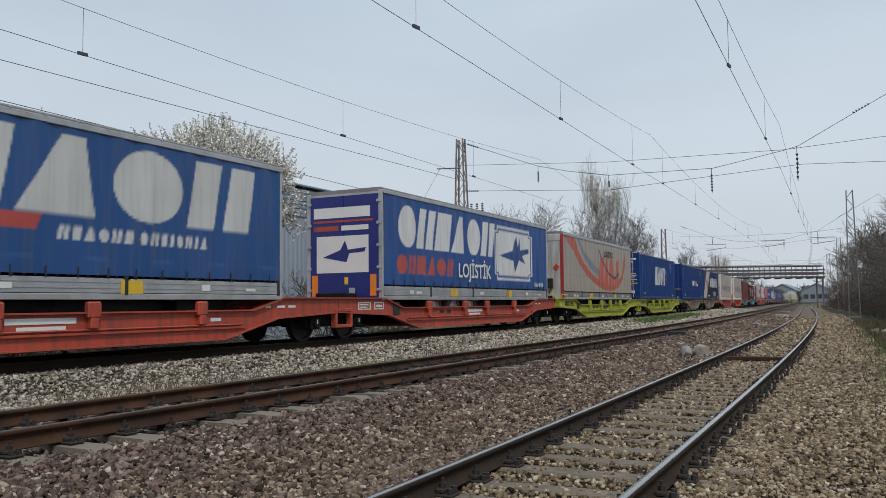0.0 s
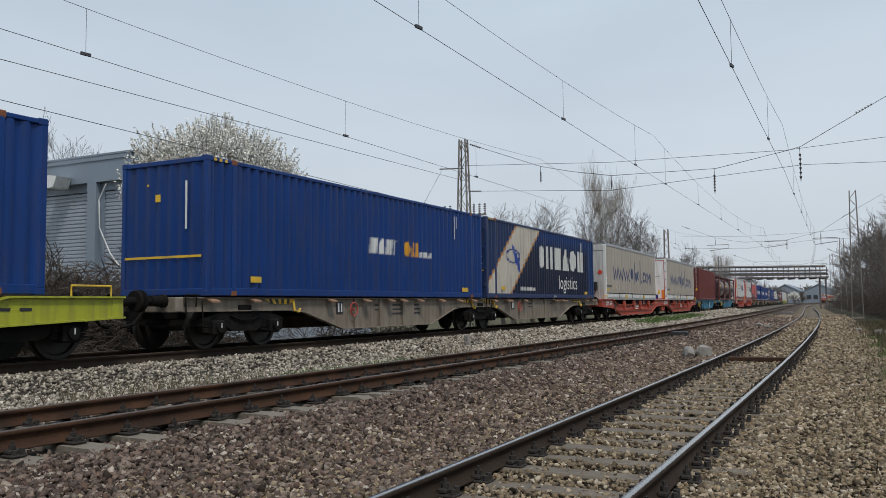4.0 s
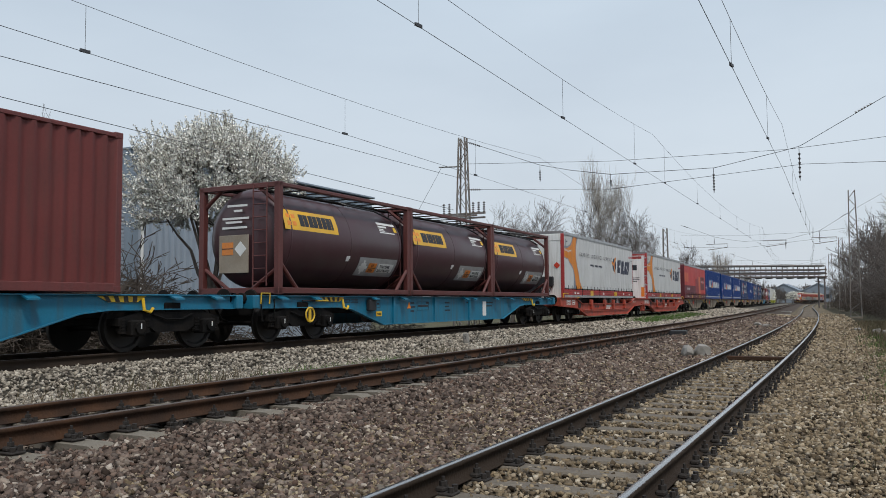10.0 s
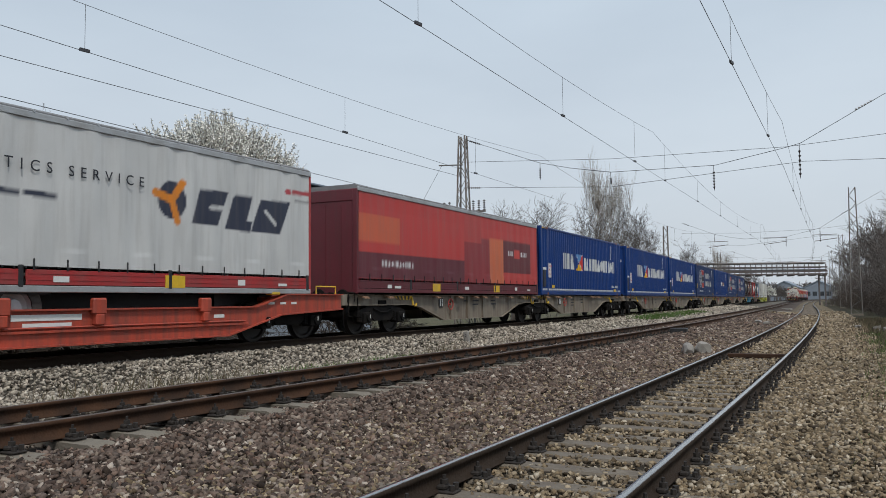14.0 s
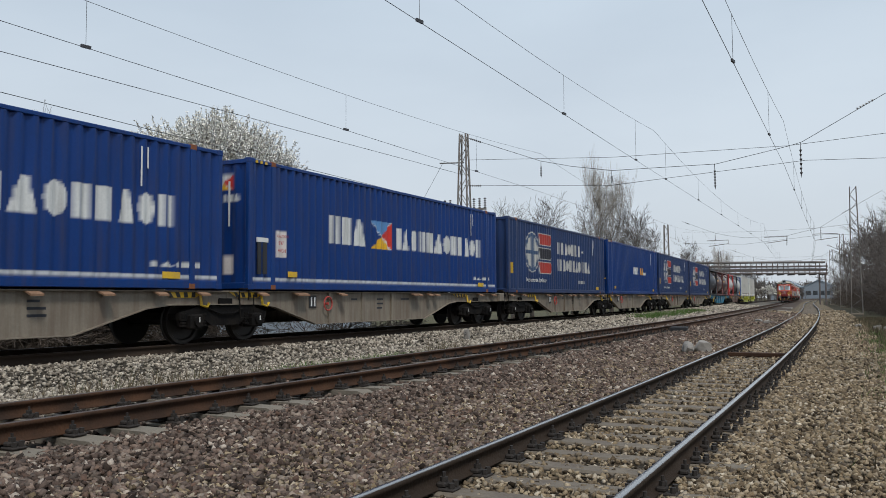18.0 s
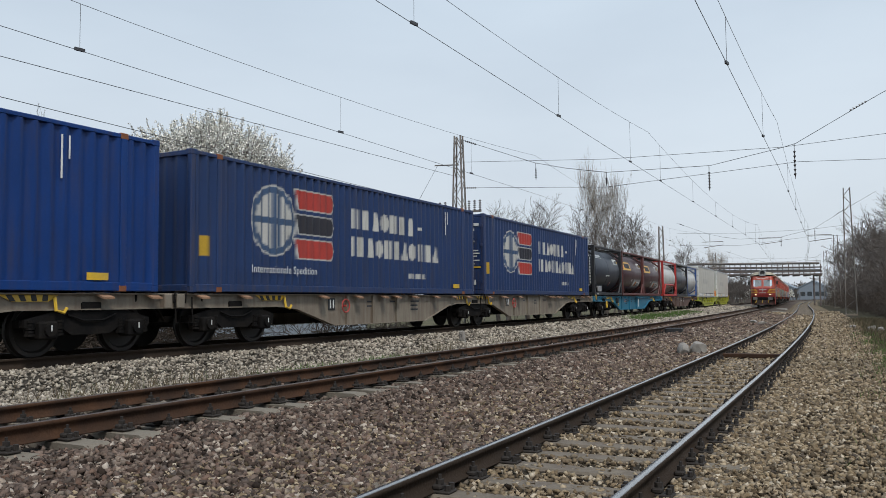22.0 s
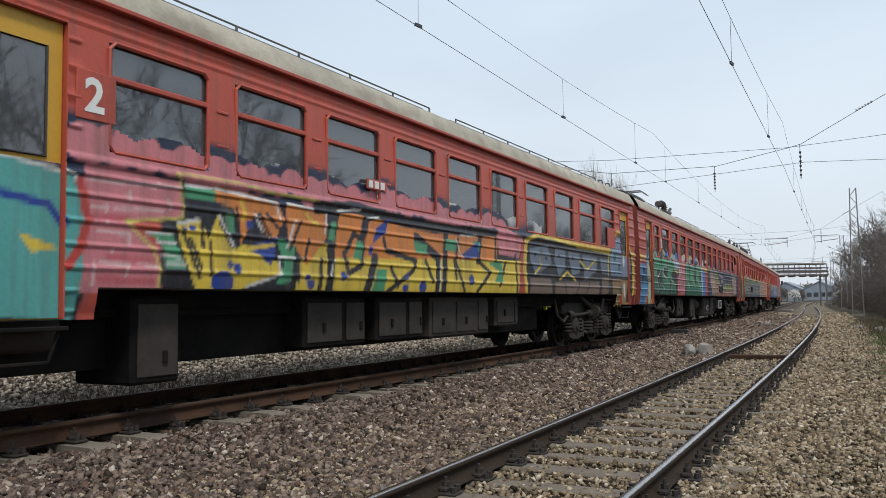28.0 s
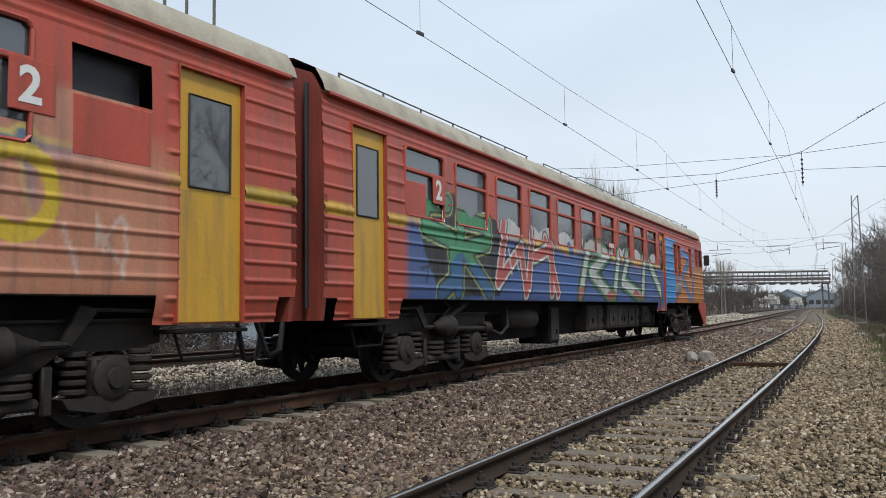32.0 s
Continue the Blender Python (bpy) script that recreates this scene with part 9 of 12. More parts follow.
    c.put((np.abs(c.c - (0.46, 0.46, 0.43)).sum(-1) < 0.001) & (c.v < 1.5 + 0.08 * np.sin(c.u * 5)), (0.40, 0.09, 0.08))
    c.stroke([(5.86, 2.19), (6.00, 1.72)], 0.05, SPRAY_WHITE)
    c.stroke([(6.19, 2.16), (6.34, 1.79)], 0.05, SPRAY_WHITE)
    c.stroke([(2.46, 1.68), (2.82, 1.74)], 0.04, BLK)
    c.stroke([(2.63, 1.48), (2.67, 1.65)], 0.04, BLK)
    c.poly([(19.65, 3.42), (21.33, 3.45), (20.88, 0.76), (19.42, 0.85)], (0.04, 0.24, 0.55))
    c.mist(21.2, 27.5, 0.9, 2.95, (0.48, 0.17, 0.035), 0.3)
    c.stroke([(21.99, 3.19), (21.40, 1.55)], 0.3, (0.03, 0.08, 0.28))
    c.stroke([(22.18, 3.10), (23.77, 2.87), (22.33, 2.18), (23.71, 1.36)], 0.3, (0.03, 0.08, 0.28))
    c.stroke([(24.78, 3.25), (24.18, 1.37)], 0.3, (0.03, 0.08, 0.28))
    c.stroke([(21.99, 3.19), (21.40, 1.55)], 0.12, (0.06, 0.26, 0.52))
    c.stroke([(22.18, 3.10), (23.77, 2.87), (22.33, 2.18), (23.71, 1.36)], 0.12, (0.06, 0.26, 0.52))
    c.stroke([(24.78, 3.25), (24.18, 1.37)], 0.12, (0.06, 0.26, 0.52))
    return c


OVER = (lambda u: np.where((u > 8.3) & (u < 19.3), 2.6 + 0.1 * np.abs(np.sin(u * 3.6)), 0), lambda u: np.where(u < 12.6, 2.62 + 0.16 * np.abs(np.sin(u * 2.2)), np.where(u < 25, 2.52 + 0.05 * np.sin(u), 0)),
        lambda u: np.where((u > 2.9) & (u < 9), 2.55 + 0.12 * np.abs(np.sin(u * 2.6)), np.where((u > 17.5) & (u < 23.5), 2.62, 0)), lambda u: np.where((u > 2) & (u < 20), 2.62 + 0.14 * np.abs(np.sin(u * 2.9)), 0))


def car_body(name, label, graffiti, cab, over):
    """One car, y from 0 (front) to CAR; cab is -1 at the front end, 1 at the rear, 0 for none."""
    car = thing(name, label, "train car", "cars of the red train")
    flip = cab > 0
    if cab:
        doors = [(7.2, 7.95, "yellow"), (25.1, 25.95, "yellow")]
        wins = [(8.4 + 1.66 * k, 9.64 + 1.66 * k) for k in range(10)]
        odd = [(2.42, 2.92), (4.5, 5.08), (5.16, 5.74)]
        cabwin = [(0.1, 0.98), (1.06, 1.62)]
        ends = (8.1, 24.6)
        stops = ((7.0, 8.3), (24.7, 26.3))
    else:
        doors = [(1.0, 1.87, "yellow"), (24.84, 25.74, "yellow")]
        wins = [(2.2, 3.02)] + [(3.44 + 1.69 * k, 4.68 + 1.69 * k) for k in range(12)]
        odd, cabwin = [], []
        ends = (2.0, 24.7)
        stops = ((0, 2.05), (24.6, 26.3))
    vent = (23.64, 24.5) if not cab else (23.95, 24.6)
    turn = (lambda a, b: (CAR - b, CAR - a)) if flip else (lambda a, b: (a, b))
    doors = [(*turn(a, b), m) for a, b, m in doors]
    wins, odd, cabwin = [turn(*w) for w in wins], [turn(*w) for w in odd], [turn(*w) for w in cabwin]
    ends = turn(*ends)
    stops = [turn(*s) for s in stops]
    vent = turn(*vent)
    holes = [(a, b, 2.45, 3.46) for a, b in wins] + [(a, b, 2.66, 3.36) for a, b in cabwin] + [(a, b, 2.2, 3.3) for a, b in odd] + [(*vent, 2.98, 3.4)]
    holes += [(a, b, 0.96, 3.52) for a, b, _ in doors]
    low = lambda u: np.where(sum(((u >= a) & (u <= b)) for a, b in stops) > 0, 0.95, 1.23)
    edges = sorted({round(q, 3) for a, b, _, _ in holes for q in (a, b)})
    us = np.array(sorted(set(np.round(np.linspace(0, CAR, 820), 3)) | set(edges)))
    vs = sorted(set(np.round(np.concatenate([np.arange(0.95, 2.7, 0.03), np.arange(2.7, 3.79, 0.09)]), 3)) | {round(r + d, 3) for r in (*RIBS, *END_RIBS) for d in (-0.032, -0.008, 0.008, 0.032)}
                | {2.262, 2.292, 2.398, 2.428, 2.45, 3.46, 3.4, 3.52, 1.23, 2.98, 2.66, 3.36, 2.2, 3.3, 3.78, 0.96})

    def cut(u, v):
        m = v < low(u)
        for a, b, c, d in holes:
            m |= (u > a) & (u < b) & (v > c) & (v < d)
        return m

    def coat(c):
        c.put(np.ones(c.u.shape, bool), EMU_RED)
        c.rect(-1, 30, 2.26, 2.43, EMU_YEL)
        return graffiti(c)
    sheet("side_wall", us, vs, lambda u, v: (side_x(v, u, ends, (1.9 if cab < 0 else -1, CAR - 1.9 if cab > 0 else 99)), u, v), coat, M_GRAF, car, "sprayed and grimy red steel side", cut=cut)
    sh = Shape()
    prof = [(-HALF_W + 0.06, 0.98), (-HALF_W, 1.4), (-HALF_W, 2.45)]
    sh.strip(prof, 0, CAR, "y").strip([(-HALF_W + 0.03, 3.4), (-HALF_W + 0.05, 3.78)], 0, CAR, "y")
    for a, b in zip([0] + [w[1] for w in sorted(wins)], [w[0] for w in sorted(wins)] + [CAR]):
        sh.strip([(-HALF_W, 2.45), (-HALF_W + 0.03, 3.4)], a, b, "y")
    part("side_wall", sh, M_EMURED, car, "red steel side")
    rf = [(HALF_W - 0.05, 3.78), (HALF_W + 0.02, 3.8), (HALF_W - 0.02, 3.92), (HALF_W - 0.13, 4.1), (0.95, 4.27), (0.45, 4.35), (0, 4.37)]
    rf = rf + [(-x, z) for x, z in reversed(rf[:-1])]
    y0 = 0.55 if cab < 0 else 0.0
    y1 = CAR - 0.55 if cab > 0 else CAR
    part("roof", Shape().strip(rf, y0, y1, "y"), M_EMUROOF, car, "flaking beige roof paint", smooth=True)
    gut = Shape()
    for s in (-1, 1):
        xa, xb = sorted((s * (HALF_W - 0.06), s * (HALF_W + 0.035)))
        gut.box(xa, xb, y0 + 0.1, y1 - 0.1, 3.76, 3.81, 0.01)
    part("gutter", gut, M_EMURED, car)
    for a, b in ((1.2, 8.5), (9.5, 15.5), (16.5, 25.0)):
        part("roof_walkway", Shape().box(0.42, 0.7, a, b, 4.385, 4.405), M_BOARD, car)
        part("roof_rail", Shape().tube((0.82, a, 4.4), (0.82, b, 4.4), 0.013, n=5), M_BOARD, car)
        for y in np.arange(a, b + 0.01, 1.2):
            part("rail_post", Shape().box(0.81, 0.83, y, y + 0.03, 4.28, 4.4), M_BOARD, car)
    part("floor", Shape().box(-HALF_W + 0.08, HALF_W - 0.08, 0.1, CAR - 0.1, 1.22, 1.3), M_FLOOR, car)
    part("ceiling", Shape().box(-HALF_W + 0.1, HALF_W - 0.1, 0.1, CAR - 0.1, 3.66, 3.7), M_FLOOR, car)
    for e, open_end in ((0, cab < 0), (CAR, cab > 0)):
        if not open_end:
            ya, yb = sorted((e, e + (0.08 if e == 0 else -0.08)))
            outline = [(-HALF_W + 0.06, 0.95), (HALF_W - 0.06, 0.95), (HALF_W, 1.4), (HALF_W, 2.5), (HALF_W - 0.05, 3.78), (HALF_W - 0.2, 4.05), (0.7, 4.25), (-0.7, 4.25), (-HALF_W + 0.2, 4.05), (-HALF_W + 0.05, 3.78), (-HALF_W, 2.5), (-HALF_W, 1.4)]
            part("end_wall", Shape().prism(outline, ya, yb, "y"), M_EMUEND, car)
            w = -1 if e == 0 else 1
            gang = Shape()
            gang.box(-0.55, 0.55, min(e, e + w * 0.22), max(e, e + w * 0.22), 1.2, 3.3, 0.04)
            for x in (-1.2, 1.2):
                gang.tube((x, e + w * 0.06, 1.1), (x, e + w * 0.06, 3.9), 0.03, n=6)
            part("gangway", gang, M_BLACK, car)
            hose = Shape().path([(0.8, e, 1.0), (0.85, e + w * 0.14, 0.6), (0.8, e + w * 0.24, 0.55)], 0.035)
            hose.path([(0.5, e, 1.0), (0.5, e + w * 0.14, 0.5), (0.5, e + w * 0.24, 0.48)], 0.035)
            part("hose", hose, M_BLACK, car)
    # windows: a red bar splits each into a small upper and a larger lower pane
    for a, b in wins:
        k = 0.06
        rim = [(a + k, 2.45), (b - k, 2.45), (b, 2.45 + k), (b, 3.46 - k), (b - k, 3.46), (a + k, 3.46), (a, 3.46 - k), (a, 2.45 + k)]
        win = part("window", Shape().path([(HALF_W - 0.015, p, q) for p, q in rim + rim[:2]], 0.024, 6), M_EMURED, car)
        part("sash_bar", Shape().box(HALF_W - 0.06, HALF_W + 0.0, a, b, 3.1, 3.16, 0.012), M_EMURED, win)
        for z0, z1 in ((2.45, 3.1), (3.16, 3.46)):
            part("pane", Shape().box(HALF_W - 0.055, HALF_W - 0.045, a, b, z0, z1), M_GLASS, win)
        if float(over((a + b) / 2)) > 0:
            sheet("spray_paint", np.linspace(a + 0.02, b - 0.02, 40), np.linspace(2.46, 2.86, 18), lambda u, v: (HALF_W - 0.042 + 0 * u, u, v), graffiti, M_GRAF, win, "spray paint over the lower pane", cut=lambda u, v: v > over(u))
        part("seat_row", Shape().box(-1.2, 1.2, (a + b) / 2 - 0.15, (a + b) / 2 + 0.1, 1.7, 2.55, 0.05).box(-1.2, 1.2, (a + b) / 2 - 0.3, (a + b) / 2 + 0.3, 1.6, 1.72, 0.03), M_SEAT, car)
    between = sorted(wins)
    for (a, b), (a2, b2) in zip(between[:-1], between[1:]):
        if a2 - b > 0.3:
            bd = Shape()
            for z in (2.72, 3.08):
                bd.box(HALF_W - 0.02, HALF_W + 0.004, b + 0.12, a2 - 0.12, z, z + 0.035, 0.008)
            part("pressed_bead", bd, M_EMURED, car)
    for a, b in odd + cabwin:
        z0, z1 = (2.66, 3.36) if (a, b) in cabwin else (2.2, 3.3)
        part("pane", Shape().box(HALF_W - 0.055, HALF_W - 0.045, a, b, z0, z1), M_GLASS, car)
        fr = Shape()
        for q in ((a, a + 0.03, z0, z1), (b - 0.03, b, z0, z1), (a, b, z0, z0 + 0.03), (a, b, z1 - 0.03, z1)):
            fr.box(HALF_W - 0.05, HALF_W + 0.006, *q, 0.008)
        part("window_frame", fr, M_EMURED, car)
    part("vent_pane", Shape().box(HALF_W - 0.2, HALF_W - 0.19, *vent, 2.98, 3.4), M_BLACK, car)
    part("vent_panel", Shape().box(HALF_W - 0.03, HALF_W + 0.003, *vent, 2.42, 2.96, 0.015), M_EMURED, car)
    for a, b, _ in doors:
        d = part("door", Shape().box(HALF_W - 0.09, HALF_W - 0.055, a, b, 0.96, 3.5, 0.008), M_EMUYEL, car, "faded yellow door")
        part("pane", Shape().box(HALF_W - 0.056, HALF_W - 0.05, a + 0.17, b - 0.17, 2.33, 3.25, 0.002), M_GLASS, d)
        seal = [(HALF_W - 0.047, a + 0.16, 2.32), (HALF_W - 0.047, b - 0.16, 2.32), (HALF_W - 0.047, b - 0.16, 3.26), (HALF_W - 0.047, a + 0.16, 3.26), (HALF_W - 0.047, a + 0.16, 2.32)]
        part("window_seal", Shape().path(seal, 0.014, 5), M_BLACK, d)
        sheet("door_panel", np.linspace(a + 0.01, b - 0.01, 30), np.linspace(0.97, 2.28, 44), lambda u, v: (HALF_W - 0.05 + 0 * u, u, v), lambda c: graffiti(c.put(c.u > -9, EMU_YEL)), M_GRAF, d, "sprayed lower door panel")
        fr = Shape()
        for q in ((a - 0.014, a, 0.96, 3.52), (b, b + 0.014, 0.96, 3.52), (a, b, 3.5, 3.52)):
            fr.box(HALF_W - 0.09, HALF_W + 0.004, *q, 0.003)
        part("door_frame", fr, M_EMURED, car)
        st = Shape().box(HALF_W - 0.3, HALF_W + 0.02, a - 0.05, b + 0.05, 0.86, 0.9, 0.008)
        st.path([(HALF_W - 0.05, a, 0.86), (HALF_W - 0.05, a + 0.1, 0.6), (HALF_W - 0.05, b - 0.1, 0.6), (HALF_W - 0.05, b, 0.86)], 0.018)
        part("step", st, M_UNDER, car)
    # class number on the side
    for y in (((ends[0] + 1.13, vent[0] - 0.5) if not cab else (ends[0] + 0.02,) if not flip else (vent[1] + 0.3,))):
        words("class_number", "2", 0.42, (HALF_W + 0.012, y, 2.78), "x", M_INK, car, "white figure on a red plate", bold=0.012)
        part("number_plate", Shape().box(HALF_W - 0.01, HALF_W + 0.008, y - 0.08, y + 0.34, 2.7, 3.14, 0.006), M_EMURED, car)
    for y in (12.6,):
        part("operator_plate", Shape().box(HALF_W, HALF_W + 0.02, y, y + 0.5, 2.62, 2.76, 0.004), M_EMURED, car)
        for k in range(3):
            part("plate_bar", Shape().box(HALF_W + 0.02, HALF_W + 0.025, y + 0.04 + k * 0.15, y + 0.14 + k * 0.15, 2.64, 2.74), M_INK, car)
    # louvre, boxes and pipes under the floor
    if graffiti is g_second:
        words("tag", "VULGAR", 0.22, (HALF_W + 0.022, 17.5, 2.1), "x", M_TAG, car, "white sprayed word", bold=0.003)
        words("tag", "BULGAR", 0.22, (HALF_W + 0.022, 17.7, 1.86), "x", M_TAG, car, "white sprayed word", bold=0.003)
        words("tag", "PIGS", 0.26, (HALF_W + 0.024, 0.35, 1.86), "x", M_DARKINK, car, "black sprayed word", bold=0.004)
        words("tag", "BROTHERS", 0.26, (HALF_W + 0.024, 0.12, 1.62), "x", M_DARKINK, car, "black sprayed word", bold=0.004)
        hatch = part("side_grille", Shape().box(HALF_W - 0.02, HALF_W + 0.022, 17.1, 18.3, 1.4, 1.72, 0.008), M_BLACK, car, "black ventilation grille in the side")
        for k in range(4):
            part("grille_bar", Shape().box(HALF_W + 0.02, HALF_W + 0.034, 17.12 + k * 0.385, 17.15 + k * 0.385, 1.41, 1.71), M_UNDER, hatch)
    y = 7.25 if not cab else 3.1 if not flip else CAR - 5.5
    if graffiti is not g_second:
        lv = Shape().box(HALF_W - 0.02, HALF_W + 0.03, y, y + 0.82, 1.56, 1.9, 0.01)
        for k in range(8):
            lv.box(HALF_W + 0.02, HALF_W + 0.045, y + 0.04, y + 0.78, 1.59 + k * 0.037, 1.605 + k * 0.037)
        part("louvre", lv, M_STEELGREY if cab else M_UNDER, car)
    rng = random.Random(int(cab * 7 + 50 + len(label)))
    for y, ln, z in (((8.9, 0.62, 0.3), (11.6, 1.4, 0.5), (13.2, 1.35, 0.52), (14.8, 2.2, 0.5), (17.4, 1.1, 0.6)) if cab else ((7.0, 1.3, 0.45), (9.9, 1.1, 0.34), (13.7, 1.7, 0.34), (15.65, 0.8, 0.34), (17.0, 1.4, 0.6))):
        face = HALF_W - rng.uniform(0.2, 0.34)
        box = part("equipment_box", Shape().box(0.35, face, y, y + ln, z, 1.16, 0.03), rng.choice((M_UNDER, M_BOXGREY, M_BOXGREY)), car, "grimy equipment box under the floor")
        for k in range(1 + int(ln / 0.9)):
            part("box_lid", Shape().box(face, face + 0.02, y + 0.06 + k * 0.85, min(y + 0.8 + k * 0.85, y + ln - 0.05), z + 0.07, 1.08, 0.008), M_BOXGREY, box)
            part("lid_handle", Shape().box(face + 0.02, face + 0.045, y + 0.36 + k * 0.85, y + 0.42 + k * 0.85, z + 0.2, z + 0.32, 0.006), M_UNDER, box)
    if not cab:
        lo = part("air_intake", Shape().box(1.1, HALF_W - 0.08, 17.12, 18.2, 0.66, 1.0, 0.01), M_BLACK, car, "louvred intake in a bright metal frame")
        for q in ((17.1, 18.22, 0.64, 0.68), (17.1, 18.22, 0.98, 1.02), (17.1, 17.14, 0.68, 0.98), (18.18, 18.22, 0.68, 0.98)):
            part("intake_rim", Shape().box(HALF_W - 0.09, HALF_W - 0.055, *q, 0.004), M_STEELGREY, lo)
        for k in range(17):
            part("intake_slat", Shape().box(HALF_W - 0.08, HALF_W - 0.065, 17.18 + k * 0.058, 17.2 + k * 0.058, 0.69, 0.97), M_BUFFER, lo)
    if graffiti is g_second:
        words("tag", "RCZ", 0.3, (HALF_W - 0.17, 13.9, 0.6), "x", M_STEELGREY, car, "grey sprayed letters", bold=0.002)
    part("air_tank", Shape().turn([(6.6, 0.0), (6.62, 0.14), (6.7, 0.2), (8.1, 0.2), (8.18, 0.14), (8.2, 0.0)] if cab else [(11.5, 0.0), (11.52, 0.14), (11.6, 0.2), (12.5, 0.2), (12.58, 0.14), (12.6, 0.0)], (0.95, 0, 0.86), "y", 14), M_BOXGREY, car, smooth=True)
    un = Shape().box(-0.9, 0.9, 0.4, CAR - 0.4, 0.95, 1.2).box(-0.8, 0.8, 6.2, CAR - 6.2, 0.46, 1.0)
    un.tube((0.9, 5.5, 1.0), (0.9, 20.5, 1.0), 0.04).tube((0.2, 8, 0.7), (0.2, 9.6, 0.7), 0.25, n=12).tube((-0.6, 12, 0.7), (-0.6, 14, 0.7), 0.25, n=12)
    part("underframe", un, M_UNDER, car)
    for yb, way in ((3.6, 1), (CAR - 3.55, -1)):
        emu_bogie(car, yb, way)
    return car


M_TAG = surf("spray_grey", (0.42, 0.42, 0.40), rough=0.6, spread=0.3)
M_BOXGREY = surf("box_grimy_grey", (0.036, 0.031, 0.027), rough=0.75, spread=0.5, fine=14, dirt=(0.06, 0.05, 0.042), amount=0.6, spec=0.2)


def emu_bogie_mesh(way):
    """Bogie with a deep frame, coil springs, brake cylinder, levers and rods; way turns the brake gear round."""
    sh = Shape()
    for s in (-1, 1):
        # frame: a deep beam that drops towards the axles
        sh.prism([(-1.85, 0.78), (-1.55, 0.72), (-0.75, 0.72), (-0.5, 0.56), (0.5, 0.56), (0.75, 0.72), (1.55, 0.72), (1.85, 0.78), (1.85, 1.0), (-1.85, 1.0)], s * 0.98, s * 1.1)
        sh.box(s * 1.06 - 0.1, s * 1.06 + 0.1, -1.87, 1.87, 0.99, 1.015)
        for e in (-1.22, 1.22):
            sh.turn([(s * 1.1, 0.21), (s * 1.22, 0.21), (s * 1.25, 0.17), (s * 1.25, 0.1), (s * 1.28, 0.09), (s * 1.285, 0.0)], (0, e, 0.48), "x", 16)
            sh.box(s * 1.1 - 0.1, s * 1.1 + 0.1, e - 0.2, e + 0.2, 0.3, 0.68, 0.03)
            # wings under the springs
            sh.prism([(e - 0.52, 0.33), (e + 0.52, 0.33), (e + 0.46, 0.24), (e + 0.14, 0.18), (e - 0.14, 0.18), (e - 0.46, 0.24)], s * 1.04, s * 1.22)
            for k in (-0.36, 0.36):
                for z in range(5):
                    sh.ring((s * 1.13, e + k, 0.38 + z * 0.082), 0.095, 0.028, "z", 12, 6)
        # cross beam with its springs and hangers
        sh.box(s * 1.14 - 0.1, s * 1.14 + 0.08, -0.5, 0.5, 0.26, 0.36, 0.03)
        for k in (-0.26, 0.26):
            for z in range(3):
                sh.ring((s * 1.14, k, 0.4 + z * 0.075), 0.15, 0.032, "z", 14, 6)
        for k in (-0.58, 0.58):
            sh.box(s * 1.16 - 0.02, s * 1.16 + 0.03, k - 0.05, k + 0.05, 0.2, 0.62, 0.015)
        # brake cylinder, its lever and rods
        y = lambda q: way * q
        rim = [(-0.43, 0.05), (-0.3, 0.09), (-0.16, 0.15), (-0.14, 0.17), (0.02, 0.17), (0.04, 0.19), (0.08, 0.19), (0.09, 0.0)]
        sh.turn([(y(p), q) for p, q in rim], (s * 1.24, 0, 0.8), "y", 18)
        sh.tube((s * 1.24, y(-0.7), 0.8), (s * 1.24, y(-0.4), 0.8), 0.035, n=8)
        sh.add([(s * 1.22, y(-1.02), 1.1), (s * 1.22, y(-0.84), 1.14), (s * 1.22, y(-0.66), 0.84), (s * 1.22, y(-0.74), 0.78), (s * 1.26, y(-1.02), 1.1), (s * 1.26, y(-0.84), 1.14), (s * 1.26, y(-0.66), 0.84), (s * 1.26, y(-0.74), 0.78)],
               [(0, 1, 2, 3), (7, 6, 5, 4), (0, 4, 5, 1), (1, 5, 6, 2), (2, 6, 7, 3), (3, 7, 4, 0)])
        sh.tube((s * 1.24, y(-1.75), 1.08), (s * 1.24, y(-0.95), 1.1), 0.02, n=6)
        sh.tube((s * 1.22, y(0.3), 0.76), (s * 1.22, y(1.65), 0.73), 0.045, n=10)
        for q in (0.24, 1.62):
            sh.turn([(y(q - 0.1), 0.06), (y(q - 0.07), 0.1), (y(q + 0.07), 0.1), (y(q + 0.1), 0.06)], (s * 1.22, 0, 0.75), "y", 12)
        sh.tube((s * 1.2, y(0.1), 0.92), (s * 1.2, y(0.85), 1.18), 0.06, 0.05, n=8)
        sh.path([(s * 1.2, y(1.75), 0.72), (s * 1.25, y(2.2), 0.6), (s * 1.25, y(2.55), 0.75), (s * 1.2, y(2.6), 1.1)], 0.03)
        sh.path([(s * 1.24, y(-0.1), 0.96), (s * 1.26, y(0.12), 1.1), (s * 1.2, y(0.02), 1.2)], 0.022)
    sh.box(-1.0, 1.0, -0.3, 0.3, 0.5, 0.85, 0.04)
    sh.box(-0.6, 0.6, -1.1, -0.4, 0.35, 0.75, 0.05).box(-0.6, 0.6, 0.4, 1.1, 0.35, 0.75, 0.05)
    return sh.mesh("bogie", True)


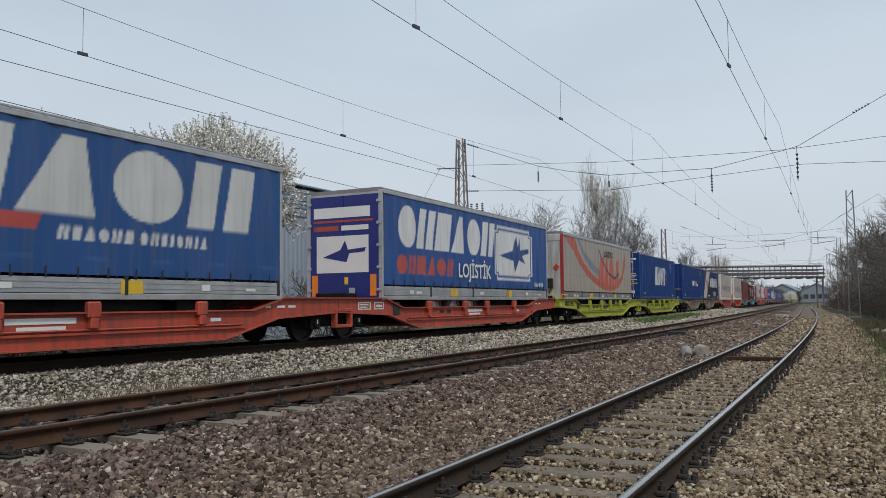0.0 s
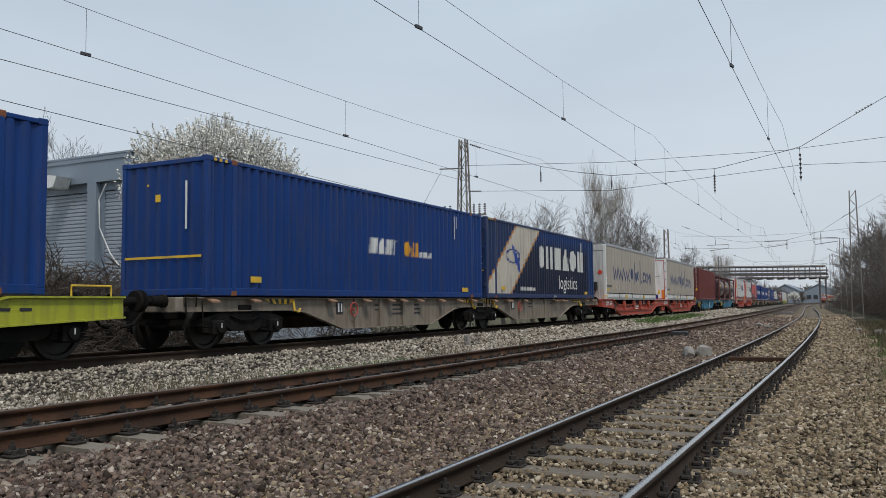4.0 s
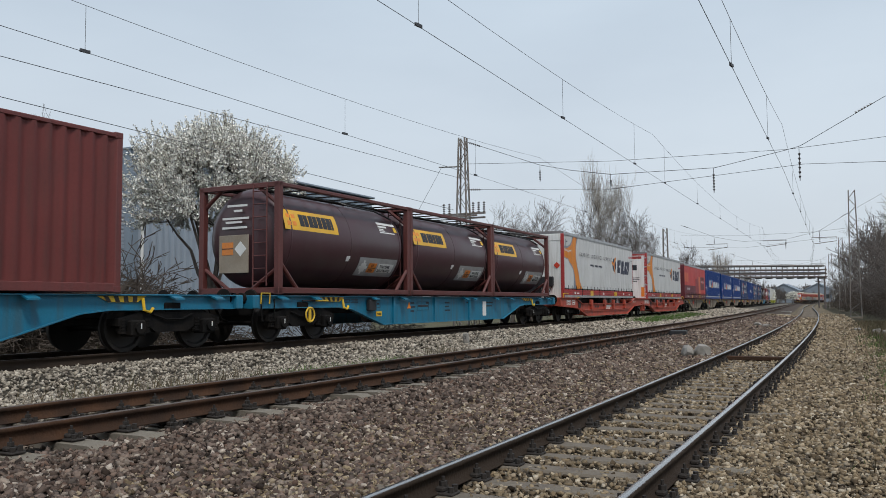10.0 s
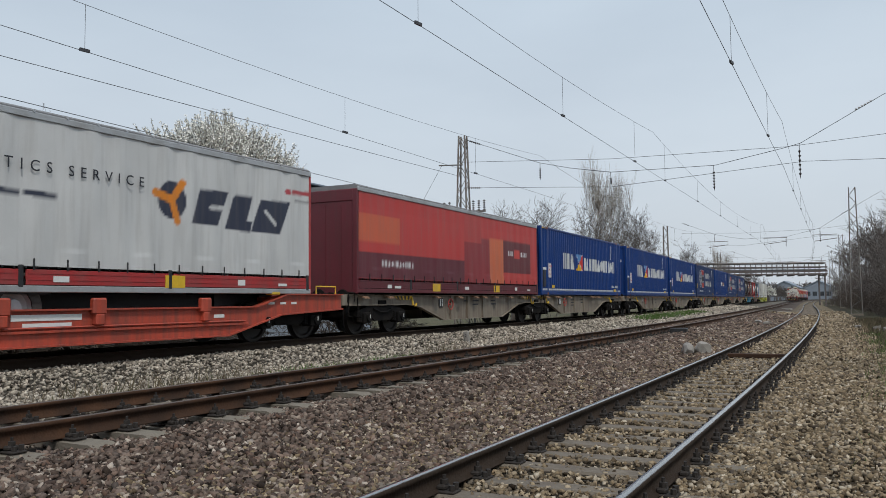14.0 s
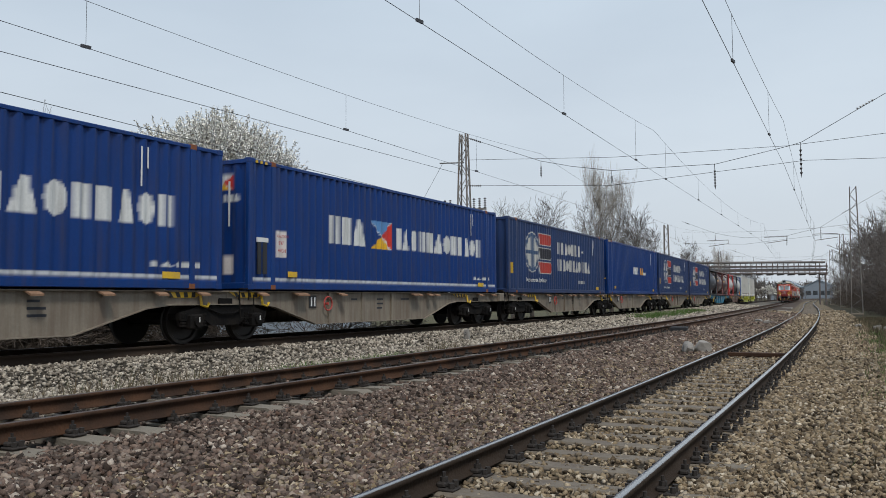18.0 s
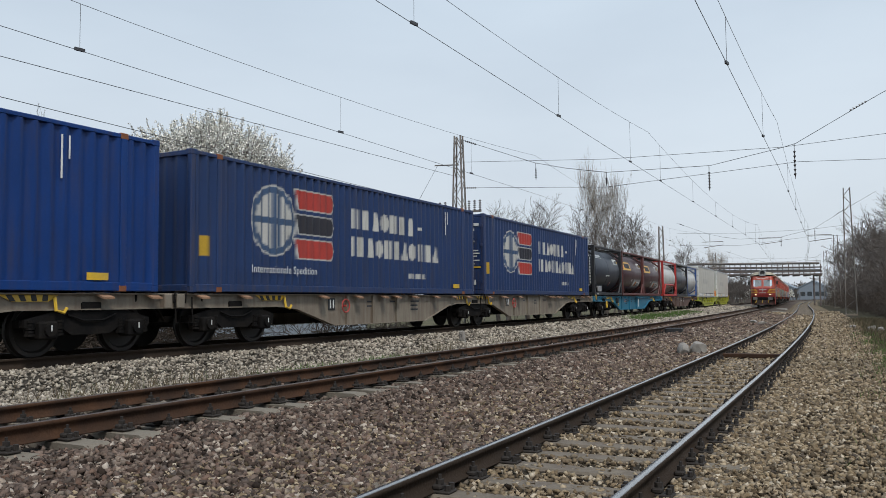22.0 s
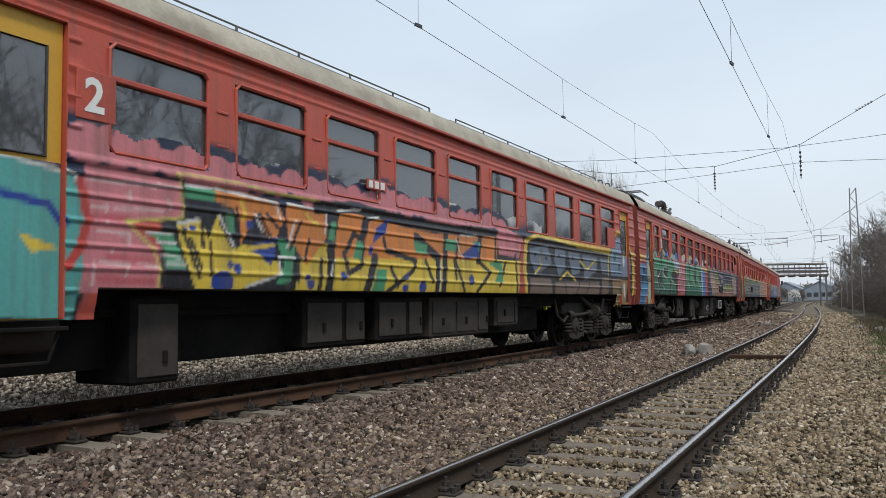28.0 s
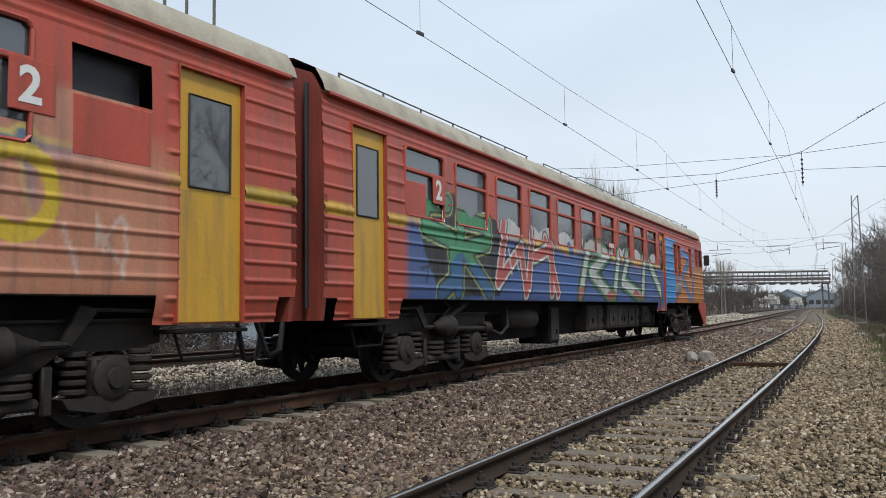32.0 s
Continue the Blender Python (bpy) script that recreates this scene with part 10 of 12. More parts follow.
M_EMUBOGIE = surf("bogie_grease", (0.026, 0.022, 0.019), rough=0.65, spread=0.5, fine=18, bump=0.3, dirt=(0.045, 0.036, 0.028), amount=0.6, spec=0.2)
EMU_BOGIE = {1: emu_bogie_mesh(1), -1: emu_bogie_mesh(-1)}
ew = Shape()
for s in (-1, 1):
    ew.turn([(s * 0.68, 0.36), (s * 0.68, 0.505), (s * 0.71, 0.51), (s * 0.72, 0.482), (s * 0.815, 0.475), (s * 0.815, 0.38), (s * 0.79, 0.37), (s * 0.69, 0.36)], (0, 0, 0), "x", 30)
    ew.turn([(s * 0.68, 0.0), (s * 0.68, 0.17), (s * 0.83, 0.16), (s * 0.83, 0.0)], (0, 0, 0), "x", 16)
    for k in range(9):
        w = 2 * math.pi * k / 9
        c, q = math.cos(w), math.sin(w)
        ew.tube((s * 0.755, 0.13 * c, 0.13 * q), (s * 0.755, 0.39 * c, 0.39 * q), 0.055, 0.045, n=6)
ew.tube((-1.05, 0, 0), (1.05, 0, 0), 0.09, n=10)
EMU_WHEEL = ew.mesh("wheelset", True)


def emu_bogie(car, y, way):
    b = part("bogie", EMU_BOGIE[way], M_EMUBOGIE, car, "greasy black bogie with coil springs")
    b.location = (0, y, 0)
    for e in (-1.22, 1.22):
        part("wheelset", EMU_WHEEL, M_WHEEL, b).location = (0, e, 0.478)


def insulator(x, y, z, n=5):
    """One ribbed porcelain insulator as a single turned body."""
    prof = [(z, 0.0), (z, 0.05)]
    for k in range(n):
        prof += [(z + k * 0.07 + 0.015, 0.05), (z + k * 0.07 + 0.03, 0.105), (z + k * 0.07 + 0.06, 0.05)]
    return Shape().turn(prof + [(z + n * 0.07, 0.03), (z + n * 0.07, 0.0)], (x, y, 0), "z", 12)


def pantograph(car, y, up):
    for x in (-0.6, 0.6):
        for e in (-0.8, 0.8):
            part("insulator", insulator(x, y + e, 4.2), M_PORC, car)
    top = 5.68 if up else 4.7
    k = 0.85 if up else 1.3
    mid = (4.58 + top) / 2
    pan = part("pantograph", Shape().path([(-0.6, y - 0.8, 4.56), (0.6, y - 0.8, 4.56), (0.6, y + 0.8, 4.56), (-0.6, y + 0.8, 4.56), (-0.6, y - 0.8, 4.56), (0.6, y - 0.8, 4.56)], 0.03, 6), M_BOARD, car)
    for s in (-1, 1):
        part("lower_arm", Shape().path([(-0.55, y + s * 0.5, 4.58), (-0.4, y + s * k, mid), (0.4, y + s * k, mid), (0.55, y + s * 0.5, 4.58)], 0.025, 6), M_BOARD, pan)
        part("upper_arm", Shape().path([(-0.38, y + s * k, mid), (-0.3, y, top), (0.3, y, top), (0.38, y + s * k, mid)], 0.02, 6), M_BOARD, pan)
        part("collector", Shape().path([(-0.95, y + s * 0.17, top - 0.12), (-0.75, y + s * 0.17, top + 0.04), (0.75, y + s * 0.17, top + 0.04), (0.95, y + s * 0.17, top - 0.12)], 0.022), M_BOARD, pan)


def cab_end(car, way):
    """The driving end: raked face with two windscreens, lamps, buffers, snow plough and a roof lamp."""
    y_of = lambda z: np.interp(z, [0.9, 1.5, 2.25, 2.4, 3.4, 3.75], [-0.62, -0.75, -0.78, -0.72, -0.28, -0.1])
    base = 0.0 if way < 0 else CAR
    put = (lambda y: base + y) if way < 0 else (lambda y: base - y)
    us = np.linspace(-HALF_W, HALF_W, 60)
    vs = sorted(set(np.round(np.linspace(0.92, 3.76, 62), 3)) | {2.5, 3.32})
    curve = lambda x: 0.75 * np.clip((np.abs(x) - 0.85) / 0.57, 0, 1) ** 2.0

    def coat(c):
        c.put(np.ones(c.u.shape, bool), EMU_RED)
        c.rect(-2, 2, 0.9, 2.35, (0.27, 0.026, 0.024))
        for s in (-1, 1):
            c.poly([(s * 0.5, 1.72), (s * 1.45, 1.72), (s * 1.45, 1.85), (s * 0.62, 1.85)], EMU_YEL).poly([(s * 0.6, 2.02), (s * 1.45, 2.02), (s * 1.45, 2.18), (s * 0.85, 2.18)], EMU_YEL)
            c.poly([(s * 0.5, 1.72), (s * 0.62, 1.72), (s * 0.98, 2.18), (s * 0.85, 2.18)], EMU_YEL)
        c.poly([(-0.45, 2.15), (-0.05, 2.15), (-0.05, 2.05), (-0.35, 2.05)], (0.5, 0.5, 0.5)).poly([(0.45, 2.15), (0.05, 2.15), (0.05, 2.05), (0.35, 2.05)], (0.5, 0.5, 0.5)).rect(-0.06, 0.06, 1.9, 2.25, (0.5, 0.5, 0.5))
        c.rect(-0.4, 0.35, 1.68, 1.76, (0.5, 0.5, 0.48)).stroke([(-1.0, 3.48), (-0.7, 3.6), (-0.5, 3.46), (-0.2, 3.58), (0.1, 3.47), (0.5, 3.58), (0.9, 3.48)], 0.07, (0.5, 0.48, 0.44))
        c.stroke([(0.7, 1.5), (0.8, 1.6), (0.95, 1.45), (1.1, 1.58)], 0.04, (0.5, 0.5, 0.5))
        if way > 0:
            c.put(np.abs(c.u) > 0.4, (0.46, 0.17, 0.05))
        return c

    def cut(u, v):
        return (np.abs(u) > 0.09) & (np.abs(u) < 1.12) & (v > 2.5) & (v < 3.32)
    sheet("front_wall", us, vs, lambda u, v: (u * np.interp(v, [0.9, 1.3, 2.5, 3.76], [0.93, 1.0, 1.0, 0.965]), put(y_of(v) + curve(u)), v), coat, M_GRAF, car, "red and yellow cab front", cut=cut)
    for s in (-1, 1):
        sh = Shape()
        xs = (s * 0.09, s * 0.45, s * 0.85, s * 1.12)
        for a, b in zip(xs[:-1], xs[1:]):
            q = [(a, put(y_of(2.5) + float(curve(a)) + 0.03), 2.5), (b, put(y_of(2.5) + float(curve(b)) + 0.03), 2.5), (b, put(y_of(3.32) + float(curve(b)) + 0.03), 3.32), (a, put(y_of(3.32) + float(curve(a)) + 0.03), 3.32)]
            sh.add(q, [(0, 1, 2, 3)])
        part("windscreen", sh, M_SCREEN, car, "grey-tinted windscreen with wiper")
        fr = Shape()
        for a, b in (((0.09, 2.5), (1.12, 2.5)), ((1.12, 2.5), (1.12, 3.32)), ((1.12, 3.32), (0.09, 3.32)), ((0.09, 3.32), (0.09, 2.5))):
            fr.tube((s * a[0], put(y_of(a[1]) + float(curve(a[0])) - 0.01), a[1]), (s * b[0], put(y_of(b[1]) + float(curve(b[0])) - 0.01), b[1]), 0.03, n=6)
        part("windscreen_frame", fr, M_EMURED, car)
        part("wiper", Shape().tube((s * 0.75, put(y_of(3.42) - 0.04), 3.42), (s * 0.3, put(y_of(2.7) - 0.06), 2.75), 0.012, n=5), M_BLACK, car)
        hl = Shape().turn([(put(-0.86), 0.075), (put(-0.87), 0.095), (put(-0.75), 0.12), (put(-0.6), 0.12)], (s * 0.82, 0, 1.5), "y", 16)
        lamp = part("headlamp", hl, M_EMURED, car)
        part("lens", Shape().turn([(put(-0.855), 0.075), (put(-0.86), 0.0)], (s * 0.82, 0, 1.5), "y", 16), M_LAMP if way < 0 else M_BLACK, lamp, "lit headlamp" if way < 0 else "")
        ml = Shape().box(s * 0.8 - 0.13, s * 0.8 + 0.13, min(put(-0.62), put(-0.45)), max(put(-0.62), put(-0.45)), 3.42, 3.56, 0.03)
        part("marker_lamp", ml, M_EMURED, car)
        sk = [(put(-0.62), 0.95), (put(-0.5), 0.3), (put(-0.1), 0.34), (put(0.95), 1.0), (put(0.95), 1.24), (put(-0.62), 1.24)]
        part("front_skirt", Shape().prism(sk, min(s * 1.36, s * 1.395), max(s * 1.36, s * 1.395), "x"), M_EMURED, car, "red skirt cut back towards the bogie")
        bf = Shape().turn([(put(-0.55), 0.12), (put(-0.95), 0.12), (put(-0.95), 0.09), (put(-1.1), 0.09)], (s * 0.87, 0, 1.02), "y", 14)
        bf.box(s * 0.87 - 0.26, s * 0.87 + 0.26, min(put(-1.1), put(-1.16)), max(put(-1.1), put(-1.16)), 0.84, 1.22, 0.06)
        part("buffer", bf, M_BUFFER, car, "worn grey steel buffer")
        part("mirror", Shape().box(s * 1.64 - 0.11, s * 1.64 + 0.11, min(put(0.3), put(0.38)), max(put(0.3), put(0.38)), 2.74, 3.16, 0.03).path([(s * 1.42, put(0.55), 2.45), (s * 1.55, put(0.45), 2.5), (s * 1.63, put(0.33), 2.7)], 0.018), M_BLACK, car)
    sh = Shape()
    x = [(-1.3, -0.35), (-0.7, -0.8), (0.7, -0.8), (1.3, -0.35)]
    for (a, ya), (b, yb) in zip(x[:-1], x[1:]):
        sh.add([(a, put(ya), 0.28), (b, put(yb), 0.28), (b, put(yb + 0.1), 0.85), (a, put(ya + 0.1), 0.85), (a, put(ya + 0.03), 0.28), (b, put(yb + 0.03), 0.28), (b, put(yb + 0.13), 0.85), (a, put(ya + 0.13), 0.85)],
               [(0, 1, 2, 3), (7, 6, 5, 4), (0, 4, 5, 1), (3, 2, 6, 7), (0, 3, 7, 4), (1, 5, 6, 2)])
    ya, yb = sorted((put(-0.74), put(-0.2)))
    part("buffer_beam", Shape().box(-1.25, 1.25, ya, yb, 0.84, 1.2, 0.03), M_UNDER, car, "black buffer beam")
    plough = part("plough", sh, surf("plough_red", (0.075, 0.026, 0.022), rough=0.75, spread=0.4, dirt=(0.03, 0.025, 0.02), amount=0.8, cover=0.45), car, "battered snow plough with yellow stripes")
    for k in np.arange(-1.15, 1.2, 0.36):
        yy = np.interp(abs(k), [0, 0.7, 1.3], [-0.8, -0.8, -0.35])
        part("stripe", Shape().add([(k - 0.1, put(yy - 0.006), 0.5), (k, put(yy - 0.006), 0.5), (k + 0.08, put(yy + 0.058), 0.84), (k - 0.02, put(yy + 0.058), 0.84)], [(0, 1, 2, 3)]), M_YELLOW if int((k + 1.15) / 0.36) % 2 else M_BLACK, plough)
    part("coupler", Shape().box(-0.12, 0.12, min(put(-1.05), put(-0.5)), max(put(-1.05), put(-0.5)), 0.92, 1.14, 0.03).path([(0.35, put(-0.7), 1.05), (0.38, put(-0.95), 0.7), (0.3, put(-0.9), 0.5)], 0.03), M_UNDER, car)
    hd = Shape().prism([(put(-0.3), 3.84), (put(-0.22), 4.52), (put(0.1), 4.5), (put(1.9), 4.3), (put(1.9), 4.0), (put(0.0), 3.84)], -0.36, 0.36)
    big = part("roof_lamp", hd, surf("lamp_housing", (0.28, 0.29, 0.29), rough=0.6, spread=0.25, dirt=(0.12, 0.09, 0.07), amount=0.5), car, "grey roof lamp housing")
    part("lens", Shape().turn([(0, 0.26), (-0.03, 0.27), (-0.035, 0.23), (-0.01, 0.22), (-0.01, 0.0)], (0, 0, 0), "y", 22), M_BLACK, big).matrix_basis = pose(0, put(-0.275), 4.2, 6 if way < 0 else -6, 0, 0 if way < 0 else 180)
    rn = [(HALF_W - 0.05, 3.76), (HALF_W - 0.05, 3.88), (HALF_W - 0.25, 4.02), (0.85, 4.14), (0.4, 4.2), (0, 4.22)]
    rn = rn + [(-a, b) for a, b in reversed(rn[:-1])]
    rb = [(HALF_W - 0.05, 3.78), (HALF_W + 0.02, 3.8), (HALF_W - 0.02, 3.92), (HALF_W - 0.13, 4.1), (0.95, 4.27), (0.45, 4.35), (0, 4.37)]
    rb = rb + [(-a, b) for a, b in reversed(rb[:-1])]
    ra = rb
    fronts = [(a * 0.97, put(-0.12 + float(curve(a)) * 0.9), 3.74 + (b - 3.76) * 0.35) for a, b in [(p[0], p[1]) for p in rb]]
    sh = Shape()
    n = len(rb)
    backs = [(a, put(0.56), b) for a, b in rb]
    mids = [((p[0] + q[0]) / 2, p[1] + (q[1] - p[1]) * 0.35, p[2] + (q[2] - p[2]) * 0.75) for p, q in zip(fronts, backs)]
    sh.add(fronts + mids + backs, [(i, i + 1, n + i + 1, n + i) for i in range(n - 1)] + [(n + i, n + i + 1, 2 * n + i + 1, 2 * n + i) for i in range(n - 1)])
    part("roof_nose", sh, M_EMUROOF, car, smooth=True)
    part("desk", Shape().box(-1.2, 1.2, min(put(-0.3), put(0.2)), max(put(-0.3), put(0.2)), 1.3, 2.4), M_FLOOR, car)
    part("cab_bulkhead", Shape().box(-1.3, 1.3, put(2.1) - 0.03, put(2.1) + 0.03, 1.3, 3.66), M_FLOOR, car)


M_BUFFER = surf("buffer_steel", (0.16, 0.155, 0.15), rough=0.5, metal=0.3, spread=0.4, dirt=(0.03, 0.028, 0.025), amount=0.7)
M_SCREEN = glass_mat("windscreen_glass", (0.42, 0.47, 0.48))
M_LAMP = lamp_mat("headlamp_lens", (1.0, 0.78, 0.42), 1.4)

EMU = []
for idx, (label, g, cab) in enumerate((("red electric train cab car with teal and yellow graffiti", g_first, -1), ("red electric train motor car with green graffiti, folded pantograph", g_second, 0),
                                       ("red electric train motor car with grey and blue graffiti, raised pantograph", g_third, 0), ("red electric train cab car with mixed graffiti at the rear", g_last, 1))):
    c = car_body("train_car", label, g, cab, OVER[idx])
    if cab:
        cab_end(c, cab)
    EMU.append((c, idx * PITCH + CAR / 2))
for k in (1, 2):
    c = EMU[k][0]
    pantograph(c, 3.6 if k == 1 else 20.6, k == 2)
    ys = (8.3, 8.8) if k == 1 else (3.0, 6.0, 8.0, 11.2, 12.6, 13.6, 14.6, 15.6, 16.6)
    for y in ys:
        part("insulator", insulator(0.55, y, 4.33, 7), M_PORC, c, "brown ribbed porcelain insulator")
    for a, b in zip(ys[:-1], ys[1:]):
        part("roof_busbar", Shape().tube((0.55, a, 4.86), (0.55, b, 4.84), 0.014, n=5), M_BOARD, c)
    part("roof_box", Shape().box(-0.9, 0.6, 13.0 if k == 1 else 9.2, 16.0 if k == 1 else 10.9, 4.2, 4.45, 0.05), M_BOARD, c)
# main switch on the second car: two ribbed drums on the insulators, an arrester beside them
c = EMU[1][0]
for y0, y1, z in ((7.55, 7.95, 4.74), (7.9, 8.4, 4.8)):
    prof = [(y0, 0.0), (y0, 0.1)] + [q for j in range(int((y1 - y0) / 0.09)) for q in ((y0 + 0.03 + j * 0.09, 0.085), (y0 + 0.06 + j * 0.09, 0.115))] + [(y1, 0.085), (y1, 0.0)]
    part("switch_drum", Shape().turn(prof, (0.5 if y0 < 7.7 else 0.56, 0, z), "y", 16), M_PORC, c, "brown ribbed switch drum", smooth=True)
part("drum_bracket", Shape().path([(0.5, 7.75, 4.73), (0.5, 7.75, 4.34)], 0.03), M_BOARD, c)
for j in range(4):
    part("arrester_fin", Shape().tube((0.55, 9.25, 4.45 + j * 0.03), (0.6, 9.62, 4.5 + (j - 1.5) * 0.16), 0.045, 0.06, n=8), M_PORC, c)
for c, _ in EMU:
    top = 4.66 if c is EMU[2][0] else 4.34
    rail = Shape()
    for y in (24.6, 25.3):
        rail.path([(1.0, y, 4.1), (1.0, y, top - 0.04), (1.0, y + 0.32, top), (1.0, y + 0.4, top - 0.06), (1.0, y + 0.4, 4.05)], 0.018)
    part("roof_grab_rail", rail, M_BOARD, c)
    part("roof_vent", Shape().turn([(4.05, 0.0), (4.05, 0.14), (4.3, 0.14), (4.3, 0.19), (4.36, 0.19), (4.39, 0.0)], (0.7, 22.6, 0), "z", 14), M_EMUROOF, c)

# ---- ballast: loose angular stones over the beds ----
def scatter_stones(name, label, ramp, zones, size, seed):
    """Stones of one bed as one heap: zones are (line, from, to, first, last, count) across and along a track."""
    rg = np.random.default_rng(seed)
    P, S = [], []
    for line, w0, w1, s0, s1, n, fade in zones:
        k = 6.0
        s = s0 + (np.exp(rg.random(n) * math.log(1 + (s1 - s0) / k)) - 1) * k
        q = rg.random(n)
        w = w0 + (w1 - w0) * (q ** fade)
        if line is NEAR:
            # the sleepers of the near track lie almost bare
            off = np.abs(np.mod(s + 9.0 + 0.31, 0.62) - 0.31)
            bare = 0.06 + 0.6 * np.random.default_rng(5).random(400)[np.clip(((s + 9.31) / 0.62).astype(int), 0, 399)] ** 1.4
            keep = (off > 0.1) | (np.abs(w) > 1.25) | (rg.random(n) < np.where(np.abs(w) < 0.7, bare, 0.6))
            s, w = s[keep], w[keep]
            n = len(s)
        x, y = line.at(s, w)
        P.append(np.stack([x, y, bed_at(x, y)], 1))
        S.append(size * rg.uniform(0.6, 1.45, n) * (1 + np.maximum(s - 7, 0) / 22))
    P, S = np.concatenate(P), np.concatenate(S)
    n = len(P)
    q = rg.normal(size=(n, 4)) * np.array((1.0, 0.34, 0.34, 1.0))     # most stones lie on a flat side
    q /= np.linalg.norm(q, axis=1, keepdims=True)
    a, b, c, d = q.T
    R = np.stack([1 - 2 * (c * c + d * d), 2 * (b * c - a * d), 2 * (b * d + a * c), 2 * (b * c + a * d), 1 - 2 * (b * b + d * d), 2 * (c * d - a * b),
                  2 * (b * d - a * c), 2 * (c * d + a * b), 1 - 2 * (b * b + c * c)], 1).reshape(n, 3, 3)
    axes = rg.uniform((0.75, 0.6, 0.42), (1.35, 1.0, 0.85), (n, 3))
    near = np.hypot(P[:, 0], P[:, 1]) < 13.0
    six = np.array(((1, 0, 0), (-1, 0, 0), (0, 1, 0), (0, -1, 0), (0, 0, 1), (0, 0, -1)), float) * 0.72
    octo = np.array([(0, 2, 4), (2, 1, 4), (1, 3, 4), (3, 0, 4), (2, 0, 5), (1, 2, 5), (3, 1, 5), (0, 3, 5)])
    eight = np.array([(x, y, z) for z in (-1, 1) for y in (-1, 1) for x in (-1, 1)], float) * 0.42
    block = np.array([(0, 2, 3), (0, 3, 1), (4, 5, 7), (4, 7, 6), (0, 1, 5), (0, 5, 4), (2, 6, 7), (2, 7, 3), (0, 4, 6), (0, 6, 2), (1, 3, 7), (1, 7, 5)])
    V, F, k = [], [], 0
    for pick, form, tris, rough_ in ((near, eight, block, 0.25), (~near, six, octo, 0.2)):
        m = int(pick.sum())
        v = form[None] * axes[pick][:, None, :] + rg.uniform(-rough_, rough_, (m, len(form), 3)) * np.array((1, 1, 0.7))
        v = np.einsum("nij,nkj->nki", R[pick], v) * S[pick][:, None, None] + P[pick][:, None, :]
        v[:, :, 2] += (S[pick] * rg.uniform(0.1, 0.5, m))[:, None]
        V.append(v.reshape(-1, 3))
        F.append((tris[None] + np.arange(m)[:, None, None] * len(form) + k).reshape(-1, 3))
        k += m * len(form)
    me = join_mesh(name, np.concatenate(V), np.concatenate(F))
    me.materials.append(surf(name, ramp=ramp, rough=0.9, spread=0.25, big=6, fine=70, bump=0.35, spec=0.1))
    return tagged(new(name, me), label, "ballast", kind="stuff")


def bed_at(x, y):
    out = np.empty(len(x))
    order = np.round(y / 0.5).astype(int)
    for k in np.unique(order):
        m = order == k
        out[m] = bed(k * 0.5, x[m])
    return out


DARKS = [(0.0168, 0.0121, 0.01), (0.0526, 0.0383, 0.0305), (0.1, 0.0705, 0.0573), (0.1737, 0.1249, 0.1012), (0.0694, 0.0574, 0.0505), (0.2316, 0.1692, 0.1355), (0.1368, 0.0846, 0.063), (0.042, 0.0322, 0.0277), (0.2, 0.1459, 0.1194), (0.0842, 0.0605, 0.0496), (0.1526, 0.1148, 0.0935), (0.2947, 0.2335, 0.1862), (0.0333, 0.0242, 0.0204), (0.0775, 0.0544, 0.0454), (0.5098, 0.4329, 0.3614)]
TANS = [(0.026, 0.019, 0.013), (0.10, 0.074, 0.048), (0.21, 0.158, 0.10), (0.31, 0.24, 0.155), (0.39, 0.31, 0.215), (0.085, 0.069, 0.056), (0.225, 0.165, 0.102), (0.14, 0.105, 0.07), (0.53, 0.45, 0.345)]
GREYS = [(0.05, 0.0435, 0.0365), (0.19, 0.1625, 0.1322), (0.36, 0.3119, 0.2523), (0.47, 0.4158, 0.3393), (0.13, 0.1115, 0.0922), (0.62, 0.5528, 0.4611)]
scatter_stones("ballast_dark", "dark reddish-brown ballast stones beside the middle track", DARKS,
               [(MID, 1.2, 4.2, 1.0, 70, 62000, 1.1), (MID, 0.86, 1.35, 1.0, 60, 5500, 0.8), (MID, -0.68, 0.68, 1.0, 60, 6000, 1.0), (MID, -1.5, 4.0, -9.0, 1.0, 6000, 1.0)], 0.044, 1)
scatter_stones("ballast_tan", "yellowish-tan ballast stones along the near track", TANS,
               [(NEAR, -3.1, -0.82, 2.0, 80, 34000, 0.6), (NEAR, -0.68, 0.68, 2.0, 70, 17000, 1.0), (NEAR, 0.82, 2.95, 3.0, 90, 46000, 1.0), (NEAR, 0.85, 1.5, 3.0, 45, 6000, 1.0), (NEAR, -2.6, 3.4, -9.0, 3.0, 10000, 1.0)], 0.036, 2)
scatter_stones("ballast_grey", "pale grey ballast stones beside the far track", GREYS,
               [(FAR, 0.85, 4.1, 0.0, 110, 36000, 1.0), (FAR, -0.68, 0.68, 0.0, 60, 2000, 1.0), (FAR, -5.0, -0.85, -2.0, 70, 9000, 1.0), (MID, -1.9, -0.86, 0.5, 70, 7000, 1.0)], 0.045, 3)


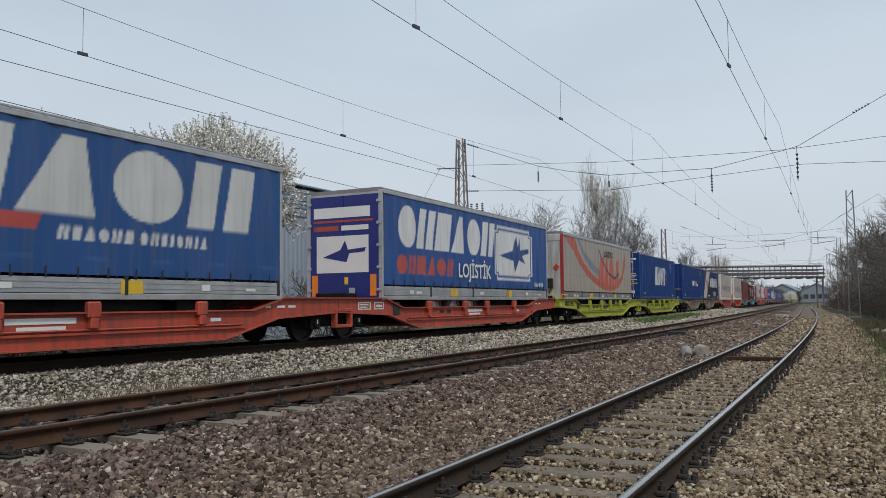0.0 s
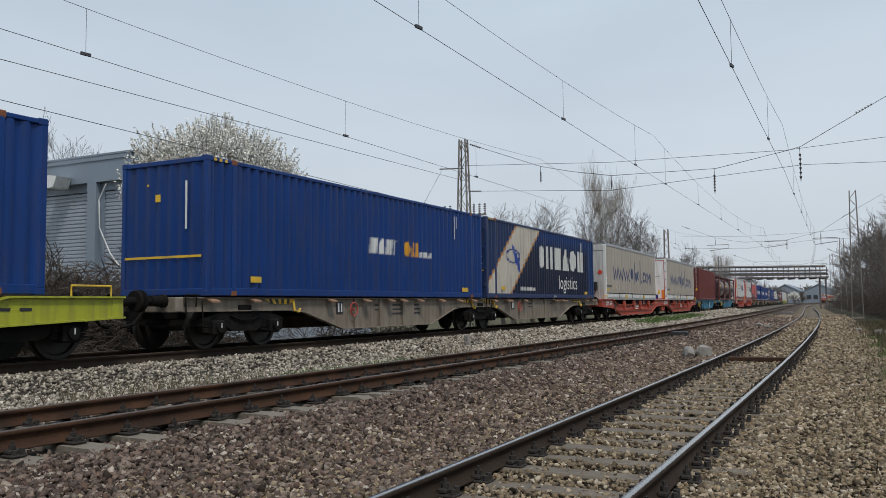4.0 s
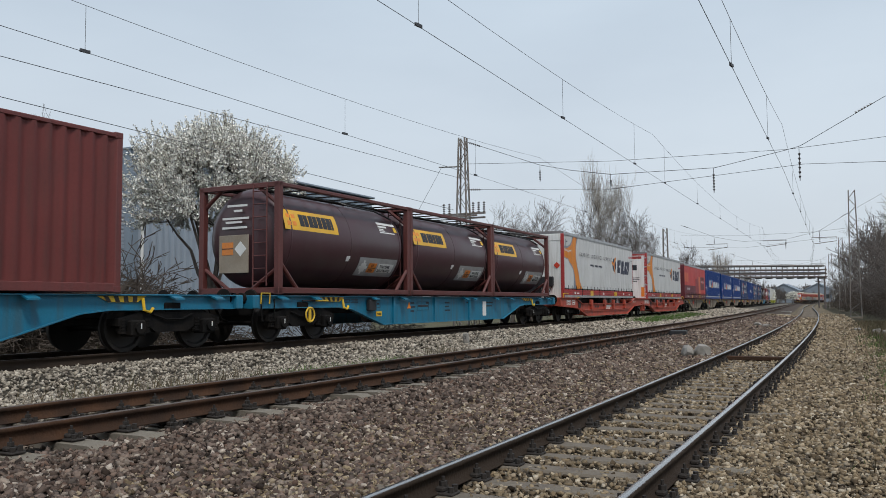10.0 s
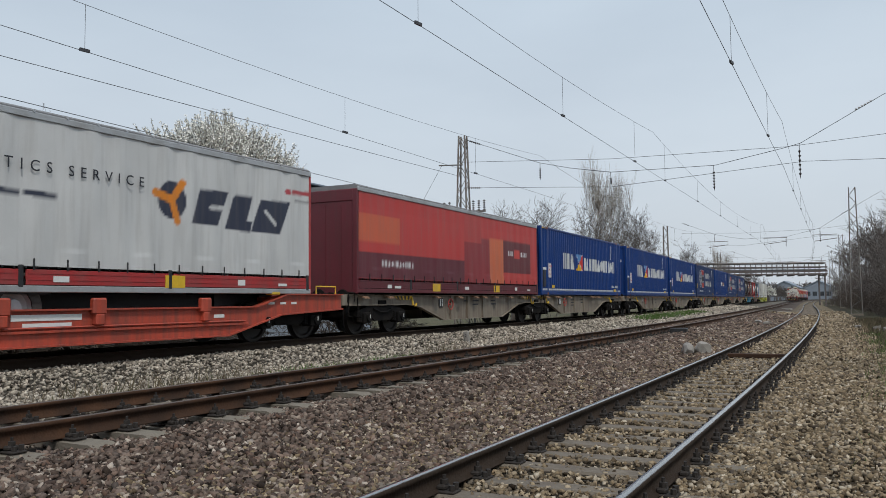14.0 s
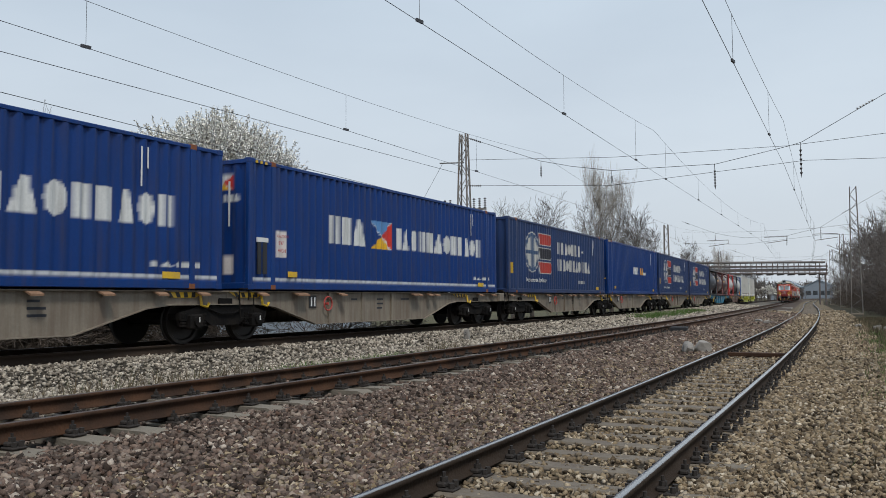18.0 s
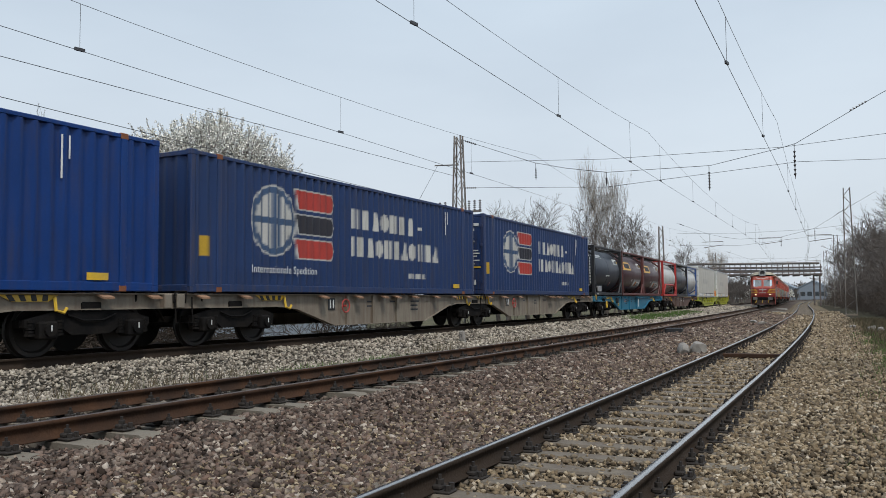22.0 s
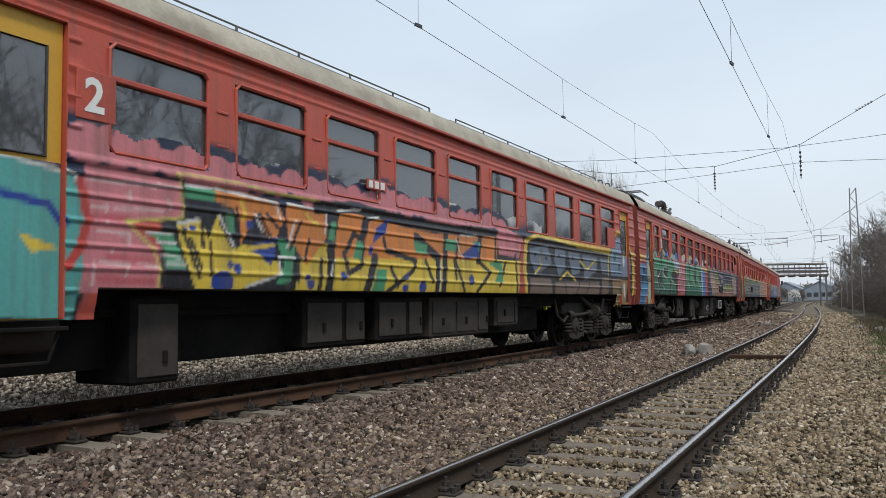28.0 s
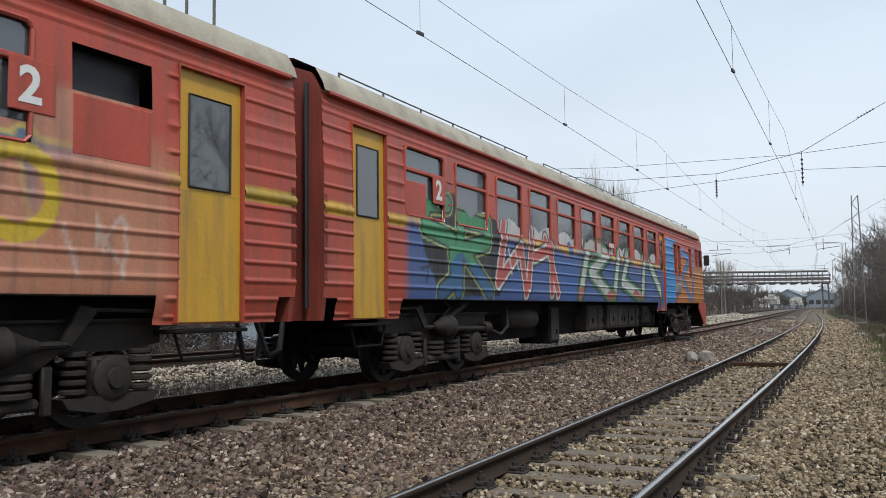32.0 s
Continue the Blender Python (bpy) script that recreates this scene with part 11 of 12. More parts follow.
def boulder(name, label, x, y, s, mat, seed, tall=1.5):
    rg = np.random.default_rng(seed)
    bm = bmesh.new()
    bmesh.ops.create_icosphere(bm, subdivisions=3, radius=0.5)
    # broken faces: the ball is cut by a few random planes
    cuts = [(Vector(w).normalized(), rg.uniform(0.2, 0.36)) for w in rg.normal(size=(11, 3))] + [(Vector((0.2, -1.0, 0.1)).normalized(), 0.27), (Vector((0.1, -0.3, 1.0)).normalized(), 0.3)]
    for v in bm.verts:
        for w, lim in cuts:
            over_ = v.co.dot(w) - lim
            if over_ > 0:
                v.co -= w * over_
        v.co *= 1.25 + 0.05 * noise.noise(v.co * 6)
    me = bpy.data.meshes.new(name)
    bm.to_mesh(me)
    bm.free()
    me.materials.append(mat)
    ob = tagged(new(name, me), label, "rock")
    ob.matrix_basis = pose(x, y, float(bed(y, x)) + 0.3 * s * tall, 0, 0, seed * 47) @ Matrix.Diagonal((s, s * 0.8, s * 0.75 * tall, 1))
    return ob


M_ROCK = surf("broken_concrete", (0.30, 0.28, 0.255), rough=0.9, spread=0.3, fine=30, bump=0.5, dirt=(0.16, 0.14, 0.11), amount=0.6)
for x, y, s, k in ((-7.08, 21.2, 0.5, 2), (-6.84, 21.5, 0.5, 8), (-11.35, 45.6, 0.42, 3), (-10.85, 45.3, 0.4, 4), (-5.1, 40.8, 0.42, 5), (-4.6, 39.4, 0.45, 6), (-6.3, 43.5, 0.3, 7)):
    boulder("rock", "pale lump of broken concrete lying on the ballast", x, y, s, M_ROCK, k, 1.15)
slab = tagged(new("concrete_slab", Shape().box(-0.28, 0.28, -0.55, 0.55, 0, 0.2, 0.03).mesh("concrete_slab")), "pale concrete slab lying beside the track", "slab")
slab.data.materials.append(M_ROCK)
slab.matrix_basis = pose(-22.4, 103.0, -0.17, 0, 3, 75)
copy_thing(slab, pose(-17.4, 78.8, -0.17, 2, 0, 80))
post = thing("marker_post", "small white distance post with a painted figure", "post")
part("stone", Shape().box(-0.1, 0.1, -0.1, 0.1, -0.1, 0.42, 0.03), M_ROCK, post)
words("figure", "2", 0.17, (-0.05, -0.105, 0.2), "y", M_DARKINK, post)
post.matrix_basis = pose(-13.75, 20.9, 0.02, 4, -6, 18) @ Matrix.Diagonal((0.75, 0.75, 0.8, 1))
bd = tagged(new("crossing_board", Shape().box(-0.66, 0.66, -0.12, 0.12, -0.17, -0.07, 0.015).mesh("crossing_board")), "brown timber board laid between the rails", "board")
bd.data.materials.append(M_RAIL)
bd.matrix_basis = NEAR.ride(20.7, 0.3)
bx = tagged(new("track_box", Shape().box(-0.3, 0.3, -0.18, 0.18, 0, 0.2, 0.03).mesh("track_box")), "small black box beside the middle track", "box")
bx.data.materials.append(M_BLACK)
bx.matrix_basis = pose(-10.2, 29.6, 0.0, 0, 0, 8)


# ---- grass and dry weeds ----
def grass(name, label, ramp, spots, blade, seed):
    """Tufts of thin blades: spots are (x, y, spread x, spread y, count)."""
    rg = np.random.default_rng(seed)
    V = []
    for x, y, rx, ry, n in spots:
        px, py = x + rg.normal(0, rx, n), y + rg.normal(0, ry, n)
        pz = bed_at(px, py)
        a, hgt, lean = rg.random(n) * 6.28, blade * rg.uniform(0.4, 1.3, n), rg.normal(0, 0.35, (n, 2))
        w = (0.006 + 0.004 * rg.random(n)) * (1 + max(y - 20, 0) / 12)
        o = np.stack([np.cos(a) * w, np.sin(a) * w, np.zeros(n)], 1)
        b = np.stack([px, py, pz], 1)
        V.append(np.stack([b - o, b + o, b + np.stack([lean[:, 0] * hgt, lean[:, 1] * hgt, hgt], 1)], 1))
    V = np.concatenate(V)
    me = join_mesh(name, V.reshape(-1, 3), np.arange(len(V) * 3).reshape(-1, 3))
    me.materials.append(surf(name, ramp=ramp, rough=0.8, spread=0.2, bump=0))
    return tagged(new(name, me), label, "grass", kind="stuff")


gs = [(float(mid_x(14)[0]) - 1.9, 14, 0.2, 0.8, 500), (float(mid_x(11.5)[0]) - 2.1, 11.5, 0.15, 0.7, 250)]
gs += [(float(near_x(y)[0]) + o, y, 0.35, 1.2, 700) for y in (10, 13, 16, 19, 22, 26, 31, 37) for o in (3.3, 4.3, 5.3)]
grass("fresh_grass", "short fresh green grass between the stones", [(0.04, 0.09, 0.014), (0.075, 0.15, 0.025), (0.11, 0.15, 0.04)], gs, 0.15, 4)
strip = [(float(mid_x(y)[0]) - 3.6, y, 0.25, 1.2, 550) for y in range(46, 70, 2)]
grass("grass_strip", "strip of bright green grass between the far tracks", [(0.045, 0.10, 0.015), (0.08, 0.16, 0.028), (0.12, 0.17, 0.045)], strip, 0.24, 14)
ds = [(float(near_x(y)[0]) + o, y, 0.7, 1.4, 1300) for y in range(6, 60, 4) for o in (4.3, 5.2, 6.6)] + [(float(mid_x(y)[0]) - 2.3, y, 0.3, 0.6, 110) for y in (6.5, 8, 9.5, 17, 22)]
ds += [(float(far_x(y)[0]) - 4.5, y, 0.8, 2, 700) for y in range(-2, 60, 5)]
grass("dry_weeds", "dry brown weeds and dead stalks on the verge", [(0.10, 0.075, 0.04), (0.17, 0.13, 0.075), (0.07, 0.05, 0.032), (0.09, 0.10, 0.04)], ds, 0.28, 5)


# ---- trees ----
def grow(rng, base, way, length, radius, depth, spread, up, segs, kids, thin):
    """Limbs of one tree as tapered segments (from, to, radii), each a little bent, forking until depth runs out."""
    p, d = Vector(base), Vector(way).normalized()
    n = 3 if depth > 1 else (2 if depth else 1)
    for i in range(n):
        d = (d + Vector((rng.gauss(0, 0.13), rng.gauss(0, 0.13), rng.gauss(0, 0.08) + up * 0.12))).normalized()
        q = p + d * (length / n)
        r0, r1 = max(radius * (1 - 0.3 * i / n), thin), max(radius * (1 - 0.3 * (i + 1) / n), thin)
        segs.append((*p, *q, r0, r1, depth))
        p = q
        if depth > 0 and (i > 0 or depth < 3):
            for _ in range(kids if i == n - 1 else 1):
                side = Vector((rng.gauss(0, 1), rng.gauss(0, 1), rng.gauss(0, 0.5)))
                nd = (d + side.normalized() * spread + Vector((0, 0, up))).normalized()
                grow(rng, p, nd, length * rng.uniform(0.58, 0.82), r1 * rng.uniform(0.5, 0.7), depth - 1, spread, up, segs, kids, thin)


def tube_mesh(name, segs, n=4):
    s = np.array(segs)
    p, q, r0, r1 = s[:, 0:3], s[:, 3:6], s[:, 6], s[:, 7]
    d = q - p
    d /= np.linalg.norm(d, axis=1, keepdims=True) + 1e-9
    ref = np.where(np.abs(d[:, 2:3]) < 0.9, np.array([[0, 0, 1.0]]), np.array([[1.0, 0, 0]]))
    a = np.cross(d, ref)
    a /= np.linalg.norm(a, axis=1, keepdims=True)
    b = np.cross(d, a)
    w = np.arange(n) * 2 * math.pi / n
    ring = a[:, None] * np.cos(w)[None, :, None] + b[:, None] * np.sin(w)[None, :, None]
    v = np.concatenate([p[:, None] + ring * r0[:, None, None], q[:, None] + ring * r1[:, None, None]], 1)
    f = np.array([(i, (i + 1) % n, n + (i + 1) % n, n + i) for i in range(n)])
    return join_mesh(name, v.reshape(-1, 3), (f[None] + np.arange(len(s))[:, None, None] * 2 * n).reshape(-1, 4))


M_BARK = surf("bark", (0.11, 0.092, 0.08), rough=0.95, spread=0.4, fine=30, bump=0.4)
M_TWIG = surf("twigs", (0.115, 0.098, 0.088), rough=0.9, spread=0.3, bump=0)
M_TWIGRED = surf("brush_twigs", (0.085, 0.066, 0.053), rough=0.9, spread=0.4, bump=0)
M_OLIVE = surf("budding_twigs", (0.15, 0.15, 0.05), rough=0.9, spread=0.4, bump=0)
M_BLOSSOM = surf("blossom", ramp=[(0.76, 0.73, 0.65), (0.84, 0.82, 0.76), (0.89, 0.88, 0.84)], rough=0.8, spread=0.1, bump=0)


def tree(name, label, seed, height, depth, spread, up, kids, trunk_r, stems=1, twig=None, lean=0.15, thin=0.010):
    rng = random.Random(seed)
    segs = []
    for k in range(stems):
        a = rng.uniform(0, 6.28)
        off = 0 if stems == 1 else rng.uniform(0.1, 0.6)
        grow(rng, (math.cos(a) * off, math.sin(a) * off, -0.1), (math.cos(a) * lean * (stems > 1), math.sin(a) * lean * (stems > 1), 1), height * 0.34, trunk_r, depth, spread, up, segs, kids, thin)
    top = max(s[5] for s in segs)
    k = height / top
    segs = [tuple(c * k for c in s[:6]) + s[6:] for s in segs]
    tr = thing(name, label, "tree" if stems < 4 else "bush")
    if stems < 4:
        part("trunk", tube_mesh("trunk", [s for s in segs if s[8] >= depth - 1], 6), M_BARK, tr, "bare grey-brown trunk and limbs")
        part("crown", tube_mesh("crown", [s for s in segs if s[8] < depth - 1], 3), twig or M_TWIG, tr, "bare thin twigs")
    else:
        part("tangle", tube_mesh("tangle", segs, 3), twig or M_TWIG, tr)
    return tr


def petals(name, s, count, size, seed, mat):
    """Small folded petals strewn along the twigs s."""
    rg = np.random.default_rng(seed)
    k = rg.integers(0, len(s), count)
    t = rg.random(count)[:, None]
    c = s[k, 0:3] * (1 - t) + s[k, 3:6] * t + rg.normal(0, 0.03, (count, 3))
    n = rg.normal(size=(count, 3)) + np.array((0, 0, 0.9))
    n /= np.linalg.norm(n, axis=1, keepdims=True)
    a = np.cross(n, rg.normal(size=(count, 3)))
    a /= np.linalg.norm(a, axis=1, keepdims=True)
    b = np.cross(n, a)
    r = size * rg.uniform(0.6, 1.4, count)[:, None]
    v = np.stack([c - a * r, c - b * r * 0.8 + n * r * 0.4, c + a * r, c + b * r * 0.8 + n * r * 0.4], 1)
    me = join_mesh(name, v.reshape(-1, 3), np.arange(count * 4).reshape(-1, 4))
    me.materials.append(mat)
    return me


def dome_tree(name, label, seed, R, zc, H, tips, count, size):
    """A fruit tree whose limbs fan out into a dome and end in many short upright flowering shoots."""
    rg = np.random.default_rng(seed)

    def spots(n, lo, hi):
        d = rg.normal(size=(n, 3))
        d[:, 2] = np.where(d[:, 2] < -0.45 * np.hypot(d[:, 0], d[:, 1]), -d[:, 2], d[:, 2])
        d /= np.sum(np.abs(d) ** 2.7, axis=1, keepdims=True) ** (1 / 2.7)
        return d * rg.uniform(lo, hi, (n, 1)) * np.array((R, R, H)) * (1 + 0.13 * np.sin(d[:, :1] * 5 + 1) * np.cos(d[:, 1:2] * 4)) + np.array((0, 0, zc))

    fork = np.array((0, 0, zc * 0.36))
    segs, nodes = [(0, 0, -0.3, *fork, 0.17, 0.14)], []
    for p in spots(9, 0.5, 0.62):
        prev = fork
        for k in range(1, 6):
            q = fork + (p - fork) * (k / 5) + np.array((0, 0, 0.35 * math.sin(k / 5 * 3.14))) + rg.normal(0, 0.06, 3)
            segs.append((*prev, *q, 0.085 - 0.012 * k, 0.075 - 0.012 * k))
            nodes.append(q)
            prev = q
    base = np.array(nodes)
    second = []
    for p in spots(90, 0.6, 0.84):
        q = base[np.argmin(np.linalg.norm(base - p * 0.92, axis=1))]
        m = (p + q) / 2 + rg.normal(0, 0.07, 3)
        segs += [(*q, *m, 0.026, 0.02), (*m, *p, 0.02, 0.014)]
        second += [m, p]
    second = np.array(second)
    shoots = []
    for p in spots(tips, 0.62, 1.0):
        q = second[np.argmin(np.linalg.norm(second - p, axis=1))]
        m = (p + q) / 2 + rg.normal(0, 0.05, 3)
        out = (p - np.array((0, 0, zc))) / R * 0.5 + np.array((0, 0, 0.75)) + rg.normal(0, 0.22, 3)
        e = p + out / np.linalg.norm(out) * rg.uniform(0.2, 0.5)
        shoots += [(*q, *m, 0.011, 0.009), (*m, *p, 0.009, 0.008), (*p, *e, 0.008, 0.005)]
    tr = thing(name, label, "tree")
    part("trunk", tube_mesh("trunk", segs, 5), M_BARK, tr, "dark trunk and limbs")
    part("crown", tube_mesh("crown", shoots, 3), M_TWIG, tr, "thin upright shoots")
    part("blossom", petals("blossom", np.array(shoots), count, size, seed, M_BLOSSOM), M_BLOSSOM, tr, "thick white spring blossom")
    return tr


bl = dome_tree("blossom_tree", "rounded fruit tree in thick white blossom behind the far track", 5, 2.45, 5.15, 2.4, 2600, 120000, 0.033)
bl.matrix_basis = pose(-21.0, 17.2, -0.3) @ Matrix.Diagonal((0.97, 0.97, 0.96, 1))
OAKS = [tree("bare_tree", "leafless tree with a spreading crown of fine twigs", 11 + k, 9.0, 6, 0.62, 0.12, 2, 0.17, 1, None, 0.15, 0.0065) for k in range(3)]
OAKFAR = [tree("bare_tree", "leafless tree with a spreading crown of fine twigs", 21 + k, 9.0, 5, 0.62, 0.12, 2, 0.17, 1, None, 0.15, 0.018) for k in range(2)]
M_POPLAR = surf("poplar_twigs", (0.30, 0.26, 0.215), rough=0.9, spread=0.3, bump=0)
POPLAR = tree("poplar_tree", "tall narrow leafless poplar", 31, 15.0, 5, 0.24, 0.75, 2, 0.09, 3, M_POPLAR, 0.08, 0.005)
BUSH = [tree("bare_bush", "tangled leafless bush of thin stems", 41 + k, 5.5, 4, 0.7, 0.1, 2, 0.05, 6, M_TWIG if k else M_TWIGRED, 0.5, 0.011) for k in range(3)]
BRIAR = tree("bramble_bush", "dense brown tangle of dead brambles", 51, 3.0, 4, 1.0, -0.06, 2, 0.03, 11, M_TWIGRED, 0.9, 0.010)
GREENISH = tree("budding_bush", "bush with yellow-green spring buds beside the warehouse", 61, 5.5, 4, 0.7, 0.1, 2, 0.05, 7, M_OLIVE, 0.5, 0.02)
rt = random.Random(77)


def plant(kind, x, y, s, used):
    z = float(bed(y, x)) if abs(x - float(mid_x(y)[0])) < 30 else -0.5
    m = pose(x, y, z - 0.05, 0, 0, rt.uniform(0, 360)) @ Matrix.Diagonal((s, s, s, 1))
    if kind not in used:
        used.add(kind)
        kind.matrix_basis = m
        return kind
    made = copy_thing(kind, Matrix())
    made.matrix_basis = m
    return made


USED = set()
# behind the far track: bare trees, a row of poplars, a thicket
for x, y, s in ((-28.2, 48.4, 0.93), (-27.9, 50.8, 1.0), (-29.0, 59.3, 1.14), (-31.0, 52.0, 1.0), (-27.5, 66.5, 1.05), (-25.4, 65.2, 0.95),
                (-28.3, 74.8, 1.14), (-28.8, 80.0, 1.05), (-30.9, 93.0, 0.92), (-33.5, 99.0, 0.85), (-36.0, 110.0, 0.8), (-31.0, 71.5, 1.1)):
    plant(OAKS[rt.randrange(3)], x, y, s, USED)
for x, y, s in ((-34.75, 78.6, 1.17), (-34.3, 79.6, 1.08), (-47.8, 163.1, 0.84), (-48.2, 168.2, 0.8)):
    plant(POPLAR, x, y, s, USED)
for y in range(26, 150, 8):
    plant(BUSH[rt.randrange(3)], float(far_x(y)[0]) - rt.uniform(6.0, 9.0), y + rt.uniform(-2, 2), rt.uniform(0.45, 0.65), USED)
for x, y, s in ((-21.3, 11.3, 0.95), (-21.9, 12.2, 1.1), (-22.2, 12.9, 1.3), (-22.9, 12.2, 1.2), (-21.9, 11.0, 0.9), (-20.3, 13.6, 0.8), (-20.6, 14.8, 0.8), (-20.9, 16.0, 0.8), (-22.0, 10.0, 0.9), (-23.4, 11.0, 1.0), (-20.4, 21.5, 0.8), (-21.0, 24.5, 0.8), (-21.6, 11.8, 1.0), (-22.6, 11.6, 1.1), (-22.0, 13.4, 1.1), (-21.0, 12.4, 0.9), (-22.4, 10.4, 1.0), (-23.0, 13.4, 1.2)):
    plant(BRIAR, x, y, s, USED)
small = plant(OAKS[1], -38.6, 24.4, 1.36, USED)
small.matrix_basis = small.matrix_basis @ Matrix.Diagonal((0.68, 0.68, 1, 1))
plant(GREENISH, -37.6, 16.4, 1.15, USED)
# the wood along the near track
for x, y, s in ((-34.4, 186.8, 1.3), (-29.0, 162.4, 1.22), (-25.6, 147.8, 1.18), (-22.3, 133.1, 1.16), (-19.3, 118.4, 1.13), (-16.8, 106.7, 1.13), (-14.6, 96.9, 1.1), (-13.0, 89.0, 1.08), (-11.4, 81.2, 1.05),
                (-9.8, 73.3, 1.0), (-8.4, 66.5, 0.97), (-7.2, 59.6, 0.92), (-6.1, 53.6, 0.87), (-5.1, 48.7, 0.84), (-4.1, 43.8, 0.8), (-3.2, 39.9, 0.8)):
    x += 1.8 + y * 0.017
    plant(BUSH[rt.randrange(3)], x + 1.2, y + 4.5, s * rt.uniform(0.9, 1.15), USED)
    plant(BRIAR, x + 1.0, y - 3.2, s * rt.uniform(0.8, 1.1), USED)
    kinds = OAKS if y < 75 else OAKFAR
    plant(kinds[rt.randrange(2)], x, y, s, USED)
    plant(kinds[rt.randrange(2)], x + 2.8, y + rt.uniform(-2, 2), s * 1.02, USED)
    plant(BUSH[rt.randrange(3)], x + rt.uniform(0.4, 1.6), y - 2.5, s * rt.uniform(0.75, 1.0), USED)
    plant(BRIAR, x - 0.6, y, s * rt.uniform(0.6, 0.85), USED)
    plant(BUSH[rt.randrange(3)], x - rt.uniform(0.1, 0.6), y + 3.0, s * rt.uniform(0.5, 0.75), USED)
plant(OAKS[2], 0.55, 17.3, 0.98, USED)
plant(OAKS[0], 2.2, 24.0, 0.85, USED)
# the wood goes on beside and behind the place where one stands
for x, y, s in ((7.0, 4.0, 0.9), (9.0, 8.0, 1.0), (6.5, 11.5, 0.9), (10.0, 14.0, 1.1), (7.5, 18.0, 0.95), (9.5, 22.0, 1.1), (6.5, 27.0, 0.9), (8.0, 32.0, 1.0), (8.5, -2.0, 1.0), (11.0, 0.0, 1.1), (12.0, 18.5, 1.15)):
    plant(OAKFAR[rt.randrange(2)], x, y, s, USED)
    plant(BUSH[rt.randrange(3)], x + 1.5, y + 2.0, s * 0.7, USED)
# trees that close the view beyond the bridge
for x, y, s in ((-48.2, 152.6, 0.8), (-54.0, 177.0, 1.05), (-51.5, 183.0, 1.0), (-47.3, 173.7, 0.92), (-50.8, 193.5, 0.9), (-52.7, 208.4, 0.8), (-57.0, 190.0, 1.1), (-60.0, 205.0, 1.1), (-56.0, 222.0, 0.9)):
    plant(OAKFAR[rt.randrange(2)], x, y, s, USED)
    plant(BUSH[rt.randrange(3)], x + 2, y - 4, s * 0.7, USED)
for x, y, s in ((-132, 470, 1.1), (-126, 455, 1.0), (-120, 478, 1.15), (-114, 462, 0.95), (-109, 485, 1.1), (-104, 470, 0.9), (-112, 500, 1.1), (-99, 500, 0.8), (-140, 440, 1.1), (-62, 500, 1.1), (-56, 480, 1.2), (-66, 515, 1.0), (-72, 530, 0.9), (-98, 410, 0.75), (-92, 385, 0.7), (-104, 425, 0.85)):
    plant(OAKFAR[rt.randrange(2)], x, y, s, USED)
bl2 = dome_tree("blossom_tree", "small distant fruit tree in white blossom", 8, 2.4, 4.2, 2.4, 240, 5000, 0.11)
bl2.matrix_basis = pose(-55.4, 233.5, -0.6) @ Matrix.Diagonal((0.9, 0.9, 0.75, 1))
for x, y, s in ((-56.1, 223.0, 0.6), (-50.5, 240, 0.65), (-36.0, 222, 0.55)):
    m2 = copy_thing(bl2, Matrix())
    m2.matrix_basis = pose(x, y, -0.6, 0, 0, y) @ Matrix.Diagonal((s, s, s, 1))


def far_wood():
    """A belt of bare trees far beyond the bridge, as one mass of thick twigs."""
    rng = random.Random(91)
    segs = []
    for k in range(190):
        x = -170 + k * 0.95 + rng.uniform(-2, 2)
        y = 350 + rng.uniform(-25, 120)
        if -9 < x - float(mid_x(y)[0]) < 8:
            continue
        one = []
        grow(rng, (x, y, -1.0), (0, 0, 1), rng.uniform(2.0, 3.2), 0.22, 4, 0.62, 0.1, one, 2, 0.05)
        segs += one
    # the thicket left of the line just beyond the bridge
    for k in range(85):
        y = rng.uniform(196, 330)
        x = float(far_x(y)[0]) - rng.uniform(5.5, 24)
        one = []
        grow(rng, (x, y, -1.0), (0, 0, 1), rng.uniform(1.6, 2.9), 0.16, 5, 0.62, 0.1, one, 2, 0.03)
        segs += one
    # the edge of the wood behind the factory, and a thin row before it
    for k in range(150):
        x, y = (-215 + k * 1.6, rng.uniform(570, 640)) if k < 120 else (-150 + (k - 120) * 3.0, rng.uniform(440, 500))
        if k >= 120 and -9 < x - float(mid_x(y)[0]) < 8:
            continue
        one = []
        grow(rng, (x, y, -1.0), (0, 0, 1), rng.uniform(3.6, 5.4) if k < 120 else rng.uniform(1.8, 2.6), 0.3, 4, 0.62, 0.1, one, 2, 0.13 if k < 120 else 0.05)
        segs += one
    me = tube_mesh("far_wood", segs, 3)
    me.materials.append(M_TWIG)
    tagged(new("far_wood", me), "distant belt of leafless trees beyond the bridge", "wood", kind="stuff")


far_wood()


# ---- buildings ----
M_CLAD = surf("wall_cladding", (0.19, 0.235, 0.285), rough=0.5, spread=0.1, big=0.4, dirt=(0.2, 0.22, 0.25), amount=0.4, streak=True)
M_CLADPALE = surf("pale_cladding", (0.27, 0.315, 0.37), rough=0.5, spread=0.1, dirt=(0.25, 0.26, 0.28), amount=0.4, streak=True)
M_ROLLER = surf("roller_steel", (0.30, 0.335, 0.385), rough=0.45, spread=0.1, dirt=(0.25, 0.26, 0.28), amount=0.4, streak=True)
M_TRIM = surf("roof_trim", (0.20, 0.24, 0.29), rough=0.5, spread=0.1)
hall = thing("warehouse", "blue-grey metal-clad warehouse with roller doors beyond the tracks", "warehouse")
HW, HL, HH = 6.9, 17.2, 7.72
t0 = 0.42
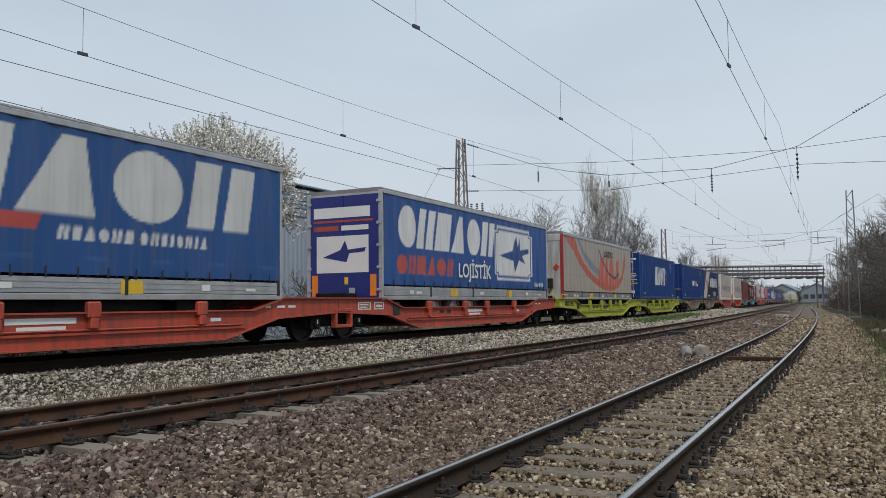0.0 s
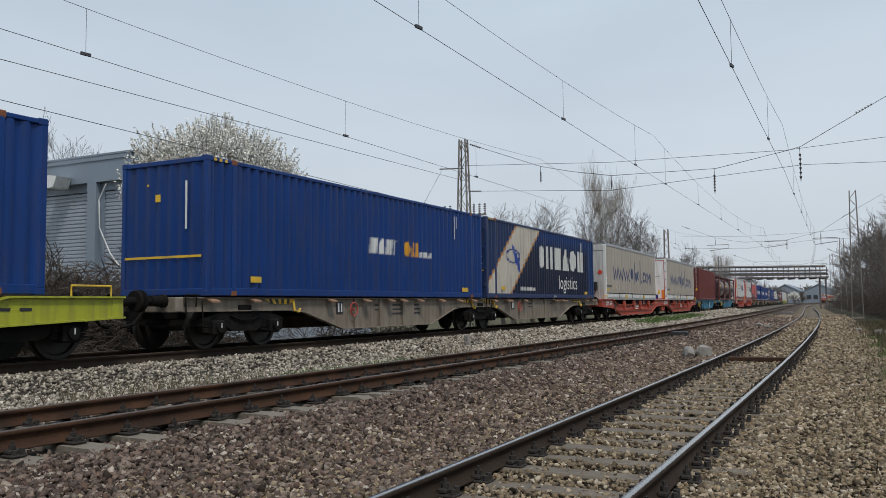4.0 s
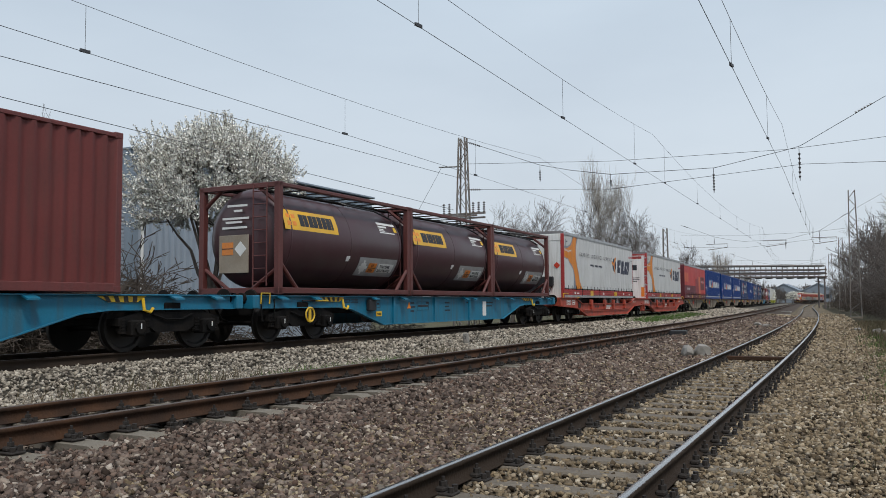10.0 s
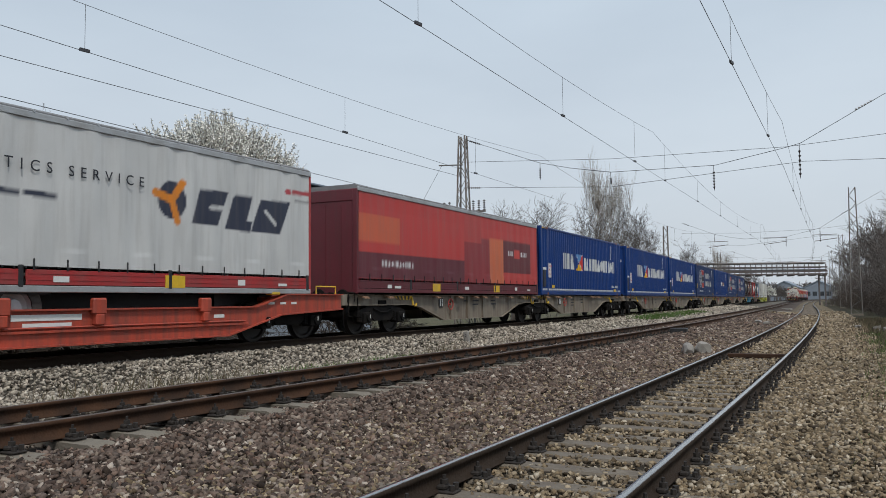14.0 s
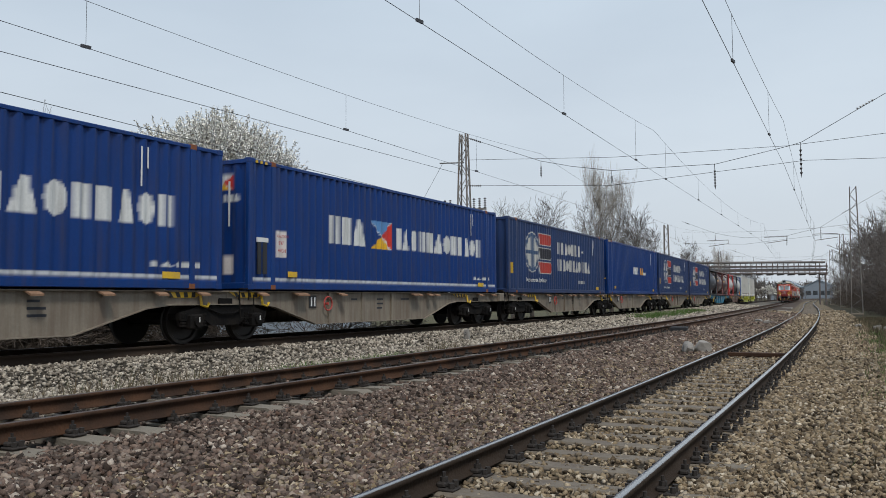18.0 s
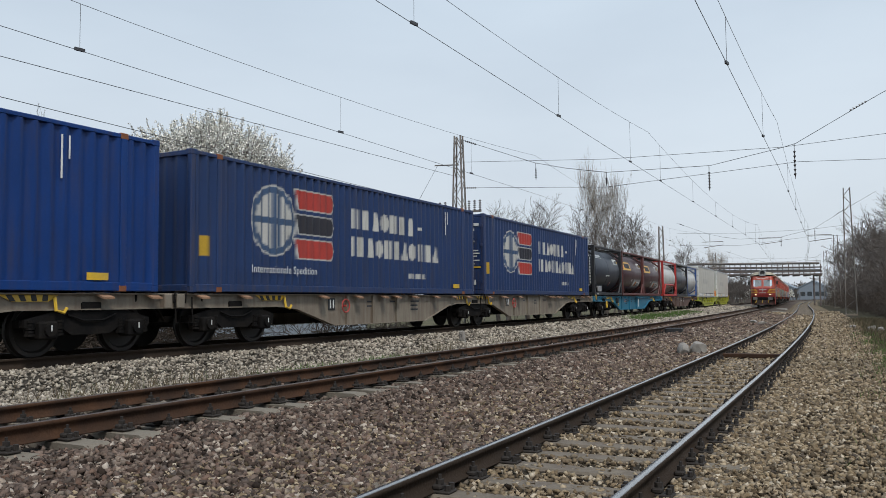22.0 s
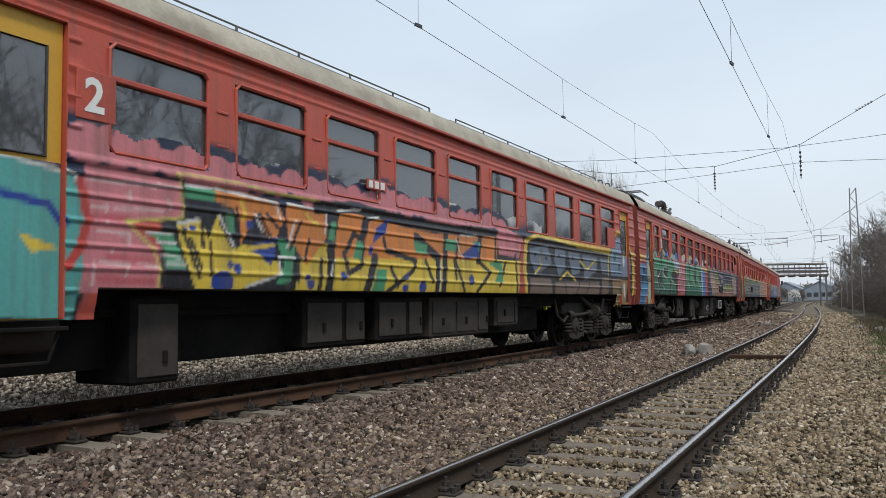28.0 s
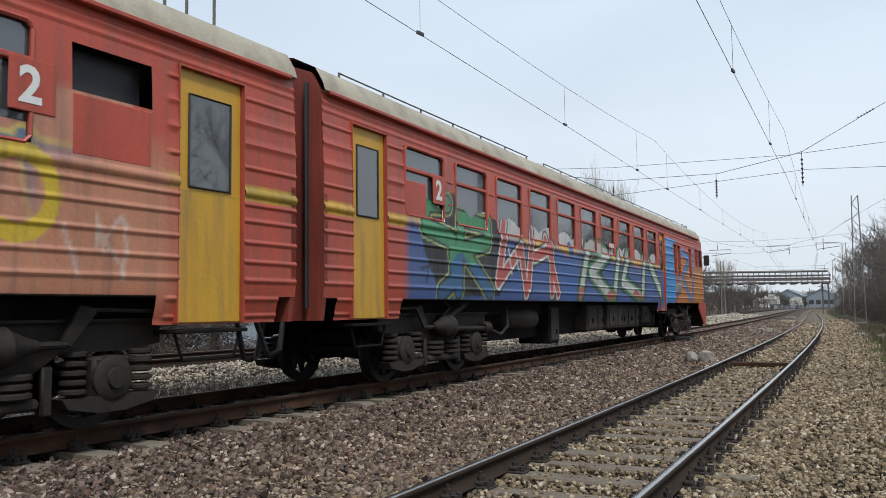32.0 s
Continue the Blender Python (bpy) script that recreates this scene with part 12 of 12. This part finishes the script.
# gable with two deep door openings under a flat roof
sh = Shape()
for x0, x1, z0, z1 in ((0, 0.8, 0, 6.72), (4.45, 4.95, 0, 6.72), (6.6, HW, 0, 6.72), (0, HW, 6.72, HH)):
    sh.box(x0, x1, 0, t0, z0, z1)
part("gable_wall", sh, M_CLAD, hall)
for x0, x1 in ((0.8, 4.45), (4.95, 6.6)):
    rolls = [(0.3 + q, k * 0.152 + w) for k in range(42) for q, w in ((0.04, 0.0), (0.0, 0.02), (0.0, 0.11), (0.04, 0.14))]
    d = Shape().prism(rolls + [(0.4, 6.4), (0.4, 0.0)], x0 + 0.2, x1 - 0.2, "x")
    part("roller_door", d, M_ROLLER, hall, "ribbed steel roller door")
    part("door_frame", Shape().box(x0, x0 + 0.2, 0.26, 0.4, 0, 6.72).box(x1 - 0.2, x1, 0.26, 0.4, 0, 6.72).box(x0 + 0.2, x1 - 0.2, 0.26, 0.4, 6.4, 6.72), M_TRIM, hall)
    part("hanging_cable", Shape().path([(x0 + 0.6, -0.03, 6.6), (x0 + 0.25, -0.05, 6.0), (x0 + 0.3, -0.05, 4.9), (x0 + 0.9, -0.05, 3.9), (x0 + 1.6, -0.05, 3.2)], 0.025), M_WHITE, hall)
lampsh = Shape().prism([(-0.48, 7.05), (0.0, 7.12), (0.48, 7.05), (0.26, 6.62), (-0.26, 6.62)], -0.75, -0.05, "y")
lampob = part("wall_lamp", lampsh, M_WHITE, hall, "pale wall lamp over the doors")
lampob.location = (3.15, 0, -0.08)
part("corner_trim", Shape().box(-0.05, 0.06, -0.04, -0.003, 0, HH).box(0.06, HW, -0.04, -0.003, HH - 0.16, HH), M_TRIM, hall)
# long side towards the tracks, with upright ribs, a pale lower band and a long door
part("side_wall", Shape().box(HW - 0.3, HW - 0.01, t0, HL, 0, HH - 0.12), M_CLADPALE, hall)
sd = Shape().strip([(HW + (0.04 if k % 4 in (1, 2) else 0.0), t0 + k * 0.085) for k in range(int((HL - t0) / 0.085))], 0, HH - 1.5)
part("wall_sheeting", sd, M_CLADPALE, hall, "ribbed pale metal sheeting")
band = Shape()
for k in range(7):
    band.prism([(HW + 0.045, HH - 1.55 + k * 0.2), (HW + 0.075, HH - 1.5 + k * 0.2), (HW + 0.075, HH - 1.4 + k * 0.2), (HW + 0.045, HH - 1.36 + k * 0.2)], t0, HL, "y")
part("fascia_band", band, M_CLAD, hall)
part("side_wall", Shape().box(0, 0.3, t0, HL, 0, HH - 0.02).box(0.3, HW - 0.3, HL - 0.3, HL, 0, HH - 0.02), M_CLAD, hall)
part("roof", Shape().box(-0.06, HW + 0.16, -0.06, HL + 0.2, HH, HH + 0.1, 0.02), M_TRIM, hall)
part("downpipe", Shape().tube((HW + 0.12, 0.5, 0), (HW + 0.12, 0.5, HH - 0.1), 0.06), M_WHITE, hall)
hall.matrix_basis = pose(-34.3, 17.6, -0.5, 0, 0, 8.0)
# the bluish haze of the distance is mixed into both factory colours
M_FARHALL_HAZE = surf("far_hall_wall_haze", (0.22, 0.25, 0.29), rough=0.7, spread=0.15)
M_FARROOF_HAZE = surf("far_hall_roof_haze", (0.20, 0.235, 0.275), rough=0.9, spread=0.15)
far_hall = thing("factory_hall", "distant factory with twin pitched roofs beyond the bridge, haze in its colour", "factory")
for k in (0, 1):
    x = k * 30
    part("wall", Shape().prism([(x, 0), (x + 28, 0), (x + 28, 9), (x + 14, 14), (x, 9)], 0, 40, "y"), M_FARHALL_HAZE, far_hall)
    part("roof", Shape().prism([(x - 1, 8.9), (x + 14, 14.3), (x + 29, 8.9), (x + 29, 9.5), (x + 14, 15), (x - 1, 9.5)], -0.6, 41, "y"), M_FARROOF_HAZE, far_hall)
    for j in range(4):
        part("window", Shape().box(x + 3 + j * 6, x + 7 + j * 6, -0.15, 0.1, 4, 7), M_GLASS, far_hall)
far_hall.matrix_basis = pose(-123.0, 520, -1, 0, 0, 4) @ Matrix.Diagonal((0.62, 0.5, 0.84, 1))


# ---- overhead line ----
M_STEEL = surf("mast_steel", (0.20, 0.185, 0.17), rough=0.7, spread=0.3, dirt=(0.12, 0.07, 0.045), amount=0.6)
M_WIRE = surf("copper_wire", (0.045, 0.045, 0.05), rough=0.5, spread=0.1, bump=0)
M_INSUL = surf("glass_insulator", (0.06, 0.05, 0.05), rough=0.3)


def lattice_mast(x, y, top, base_w, top_w, turn, label="tall steel lattice mast of the overhead line"):
    m = thing("lattice_mast", label, "mast", "overhead line masts")
    n = int(top / 0.66)
    zs = np.linspace(0, top, n + 1)
    wd = lambda z: (base_w + (top_w - base_w) * z / top) / 2
    for sx in (-1, 1):
        for sy in (-1, 1):
            part("leg", Shape().tube((sx * wd(0), sy * wd(0) * 0.8, -0.3), (sx * wd(top), sy * wd(top) * 0.8, top), 0.045, n=4), M_STEEL, m)
    for sy in (-1, 1):
        zig = lambda q, f: [((-1) ** i * wd(zs[i]) if q else f * wd(zs[i]), f * wd(zs[i]) * 0.8 if q else (-1) ** i * wd(zs[i]) * 0.8, zs[i]) for i in range(n + 1)]
        part("lacing", Shape().path(zig(True, sy), 0.02, 4), M_STEEL, m)
        part("lacing", Shape().path(zig(False, sy), 0.02, 4), M_STEEL, m)
    part("footing", Shape().box(-0.5, 0.5, -0.5, 0.5, -0.5, 0.15, 0.05), M_CONC, m)
    m.matrix_basis = pose(x, y, float(bed(y, x)), 0, 0, turn)
    return m


lm = lattice_mast(-20.78, 31.4, 8.95, 0.78, 0.3, 8)
part("switch_arm", Shape().box(-1.1, 1.1, -0.06, 0.06, 5.35, 5.43), M_STEEL, lm, "cross arm with switch gear")
part("stay_arm", Shape().tube((0, 0, 7.6), (-1.2, -0.1, 7.65), 0.03), M_STEEL, lm)
for y in (-0.46, 0.46):
    part("brace", Shape().box(-0.9, 0.9, y - 0.04, y + 0.04, 5.2, 5.28), M_STEEL, lm)
for k, x in enumerate((-1.0, -0.72, 0.5, 0.78, 1.05)):
    ins = Shape()
    for j in range(5):
        ins.turn([(5.43 + j * 0.1, 0.03), (5.45 + j * 0.1, 0.075), (5.5 + j * 0.1, 0.03)], (x, 0, 0), "z", 10)
    part("insulator", ins, M_INSUL, lm, "dark ribbed insulator")
lattice_mast(-1.2, 34.35, 10.2, 0.5, 0.3, 8)
lattice_mast(-11.46, 79, 11.2, 0.9, 0.5, 9)
lattice_mast(-21.2, 134, 11.0, 0.9, 0.5, 9)
lattice_mast(-30.5, 180, 11.0, 0.9, 0.5, 9)
lattice_mast(float(far_x(84)[0]) - 3.4, 84, 9.0, 0.62, 0.4, 9)
lattice_mast(float(far_x(138)[0]) - 3.4, 138, 9.0, 0.62, 0.4, 9)


def wire(name, label, pts, r, extra=()):
    w = thing(name, label, "wire", "overhead wires")
    part("strand", Shape().path(pts, r, 5), M_WIRE, w)
    for nm, sh, mt in extra:
        part(nm, sh, mt, w)
    return w


def sag(y, a, b, low):
    k = (y - a) / (b - a)
    return 4 * low * (k * k - k)


SPANS = ((-16.0, 32.6), (32.6, 80.5), (80.5, 135.0), (135.0, 181.0), (181.0, 230.0))


def catenary(name, fx, zc, label, drop0):
    """Contact wire, hung by droppers from a sagging carrier, in straight spans between the cross spans."""
    for a, b in SPANS:
        xa, xb = fx(a), fx(b)
        at = lambda y, p=xa, q=xb, s=a, e=b: p + (q - p) * (y - s) / (e - s)
        ys = np.linspace(a, b, 18)
        up = lambda y, s=a, e=b: zc + 1.75 + sag(y, s, e, 0.85)
        drops = []
        for y in np.arange(a + drop0, b, 8.6):
            drops.append(("dropper", Shape().tube((at(y), y, zc), (at(y), y, up(y)), 0.005, n=4), M_WIRE))
            drops.append(("wire_clamp", Shape().box(at(y) - 0.02, at(y) + 0.02, y - 0.1, y + 0.1, zc - 0.01, zc + 0.05), M_WIRE))
        wire(name, label, [(at(y), y, zc) for y in (a, b)], 0.0065, (("carrier", Shape().path([(at(y), y, up(y)) for y in ys], 0.0055, 5), M_WIRE), *drops))


catenary("contact_wire", lambda y: float(np.interp(y, [-16, 32.6, 80.5, 135, 181, 230], [0.38, -7.02, -14.9, -25.6, -34.8, -43.6])), 6.2, "overhead contact wire with carrier and droppers over the near track", 7.6)
catenary("contact_wire", lambda y: float(np.interp(y, [-16, 32.6, 80.5, 135, 181, 230], [-4.7, -12.1, -19.4, -30.3, -39.5, -48.3])), 6.45, "overhead contact wire with carrier and droppers over the middle track", 2.3)
catenary("contact_wire", lambda y: float(np.interp(y, [-16, 32.6, 80.5, 135, 181, 230], [-11.0, -17.4, -25.2, -35.6, -44.5, -53.4])), 6.05, "overhead contact wire with carrier and droppers over the far track", 7.4)
wire("feeder_wire", "bare feeder wire beyond the far track", [(-16.0, -7.2, 6.95), (-18.54, 9.1, 6.9), (-20.78, 31.4, 7.0)], 0.009)
wire("feeder_wire", "bare feeder wire beyond the far track", [(-16.5, -3, 6.0), (-18.25, 9.0, 5.9), (-21.3, 31.4, 5.6)], 0.009)
wire("feeder_wire", "stay wire from the mast to the ground side", [(-21.9, 31.3, 7.65), (-27.5, 34.0, 3.0)], 0.008)


def insulator_string(p, q):
    sh = Shape()
    p, q = Vector(p), Vector(q)
    if math.hypot(p.x - q.x, p.y - q.y) < 0.05:
        prof = [(p.z, 0.0)]
        for k in range(6):
            prof += [(p.z + (q.z - p.z) * (k + t) / 6, r) for t, r in ((0.05, 0.015), (0.15, 0.05), (0.35, 0.045), (0.6, 0.02), (0.98, 0.015))]
        return sh.turn(prof + [(q.z, 0.0)], (p.x, p.y, 0), "z", 10)
    for k in range(6):
        a = p.lerp(q, (k + 0.1) / 6)
        b = p.lerp(q, (k + 0.6) / 6)
        sh.tube(a, b, 0.05, 0.02, 8)
    return sh


def cross_span(scale, ex, ey, dz, xs):
    """Three wires from mast to mast across the tracks; the sagging one carries each catenary by an insulator."""
    T = lambda p: (ex + p[0] * scale[0], ey + p[0] * scale[1], p[1] + dz)
    A = [(0.0, 8.8), (3.7, 7.35), (5.1, 7.0), (6.85, 6.68), (11.05, 6.62), (13.7, 7.1), (14.2, 7.22), (17.0, 8.75), (19.5, 10.0)]
    wire("cross_wire", "sagging cross wire between two masts", [T(p) for p in A], 0.011, [("insulator", insulator_string(T(a), T(b)), M_INSUL) for a, b in (((0.35, 8.66), (0.9, 8.44)), ((16.1, 8.3), (16.7, 8.6)))])
    wire("cross_wire", "upper straight cross wire between two masts", [T(p) for p in ((0.0, 7.7), (6.85, 7.25), (13.7, 7.12), (17.2, 7.3), (19.5, 7.45))], 0.009)
    wire("cross_wire", "lower straight cross wire between two masts", [T(p) for p in ((0.0, 6.5), (3.7, 6.26), (6.85, 6.05), (14.3, 6.5), (17.2, 6.36), (19.5, 6.3))], 0.009, [("insulator", insulator_string(T((0.3, 6.48)), T((0.9, 6.44))), M_INSUL)])
    for x, z0, z1 in xs:
        w = wire("hanger", "hanger with a dark insulator under the cross wire", [T((x, z0)), T((x, z1))], 0.012)
        part("insulator", insulator_string(T((x, z0 - 0.25)), T((x + 0.02, z1 + 0.05))), M_INSUL, w)


cross_span((1.0, 0.152), -20.78, 31.4, 0, ((3.72, 7.35, 6.6), (6.85, 6.68, 6.1), (11.0, 6.62, 5.6), (14.15, 7.2, 5.85)))
cross_span((0.98, -0.25), -28.2, 83.5, 0.35, ((3.72, 7.35, 6.6), (11.0, 6.62, 5.7), (14.15, 7.2, 5.9)))
cross_span((1.0, -0.1), -38.6, 138.0, 0.35, ((3.72, 7.35, 6.6), (11.0, 6.62, 5.7), (14.15, 7.2, 5.9)))
for x, y in ((-19.4, 81.5), (-14.9, 80.4), (-25.2, 82.7), (-30.3, 136.5), (-25.6, 136)):
    reg = thing("registration_arm", "tubular arm that steadies the contact wire", "bracket", "registration arms")
    part("tube", Shape().path([(0, 0, 0.05), (1.9, 0, 0.25), (1.9, 0, 0.6), (-0.2, 0, 0.62)], 0.03), M_STEEL, reg)
    reg.matrix_basis = pose(x, y, 6.35)


# ---- pipe bridge over the tracks ----
M_PIPE = surf("lagged_pipe", (0.17, 0.165, 0.16), rough=0.5, metal=0.2, spread=0.2, dirt=(0.2, 0.12, 0.08), amount=0.5)
M_TRUSS = surf("bridge_steel", (0.11, 0.10, 0.10), rough=0.7, spread=0.3, dirt=(0.12, 0.065, 0.04), amount=0.6)
br = thing("pipe_bridge", "rusty steel pipe bridge across the tracks with railings", "bridge")
L0, L1 = 0.0, 25.5
for y in (-1.4, 1.4):
    for z in (6.0, 6.55, 7.35):
        part("girder", Shape().box(L0, L1, y - 0.09, y + 0.09, z - 0.13, z + 0.13), M_TRUSS, br)
    for x in np.arange(L0 + 0.3, L1, 2.1):
        part("upright", Shape().box(x - 0.07, x + 0.07, y - 0.07, y + 0.07, 5.9, 8.0), M_TRUSS, br)
for y, z, r in ((-0.7, 8.15, 0.16), (0.2, 8.2, 0.2), (0.9, 6.75, 0.22), (-0.5, 6.8, 0.2)):
    part("pipe", Shape().tube((L0, y, z), (L1, y, z), r, n=12), M_PIPE, br, "lagged silver pipe")
for x in np.arange(L0 + 0.3, L1, 2.1):
    part("floor_beam", Shape().box(x - 0.08, x + 0.08, -1.6, 1.6, 5.62, 5.9), M_TRUSS, br)
for x in (0.5, 25.0):
    for y in (-1.3, 1.3):
        part("pier", Shape().box(x - 0.13, x + 0.13, y - 0.13, y + 0.13, -1.5, 6.0, 0.02), M_TRUSS, br)
br.matrix_basis = pose(-30.9, 175, -0.1, 0, 0, 215)

lay_track("track_near", NEAR, "single railway track with shiny rails on worn sleepers", SLEEPER_WOOD, M_WOOD, M_RAILDARK, M_SHINE, -9.0, 200, 0.62, 0.0, 40)
lay_track("track_middle", MID, "railway track with rusty rails on concrete sleepers", SLEEPER_CONCRETE, M_CONC, M_RAIL, M_DULLHEAD, -9.0, 90, 0.6, 0.02, 35)
lay_track("track_far", FAR, "railway track under the freight train, dark rails", SLEEPER_CONCRETE, M_CONC, M_RAILDARK, M_DULLHEAD, -9.0, 60, 0.6, 0.0, 5)


# ---- what moves ----
SPEED_T = (0.0, 3.5, 6.0, 9.0, 12.0, 14.0, 16.0, 18.0, 20.0, 22.0, 25.0, 32.0)
SPEED_V = (14.18, 13.66, 13.24, 12.85, 12.57, 12.23, 11.84, 11.43, 11.12, 10.85, 10.54, 10.21)
FINE_T = np.arange(0, 32.001, 0.01)
FINE_V = np.interp(FINE_T, SPEED_T, SPEED_V)
FINE_S = np.concatenate([[0], np.cumsum((FINE_V[1:] + FINE_V[:-1]) * 0.005)])


def freight_run(t):
    """Metres that the freight train has gone by t."""
    return float(np.interp(t, FINE_T, FINE_S))


def emu_front(t):
    """Where the front of the electric train is at t, along the middle track."""
    d = t - 27.5
    return 4.72 - 18.08 * d + 0.1225 * d * d if t > 24 else 4.72 + 63.28 + 1.5 + 18.94 * (24 - t)


def spin(car, run, s0, radius):
    """Turn a vehicle's wheelsets while it passes close by; run(t) is how far along its track it stands."""
    for ws in [o for o in car.children_recursive if o.name.startswith("wheelset")]:
        rows = [(0.0, ws.matrix_basis.copy())]
        base = ws.matrix_basis.copy()
        for k in range(1, 32 * 30):
            t = k / 30
            if -14 < run(t) < 42:
                rows.append((t, base @ pose(0, 0, 0, math.degrees((run(t) - s0) / radius) % 360)))
        rows.append((32.0, rows[-1][1]))
        walk(ws, rows)


def motions():
    ts = [float(t) for t in range(0, 33)]
    for ob, s, half in MOVERS:
        walk(ob, [(t, FAR.ride(s - freight_run(t), half)) for t in ts])
        if ob.get("category") == "wagon":
            spin(ob, lambda t, q=s: q - freight_run(t), s, 0.455)
    for car, s in EMU:
        walk(car, [(t, MID.ride(s + emu_front(t), 10.2) @ pose(0, -CAR / 2, 0)) for t in ts])
        spin(car, lambda t, q=s: q + emu_front(t), s, 0.475)


motions()
